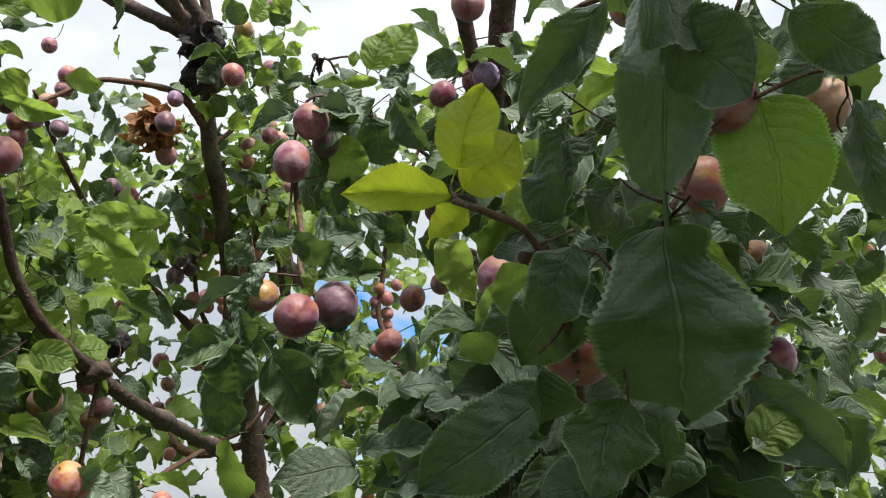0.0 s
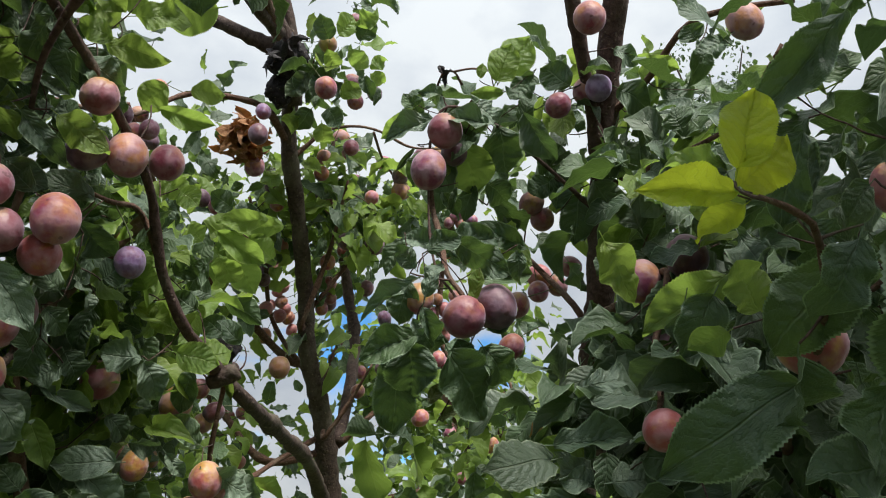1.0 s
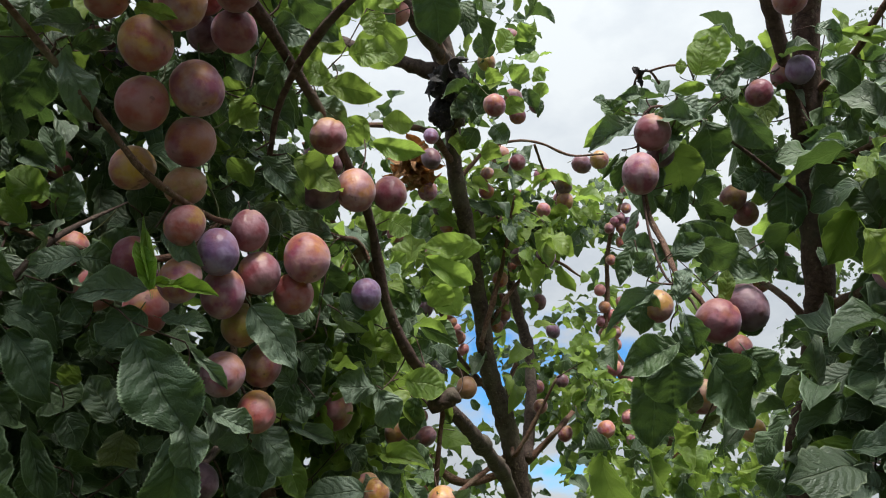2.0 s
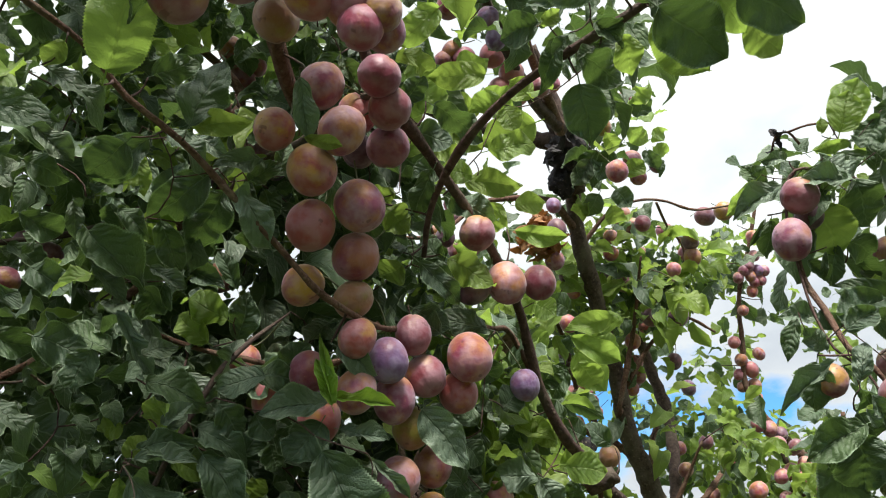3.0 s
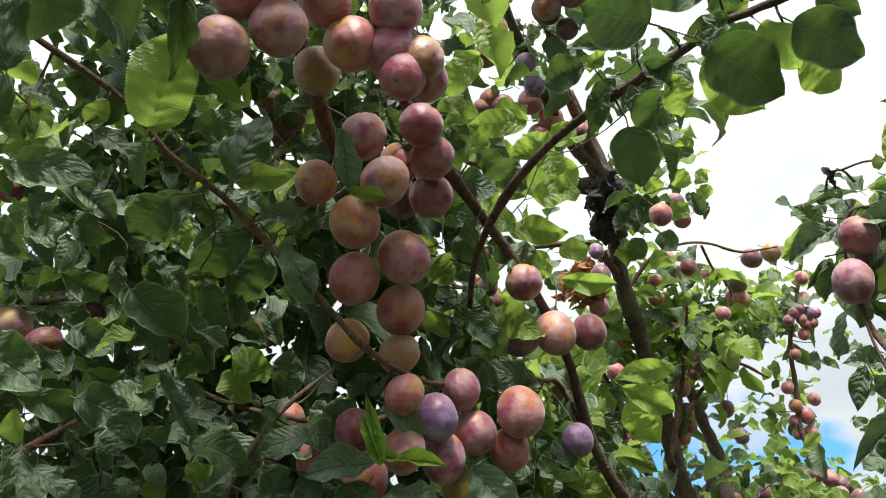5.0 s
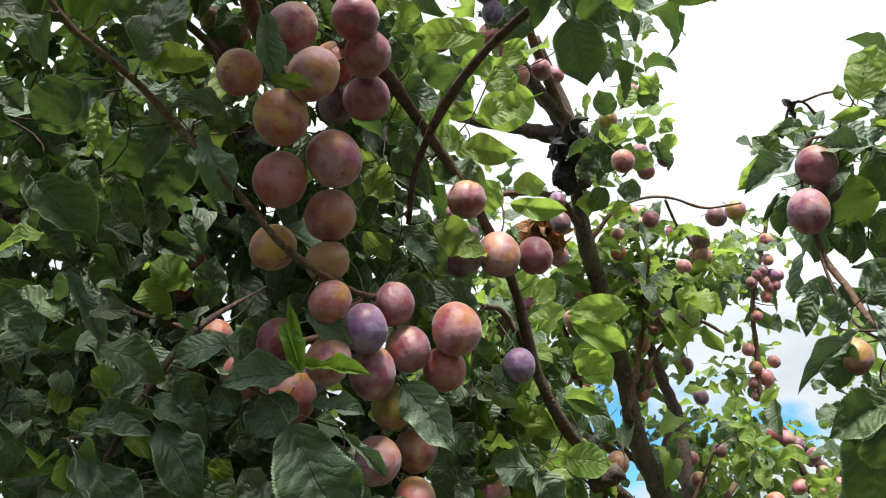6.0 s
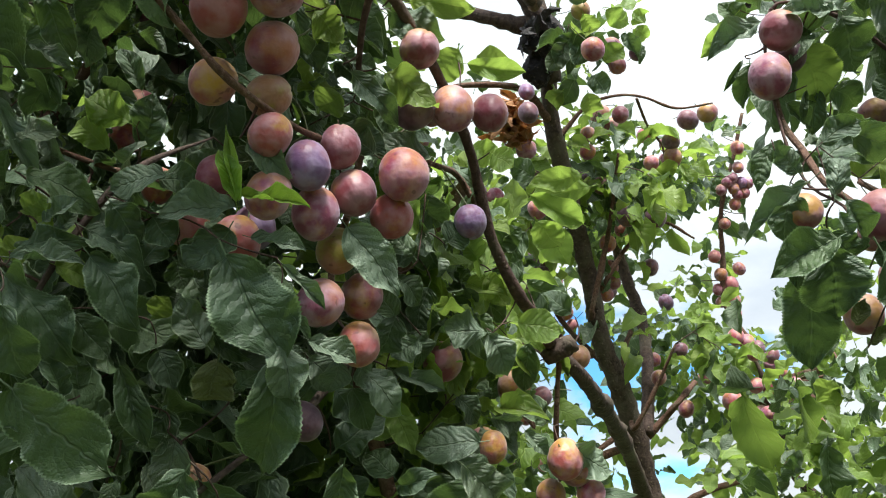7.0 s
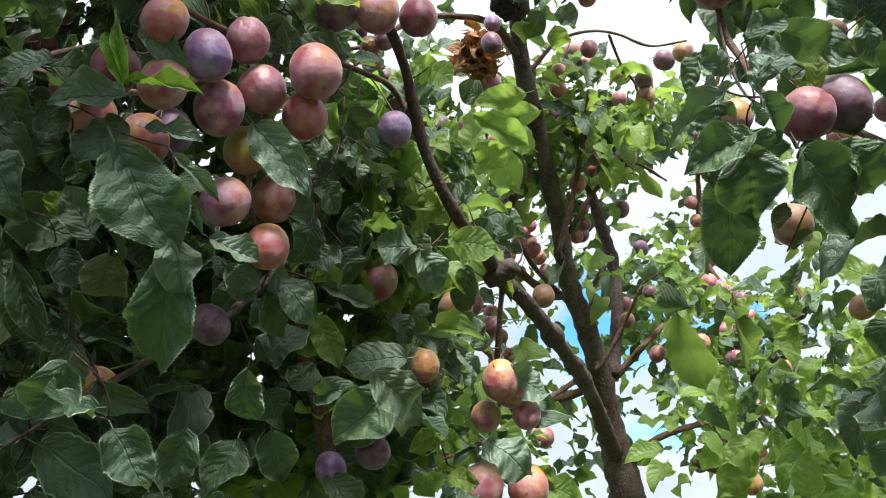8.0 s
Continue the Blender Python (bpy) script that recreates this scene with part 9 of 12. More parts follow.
foliage(mid_tree, -0.198, 1.710, 1.983, 0.064, 7, 0.061, 0.50)
foliage(mid_tree, -0.108, 1.460, 1.834, 0.064, 7, 0.061, 0.50)
foliage(mid_tree, -0.129, 1.705, 1.958, 0.080, 10, 0.061, 0.50)
foliage(mid_tree, -0.037, 1.651, 1.915, 0.064, 7, 0.061, 0.50)
foliage(mid_tree, -0.233, 1.808, 2.165, 0.060, 8, 0.061, 0.50)
foliage(mid_tree, 0.060, 2.000, 2.171, 0.048, 5, 0.061, 0.50)
foliage(mid_tree, -0.218, 1.753, 2.151, 0.048, 5, 0.061, 0.50)
foliage(mid_tree, -0.469, 1.680, 2.575, 0.048, 6, 0.061, 0.50)
foliage(mid_tree, -0.403, 1.923, 2.748, 0.048, 6, 0.061, 0.50)
foliage(mid_tree, -0.351, 1.686, 2.644, 0.048, 6, 0.061, 0.50)
foliage(mid_tree, -0.451, 1.695, 2.880, 0.048, 6, 0.061, 0.50)
foliage(mid_tree, -0.255, 1.720, 2.540, 0.048, 6, 0.061, 0.50)
foliage(mid_tree, -0.390, 1.691, 2.662, 0.048, 6, 0.061, 0.50)
foliage(mid_tree, -0.412, 1.667, 2.574, 0.075, 14, 0.061, 0.50)
foliage(mid_tree, -0.388, 1.761, 2.550, 0.075, 14, 0.061, 0.50)
foliage(mid_tree, -0.437, 1.760, 2.477, 0.075, 14, 0.061, 0.50)
foliage(mid_tree, -0.452, 1.905, 2.513, 0.075, 14, 0.061, 0.50)
foliage(mid_tree, -0.446, 1.646, 2.606, 0.060, 11, 0.061, 0.50)
foliage(mid_tree, -0.357, 1.824, 2.587, 0.075, 14, 0.061, 0.50)
foliage(mid_tree, -0.295, 1.805, 2.568, 0.060, 11, 0.061, 0.50)
foliage(mid_tree, -0.314, 1.701, 2.501, 0.060, 11, 0.061, 0.50)
foliage(mid_tree, -0.432, 2.066, 2.526, 0.060, 11, 0.061, 0.50)
foliage(mid_tree, -0.387, 1.674, 2.466, 0.060, 11, 0.061, 0.50)
foliage(mid_tree, -0.364, 1.711, 2.582, 0.060, 11, 0.061, 0.50)
foliage(mid_tree, -0.300, 1.859, 2.547, 0.060, 11, 0.061, 0.50)
foliage(mid_tree, -0.530, 2.098, 2.238, 0.068, 10, 0.061, 0.50)
foliage(mid_tree, -0.367, 2.410, 2.280, 0.068, 10, 0.061, 0.50)
foliage(mid_tree, -0.445, 2.129, 2.377, 0.068, 10, 0.061, 0.50)
foliage(mid_tree, -0.203, 2.337, 2.259, 0.068, 10, 0.061, 0.50)
foliage(mid_tree, -0.322, 2.235, 2.349, 0.068, 10, 0.061, 0.50)
foliage(mid_tree, -0.175, 2.316, 2.178, 0.068, 10, 0.061, 0.50)
foliage(mid_tree, -0.283, 2.159, 2.203, 0.085, 13, 0.061, 0.50)
foliage(mid_tree, -0.304, 2.363, 2.167, 0.085, 13, 0.061, 0.50)
foliage(mid_tree, -0.301, 2.202, 2.258, 0.068, 10, 0.061, 0.50)
foliage(mid_tree, -0.227, 2.237, 2.191, 0.085, 13, 0.061, 0.50)
foliage(mid_tree, -0.246, 2.283, 2.136, 0.085, 13, 0.061, 0.50)
foliage(mid_tree, -0.067, 2.273, 2.292, 0.068, 10, 0.061, 0.50)
foliage(mid_tree, -0.172, 2.405, 2.216, 0.085, 13, 0.061, 0.50)
foliage(mid_tree, -0.121, 2.110, 2.048, 0.085, 13, 0.061, 0.50)
foliage(mid_tree, -0.115, 2.036, 1.774, 0.064, 6, 0.061, 0.50)
foliage(mid_tree, -0.162, 1.941, 1.724, 0.064, 6, 0.061, 0.50)
foliage(mid_tree, -0.221, 2.016, 1.996, 0.080, 9, 0.061, 0.50)
foliage(mid_tree, -0.297, 2.162, 1.815, 0.064, 6, 0.061, 0.50)
foliage(mid_tree, -0.133, 2.303, 2.021, 0.080, 9, 0.061, 0.50)
foliage(mid_tree, -0.459, 2.210, 1.825, 0.064, 6, 0.061, 0.50)
foliage(mid_tree, -0.150, 2.349, 1.869, 0.080, 9, 0.061, 0.50)
foliage(mid_tree, -0.571, 1.705, 2.538, 0.070, 9, 0.061, 0.50)
foliage(mid_tree, -0.470, 1.863, 2.538, 0.056, 6, 0.061, 0.50)
foliage(mid_tree, -0.576, 1.805, 2.305, 0.070, 9, 0.061, 0.50)
foliage(mid_tree, -0.496, 1.770, 2.475, 0.056, 6, 0.061, 0.50)
foliage(mid_tree, -0.676, 1.526, 1.928, 0.060, 7, 0.061, 0.50)
foliage(mid_tree, -0.576, 1.361, 1.931, 0.075, 10, 0.061, 0.50)
foliage(mid_tree, -0.588, 1.407, 1.889, 0.075, 10, 0.061, 0.50)
foliage(mid_tree, -0.549, 1.449, 1.843, 0.075, 10, 0.061, 0.50)
foliage(mid_tree, -0.584, 1.548, 1.820, 0.075, 10, 0.061, 0.50)
foliage(mid_tree, -0.644, 1.559, 1.890, 0.060, 7, 0.061, 0.50)
foliage(mid_tree, -0.576, 1.406, 1.956, 0.060, 7, 0.061, 0.50)
foliage(mid_tree, -0.518, 1.467, 1.837, 0.075, 10, 0.061, 0.50)
foliage(mid_tree, -0.531, 1.536, 1.803, 0.075, 10, 0.061, 0.50)
foliage(mid_tree, -0.719, 1.283, 1.864, 0.075, 10, 0.061, 0.50)
foliage(mid_tree, -0.781, 1.487, 1.801, 0.075, 10, 0.061, 0.50)
foliage(mid_tree, -0.700, 1.420, 1.857, 0.075, 10, 0.061, 0.50)
foliage(mid_tree, -0.718, 1.493, 1.804, 0.075, 10, 0.061, 0.50)
foliage(mid_tree, -0.584, 1.303, 1.877, 0.075, 10, 0.061, 0.50)
foliage(mid_tree, -0.684, 1.549, 1.845, 0.075, 10, 0.061, 0.50)
foliage(mid_tree, -1.018, 1.171, 1.789, 0.080, 10, 0.052, 0.60)
foliage(mid_tree, -1.136, 1.318, 1.771, 0.080, 10, 0.061, 0.50)
foliage(mid_tree, -0.998, 1.224, 1.802, 0.080, 10, 0.061, 0.50)
foliage(mid_tree, -1.058, 1.285, 1.786, 0.080, 10, 0.061, 0.50)
foliage(mid_tree, -0.966, 1.269, 1.795, 0.080, 10, 0.061, 0.50)
foliage(mid_tree, -0.971, 1.271, 1.779, 0.080, 10, 0.061, 0.50)
foliage(mid_tree, -0.978, 1.378, 1.826, 0.080, 10, 0.061, 0.50)
foliage(mid_tree, -0.968, 1.351, 1.769, 0.080, 10, 0.061, 0.50)
foliage(mid_tree, -0.926, 1.478, 1.823, 0.080, 10, 0.061, 0.50)
foliage(mid_tree, -0.862, 1.329, 1.763, 0.080, 10, 0.061, 0.50)
foliage(mid_tree, -0.881, 1.501, 1.836, 0.080, 10, 0.061, 0.50)
foliage(mid_tree, -0.813, 1.382, 1.788, 0.080, 10, 0.061, 0.50)
foliage(mid_tree, -0.552, 2.023, 2.077, 0.080, 10, 0.061, 0.50)
foliage(mid_tree, -0.561, 2.138, 1.932, 0.080, 10, 0.061, 0.50)
foliage(mid_tree, -0.479, 2.102, 2.069, 0.080, 10, 0.061, 0.50)
foliage(mid_tree, -0.461, 2.091, 1.941, 0.080, 10, 0.061, 0.50)
foliage(mid_tree, -0.548, 1.722, 2.628, 0.075, 10, 0.061, 0.50)
foliage(mid_tree, -0.539, 1.778, 2.533, 0.075, 10, 0.061, 0.50)
foliage(mid_tree, -0.600, 1.742, 2.434, 0.075, 10, 0.061, 0.50)
foliage(mid_tree, -0.323, 1.766, 2.562, 0.060, 7, 0.061, 0.50)
foliage(mid_tree, -0.471, 1.755, 2.550, 0.075, 10, 0.061, 0.50)
foliage(mid_tree, -0.436, 1.685, 2.599, 0.060, 7, 0.061, 0.50)
foliage(mid_tree, -0.354, 1.621, 2.499, 0.060, 7, 0.061, 0.50)
foliage(mid_tree, -0.433, 1.953, 2.601, 0.060, 7, 0.061, 0.50)
foliage(mid_tree, -0.399, 1.450, 2.708, 0.040, 5, 0.059, 0.50)
foliage(mid_tree, -0.498, 1.563, 2.724, 0.040, 5, 0.059, 0.50)
foliage(mid_tree, -0.339, 1.359, 2.796, 0.040, 5, 0.059, 0.50)
foliage(mid_tree, -0.296, 1.558, 2.443, 0.040, 5, 0.059, 0.50)
foliage(mid_tree, 0.010, 1.565, 2.581, 0.048, 5, 0.059, 0.50)
foliage(mid_tree, -0.328, 1.711, 2.497, 0.048, 5, 0.059, 0.50)
foliage(mid_tree, 0.038, 1.453, 2.583, 0.048, 5, 0.059, 0.50)
foliage(mid_tree, 0.001, 1.565, 2.513, 0.048, 5, 0.059, 0.50)
foliage(far_tree, -0.135, 2.074, 2.808, 0.064, 6, 0.061, 0.50)
foliage(far_tree, -0.198, 2.178, 2.760, 0.080, 9, 0.061, 0.50)
foliage(far_tree, -0.182, 2.241, 2.760, 0.064, 6, 0.061, 0.50)
foliage(far_tree, -0.259, 2.140, 2.713, 0.064, 6, 0.061, 0.50)
foliage(far_tree, -0.222, 2.303, 2.364, 0.064, 6, 0.061, 0.50)
foliage(far_tree, -0.271, 2.393, 2.448, 0.080, 9, 0.061, 0.50)
foliage(far_tree, -0.291, 2.394, 2.319, 0.080, 9, 0.061, 0.50)
foliage(far_tree, -0.127, 2.262, 2.848, 0.064, 6, 0.061, 0.50)
foliage(far_tree, 0.019, 2.549, 2.814, 0.064, 6, 0.061, 0.50)
foliage(far_tree, -0.102, 2.197, 2.641, 0.064, 6, 0.061, 0.50)
foliage(far_tree, -0.243, 2.090, 2.371, 0.064, 6, 0.061, 0.50)
foliage(far_tree, -0.258, 2.254, 2.493, 0.064, 6, 0.061, 0.50)
foliage(far_tree, -0.194, 2.356, 2.537, 0.064, 6, 0.061, 0.50)
foliage(far_tree, -0.007, 2.216, 2.061, 0.072, 8, 0.061, 0.50)
foliage(far_tree, -0.044, 2.206, 2.059, 0.090, 11, 0.061, 0.50)
foliage(far_tree, -0.092, 2.069, 1.989, 0.090, 11, 0.061, 0.50)
foliage(far_tree, -0.087, 2.209, 1.960, 0.090, 11, 0.061, 0.50)
foliage(far_tree, -0.022, 1.785, 1.907, 0.072, 8, 0.061, 0.50)
foliage(far_tree, 0.028, 2.227, 2.197, 0.090, 11, 0.061, 0.50)
foliage(far_tree, 0.011, 2.310, 2.078, 0.090, 11, 0.061, 0.50)
foliage(far_tree, -0.008, 2.390, 2.051, 0.090, 11, 0.061, 0.50)
foliage(far_tree, -0.024, 2.124, 1.918, 0.090, 11, 0.061, 0.50)
foliage(far_tree, -0.018, 2.190, 1.819, 0.090, 11, 0.061, 0.50)
foliage(far_tree, 0.064, 1.877, 2.072, 0.090, 11, 0.061, 0.50)
foliage(far_tree, 0.045, 1.862, 2.010, 0.090, 11, 0.061, 0.50)
foliage(far_tree, 0.088, 2.178, 2.023, 0.090, 11, 0.061, 0.50)
foliage(far_tree, 0.032, 2.094, 1.884, 0.090, 11, 0.061, 0.50)
foliage(far_tree, 0.002, 1.986, 1.836, 0.090, 11, 0.061, 0.50)
foliage(far_tree, 0.164, 2.240, 2.176, 0.090, 11, 0.061, 0.50)
foliage(far_tree, 0.092, 1.971, 2.035, 0.090, 11, 0.061, 0.50)
foliage(far_tree, 0.168, 2.339, 1.995, 0.090, 11, 0.061, 0.50)
foliage(far_tree, 0.079, 1.935, 1.887, 0.090, 11, 0.061, 0.50)
foliage(far_tree, 0.068, 1.881, 1.812, 0.090, 11, 0.061, 0.50)
foliage(far_tree, 0.741, 1.671, 2.429, 0.080, 10, 0.061, 0.50)
foliage(far_tree, 0.787, 1.720, 2.348, 0.080, 10, 0.061, 0.50)
foliage(far_tree, 0.769, 1.793, 2.244, 0.080, 10, 0.061, 0.50)
foliage(far_tree, 0.760, 1.544, 2.327, 0.080, 10, 0.061, 0.50)
foliage(far_tree, 0.769, 1.649, 2.300, 0.080, 10, 0.061, 0.50)
foliage(far_tree, 0.732, 1.575, 2.199, 0.080, 10, 0.061, 0.50)
foliage(far_tree, 0.787, 1.524, 2.352, 0.080, 10, 0.061, 0.50)
foliage(far_tree, 0.807, 1.558, 2.256, 0.080, 10, 0.061, 0.50)
foliage(far_tree, 0.918, 1.756, 2.225, 0.080, 10, 0.061, 0.50)
foliage(far_tree, 0.700, 1.663, 2.096, 0.080, 10, 0.061, 0.50)
foliage(far_tree, 0.712, 1.702, 2.037, 0.080, 10, 0.061, 0.50)
foliage(far_tree, 0.642, 1.579, 1.925, 0.080, 10, 0.061, 0.50)
foliage(far_tree, 0.695, 1.561, 2.112, 0.080, 10, 0.061, 0.50)
foliage(far_tree, 0.782, 1.742, 2.017, 0.080, 10, 0.061, 0.50)
foliage(far_tree, 0.675, 1.563, 1.899, 0.080, 10, 0.061, 0.50)
foliage(far_tree, 0.862, 1.698, 2.149, 0.080, 10, 0.061, 0.50)
foliage(far_tree, 0.881, 1.798, 2.013, 0.080, 10, 0.061, 0.50)
foliage(far_tree, 0.841, 1.741, 1.926, 0.080, 10, 0.061, 0.50)
foliage(mid_tree, -0.867, 0.671, 2.405, 0.060, 10, 0.056, 0.28)
foliage(mid_tree, -0.790, 0.279, 2.093, 0.060, 10, 0.056, 0.08)
foliage(mid_tree, -0.939, 0.596, 2.326, 0.060, 10, 0.056, 0.28)
foliage(mid_tree, -0.896, 0.549, 2.236, 0.075, 13, 0.056, 0.28)
foliage(mid_tree, -0.999, 0.623, 2.244, 0.060, 10, 0.056, 0.28)
foliage(mid_tree, -0.807, 0.514, 2.256, 0.075, 13, 0.056, 0.28)
foliage(mid_tree, -0.789, 0.526, 2.226, 0.075, 13, 0.056, 0.28)
foliage(mid_tree, -0.931, 0.637, 2.243, 0.075, 13, 0.056, 0.28)
foliage(mid_tree, -0.834, 0.609, 2.324, 0.075, 13, 0.056, 0.28)
foliage(mid_tree, -0.806, 0.588, 2.271, 0.075, 13, 0.056, 0.28)
foliage(mid_tree, -0.823, 0.676, 2.224, 0.075, 13, 0.056, 0.28)
foliage(mid_tree, -0.798, 0.444, 2.259, 0.060, 10, 0.056, 0.28)
foliage(mid_tree, -0.790, 0.609, 2.087, 0.060, 10, 0.056, 0.08)
foliage(mid_tree, -0.568, 0.644, 2.378, 0.060, 10, 0.056, 0.08)
foliage(mid_tree, -0.964, 0.489, 2.153, 0.075, 13, 0.056, 0.03)
foliage(mid_tree, -0.813, 0.636, 2.256, 0.060, 10, 0.056, 0.28)
foliage(mid_tree, -0.988, 0.575, 2.065, 0.075, 13, 0.056, 0.03)
foliage(mid_tree, -0.940, 0.550, 2.026, 0.075, 13, 0.056, 0.03)
foliage(mid_tree, -0.884, 0.455, 2.142, 0.060, 10, 0.056, 0.28)
foliage(mid_tree, -0.974, 0.664, 2.144, 0.075, 13, 0.056, 0.03)
foliage(mid_tree, -0.988, 0.640, 2.081, 0.075, 13, 0.056, 0.03)
foliage(mid_tree, -0.845, 0.529, 2.005, 0.075, 13, 0.056, 0.03)
foliage(mid_tree, -0.642, 0.727, 2.063, 0.060, 10, 0.056, 0.03)
foliage(mid_tree, -0.892, 0.663, 2.153, 0.075, 13, 0.056, 0.03)
foliage(mid_tree, -0.905, 0.704, 2.082, 0.075, 13, 0.056, 0.03)
foliage(mid_tree, -0.963, 0.719, 2.080, 0.060, 10, 0.056, 0.03)
foliage(mid_tree, -0.743, 0.598, 2.084, 0.060, 10, 0.056, 0.03)
foliage(mid_tree, -0.759, 0.573, 2.096, 0.075, 13, 0.056, 0.03)
foliage(mid_tree, -0.839, 0.706, 2.087, 0.075, 13, 0.056, 0.03)
foliage(mid_tree, -0.777, 0.666, 2.031, 0.075, 13, 0.056, 0.03)
foliage(mid_tree, -0.819, 0.835, 2.051, 0.056, 9, 0.056, 0.05)
foliage(mid_tree, -0.789, 0.820, 2.082, 0.056, 9, 0.056, 0.05)
foliage(mid_tree, -0.829, 0.817, 2.095, 0.070, 12, 0.056, 0.05)
foliage(mid_tree, -0.869, 0.795, 2.118, 0.056, 9, 0.056, 0.05)
foliage(mid_tree, -0.858, 0.857, 2.089, 0.056, 9, 0.056, 0.05)
foliage(mid_tree, -0.786, 0.834, 2.104, 0.070, 12, 0.056, 0.05)
foliage(mid_tree, -0.714, 0.885, 2.288, 0.056, 9, 0.056, 0.05)
foliage(mid_tree, -0.745, 1.029, 2.181, 0.056, 9, 0.056, 0.30)
foliage(mid_tree, -0.733, 0.838, 2.117, 0.070, 12, 0.056, 0.05)
foliage(mid_tree, -0.806, 0.403, 2.408, 0.075, 12, 0.056, 0.20)
foliage(mid_tree, -0.869, 0.450, 2.314, 0.060, 9, 0.056, 0.28)
foliage(mid_tree, -0.755, 0.452, 2.401, 0.075, 12, 0.056, 0.20)
foliage(mid_tree, -0.842, 0.548, 2.392, 0.075, 12, 0.056, 0.28)
foliage(mid_tree, -0.763, 0.515, 2.392, 0.075, 12, 0.056, 0.28)
foliage(mid_tree, -0.856, 0.598, 2.418, 0.075, 12, 0.056, 0.28)
foliage(mid_tree, -0.601, 0.617, 2.388, 0.048, 8, 0.056, 0.12)
foliage(mid_tree, -0.535, 0.674, 2.361, 0.048, 8, 0.056, 0.12)
foliage(mid_tree, -0.554, 0.682, 2.392, 0.048, 8, 0.056, 0.12)
foliage(mid_tree, -0.622, 1.005, 2.239, 0.048, 8, 0.056, 0.30)
foliage(mid_tree, -0.304, 0.679, 2.310, 0.048, 8, 0.056, 0.12)
foliage(mid_tree, -0.316, 0.630, 2.272, 0.048, 8, 0.056, 0.12)
foliage(mid_tree, -0.576, 0.991, 2.216, 0.048, 8, 0.056, 0.30)
foliage(mid_tree, -0.536, 0.821, 2.694, 0.070, 9, 0.060, 0.15)
foliage(mid_tree, -0.495, 0.772, 2.600, 0.070, 9, 0.060, 0.15)
foliage(mid_tree, -0.660, 0.893, 2.569, 0.056, 6, 0.060, 0.15)
foliage(mid_tree, -0.451, 0.764, 2.625, 0.070, 9, 0.060, 0.15)
foliage(mid_tree, -0.453, 0.856, 2.643, 0.070, 9, 0.060, 0.15)
foliage(mid_tree, -0.501, 0.904, 2.623, 0.070, 9, 0.060, 0.15)
foliage(mid_tree, -0.397, 0.828, 2.595, 0.070, 9, 0.060, 0.15)
foliage(mid_tree, -0.431, 0.929, 2.611, 0.070, 9, 0.060, 0.15)
foliage(mid_tree, -0.471, 0.402, 2.347, 0.070, 12, 0.056, 0.10)
foliage(mid_tree, -0.253, 0.549, 2.246, 0.056, 9, 0.056, 0.10)
foliage(mid_tree, -0.780, 0.702, 2.051, 0.070, 13, 0.056, 0.00)
foliage(mid_tree, -0.660, 0.789, 2.102, 0.056, 10, 0.056, 0.00)
foliage(mid_tree, -0.794, 0.752, 1.947, 0.070, 13, 0.056, 0.00)
foliage(mid_tree, -0.741, 0.725, 2.037, 0.070, 13, 0.056, 0.00)
foliage(mid_tree, -0.714, 0.701, 1.972, 0.070, 13, 0.056, 0.00)
foliage(mid_tree, -0.705, 0.722, 1.932, 0.070, 13, 0.056, 0.00)
foliage(mid_tree, -0.657, 0.681, 2.020, 0.070, 13, 0.056, 0.00)
foliage(mid_tree, -0.661, 0.708, 1.941, 0.070, 13, 0.056, 0.00)
foliage(mid_tree, -0.717, 0.786, 1.932, 0.070, 13, 0.056, 0.00)
foliage(mid_tree, -0.762, 0.724, 1.885, 0.075, 12, 0.056, 0.00)
foliage(mid_tree, -0.674, 0.654, 1.820, 0.075, 12, 0.056, 0.00)
foliage(mid_tree, -0.723, 0.707, 1.789, 0.075, 12, 0.056, 0.00)
foliage(mid_tree, -0.698, 0.636, 1.785, 0.060, 9, 0.056, 0.00)
foliage(mid_tree, -0.755, 0.747, 1.720, 0.075, 12, 0.056, 0.00)
foliage(mid_tree, -0.779, 0.781, 1.938, 0.075, 12, 0.056, 0.00)
foliage(mid_tree, -0.639, 0.735, 1.906, 0.060, 9, 0.056, 0.00)
foliage(mid_tree, -0.748, 0.802, 1.838, 0.075, 12, 0.056, 0.00)
foliage(mid_tree, -0.655, 0.613, 1.709, 0.060, 9, 0.056, 0.00)
foliage(mid_tree, -0.749, 0.863, 1.883, 0.075, 12, 0.056, 0.00)
foliage(mid_tree, -0.692, 0.814, 1.839, 0.075, 12, 0.056, 0.00)
foliage(mid_tree, -0.712, 0.857, 1.799, 0.075, 12, 0.056, 0.00)
foliage(mid_tree, -0.649, 0.792, 1.691, 0.060, 9, 0.056, 0.00)
foliage(mid_tree, -0.695, 0.886, 1.945, 0.075, 12, 0.056, 0.00)
foliage(mid_tree, -0.668, 0.949, 1.796, 0.075, 12, 0.056, 0.00)
foliage(mid_tree, -0.414, 0.765, 1.544, 0.060, 9, 0.056, 0.00)
foliage(mid_tree, -0.554, 0.926, 2.085, 0.060, 12, 0.056, 0.60)
foliage(mid_tree, -0.568, 0.920, 2.014, 0.060, 12, 0.056, 0.60)
foliage(mid_tree, -0.549, 0.929, 1.966, 0.060, 12, 0.056, 0.60)
foliage(mid_tree, -0.492, 0.871, 2.072, 0.060, 12, 0.056, 0.60)
foliage(mid_tree, -0.531, 0.936, 2.028, 0.060, 12, 0.056, 0.60)
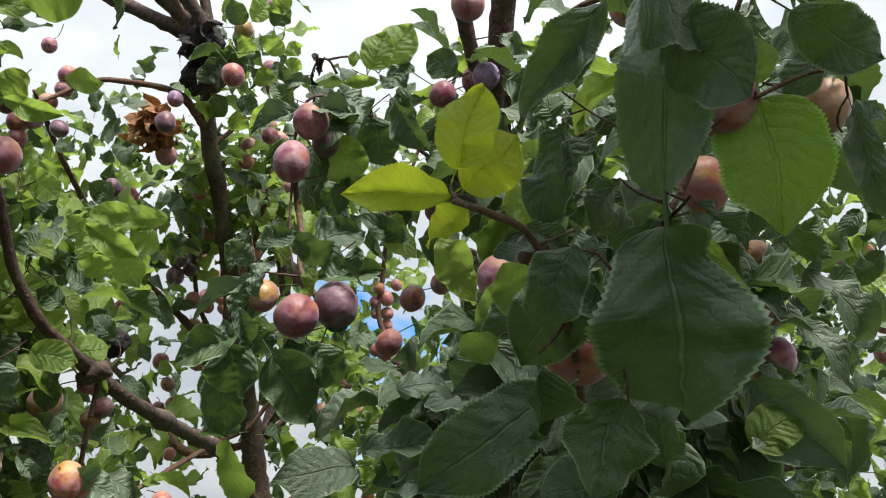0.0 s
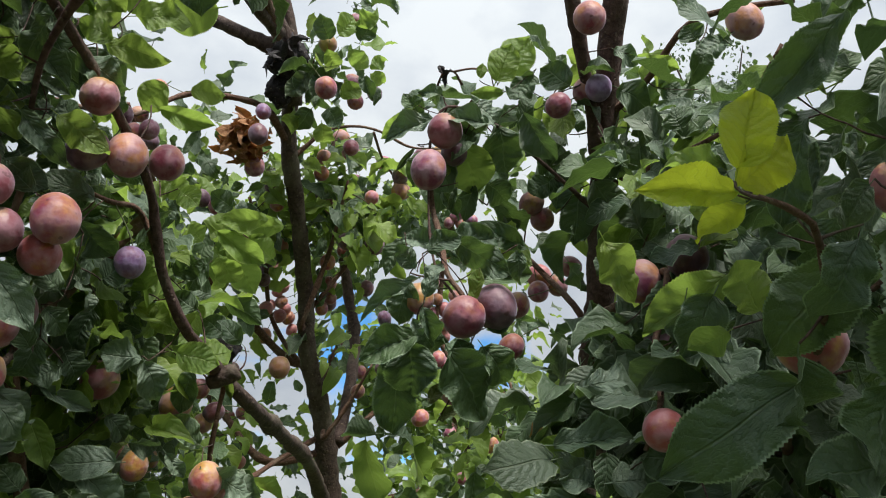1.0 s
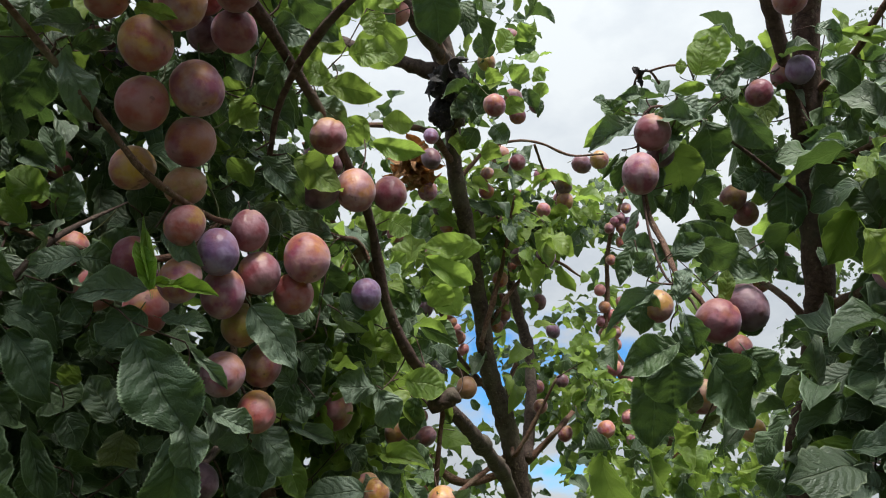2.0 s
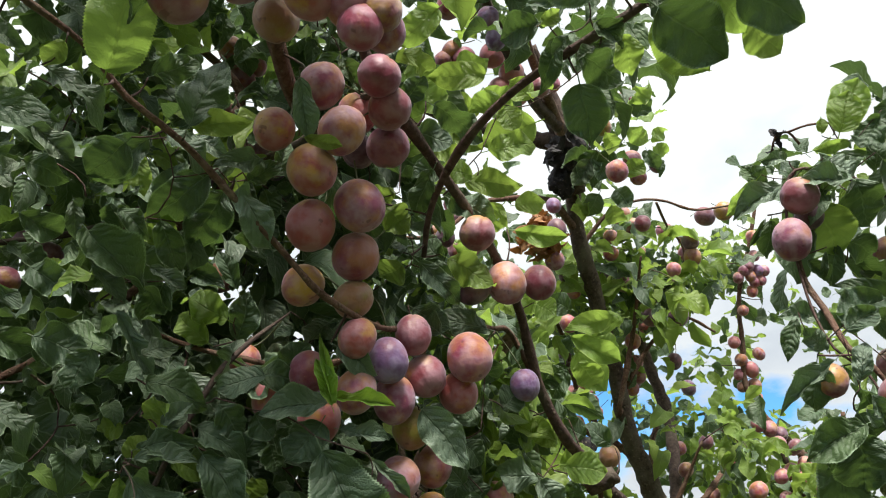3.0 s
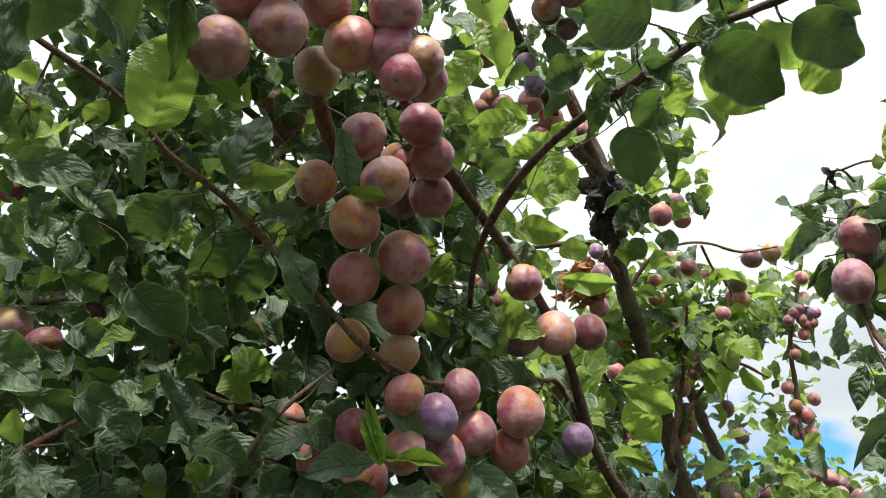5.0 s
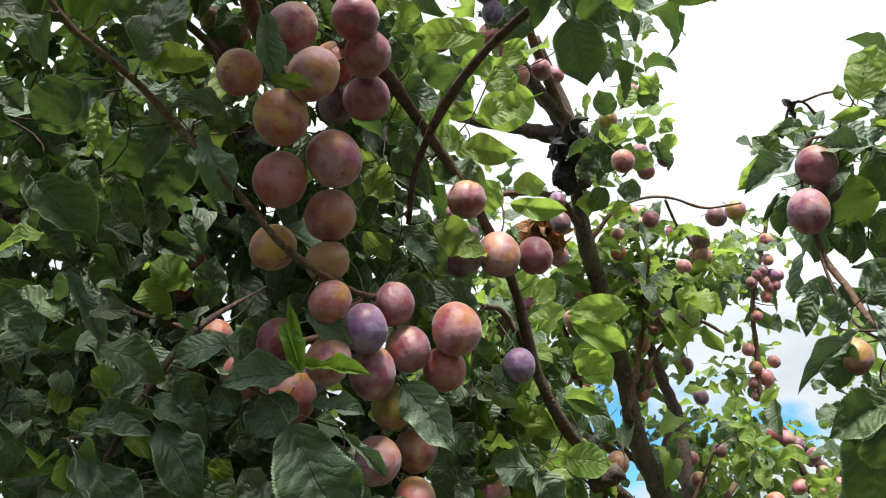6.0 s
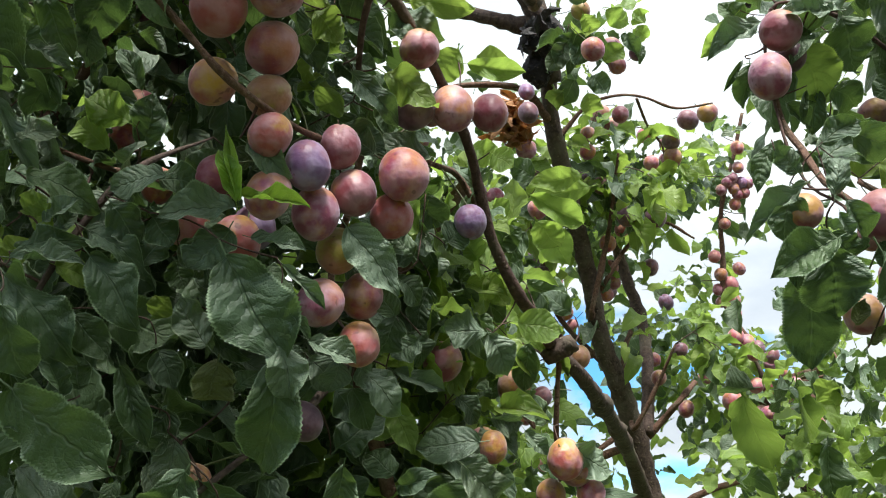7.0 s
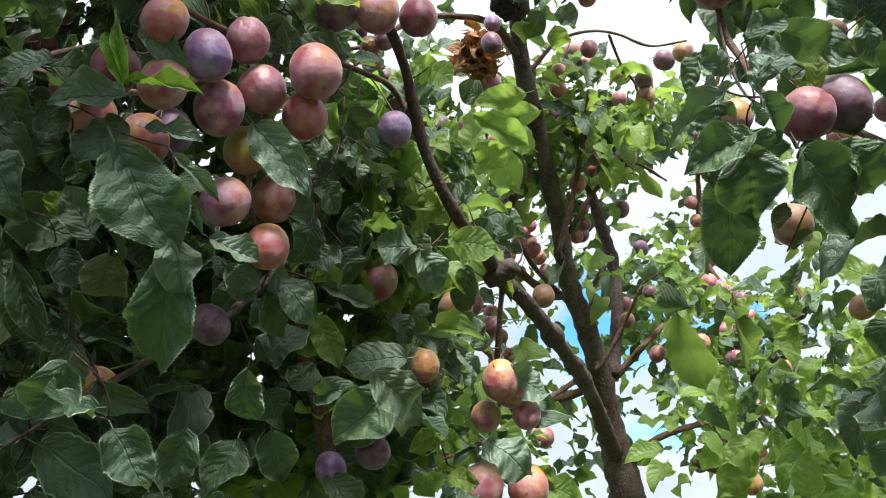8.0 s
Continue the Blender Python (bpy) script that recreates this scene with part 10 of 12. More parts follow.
foliage(mid_tree, -0.504, 0.943, 1.998, 0.060, 12, 0.056, 0.60)
foliage(mid_tree, -0.502, 0.980, 2.098, 0.060, 12, 0.056, 0.60)
foliage(mid_tree, -0.529, 0.952, 1.976, 0.065, 12, 0.056, 0.60)
foliage(mid_tree, -0.609, 1.131, 1.972, 0.065, 12, 0.056, 0.60)
foliage(mid_tree, -0.597, 1.101, 1.945, 0.065, 12, 0.056, 0.60)
foliage(mid_tree, -0.555, 0.977, 1.849, 0.065, 12, 0.056, 0.30)
foliage(mid_tree, -0.553, 1.071, 1.824, 0.065, 12, 0.056, 0.30)
foliage(mid_tree, -0.557, 1.136, 2.038, 0.065, 12, 0.056, 0.60)
foliage(mid_tree, -0.519, 1.062, 1.970, 0.065, 12, 0.056, 0.60)
foliage(mid_tree, -0.584, 1.137, 2.016, 0.052, 9, 0.056, 0.60)
foliage(mid_tree, -0.490, 1.004, 1.822, 0.065, 12, 0.056, 0.30)
foliage(mid_tree, -0.563, 1.080, 2.043, 0.052, 9, 0.056, 0.60)
foliage(mid_tree, -0.569, 1.056, 1.851, 0.052, 9, 0.056, 0.30)
foliage(mid_tree, -0.500, 1.147, 1.847, 0.065, 12, 0.056, 0.30)
foliage(mid_tree, -0.501, 1.208, 2.185, 0.060, 8, 0.066, 0.60)
foliage(mid_tree, -0.561, 1.198, 1.909, 0.048, 5, 0.056, 0.30)
foliage(mid_tree, -0.518, 1.221, 2.079, 0.060, 8, 0.066, 0.60)
foliage(mid_tree, -0.525, 0.916, 2.042, 0.048, 5, 0.056, 0.60)
foliage(mid_tree, -0.563, 1.362, 2.082, 0.048, 5, 0.066, 0.50)
foliage(mid_tree, -0.551, 0.989, 2.047, 0.048, 5, 0.056, 0.60)
foliage(mid_tree, -0.556, 0.991, 1.778, 0.070, 12, 0.056, 0.30)
foliage(mid_tree, -0.590, 1.058, 1.747, 0.070, 12, 0.056, 0.30)
foliage(mid_tree, -0.419, 1.024, 1.687, 0.056, 9, 0.056, 0.30)
foliage(mid_tree, -0.478, 1.064, 1.736, 0.070, 12, 0.056, 0.30)
foliage(right_tree, 0.008, 1.009, 2.347, 0.048, 5, 0.066, 0.30)
foliage(right_tree, 0.023, 1.082, 2.337, 0.048, 5, 0.066, 0.30)
foliage(right_tree, -0.081, 0.926, 2.257, 0.060, 6, 0.066, 0.10)
foliage(right_tree, -0.078, 1.034, 2.298, 0.060, 6, 0.066, 0.30)
foliage(right_tree, 0.089, 0.839, 2.136, 0.048, 5, 0.066, 0.10)
foliage(right_tree, -0.077, 1.002, 2.184, 0.048, 5, 0.066, 0.30)
foliage(right_tree, 0.035, 1.027, 2.305, 0.060, 6, 0.066, 0.30)
foliage(right_tree, 0.071, 1.168, 2.281, 0.048, 5, 0.066, 0.30)
foliage(right_tree, -0.100, 0.918, 2.210, 0.040, 5, 0.062, 0.20)
foliage(right_tree, -0.042, 0.994, 2.373, 0.050, 6, 0.062, 0.30)
foliage(right_tree, 0.093, 1.048, 2.404, 0.040, 5, 0.062, 0.30)
foliage(right_tree, 0.022, 0.998, 2.364, 0.050, 6, 0.062, 0.30)
foliage(right_tree, 0.119, 1.053, 2.358, 0.075, 8, 0.066, 0.30)
foliage(right_tree, 0.284, 0.961, 2.298, 0.060, 5, 0.066, 0.30)
foliage(right_tree, 0.089, 1.085, 2.258, 0.060, 5, 0.066, 0.30)
foliage(right_tree, 0.153, 1.037, 2.371, 0.075, 8, 0.066, 0.30)
foliage(right_tree, 0.284, 1.073, 2.206, 0.060, 5, 0.066, 0.30)
foliage(right_tree, 0.165, 1.032, 2.248, 0.075, 8, 0.066, 0.30)
foliage(right_tree, 0.198, 1.043, 2.340, 0.075, 8, 0.066, 0.30)
foliage(right_tree, 0.208, 1.028, 2.279, 0.075, 8, 0.066, 0.30)
foliage(right_tree, 0.212, 1.048, 2.241, 0.075, 8, 0.066, 0.30)
foliage(right_tree, 0.258, 1.078, 2.356, 0.075, 8, 0.066, 0.30)
foliage(right_tree, 0.212, 0.952, 2.263, 0.075, 8, 0.066, 0.30)
foliage(right_tree, 0.189, 0.925, 2.193, 0.075, 8, 0.066, 0.15)
foliage(right_tree, 0.256, 0.938, 2.301, 0.075, 8, 0.066, 0.15)
foliage(right_tree, 0.257, 0.960, 2.242, 0.075, 8, 0.066, 0.30)
foliage(right_tree, 0.300, 1.088, 2.256, 0.075, 8, 0.066, 0.30)
foliage(right_tree, -0.008, 1.174, 2.273, 0.055, 7, 0.062, 0.30)
foliage(right_tree, -0.102, 1.175, 2.337, 0.044, 5, 0.062, 0.30)
foliage(right_tree, 0.068, 1.391, 2.022, 0.044, 5, 0.073, 0.50)
foliage(right_tree, 0.093, 1.237, 2.275, 0.055, 7, 0.073, 0.50)
foliage(right_tree, 0.133, 1.506, 2.067, 0.044, 5, 0.073, 0.50)
foliage(right_tree, 0.095, 1.162, 2.179, 0.044, 5, 0.062, 0.30)
foliage(right_tree, 0.116, 0.913, 2.125, 0.070, 8, 0.068, 0.05)
foliage(right_tree, 0.246, 0.828, 1.883, 0.056, 5, 0.068, 0.05)
foliage(right_tree, 0.111, 1.002, 1.895, 0.056, 5, 0.068, 0.30)
foliage(right_tree, 0.092, 0.954, 1.978, 0.070, 8, 0.068, 0.30)
foliage(right_tree, 0.130, 0.888, 2.118, 0.070, 8, 0.068, 0.05)
foliage(right_tree, 0.162, 0.869, 2.111, 0.056, 5, 0.068, 0.05)
foliage(right_tree, 0.175, 0.815, 1.871, 0.056, 5, 0.068, 0.05)
foliage(right_tree, 0.166, 1.078, 2.027, 0.070, 8, 0.068, 0.30)
foliage(right_tree, 0.263, 0.976, 2.170, 0.070, 8, 0.068, 0.30)
foliage(right_tree, 0.150, 0.809, 2.049, 0.070, 8, 0.068, 0.05)
foliage(right_tree, 0.212, 0.997, 2.054, 0.070, 8, 0.068, 0.30)
foliage(right_tree, 0.200, 0.941, 1.976, 0.070, 8, 0.068, 0.05)
foliage(right_tree, 0.040, 0.854, 1.919, 0.070, 8, 0.068, 0.03)
foliage(right_tree, 0.076, 0.738, 1.689, 0.056, 5, 0.068, 0.03)
foliage(right_tree, 0.032, 0.872, 1.838, 0.070, 8, 0.068, 0.03)
foliage(right_tree, 0.064, 0.865, 1.920, 0.070, 8, 0.068, 0.03)
foliage(right_tree, 0.100, 0.862, 1.902, 0.056, 5, 0.068, 0.03)
foliage(right_tree, 0.027, 0.757, 1.807, 0.070, 8, 0.068, 0.03)
foliage(right_tree, 0.122, 0.857, 1.934, 0.070, 8, 0.068, 0.03)
foliage(right_tree, 0.076, 0.828, 1.812, 0.056, 5, 0.068, 0.03)
foliage(right_tree, 0.086, 0.833, 1.827, 0.070, 8, 0.068, 0.03)
foliage(right_tree, 0.149, 0.768, 1.761, 0.056, 5, 0.068, 0.03)
foliage(right_tree, 0.093, 0.823, 1.812, 0.056, 5, 0.068, 0.03)
foliage(right_tree, 0.113, 0.716, 1.837, 0.070, 8, 0.068, 0.03)
foliage(right_tree, 0.094, 0.727, 1.799, 0.070, 8, 0.068, 0.03)
foliage(right_tree, -0.097, 1.041, 2.235, 0.040, 5, 0.066, 0.30)
foliage(right_tree, -0.199, 0.979, 1.883, 0.040, 5, 0.066, 0.30)
foliage(right_tree, -0.300, 1.979, 1.723, 0.064, 5, 0.061, 0.50)
foliage(right_tree, -0.198, 1.779, 1.948, 0.080, 8, 0.061, 0.50)
foliage(right_tree, 0.102, 1.796, 2.063, 0.064, 5, 0.061, 0.50)
foliage(right_tree, 0.003, 2.080, 1.936, 0.064, 5, 0.061, 0.50)
foliage(right_tree, -0.016, 1.668, 2.023, 0.080, 8, 0.061, 0.50)
foliage(right_tree, -0.068, 1.742, 1.913, 0.064, 5, 0.061, 0.50)
foliage(right_tree, 0.073, 1.949, 2.063, 0.080, 8, 0.061, 0.50)
foliage(right_tree, 0.054, 1.848, 2.000, 0.080, 8, 0.061, 0.50)
foliage(right_tree, 0.128, 0.745, 1.968, 0.048, 5, 0.066, 0.15)
foliage(right_tree, 0.112, 0.895, 2.153, 0.060, 8, 0.066, 0.15)
foliage(right_tree, 0.135, 1.042, 2.141, 0.060, 8, 0.066, 0.30)
foliage(right_tree, 0.195, 0.984, 2.240, 0.060, 8, 0.066, 0.30)
foliage(right_tree, 0.151, 0.894, 2.138, 0.060, 8, 0.066, 0.15)
foliage(right_tree, 0.189, 1.036, 2.160, 0.060, 8, 0.066, 0.30)
foliage(right_tree, 0.006, 1.182, 1.815, 0.056, 5, 0.068, 0.30)
foliage(right_tree, 0.019, 0.931, 1.845, 0.070, 8, 0.068, 0.03)
foliage(right_tree, -0.036, 0.860, 1.787, 0.056, 5, 0.068, 0.03)
foliage(right_tree, 0.046, 0.893, 1.837, 0.070, 8, 0.068, 0.03)
foliage(right_tree, 0.094, 0.944, 1.890, 0.070, 8, 0.068, 0.03)
foliage(right_tree, 0.102, 0.855, 1.834, 0.070, 8, 0.068, 0.03)
foliage(right_tree, 0.163, 0.957, 1.919, 0.070, 8, 0.068, 0.30)
foliage(right_tree, 0.146, 0.797, 1.858, 0.070, 8, 0.068, 0.03)
foliage(right_tree, 0.164, 0.978, 1.853, 0.070, 8, 0.068, 0.30)
foliage(right_tree, 0.149, 0.675, 1.943, 0.060, 8, 0.070, 0.00)
foliage(right_tree, 0.161, 0.671, 1.915, 0.060, 8, 0.070, 0.00)
foliage(right_tree, 0.305, 0.732, 1.809, 0.048, 5, 0.070, 0.00)
foliage(right_tree, 0.189, 0.632, 1.944, 0.060, 8, 0.070, 0.00)
foliage(right_tree, 0.190, 0.690, 1.890, 0.060, 8, 0.070, 0.00)
foliage(right_tree, 0.182, 0.653, 1.871, 0.060, 8, 0.070, 0.00)
foliage(right_tree, 0.358, 0.911, 1.970, 0.048, 5, 0.070, 0.00)
foliage(right_tree, 0.256, 0.834, 1.726, 0.048, 5, 0.070, 0.00)
foliage(right_tree, 0.201, 0.696, 1.778, 0.048, 5, 0.070, 0.00)
foliage(right_tree, 0.173, 0.731, 2.183, 0.070, 8, 0.070, 0.10)
foliage(right_tree, 0.213, 0.737, 2.106, 0.070, 8, 0.070, 0.10)
foliage(right_tree, 0.246, 0.605, 2.141, 0.070, 8, 0.070, 0.10)
foliage(right_tree, 0.212, 0.564, 2.072, 0.070, 8, 0.070, 0.10)
foliage(right_tree, 0.208, 0.607, 2.045, 0.070, 8, 0.070, 0.10)
foliage(right_tree, 0.260, 0.592, 2.144, 0.070, 8, 0.070, 0.10)
foliage(right_tree, 0.339, 0.694, 2.151, 0.070, 8, 0.070, 0.10)
foliage(right_tree, 0.290, 0.628, 2.052, 0.070, 8, 0.070, 0.10)
foliage(right_tree, 0.344, 0.620, 2.163, 0.070, 8, 0.070, 0.10)
foliage(right_tree, 0.286, 0.496, 2.126, 0.056, 5, 0.070, 0.10)
foliage(right_tree, 0.337, 0.657, 2.093, 0.070, 8, 0.070, 0.10)
foliage(right_tree, 0.332, 0.839, 2.073, 0.060, 8, 0.066, 0.15)
foliage(right_tree, 0.351, 0.905, 2.044, 0.060, 8, 0.066, 0.15)
foliage(right_tree, 0.372, 0.924, 2.000, 0.060, 8, 0.066, 0.15)
# Unseen canopy overhead, added to shade the near leaves on the right.
foliage(mid_tree, 0.220, -1.066, 2.800, 0.090, 11, 0.072, 0.05)
foliage(mid_tree, 0.545, -0.686, 2.961, 0.090, 11, 0.072, 0.05)
foliage(mid_tree, 0.669, -0.448, 2.831, 0.090, 11, 0.072, 0.05)
foliage(mid_tree, 0.286, -0.389, 2.951, 0.090, 11, 0.072, 0.05)
foliage(mid_tree, 0.804, -0.158, 2.739, 0.090, 11, 0.072, 0.05)
foliage(mid_tree, 0.289, 0.101, 2.921, 0.090, 11, 0.072, 0.05)
foliage(mid_tree, 0.237, 0.429, 3.065, 0.090, 11, 0.072, 0.05)
foliage(mid_tree, 0.781, 0.085, 2.863, 0.090, 11, 0.072, 0.05)
foliage(mid_tree, 0.604, 0.014, 3.137, 0.090, 11, 0.072, 0.05)
foliage(mid_tree, 0.743, -0.728, 2.848, 0.090, 11, 0.072, 0.05)
foliage(mid_tree, 0.428, -1.021, 2.909, 0.090, 11, 0.072, 0.05)
foliage(mid_tree, 0.698, -0.946, 3.145, 0.090, 11, 0.072, 0.05)
foliage(mid_tree, 0.785, -0.392, 2.852, 0.090, 11, 0.072, 0.05)
foliage(mid_tree, 0.785, 0.271, 2.928, 0.090, 11, 0.072, 0.05)
foliage(mid_tree, 0.734, 0.223, 3.122, 0.090, 11, 0.072, 0.05)
foliage(mid_tree, 0.354, 0.386, 2.733, 0.090, 11, 0.072, 0.05)
foliage(mid_tree, 0.419, -0.363, 2.793, 0.090, 11, 0.072, 0.05)
foliage(mid_tree, 0.783, -0.454, 3.060, 0.090, 11, 0.072, 0.05)
foliage(mid_tree, 0.876, -0.888, 2.970, 0.090, 11, 0.072, 0.05)
foliage(mid_tree, 0.852, -0.144, 3.087, 0.090, 11, 0.072, 0.05)
foliage(mid_tree, 0.371, -0.833, 3.007, 0.090, 11, 0.072, 0.05)
foliage(mid_tree, 0.701, -0.173, 2.935, 0.090, 11, 0.072, 0.05)
foliage(mid_tree, 0.757, -0.642, 3.006, 0.090, 11, 0.072, 0.05)
foliage(mid_tree, 0.862, -0.874, 3.109, 0.090, 11, 0.072, 0.05)
foliage(mid_tree, 0.197, -0.748, 3.034, 0.090, 11, 0.072, 0.05)
foliage(mid_tree, 0.510, -1.036, 2.769, 0.090, 11, 0.072, 0.05)
foliage(mid_tree, 0.535, -1.186, 3.104, 0.090, 11, 0.072, 0.05)
foliage(mid_tree, 0.858, -0.585, 3.079, 0.090, 11, 0.072, 0.05)
foliage(mid_tree, 0.399, -0.746, 3.088, 0.090, 11, 0.072, 0.05)
foliage(mid_tree, 0.745, -0.813, 3.119, 0.090, 11, 0.072, 0.05)
foliage(mid_tree, 0.366, -0.575, 3.100, 0.090, 11, 0.072, 0.05)
foliage(mid_tree, 0.797, -0.029, 3.015, 0.090, 11, 0.072, 0.05)
foliage(mid_tree, 0.898, 0.143, 2.918, 0.090, 11, 0.072, 0.05)
foliage(mid_tree, 0.339, -0.872, 2.792, 0.090, 11, 0.072, 0.05)
foliage(mid_tree, 0.707, -0.459, 3.064, 0.090, 11, 0.072, 0.05)
foliage(mid_tree, 0.677, -0.185, 2.885, 0.090, 11, 0.072, 0.05)
foliage(mid_tree, 0.632, -0.566, 2.951, 0.090, 11, 0.072, 0.05)
foliage(mid_tree, 0.895, -0.186, 3.105, 0.090, 11, 0.072, 0.05)
foliage(mid_tree, 0.732, -0.094, 2.747, 0.090, 11, 0.072, 0.05)
foliage(mid_tree, 0.463, -0.970, 3.008, 0.090, 11, 0.072, 0.05)
foliage(mid_tree, 0.453, -0.534, 2.798, 0.090, 11, 0.072, 0.05)
foliage(mid_tree, 0.234, -0.749, 3.014, 0.090, 11, 0.072, 0.05)
foliage(mid_tree, 0.815, -0.061, 2.838, 0.090, 11, 0.072, 0.05)
foliage(mid_tree, 0.222, 0.076, 3.022, 0.090, 11, 0.072, 0.05)
foliage(mid_tree, 0.298, -0.430, 2.998, 0.090, 11, 0.072, 0.05)
foliage(mid_tree, 0.552, -0.365, 2.934, 0.090, 11, 0.072, 0.05)
foliage(mid_tree, 0.886, -0.136, 2.932, 0.090, 11, 0.072, 0.05)
foliage(mid_tree, 0.688, 0.308, 3.056, 0.090, 11, 0.072, 0.05)
# Six more unseen sprays, added to block light from the nearest leaves.
foliage(mid_tree, 0.420, -0.190, 2.800, 0.080, 13, 0.074, 0.02)
foliage(mid_tree, 0.450, -0.250, 2.900, 0.080, 13, 0.074, 0.02)
foliage(mid_tree, 0.380, -0.220, 2.750, 0.080, 13, 0.074, 0.02)
foliage(mid_tree, 0.500, -0.150, 2.800, 0.080, 13, 0.074, 0.02)
foliage(mid_tree, 0.360, -0.280, 2.850, 0.080, 13, 0.074, 0.02)
foliage(mid_tree, 0.460, -0.100, 2.720, 0.080, 13, 0.074, 0.02)
foliage(mid_tree, -0.676, 0.829, 2.196, 0.056, 6, 0.066, 0.05)
foliage(mid_tree, -0.676, 0.820, 2.185, 0.070, 9, 0.066, 0.05)
foliage(mid_tree, -0.763, 0.857, 2.156, 0.070, 9, 0.066, 0.05)
foliage(mid_tree, -0.712, 0.921, 2.060, 0.070, 9, 0.066, 0.05)
foliage(mid_tree, -0.770, 0.976, 1.947, 0.070, 9, 0.066, 0.30)
foliage(mid_tree, -0.693, 0.978, 1.856, 0.070, 9, 0.066, 0.30)
foliage(mid_tree, -0.632, 0.762, 2.308, 0.070, 9, 0.066, 0.05)
foliage(mid_tree, -0.698, 0.909, 2.314, 0.070, 9, 0.066, 0.05)
foliage(mid_tree, -0.628, 0.949, 2.164, 0.070, 9, 0.066, 0.05)
foliage(mid_tree, -0.588, 0.943, 2.042, 0.070, 9, 0.066, 0.60)
foliage(mid_tree, -0.677, 1.079, 1.945, 0.070, 9, 0.066, 0.30)
foliage(mid_tree, -0.655, 1.020, 1.843, 0.070, 9, 0.066, 0.30)
foliage(mid_tree, -0.606, 0.991, 2.260, 0.060, 8, 0.062, 0.30)
foliage(mid_tree, -0.516, 0.988, 2.186, 0.048, 5, 0.062, 0.30)
foliage(mid_tree, -0.513, 0.876, 2.105, 0.060, 8, 0.062, 0.15)
foliage(mid_tree, -0.505, 0.861, 2.046, 0.060, 8, 0.062, 0.60)
foliage(mid_tree, -0.542, 1.085, 2.069, 0.060, 8, 0.062, 0.60)
foliage(mid_tree, -0.535, 0.988, 1.973, 0.060, 8, 0.062, 0.60)
foliage(mid_tree, -0.538, 1.029, 1.927, 0.060, 8, 0.062, 0.60)
foliage(mid_tree, -0.578, 1.071, 1.864, 0.060, 8, 0.062, 0.30)
foliage(mid_tree, -0.570, 1.114, 2.288, 0.048, 5, 0.062, 0.30)
foliage(mid_tree, -0.497, 0.924, 2.089, 0.048, 5, 0.062, 0.60)
foliage(mid_tree, -0.594, 1.221, 1.967, 0.048, 5, 0.073, 0.60)
foliage(mid_tree, -0.587, 1.093, 1.925, 0.048, 5, 0.062, 0.60)
foliage(mid_tree, -0.490, 1.171, 1.864, 0.060, 8, 0.062, 0.30)
foliage(mid_tree, -0.894, 0.706, 2.036, 0.070, 9, 0.068, 0.00)
foliage(mid_tree, -0.881, 0.809, 1.923, 0.056, 6, 0.068, 0.00)
foliage(mid_tree, -0.920, 0.800, 1.907, 0.056, 6, 0.068, 0.00)
foliage(mid_tree, -0.817, 0.659, 1.889, 0.070, 9, 0.068, 0.00)
foliage(mid_tree, -0.739, 0.733, 2.005, 0.056, 6, 0.068, 0.00)
foliage(mid_tree, -0.765, 0.734, 1.938, 0.056, 6, 0.068, 0.00)
foliage(mid_tree, -0.872, 0.760, 1.875, 0.056, 6, 0.068, 0.00)
foliage(mid_tree, -0.855, 0.758, 1.900, 0.070, 9, 0.068, 0.00)
foliage(mid_tree, -0.698, 0.736, 1.961, 0.056, 6, 0.068, 0.00)
foliage(mid_tree, -0.696, 0.580, 1.983, 0.056, 6, 0.068, 0.00)
foliage(mid_tree, -0.937, 0.695, 1.986, 0.056, 6, 0.068, 0.00)
foliage(mid_tree, -0.841, 0.811, 1.894, 0.070, 9, 0.068, 0.00)
foliage(mid_tree, -0.685, 0.654, 1.996, 0.070, 9, 0.068, 0.00)
foliage(mid_tree, -0.715, 0.669, 1.940, 0.070, 9, 0.068, 0.00)
foliage(mid_tree, -0.837, 0.827, 1.977, 0.070, 9, 0.068, 0.00)
foliage(mid_tree, -0.787, 0.774, 1.905, 0.070, 9, 0.068, 0.00)
foliage(far_tree, -0.106, 1.722, 1.735, 0.056, 6, 0.071, 0.50)
foliage(far_tree, -0.073, 1.523, 1.847, 0.070, 9, 0.071, 0.50)
foliage(far_tree, 0.007, 1.725, 1.771, 0.056, 6, 0.071, 0.50)
foliage(far_tree, -0.026, 1.480, 1.930, 0.070, 9, 0.071, 0.50)
foliage(far_tree, -0.049, 1.504, 1.838, 0.070, 9, 0.071, 0.50)
foliage(far_tree, -0.020, 1.636, 1.776, 0.070, 9, 0.071, 0.50)
foliage(far_tree, 0.047, 1.601, 1.935, 0.070, 9, 0.071, 0.50)
foliage(far_tree, 0.047, 1.683, 1.885, 0.070, 9, 0.071, 0.50)
foliage(far_tree, -0.019, 1.367, 1.764, 0.070, 9, 0.071, 0.50)
foliage(far_tree, -0.092, 1.826, 2.155, 0.056, 6, 0.068, 0.50)
foliage(far_tree, -0.056, 1.680, 2.096, 0.056, 6, 0.068, 0.50)
foliage(far_tree, -0.038, 1.877, 1.950, 0.056, 6, 0.068, 0.50)
foliage(far_tree, -0.036, 1.412, 2.151, 0.056, 6, 0.068, 0.50)
foliage(far_tree, -0.048, 1.580, 2.037, 0.070, 9, 0.068, 0.50)
foliage(far_tree, -0.117, 1.854, 2.002, 0.056, 6, 0.068, 0.50)
foliage(far_tree, 0.649, 1.147, 1.794, 0.064, 6, 0.058, 0.30)
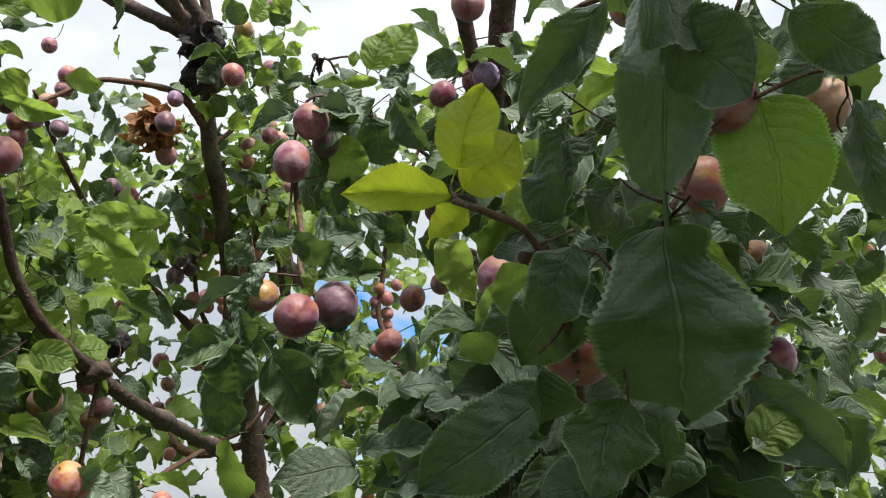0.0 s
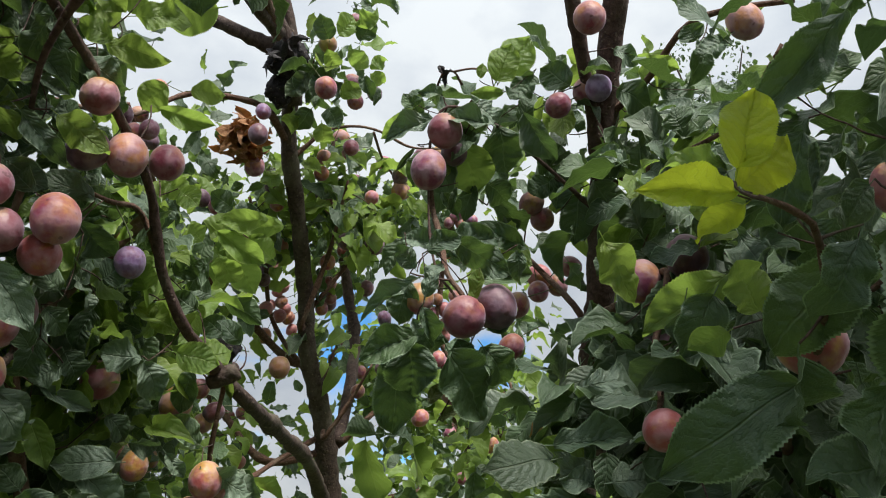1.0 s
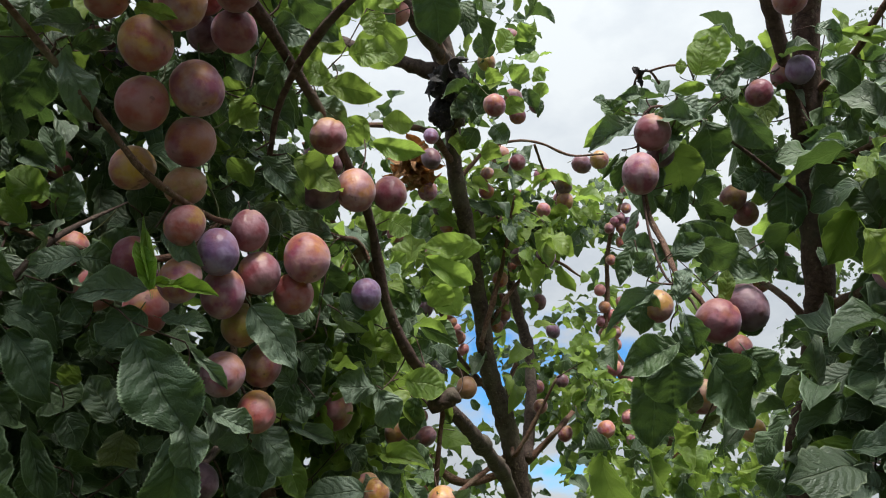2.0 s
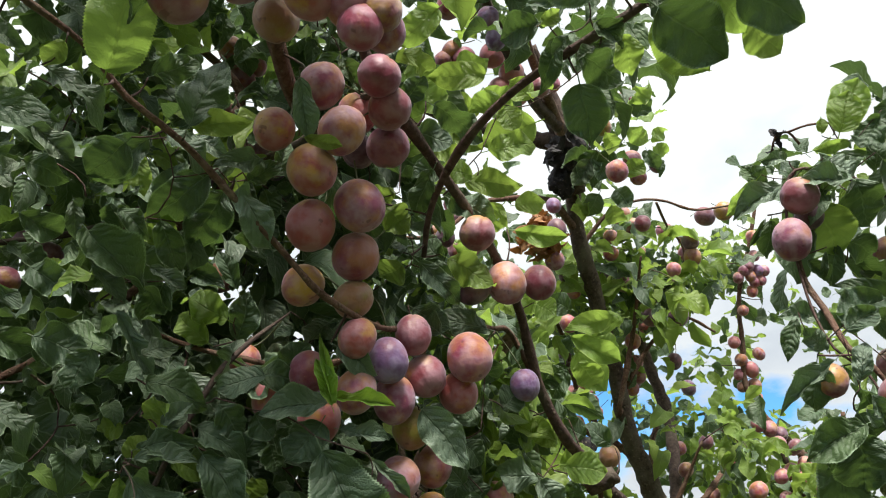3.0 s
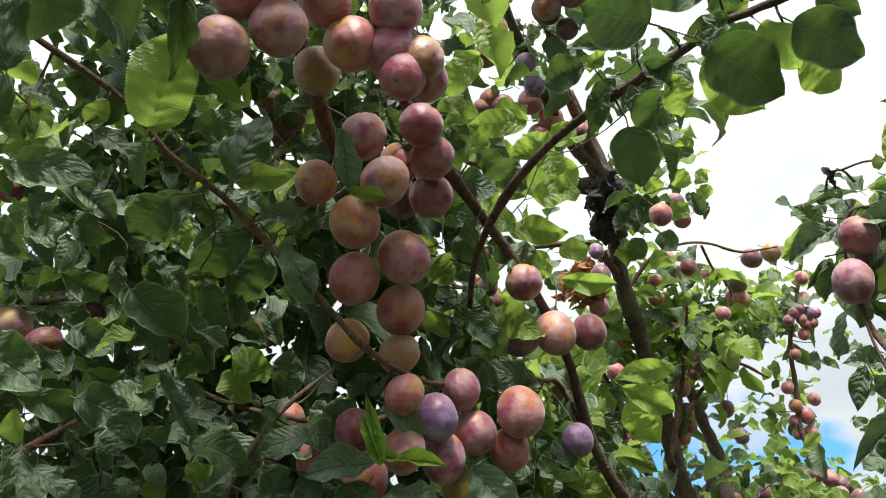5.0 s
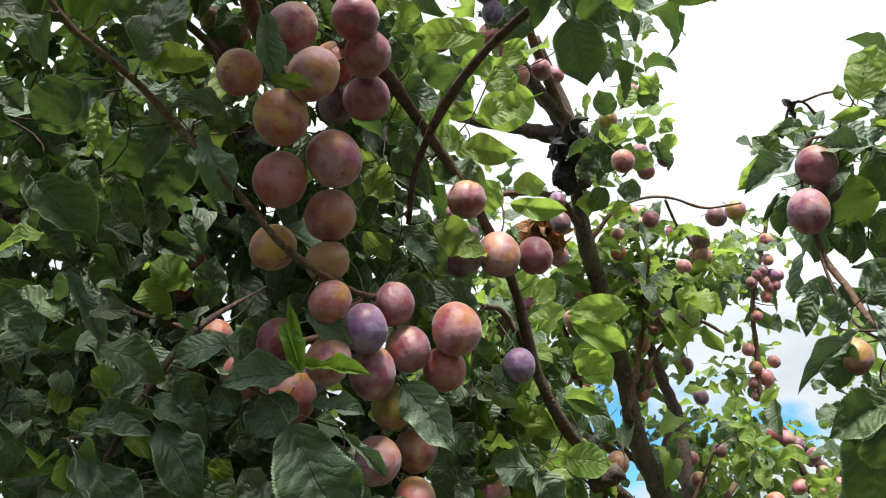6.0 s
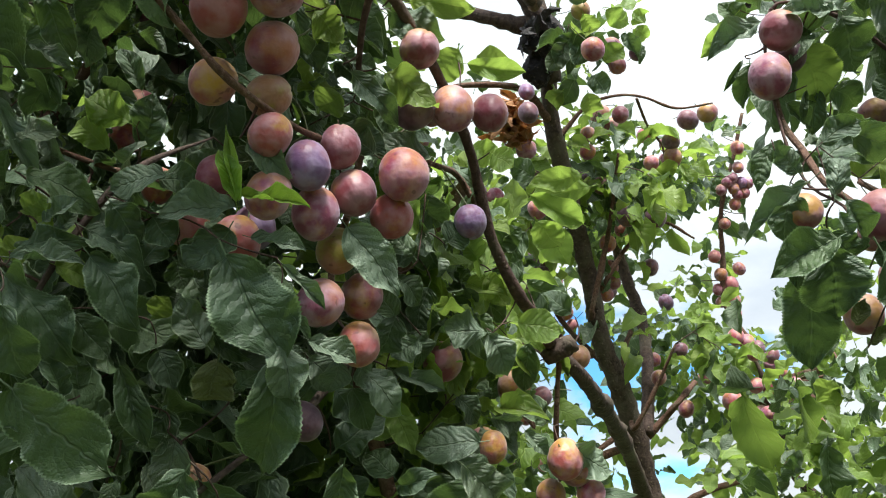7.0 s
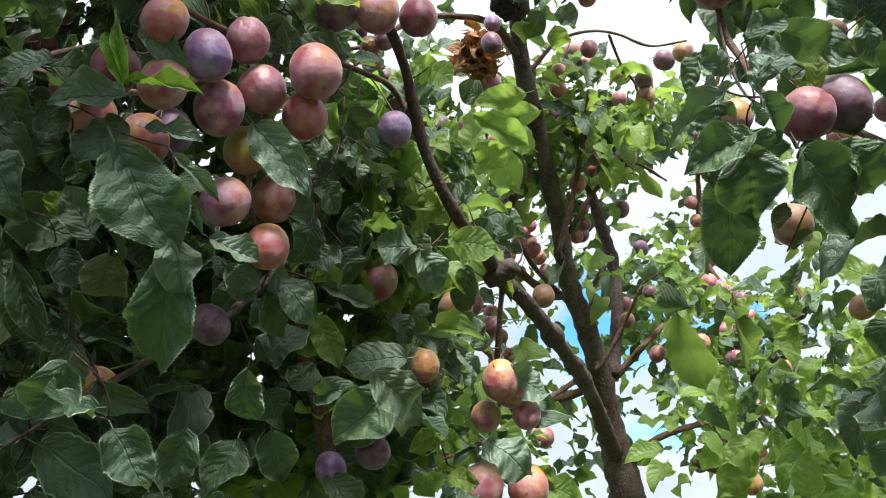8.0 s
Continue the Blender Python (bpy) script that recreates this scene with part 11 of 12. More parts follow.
foliage(far_tree, 0.596, 1.445, 1.974, 0.080, 9, 0.068, 0.50)
foliage(far_tree, 0.538, 1.310, 1.907, 0.080, 9, 0.068, 0.50)
foliage(far_tree, 0.661, 1.355, 2.010, 0.080, 9, 0.068, 0.50)
foliage(far_tree, 0.631, 1.447, 2.068, 0.064, 6, 0.068, 0.50)
foliage(far_tree, 0.637, 1.462, 2.068, 0.064, 6, 0.068, 0.50)
foliage(mid_tree, -0.700, 1.787, 2.603, 0.080, 12, 0.061, 0.50)
foliage(mid_tree, -0.636, 1.582, 2.377, 0.080, 12, 0.061, 0.50)
foliage(mid_tree, -0.705, 2.018, 2.266, 0.080, 12, 0.061, 0.50)
foliage(mid_tree, -0.769, 2.095, 2.146, 0.080, 12, 0.061, 0.50)
foliage(mid_tree, -0.604, 1.619, 1.983, 0.080, 12, 0.061, 0.50)
foliage(mid_tree, -0.563, 1.663, 2.485, 0.080, 12, 0.061, 0.50)
foliage(mid_tree, -0.578, 1.605, 2.237, 0.064, 9, 0.061, 0.50)
foliage(mid_tree, -0.627, 1.737, 2.266, 0.064, 9, 0.061, 0.50)
foliage(mid_tree, -0.614, 2.097, 2.067, 0.080, 12, 0.061, 0.50)
foliage(mid_tree, -0.409, 1.758, 2.374, 0.064, 9, 0.061, 0.50)
foliage(mid_tree, -0.380, 1.787, 2.219, 0.080, 12, 0.061, 0.50)
foliage(mid_tree, -0.501, 2.204, 2.351, 0.064, 9, 0.061, 0.50)
foliage(mid_tree, -0.334, 1.709, 2.545, 0.064, 9, 0.061, 0.50)
foliage(mid_tree, -0.235, 1.800, 2.180, 0.064, 9, 0.061, 0.50)
foliage(mid_tree, -0.257, 2.010, 1.983, 0.080, 12, 0.061, 0.50)
foliage(mid_tree, -0.356, 2.043, 2.704, 0.064, 8, 0.061, 0.50)
foliage(mid_tree, -0.321, 1.968, 2.603, 0.080, 11, 0.061, 0.50)
foliage(mid_tree, -0.479, 2.573, 2.507, 0.064, 8, 0.061, 0.50)
foliage(mid_tree, -0.545, 2.454, 2.562, 0.064, 8, 0.061, 0.50)
foliage(mid_tree, -0.196, 1.944, 2.676, 0.064, 8, 0.061, 0.50)
foliage(mid_tree, -0.369, 2.247, 2.745, 0.064, 8, 0.061, 0.50)
foliage(mid_tree, -0.183, 2.263, 2.738, 0.064, 8, 0.061, 0.50)
foliage(mid_tree, -0.275, 2.541, 2.346, 0.064, 8, 0.061, 0.50)
foliage(mid_tree, -0.159, 2.137, 2.701, 0.064, 8, 0.061, 0.50)
foliage(mid_tree, -0.153, 2.231, 2.843, 0.064, 8, 0.061, 0.50)
foliage(mid_tree, 0.092, 2.135, 2.411, 0.064, 8, 0.061, 0.50)
foliage(far_tree, -0.322, 2.099, 2.697, 0.068, 9, 0.061, 0.50)
foliage(far_tree, -0.390, 2.248, 2.664, 0.068, 9, 0.061, 0.50)
foliage(far_tree, -0.450, 2.180, 2.337, 0.068, 9, 0.061, 0.50)
foliage(far_tree, -0.469, 2.444, 2.415, 0.068, 9, 0.061, 0.50)
foliage(far_tree, -0.344, 2.202, 2.292, 0.068, 9, 0.061, 0.50)
foliage(far_tree, -0.243, 2.030, 2.677, 0.068, 9, 0.061, 0.50)
foliage(far_tree, -0.267, 2.488, 2.564, 0.068, 9, 0.061, 0.50)
foliage(far_tree, -0.382, 2.429, 2.339, 0.068, 9, 0.061, 0.50)
foliage(far_tree, -0.217, 2.587, 2.302, 0.085, 12, 0.061, 0.50)
foliage(far_tree, -0.217, 2.543, 2.191, 0.085, 12, 0.061, 0.50)
foliage(far_tree, 0.013, 2.156, 2.455, 0.068, 9, 0.061, 0.50)
foliage(far_tree, 0.031, 2.107, 2.464, 0.068, 9, 0.061, 0.50)
foliage(far_tree, 0.050, 2.152, 2.571, 0.068, 9, 0.061, 0.50)
foliage(far_tree, 0.139, 2.497, 2.273, 0.068, 9, 0.061, 0.50)
foliage(far_tree, 0.016, 2.417, 2.093, 0.068, 9, 0.061, 0.50)
foliage(far_tree, -0.101, 2.472, 2.207, 0.085, 12, 0.061, 0.50)
foliage(mid_tree, -0.723, 0.683, 1.796, 0.070, 9, 0.068, 0.00)
foliage(mid_tree, -0.960, 0.897, 1.801, 0.070, 9, 0.068, 0.00)
foliage(mid_tree, -0.839, 0.833, 1.737, 0.070, 9, 0.068, 0.00)
foliage(mid_tree, -0.782, 0.781, 1.709, 0.070, 9, 0.068, 0.00)
foliage(mid_tree, -0.813, 0.867, 1.842, 0.070, 9, 0.068, 0.00)
foliage(mid_tree, -0.810, 0.849, 1.803, 0.070, 9, 0.068, 0.00)
foliage(mid_tree, -0.761, 0.826, 1.732, 0.070, 9, 0.068, 0.00)
foliage(mid_tree, -0.887, 0.976, 1.738, 0.070, 9, 0.068, 0.30)
foliage(mid_tree, -0.733, 0.850, 1.814, 0.070, 9, 0.068, 0.00)
foliage(mid_tree, -0.680, 0.787, 1.762, 0.070, 9, 0.068, 0.00)
foliage(mid_tree, -0.859, 0.981, 1.757, 0.070, 9, 0.068, 0.30)
foliage(mid_tree, -0.766, 0.609, 2.236, 0.060, 10, 0.058, 0.28)
foliage(mid_tree, -0.730, 0.586, 2.453, 0.060, 10, 0.058, 0.03)
foliage(mid_tree, -0.672, 0.801, 2.264, 0.060, 10, 0.058, 0.03)
foliage(mid_tree, -0.738, 0.721, 2.447, 0.060, 10, 0.058, 0.03)
foliage(mid_tree, -0.555, 0.682, 2.219, 0.060, 10, 0.058, 0.03)
foliage(mid_tree, -0.828, 0.839, 2.324, 0.075, 13, 0.058, 0.03)
foliage(mid_tree, -0.637, 0.794, 2.220, 0.060, 10, 0.058, 0.03)
foliage(mid_tree, -0.653, 0.865, 2.184, 0.060, 10, 0.058, 0.03)
foliage(mid_tree, -0.671, 0.763, 2.277, 0.075, 13, 0.058, 0.03)
foliage(mid_tree, -0.696, 0.821, 2.279, 0.075, 13, 0.058, 0.03)
foliage(mid_tree, -0.781, 0.919, 2.238, 0.075, 13, 0.058, 0.03)
foliage(mid_tree, -0.597, 0.770, 2.342, 0.075, 13, 0.058, 0.03)
foliage(mid_tree, -0.631, 0.865, 2.337, 0.075, 13, 0.058, 0.03)
foliage(mid_tree, -0.658, 0.886, 2.294, 0.075, 13, 0.058, 0.03)
foliage(mid_tree, -0.634, 0.810, 2.187, 0.075, 13, 0.058, 0.03)
foliage(mid_tree, -0.748, 0.852, 2.029, 0.075, 13, 0.058, 0.03)
foliage(mid_tree, -0.817, 0.979, 2.073, 0.075, 13, 0.058, 0.30)
foliage(mid_tree, -0.722, 0.858, 1.923, 0.075, 13, 0.058, 0.03)
foliage(mid_tree, -0.747, 0.910, 1.886, 0.075, 13, 0.058, 0.03)
foliage(mid_tree, -0.765, 0.951, 2.101, 0.075, 13, 0.058, 0.30)
foliage(mid_tree, -0.688, 0.906, 2.023, 0.075, 13, 0.058, 0.03)
foliage(mid_tree, -0.660, 0.888, 1.946, 0.075, 13, 0.058, 0.03)
foliage(mid_tree, -0.713, 0.978, 1.900, 0.075, 13, 0.058, 0.30)
foliage(mid_tree, -0.697, 1.019, 2.102, 0.075, 13, 0.058, 0.30)
foliage(mid_tree, -0.738, 1.045, 2.053, 0.075, 13, 0.058, 0.30)
foliage(mid_tree, -0.655, 0.976, 1.965, 0.075, 13, 0.058, 0.30)
foliage(mid_tree, -0.701, 1.085, 1.919, 0.075, 13, 0.058, 0.30)
foliage(mid_tree, -0.653, 1.055, 2.104, 0.075, 13, 0.058, 0.60)
foliage(mid_tree, -0.629, 1.014, 2.057, 0.075, 13, 0.058, 0.60)
foliage(mid_tree, -0.649, 1.021, 1.989, 0.075, 13, 0.058, 0.30)
foliage(mid_tree, -0.666, 1.102, 1.938, 0.075, 13, 0.058, 0.60)
foliage(mid_tree, -1.050, 1.035, 2.064, 0.085, 15, 0.058, 0.30)
foliage(mid_tree, -1.033, 0.989, 1.970, 0.085, 15, 0.058, 0.30)
foliage(mid_tree, -1.022, 1.045, 1.904, 0.085, 15, 0.058, 0.30)
foliage(mid_tree, -0.985, 1.009, 1.837, 0.085, 15, 0.058, 0.30)
foliage(mid_tree, -0.862, 0.899, 1.769, 0.085, 15, 0.058, 0.00)
foliage(mid_tree, -0.881, 0.953, 2.000, 0.085, 15, 0.058, 0.30)
foliage(mid_tree, -0.826, 0.899, 1.918, 0.085, 15, 0.058, 0.00)
foliage(mid_tree, -0.961, 1.032, 1.883, 0.085, 15, 0.058, 0.30)
foliage(mid_tree, -1.037, 1.135, 1.880, 0.085, 15, 0.058, 0.30)
foliage(mid_tree, -1.006, 1.084, 1.785, 0.085, 15, 0.058, 0.30)
foliage(mid_tree, -0.820, 0.988, 1.998, 0.085, 15, 0.058, 0.30)
foliage(mid_tree, -0.875, 1.053, 1.955, 0.085, 15, 0.058, 0.30)
foliage(mid_tree, -0.868, 1.060, 1.894, 0.085, 15, 0.058, 0.30)
foliage(mid_tree, -0.797, 0.944, 1.794, 0.085, 15, 0.058, 0.00)
foliage(mid_tree, -0.789, 0.932, 1.744, 0.085, 15, 0.058, 0.00)
foliage(mid_tree, -0.781, 1.038, 2.039, 0.085, 15, 0.058, 0.30)
foliage(mid_tree, -0.847, 1.086, 1.973, 0.085, 15, 0.058, 0.30)
foliage(mid_tree, -0.926, 1.201, 1.930, 0.085, 15, 0.068, 0.50)
foliage(mid_tree, -0.772, 0.996, 1.827, 0.085, 15, 0.058, 0.30)
foliage(mid_tree, -0.929, 1.219, 1.814, 0.085, 15, 0.068, 0.50)
foliage(mid_tree, -0.776, 1.177, 2.101, 0.085, 15, 0.058, 0.30)
foliage(mid_tree, -0.815, 1.207, 2.023, 0.085, 15, 0.068, 0.50)
foliage(mid_tree, -0.808, 1.158, 1.906, 0.085, 15, 0.058, 0.30)
foliage(mid_tree, -0.687, 1.032, 1.828, 0.085, 15, 0.058, 0.30)
foliage(mid_tree, -0.771, 1.177, 1.787, 0.085, 15, 0.058, 0.30)
foliage(mid_tree, -0.700, 1.177, 2.092, 0.085, 15, 0.058, 0.60)
foliage(mid_tree, -0.673, 1.170, 1.985, 0.085, 15, 0.058, 0.60)
foliage(mid_tree, -0.658, 1.070, 1.864, 0.085, 15, 0.058, 0.30)
foliage(mid_tree, -0.707, 1.140, 1.834, 0.085, 15, 0.058, 0.30)
foliage(mid_tree, -0.761, 1.310, 1.807, 0.085, 15, 0.068, 0.50)
foliage(mid_tree, -1.137, 0.604, 2.417, 0.085, 15, 0.058, 0.28)
foliage(mid_tree, -1.198, 0.644, 2.335, 0.085, 15, 0.058, 0.00)
foliage(mid_tree, -1.024, 0.542, 2.202, 0.085, 15, 0.058, 0.28)
foliage(mid_tree, -1.141, 0.693, 2.186, 0.085, 15, 0.058, 0.00)
foliage(mid_tree, -1.198, 0.766, 2.175, 0.085, 15, 0.058, 0.00)
foliage(mid_tree, -1.120, 0.713, 2.054, 0.085, 15, 0.058, 0.00)
foliage(mid_tree, -1.121, 0.678, 2.482, 0.085, 15, 0.058, 0.00)
foliage(mid_tree, -1.095, 0.652, 2.335, 0.085, 15, 0.058, 0.28)
foliage(mid_tree, -1.040, 0.627, 2.248, 0.085, 15, 0.058, 0.28)
foliage(mid_tree, -1.074, 0.662, 2.195, 0.085, 15, 0.058, 0.00)
foliage(mid_tree, -1.175, 0.830, 2.176, 0.085, 15, 0.058, 0.00)
foliage(mid_tree, -1.102, 0.784, 2.105, 0.085, 15, 0.058, 0.00)
foliage(mid_tree, -0.915, 0.616, 2.334, 0.085, 15, 0.058, 0.28)
foliage(mid_tree, -0.976, 0.660, 2.308, 0.085, 15, 0.058, 0.28)
foliage(mid_tree, -1.036, 0.784, 2.312, 0.085, 15, 0.058, 0.00)
foliage(mid_tree, -1.145, 0.839, 2.241, 0.085, 15, 0.058, 0.00)
foliage(mid_tree, -1.079, 0.865, 2.194, 0.085, 15, 0.058, 0.00)
foliage(mid_tree, -0.937, 0.722, 2.073, 0.085, 15, 0.058, 0.00)
foliage(mid_tree, -0.846, 0.642, 2.317, 0.085, 15, 0.058, 0.28)
foliage(mid_tree, -0.925, 0.759, 2.341, 0.085, 15, 0.058, 0.00)
foliage(mid_tree, -0.976, 0.763, 2.284, 0.085, 15, 0.058, 0.00)
foliage(mid_tree, -1.032, 0.852, 2.225, 0.085, 15, 0.058, 0.00)
foliage(mid_tree, -1.014, 0.839, 2.158, 0.085, 15, 0.058, 0.00)
foliage(mid_tree, -1.037, 0.962, 2.096, 0.085, 15, 0.058, 0.30)
foliage(mid_tree, -0.830, 0.674, 2.365, 0.085, 15, 0.058, 0.28)
foliage(mid_tree, -0.911, 0.861, 2.430, 0.085, 15, 0.058, 0.00)
foliage(mid_tree, -0.962, 0.930, 2.343, 0.085, 15, 0.058, 0.00)
foliage(mid_tree, -0.910, 0.900, 2.230, 0.085, 15, 0.058, 0.00)
foliage(mid_tree, -0.836, 0.770, 2.114, 0.085, 15, 0.058, 0.00)
foliage(mid_tree, -0.926, 0.868, 2.077, 0.085, 15, 0.058, 0.00)
foliage(mid_tree, -0.835, 0.518, 2.434, 0.080, 13, 0.058, 0.28)
foliage(mid_tree, -0.908, 0.626, 2.450, 0.080, 13, 0.058, 0.28)
foliage(mid_tree, -0.892, 0.588, 2.344, 0.080, 13, 0.058, 0.28)
foliage(mid_tree, -0.741, 0.508, 2.443, 0.080, 13, 0.058, 0.05)
foliage(mid_tree, -0.867, 0.644, 2.450, 0.080, 13, 0.058, 0.28)
foliage(mid_tree, -0.832, 0.628, 2.350, 0.080, 13, 0.058, 0.28)
foliage(mid_tree, -0.712, 0.568, 2.470, 0.080, 13, 0.058, 0.05)
foliage(mid_tree, -0.597, 0.688, 2.363, 0.064, 10, 0.058, 0.05)
foliage(mid_tree, -0.781, 0.790, 2.264, 0.064, 10, 0.058, 0.05)
foliage(mid_tree, -0.683, 0.657, 2.505, 0.080, 13, 0.058, 0.05)
foliage(mid_tree, -0.710, 0.734, 2.509, 0.080, 13, 0.058, 0.05)
foliage(mid_tree, -0.568, 0.734, 2.284, 0.064, 10, 0.058, 0.05)
foliage(right_tree, 0.136, 0.742, 1.977, 0.075, 10, 0.070, 0.00)
foliage(right_tree, 0.131, 0.848, 1.937, 0.075, 10, 0.070, 0.00)
foliage(right_tree, 0.130, 0.879, 1.911, 0.075, 10, 0.070, 0.00)
foliage(right_tree, 0.143, 0.896, 1.860, 0.075, 10, 0.070, 0.00)
foliage(right_tree, 0.156, 0.792, 2.029, 0.075, 10, 0.070, 0.00)
foliage(right_tree, 0.152, 0.706, 1.968, 0.075, 10, 0.070, 0.00)
foliage(right_tree, 0.192, 0.870, 1.947, 0.075, 10, 0.070, 0.00)
foliage(right_tree, 0.148, 0.748, 1.863, 0.075, 10, 0.070, 0.00)
foliage(right_tree, 0.135, 0.701, 1.827, 0.075, 10, 0.070, 0.00)
foliage(right_tree, 0.235, 0.859, 2.090, 0.075, 10, 0.070, 0.00)
foliage(right_tree, 0.208, 0.747, 1.956, 0.075, 10, 0.070, 0.00)
foliage(right_tree, 0.249, 0.891, 1.966, 0.075, 10, 0.070, 0.00)
foliage(right_tree, 0.227, 0.884, 1.978, 0.060, 7, 0.070, 0.00)
foliage(right_tree, 0.279, 1.021, 1.926, 0.060, 7, 0.070, 0.30)
foliage(right_tree, 0.275, 0.749, 2.018, 0.075, 10, 0.070, 0.00)
foliage(right_tree, 0.302, 0.880, 1.990, 0.075, 10, 0.070, 0.00)
foliage(right_tree, 0.310, 0.904, 1.996, 0.060, 7, 0.070, 0.00)
foliage(right_tree, 0.303, 0.873, 1.908, 0.075, 10, 0.070, 0.00)
foliage(right_tree, 0.248, 0.753, 1.843, 0.060, 7, 0.070, 0.00)
foliage(right_tree, 0.107, 1.058, 2.006, 0.080, 10, 0.070, 0.30)
foliage(right_tree, 0.059, 0.979, 1.933, 0.080, 10, 0.070, 0.30)
foliage(right_tree, 0.034, 0.870, 1.884, 0.080, 10, 0.070, 0.00)
foliage(right_tree, 0.017, 0.886, 1.836, 0.080, 10, 0.070, 0.00)
foliage(right_tree, 0.146, 1.049, 1.975, 0.080, 10, 0.070, 0.30)
foliage(right_tree, 0.122, 0.960, 1.888, 0.080, 10, 0.070, 0.30)
foliage(right_tree, 0.172, 1.053, 1.845, 0.080, 10, 0.070, 0.30)
foliage(right_tree, 0.235, 0.985, 1.991, 0.080, 10, 0.070, 0.30)
foliage(right_tree, 0.160, 0.883, 1.919, 0.080, 10, 0.070, 0.00)
foliage(right_tree, 0.244, 1.034, 1.917, 0.080, 10, 0.070, 0.30)
foliage(right_tree, 0.184, 0.998, 1.857, 0.080, 10, 0.070, 0.30)
foliage(mid_tree, -0.463, 0.883, 2.049, 0.048, 6, 0.058, 0.60)
foliage(mid_tree, -0.295, 0.801, 2.463, 0.048, 6, 0.058, 0.10)
foliage(mid_tree, -0.501, 0.888, 2.126, 0.048, 6, 0.058, 0.10)
foliage(mid_tree, -0.571, 0.744, 2.235, 0.048, 6, 0.058, 0.10)
foliage(mid_tree, -0.343, 0.855, 2.487, 0.048, 5, 0.058, 0.15)
# Unseen sprays added towards the sun to darken the near right leaves.
foliage(right_tree, 0.244, -0.417, 2.520, 0.085, 12, 0.070, 0.00)
foliage(right_tree, 0.268, -0.137, 2.296, 0.085, 12, 0.070, 0.00)
foliage(right_tree, 0.302, -0.272, 2.442, 0.085, 12, 0.070, 0.00)
foliage(right_tree, 0.200, -0.236, 2.407, 0.085, 12, 0.070, 0.00)
foliage(right_tree, 0.312, -0.195, 2.365, 0.085, 12, 0.070, 0.00)
foliage(right_tree, 0.323, 0.046, 2.356, 0.085, 12, 0.070, 0.00)
foliage(right_tree, 0.308, -0.130, 2.452, 0.085, 12, 0.070, 0.00)
foliage(right_tree, 0.222, 0.037, 2.284, 0.085, 12, 0.070, 0.00)
foliage(right_tree, 0.343, -0.032, 2.395, 0.085, 12, 0.070, 0.00)
foliage(right_tree, 0.326, -0.029, 2.407, 0.085, 12, 0.070, 0.00)
foliage(right_tree, 0.322, -0.064, 2.407, 0.085, 12, 0.070, 0.00)
foliage(right_tree, 0.362, -0.100, 2.381, 0.085, 12, 0.070, 0.00)
foliage(right_tree, 0.294, -0.195, 2.497, 0.085, 12, 0.070, 0.00)
foliage(right_tree, 0.355, -0.343, 2.612, 0.085, 12, 0.070, 0.00)
foliage(right_tree, 0.311, -0.042, 2.355, 0.085, 12, 0.070, 0.00)
foliage(right_tree, 0.333, -0.179, 2.409, 0.085, 12, 0.070, 0.00)
foliage(right_tree, 0.235, -0.098, 2.346, 0.085, 12, 0.070, 0.00)
foliage(right_tree, 0.376, -0.276, 2.474, 0.085, 12, 0.070, 0.00)
foliage(right_tree, 0.340, -0.157, 2.352, 0.085, 12, 0.070, 0.00)
foliage(right_tree, 0.261, -0.022, 2.259, 0.085, 12, 0.070, 0.00)
foliage(right_tree, 0.101, 0.278, 2.315, 0.085, 12, 0.070, 0.00)
foliage(right_tree, 0.201, 0.225, 2.347, 0.085, 12, 0.070, 0.00)
foliage(right_tree, 0.256, 0.057, 2.422, 0.085, 12, 0.070, 0.00)
foliage(right_tree, 0.200, 0.115, 2.533, 0.085, 12, 0.070, 0.00)
foliage(right_tree, 0.114, 0.150, 2.369, 0.085, 12, 0.070, 0.00)
foliage(right_tree, 0.285, 0.096, 2.409, 0.085, 12, 0.070, 0.00)
foliage(right_tree, 0.373, 0.027, 2.581, 0.085, 12, 0.070, 0.00)
foliage(right_tree, 0.374, 0.122, 2.396, 0.085, 12, 0.070, 0.00)
foliage(right_tree, 0.346, -0.114, 2.606, 0.085, 12, 0.070, 0.00)
foliage(right_tree, 0.307, 0.090, 2.492, 0.085, 12, 0.070, 0.00)
foliage(right_tree, 0.369, 0.352, 2.276, 0.085, 12, 0.070, 0.00)
foliage(right_tree, 0.288, 0.296, 2.200, 0.085, 12, 0.070, 0.00)
foliage(right_tree, 0.225, 0.157, 2.289, 0.085, 12, 0.070, 0.00)
foliage(right_tree, 0.305, 0.160, 2.235, 0.085, 12, 0.070, 0.00)
foliage(right_tree, 0.281, 0.242, 2.244, 0.085, 12, 0.070, 0.00)
foliage(right_tree, 0.191, -0.236, 2.544, 0.085, 12, 0.070, 0.00)
foliage(right_tree, 0.295, -0.176, 2.461, 0.085, 12, 0.070, 0.00)
foliage(right_tree, 0.263, -0.144, 2.532, 0.085, 12, 0.070, 0.00)
foliage(right_tree, 0.323, -0.209, 2.607, 0.085, 12, 0.070, 0.00)
foliage(right_tree, 0.287, -0.233, 2.606, 0.085, 12, 0.070, 0.00)
foliage(mid_tree, -1.006, 0.367, 2.553, 0.075, 11, 0.060, 0.08)
foliage(mid_tree, -0.870, 0.366, 2.492, 0.075, 11, 0.060, 0.08)
foliage(mid_tree, -0.997, 0.502, 2.510, 0.075, 11, 0.060, 0.28)
foliage(mid_tree, -0.951, 0.522, 2.530, 0.075, 11, 0.060, 0.08)
foliage(mid_tree, -0.893, 0.532, 2.591, 0.075, 11, 0.060, 0.08)
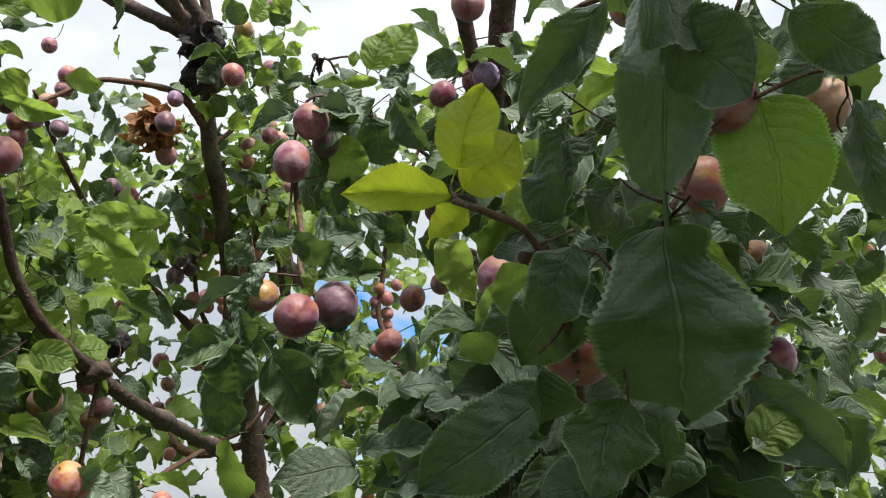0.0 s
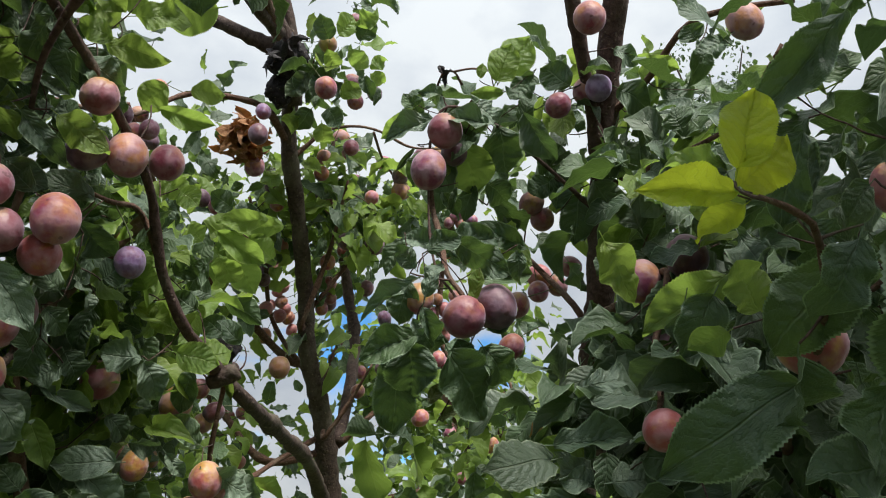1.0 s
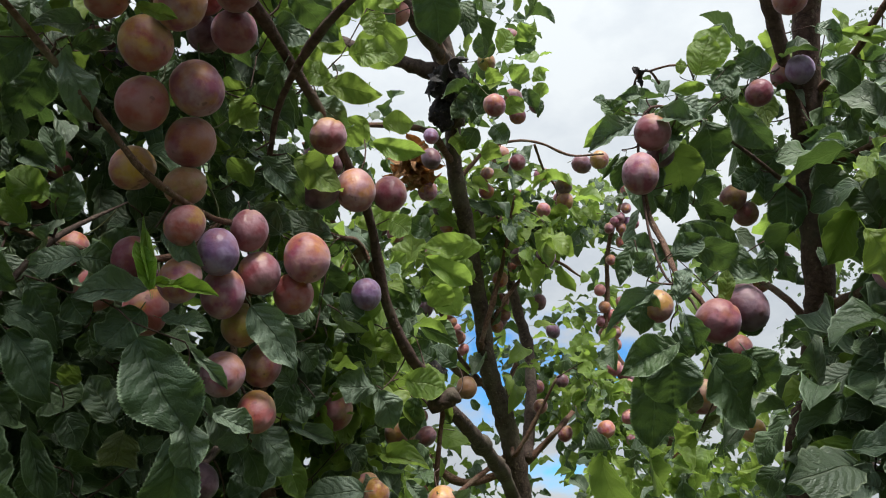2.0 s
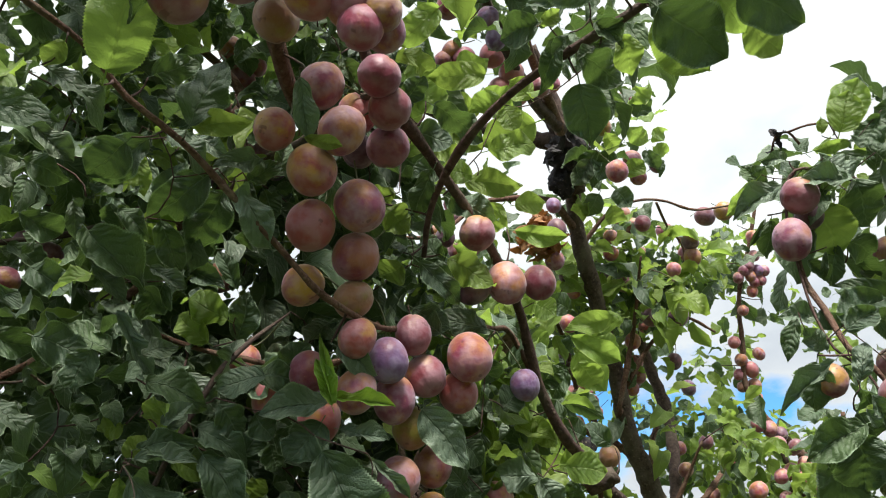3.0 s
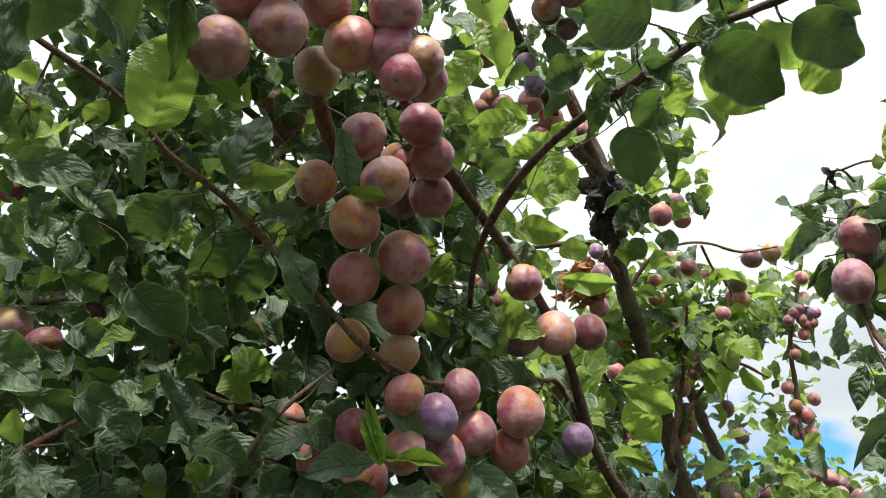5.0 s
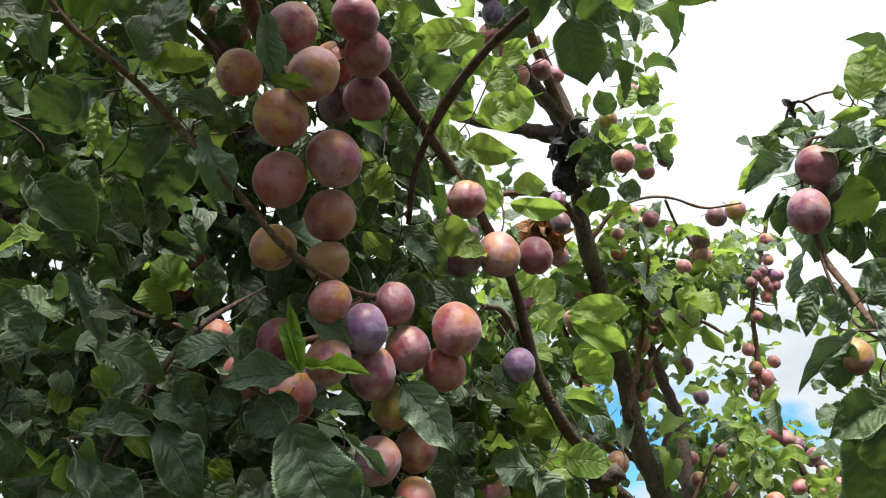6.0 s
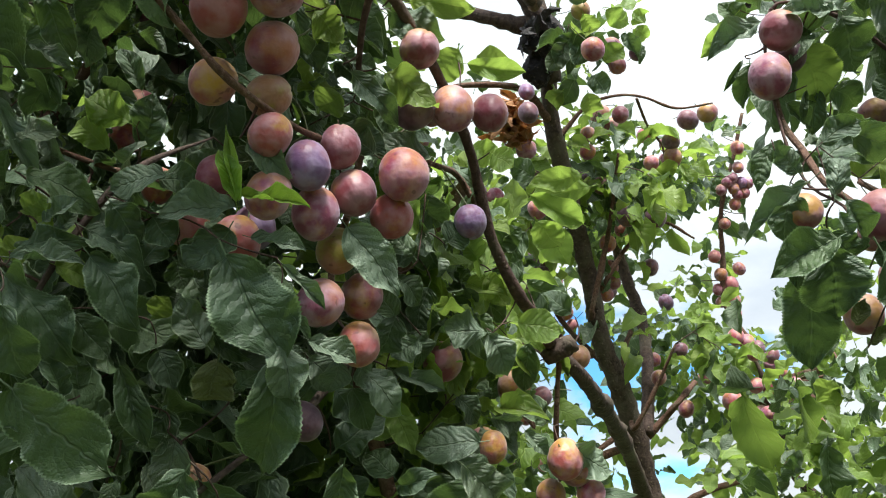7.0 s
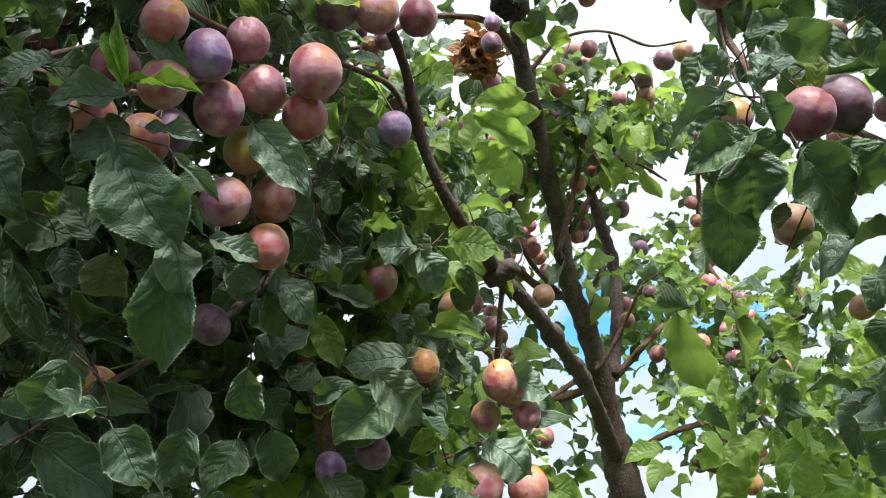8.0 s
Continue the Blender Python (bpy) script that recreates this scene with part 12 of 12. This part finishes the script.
foliage(mid_tree, -0.905, 0.563, 2.574, 0.075, 11, 0.060, 0.08)
foliage(mid_tree, -0.818, 0.491, 2.563, 0.075, 11, 0.060, 0.08)
foliage(mid_tree, -0.771, 0.462, 2.428, 0.075, 11, 0.060, 0.08)
foliage(mid_tree, -0.766, 0.503, 2.555, 0.075, 11, 0.060, 0.08)
foliage(mid_tree, -0.752, 0.537, 2.504, 0.075, 11, 0.060, 0.08)
foliage(mid_tree, -0.746, 0.502, 2.415, 0.075, 11, 0.060, 0.28)
foliage(mid_tree, -0.978, 0.443, 2.346, 0.075, 11, 0.058, 0.28)
foliage(mid_tree, -1.034, 0.482, 2.364, 0.075, 11, 0.058, 0.28)
foliage(mid_tree, -1.039, 0.600, 2.426, 0.060, 8, 0.058, 0.28)
foliage(mid_tree, -0.630, 0.580, 2.483, 0.065, 10, 0.056, 0.20)
foliage(mid_tree, -0.558, 0.579, 2.500, 0.065, 10, 0.056, 0.20)
foliage(mid_tree, -0.557, 0.561, 2.419, 0.065, 10, 0.056, 0.20)
foliage(mid_tree, -0.500, 0.513, 2.441, 0.065, 10, 0.056, 0.20)
foliage(mid_tree, -0.509, 0.566, 2.425, 0.065, 10, 0.056, 0.20)
foliage(right_tree, 0.247, 0.747, 1.999, 0.048, 6, 0.068, 0.00)
foliage(right_tree, 0.116, 0.663, 1.912, 0.060, 9, 0.068, 0.00)
foliage(right_tree, 0.126, 0.697, 1.746, 0.048, 6, 0.068, 0.00)
foliage(right_tree, 0.147, 0.777, 1.855, 0.048, 6, 0.068, 0.00)
foliage(right_tree, 0.207, 0.636, 2.017, 0.048, 6, 0.068, 0.00)
foliage(right_tree, 0.166, 0.707, 1.927, 0.060, 9, 0.068, 0.00)
foliage(right_tree, 0.179, 0.714, 1.880, 0.060, 9, 0.068, 0.00)
foliage(right_tree, 0.073, 0.658, 1.782, 0.048, 6, 0.068, 0.00)
foliage(right_tree, 0.195, 0.665, 1.757, 0.048, 6, 0.068, 0.00)
foliage(right_tree, 0.225, 0.722, 1.778, 0.048, 6, 0.068, 0.00)
foliage(right_tree, 0.145, 0.565, 1.855, 0.060, 9, 0.068, 0.00)
foliage(right_tree, 0.112, 0.666, 1.828, 0.048, 6, 0.068, 0.00)
foliage(mid_tree, -0.453, 2.279, 2.691, 0.068, 9, 0.061, 0.50)
foliage(mid_tree, -0.280, 2.152, 2.343, 0.068, 9, 0.061, 0.50)
foliage(mid_tree, -0.322, 2.260, 2.167, 0.068, 9, 0.061, 0.50)
foliage(mid_tree, -0.360, 2.108, 2.628, 0.068, 9, 0.061, 0.50)
foliage(mid_tree, -0.195, 2.384, 2.543, 0.068, 9, 0.061, 0.50)
foliage(mid_tree, -0.378, 2.310, 2.338, 0.068, 9, 0.061, 0.50)
foliage(mid_tree, -0.293, 2.444, 2.329, 0.085, 12, 0.061, 0.50)
foliage(mid_tree, -0.160, 2.597, 2.722, 0.068, 9, 0.061, 0.50)
foliage(mid_tree, -0.020, 2.401, 2.320, 0.068, 9, 0.061, 0.50)
foliage(mid_tree, -0.050, 2.344, 2.202, 0.068, 9, 0.061, 0.50)
foliage(mid_tree, -0.218, 2.314, 2.303, 0.068, 9, 0.061, 0.50)
foliage(mid_tree, -0.453, 2.296, 2.189, 0.068, 9, 0.061, 0.50)
foliage(mid_tree, -0.501, 2.629, 2.168, 0.068, 9, 0.061, 0.50)
foliage(mid_tree, -0.497, 2.583, 1.939, 0.068, 9, 0.061, 0.50)
foliage(mid_tree, -0.154, 2.452, 2.345, 0.085, 12, 0.061, 0.50)
foliage(mid_tree, -0.284, 2.500, 2.243, 0.085, 12, 0.061, 0.50)
foliage(mid_tree, -0.239, 2.573, 2.128, 0.068, 9, 0.061, 0.50)
foliage(mid_tree, -0.249, 2.610, 2.040, 0.068, 9, 0.061, 0.50)
foliage(mid_tree, -0.062, 2.409, 2.236, 0.085, 12, 0.061, 0.50)
foliage(mid_tree, -0.082, 2.525, 2.236, 0.085, 12, 0.061, 0.50)
foliage(mid_tree, -0.071, 2.442, 2.087, 0.085, 12, 0.061, 0.50)
foliage(mid_tree, -0.234, 2.266, 1.955, 0.068, 9, 0.061, 0.50)
foliage(mid_tree, -0.533, 2.024, 2.834, 0.080, 12, 0.061, 0.50)
foliage(mid_tree, -0.513, 2.194, 2.700, 0.080, 12, 0.061, 0.50)
foliage(mid_tree, -0.516, 2.166, 2.608, 0.080, 12, 0.061, 0.50)
foliage(mid_tree, -0.313, 1.772, 2.525, 0.064, 9, 0.061, 0.50)
foliage(mid_tree, -0.343, 2.168, 2.743, 0.080, 12, 0.061, 0.50)
foliage(mid_tree, -0.413, 2.149, 2.504, 0.064, 9, 0.061, 0.50)
foliage(mid_tree, -0.355, 2.086, 2.751, 0.064, 9, 0.061, 0.50)
foliage(mid_tree, -0.240, 1.894, 2.635, 0.064, 9, 0.061, 0.50)
foliage(mid_tree, -0.402, 1.918, 2.563, 0.064, 9, 0.061, 0.50)
foliage(mid_tree, -0.992, 0.830, 1.837, 0.080, 12, 0.058, 0.00)
foliage(mid_tree, -1.000, 0.850, 1.812, 0.080, 12, 0.058, 0.00)
foliage(mid_tree, -1.001, 0.914, 1.863, 0.080, 12, 0.058, 0.00)
foliage(mid_tree, -1.092, 1.005, 1.839, 0.080, 12, 0.058, 0.30)
foliage(mid_tree, -0.961, 0.919, 1.862, 0.080, 12, 0.058, 0.00)
foliage(mid_tree, -0.987, 0.969, 1.834, 0.080, 12, 0.058, 0.30)
foliage(mid_tree, -0.904, 0.959, 1.874, 0.080, 12, 0.058, 0.30)
foliage(mid_tree, -0.948, 1.024, 1.851, 0.080, 12, 0.058, 0.30)
foliage(mid_tree, -0.935, 1.042, 1.878, 0.080, 12, 0.058, 0.30)
foliage(mid_tree, -0.922, 1.025, 1.847, 0.080, 12, 0.058, 0.30)
foliage(mid_tree, -0.771, 0.457, 2.164, 0.045, 8, 0.036, 0.28)
foliage(mid_tree, -0.758, 0.719, 2.088, 0.036, 5, 0.036, 0.22)
foliage(mid_tree, -0.734, 0.593, 2.112, 0.036, 5, 0.036, 0.22)
foliage(mid_tree, -0.744, 0.495, 2.138, 0.045, 8, 0.036, 0.28)
foliage(mid_tree, -0.761, 0.570, 1.901, 0.036, 5, 0.036, 0.22)
foliage(mid_tree, -0.567, 0.661, 2.263, 0.036, 5, 0.036, 0.22)
foliage(mid_tree, -0.727, 0.529, 2.233, 0.045, 8, 0.036, 0.28)
foliage(mid_tree, -0.648, 0.485, 2.102, 0.045, 8, 0.036, 0.22)
foliage(mid_tree, -0.750, 0.588, 2.125, 0.045, 8, 0.036, 0.22)
foliage(mid_tree, -0.608, 0.639, 2.474, 0.036, 5, 0.036, 0.22)
foliage(mid_tree, -0.690, 0.526, 2.203, 0.036, 5, 0.036, 0.22)
foliage(mid_tree, -0.553, 0.589, 2.298, 0.036, 5, 0.036, 0.22)
foliage(mid_tree, -0.712, 0.546, 2.062, 0.036, 5, 0.036, 0.22)
foliage(mid_tree, -0.794, 0.622, 2.072, 0.036, 5, 0.036, 0.12)
foliage(mid_tree, -0.778, 0.510, 1.981, 0.045, 8, 0.036, 0.12)
foliage(mid_tree, -0.774, 0.544, 1.951, 0.045, 8, 0.036, 0.12)
foliage(mid_tree, -0.764, 0.513, 1.909, 0.045, 8, 0.036, 0.12)
foliage(mid_tree, -0.774, 0.566, 2.072, 0.045, 8, 0.036, 0.12)
foliage(mid_tree, -0.752, 0.535, 1.994, 0.045, 8, 0.036, 0.12)
foliage(mid_tree, -0.732, 0.551, 1.952, 0.045, 8, 0.036, 0.12)
foliage(mid_tree, -0.743, 0.740, 2.037, 0.036, 5, 0.036, 0.12)
foliage(mid_tree, -0.743, 0.605, 2.105, 0.036, 5, 0.036, 0.12)
foliage(mid_tree, -0.733, 0.602, 2.008, 0.045, 8, 0.036, 0.12)
foliage(mid_tree, -0.730, 0.601, 1.987, 0.045, 8, 0.036, 0.12)
foliage(mid_tree, -0.739, 0.812, 2.186, 0.036, 5, 0.036, 0.12)
foliage(mid_tree, -0.674, 0.866, 1.959, 0.036, 5, 0.036, 0.12)
foliage(mid_tree, -0.713, 0.704, 2.038, 0.045, 8, 0.036, 0.12)
foliage(mid_tree, -0.667, 0.634, 1.988, 0.045, 8, 0.036, 0.12)
foliage(mid_tree, -0.724, 0.696, 1.943, 0.045, 8, 0.036, 0.12)
foliage(mid_tree, -0.601, 0.698, 2.058, 0.036, 5, 0.036, 0.12)
foliage(mid_tree, -0.624, 0.685, 2.043, 0.045, 8, 0.036, 0.12)
foliage(mid_tree, -0.651, 0.729, 1.939, 0.045, 8, 0.036, 0.12)
foliage(mid_tree, -0.544, 0.949, 1.951, 0.045, 8, 0.036, 0.60)
foliage(mid_tree, -0.564, 0.994, 1.914, 0.045, 8, 0.036, 0.60)
foliage(mid_tree, -0.574, 1.037, 1.865, 0.045, 8, 0.036, 0.30)
foliage(mid_tree, -0.573, 1.044, 1.784, 0.045, 8, 0.036, 0.30)
foliage(mid_tree, -0.509, 0.988, 2.053, 0.045, 8, 0.036, 0.60)
foliage(mid_tree, -0.504, 0.980, 1.908, 0.045, 8, 0.036, 0.60)
foliage(mid_tree, -0.520, 1.043, 1.883, 0.045, 8, 0.036, 0.30)
foliage(mid_tree, -0.498, 1.097, 1.804, 0.036, 5, 0.036, 0.30)
foliage(mid_tree, -0.480, 1.001, 2.151, 0.036, 5, 0.036, 0.30)
foliage(mid_tree, -0.647, 1.006, 2.009, 0.036, 5, 0.036, 0.30)
foliage(mid_tree, -0.502, 0.931, 1.896, 0.036, 5, 0.036, 0.60)
foliage(mid_tree, -0.484, 1.099, 1.765, 0.045, 8, 0.036, 0.30)
foliage(mid_tree, -0.527, 0.857, 1.944, 0.036, 5, 0.036, 0.60)
foliage(mid_tree, -0.555, 1.055, 1.992, 0.036, 5, 0.036, 0.60)
foliage(mid_tree, -0.442, 1.075, 1.726, 0.036, 5, 0.036, 0.30)
foliage(mid_tree, -0.416, 1.076, 1.767, 0.045, 8, 0.036, 0.30)
foliage(mid_tree, -0.563, 0.676, 2.298, 0.036, 5, 0.036, 0.25)
foliage(mid_tree, -0.534, 0.594, 2.159, 0.036, 5, 0.036, 0.25)
foliage(mid_tree, -0.636, 0.693, 2.299, 0.036, 5, 0.036, 0.25)
foliage(mid_tree, -0.538, 0.759, 2.155, 0.045, 8, 0.036, 0.25)
foliage(mid_tree, -0.458, 0.710, 2.011, 0.036, 5, 0.036, 0.25)
foliage(mid_tree, -0.563, 0.580, 2.352, 0.036, 5, 0.036, 0.25)
foliage(mid_tree, -0.568, 0.729, 2.116, 0.036, 5, 0.036, 0.25)
foliage(mid_tree, -0.493, 0.798, 2.145, 0.045, 8, 0.036, 0.25)
foliage(mid_tree, -0.519, 0.612, 2.391, 0.036, 5, 0.036, 0.25)
foliage(mid_tree, -0.246, 0.561, 2.255, 0.036, 5, 0.036, 0.25)
foliage(mid_tree, -0.507, 0.781, 2.119, 0.036, 5, 0.036, 0.25)
foliage(mid_tree, -0.671, 0.600, 2.467, 0.070, 10, 0.056, 0.10)
foliage(mid_tree, -0.674, 0.643, 2.449, 0.056, 7, 0.056, 0.10)
foliage(mid_tree, -0.714, 0.760, 2.506, 0.056, 7, 0.056, 0.10)
foliage(mid_tree, -0.588, 0.597, 2.407, 0.070, 10, 0.056, 0.10)
foliage(mid_tree, -0.621, 0.643, 2.401, 0.070, 10, 0.056, 0.10)
foliage(mid_tree, -0.565, 0.619, 2.304, 0.056, 7, 0.056, 0.10)
foliage(mid_tree, -0.551, 0.575, 2.384, 0.070, 10, 0.056, 0.10)
foliage(mid_tree, -0.578, 0.664, 2.434, 0.070, 10, 0.056, 0.10)
foliage(mid_tree, -0.583, 0.685, 2.399, 0.070, 10, 0.056, 0.10)
foliage(mid_tree, -0.604, 0.985, 2.447, 0.056, 7, 0.056, 0.30)
foliage(mid_tree, -0.563, 0.702, 2.487, 0.056, 7, 0.056, 0.10)
foliage(mid_tree, -0.616, 0.969, 2.399, 0.056, 7, 0.056, 0.30)
foliage(mid_tree, -1.144, 0.842, 2.148, 0.085, 12, 0.058, 0.00)
foliage(mid_tree, -1.063, 0.765, 2.073, 0.085, 12, 0.058, 0.00)
foliage(mid_tree, -1.150, 0.848, 2.030, 0.085, 12, 0.058, 0.00)
foliage(mid_tree, -0.996, 0.776, 2.099, 0.085, 12, 0.058, 0.00)
foliage(mid_tree, -1.083, 0.875, 2.082, 0.085, 12, 0.058, 0.00)
foliage(mid_tree, -1.020, 0.797, 2.019, 0.085, 12, 0.058, 0.00)
foliage(mid_tree, -0.986, 0.823, 2.118, 0.085, 12, 0.058, 0.00)
foliage(mid_tree, -1.042, 0.893, 2.075, 0.085, 12, 0.058, 0.00)
foliage(mid_tree, -0.945, 0.845, 1.943, 0.068, 9, 0.058, 0.00)
foliage(mid_tree, -0.876, 0.770, 2.073, 0.085, 12, 0.058, 0.00)
foliage(mid_tree, -0.962, 0.879, 2.078, 0.085, 12, 0.058, 0.00)
foliage(mid_tree, -1.006, 0.938, 2.051, 0.085, 12, 0.058, 0.00)
foliage(mid_tree, -0.873, 0.853, 2.127, 0.085, 12, 0.058, 0.00)
foliage(mid_tree, -0.936, 0.980, 2.089, 0.085, 12, 0.058, 0.30)
foliage(mid_tree, -0.815, 0.846, 1.986, 0.085, 12, 0.058, 0.00)
foliage(mid_tree, -0.832, 0.936, 1.754, 0.060, 9, 0.050, 0.50)
foliage(mid_tree, -0.810, 1.009, 1.762, 0.060, 9, 0.050, 0.50)
foliage(mid_tree, -0.842, 1.025, 1.750, 0.060, 9, 0.050, 0.50)
foliage(mid_tree, -0.785, 1.071, 1.777, 0.060, 9, 0.050, 0.50)
foliage(mid_tree, -0.717, 0.972, 1.729, 0.060, 9, 0.050, 0.50)
foliage(mid_tree, -0.678, 1.008, 1.738, 0.060, 9, 0.050, 0.50)
foliage(mid_tree, -0.676, 1.076, 1.773, 0.060, 9, 0.050, 0.50)
foliage(mid_tree, -0.680, 1.149, 1.746, 0.060, 9, 0.050, 0.50)
# Unseen sprays added towards the sun to shade the low left foliage.
foliage(mid_tree, -0.624, -0.058, 2.593, 0.085, 12, 0.070, 0.00)
foliage(mid_tree, -0.584, -0.149, 2.629, 0.085, 12, 0.070, 0.00)
foliage(mid_tree, -0.423, -0.060, 2.635, 0.085, 12, 0.070, 0.00)
foliage(mid_tree, -0.533, -0.071, 2.555, 0.085, 12, 0.070, 0.00)
foliage(mid_tree, -0.530, 0.104, 2.485, 0.085, 12, 0.070, 0.00)
foliage(mid_tree, -0.453, -0.298, 2.539, 0.085, 12, 0.070, 0.00)
foliage(mid_tree, -0.403, -0.218, 2.627, 0.085, 12, 0.070, 0.00)
foliage(mid_tree, -0.470, -0.133, 2.608, 0.085, 12, 0.070, 0.00)
foliage(mid_tree, -0.352, -0.166, 2.702, 0.085, 12, 0.070, 0.00)
foliage(mid_tree, -0.443, -0.166, 2.566, 0.085, 12, 0.070, 0.00)
foliage(mid_tree, -0.457, -0.109, 2.561, 0.085, 12, 0.070, 0.00)
foliage(mid_tree, -0.545, 0.737, 2.416, 0.048, 7, 0.056, 0.15)
foliage(mid_tree, -0.432, 0.758, 2.621, 0.048, 7, 0.056, 0.15)
foliage(right_tree, 0.414, 0.946, 2.111, 0.070, 10, 0.060, 0.35)
foliage(right_tree, 0.534, 1.080, 2.185, 0.070, 10, 0.060, 0.35)
foliage(right_tree, 0.530, 1.002, 2.114, 0.070, 10, 0.060, 0.35)
foliage(right_tree, 0.555, 1.203, 2.150, 0.070, 10, 0.060, 0.35)
foliage(right_tree, 0.572, 1.120, 2.089, 0.070, 10, 0.060, 0.35)
foliage(right_tree, 0.449, 1.035, 2.027, 0.070, 10, 0.060, 0.35)
foliage(right_tree, 0.620, 1.290, 2.073, 0.070, 10, 0.060, 0.35)
foliage(right_tree, 0.596, 1.160, 1.992, 0.070, 10, 0.060, 0.35)
foliage(right_tree, 0.549, 1.283, 1.953, 0.070, 10, 0.060, 0.35)
foliage(right_tree, 0.680, 1.386, 1.973, 0.070, 10, 0.060, 0.35)
foliage(right_tree, 0.583, 1.311, 1.885, 0.070, 10, 0.060, 0.35)
foliage(right_tree, 0.517, 0.928, 2.161, 0.070, 10, 0.060, 0.35)
foliage(right_tree, 0.444, 1.102, 2.128, 0.070, 10, 0.060, 0.35)
foliage(right_tree, 0.416, 1.014, 1.943, 0.070, 10, 0.060, 0.35)
foliage(right_tree, 0.403, 1.079, 1.916, 0.070, 10, 0.060, 0.35)
foliage(right_tree, 0.648, 1.309, 1.894, 0.070, 10, 0.060, 0.35)
foliage(right_tree, 0.481, 0.962, 2.207, 0.070, 10, 0.060, 0.35)
foliage(right_tree, 0.489, 1.255, 1.885, 0.070, 10, 0.060, 0.35)
foliage(mid_tree, -0.671, 0.592, 2.303, 0.055, 11, 0.058, 0.10)
foliage(mid_tree, -0.694, 0.651, 2.294, 0.055, 11, 0.058, 0.10)
foliage(mid_tree, -0.667, 0.644, 2.223, 0.055, 11, 0.058, 0.10)
foliage(mid_tree, -0.709, 0.702, 2.204, 0.055, 11, 0.058, 0.10)
foliage(mid_tree, -0.704, 0.687, 2.134, 0.055, 11, 0.058, 0.10)
foliage(mid_tree, -0.694, 0.732, 2.167, 0.055, 11, 0.058, 0.10)
foliage(mid_tree, -0.748, 0.705, 2.275, 0.055, 11, 0.058, 0.10)
foliage(mid_tree, -0.566, 0.672, 2.242, 0.055, 11, 0.058, 0.10)
foliage(mid_tree, -0.549, 0.707, 2.197, 0.055, 11, 0.058, 0.10)
foliage(mid_tree, -0.555, 0.700, 2.303, 0.055, 11, 0.058, 0.10)
foliage(mid_tree, -0.629, 0.688, 2.178, 0.055, 11, 0.058, 0.10)
foliage(mid_tree, -0.554, 0.777, 2.181, 0.055, 11, 0.058, 0.10)
grow(mid_tree, "dense dull-green serrated plum leaves, with unseen sprays added for shade", 40)
grow(right_tree, "dark green drooping plum leaves, with unseen sprays added for shade", 200)
grow(far_tree, "light green plum leaves against the sky", 300)
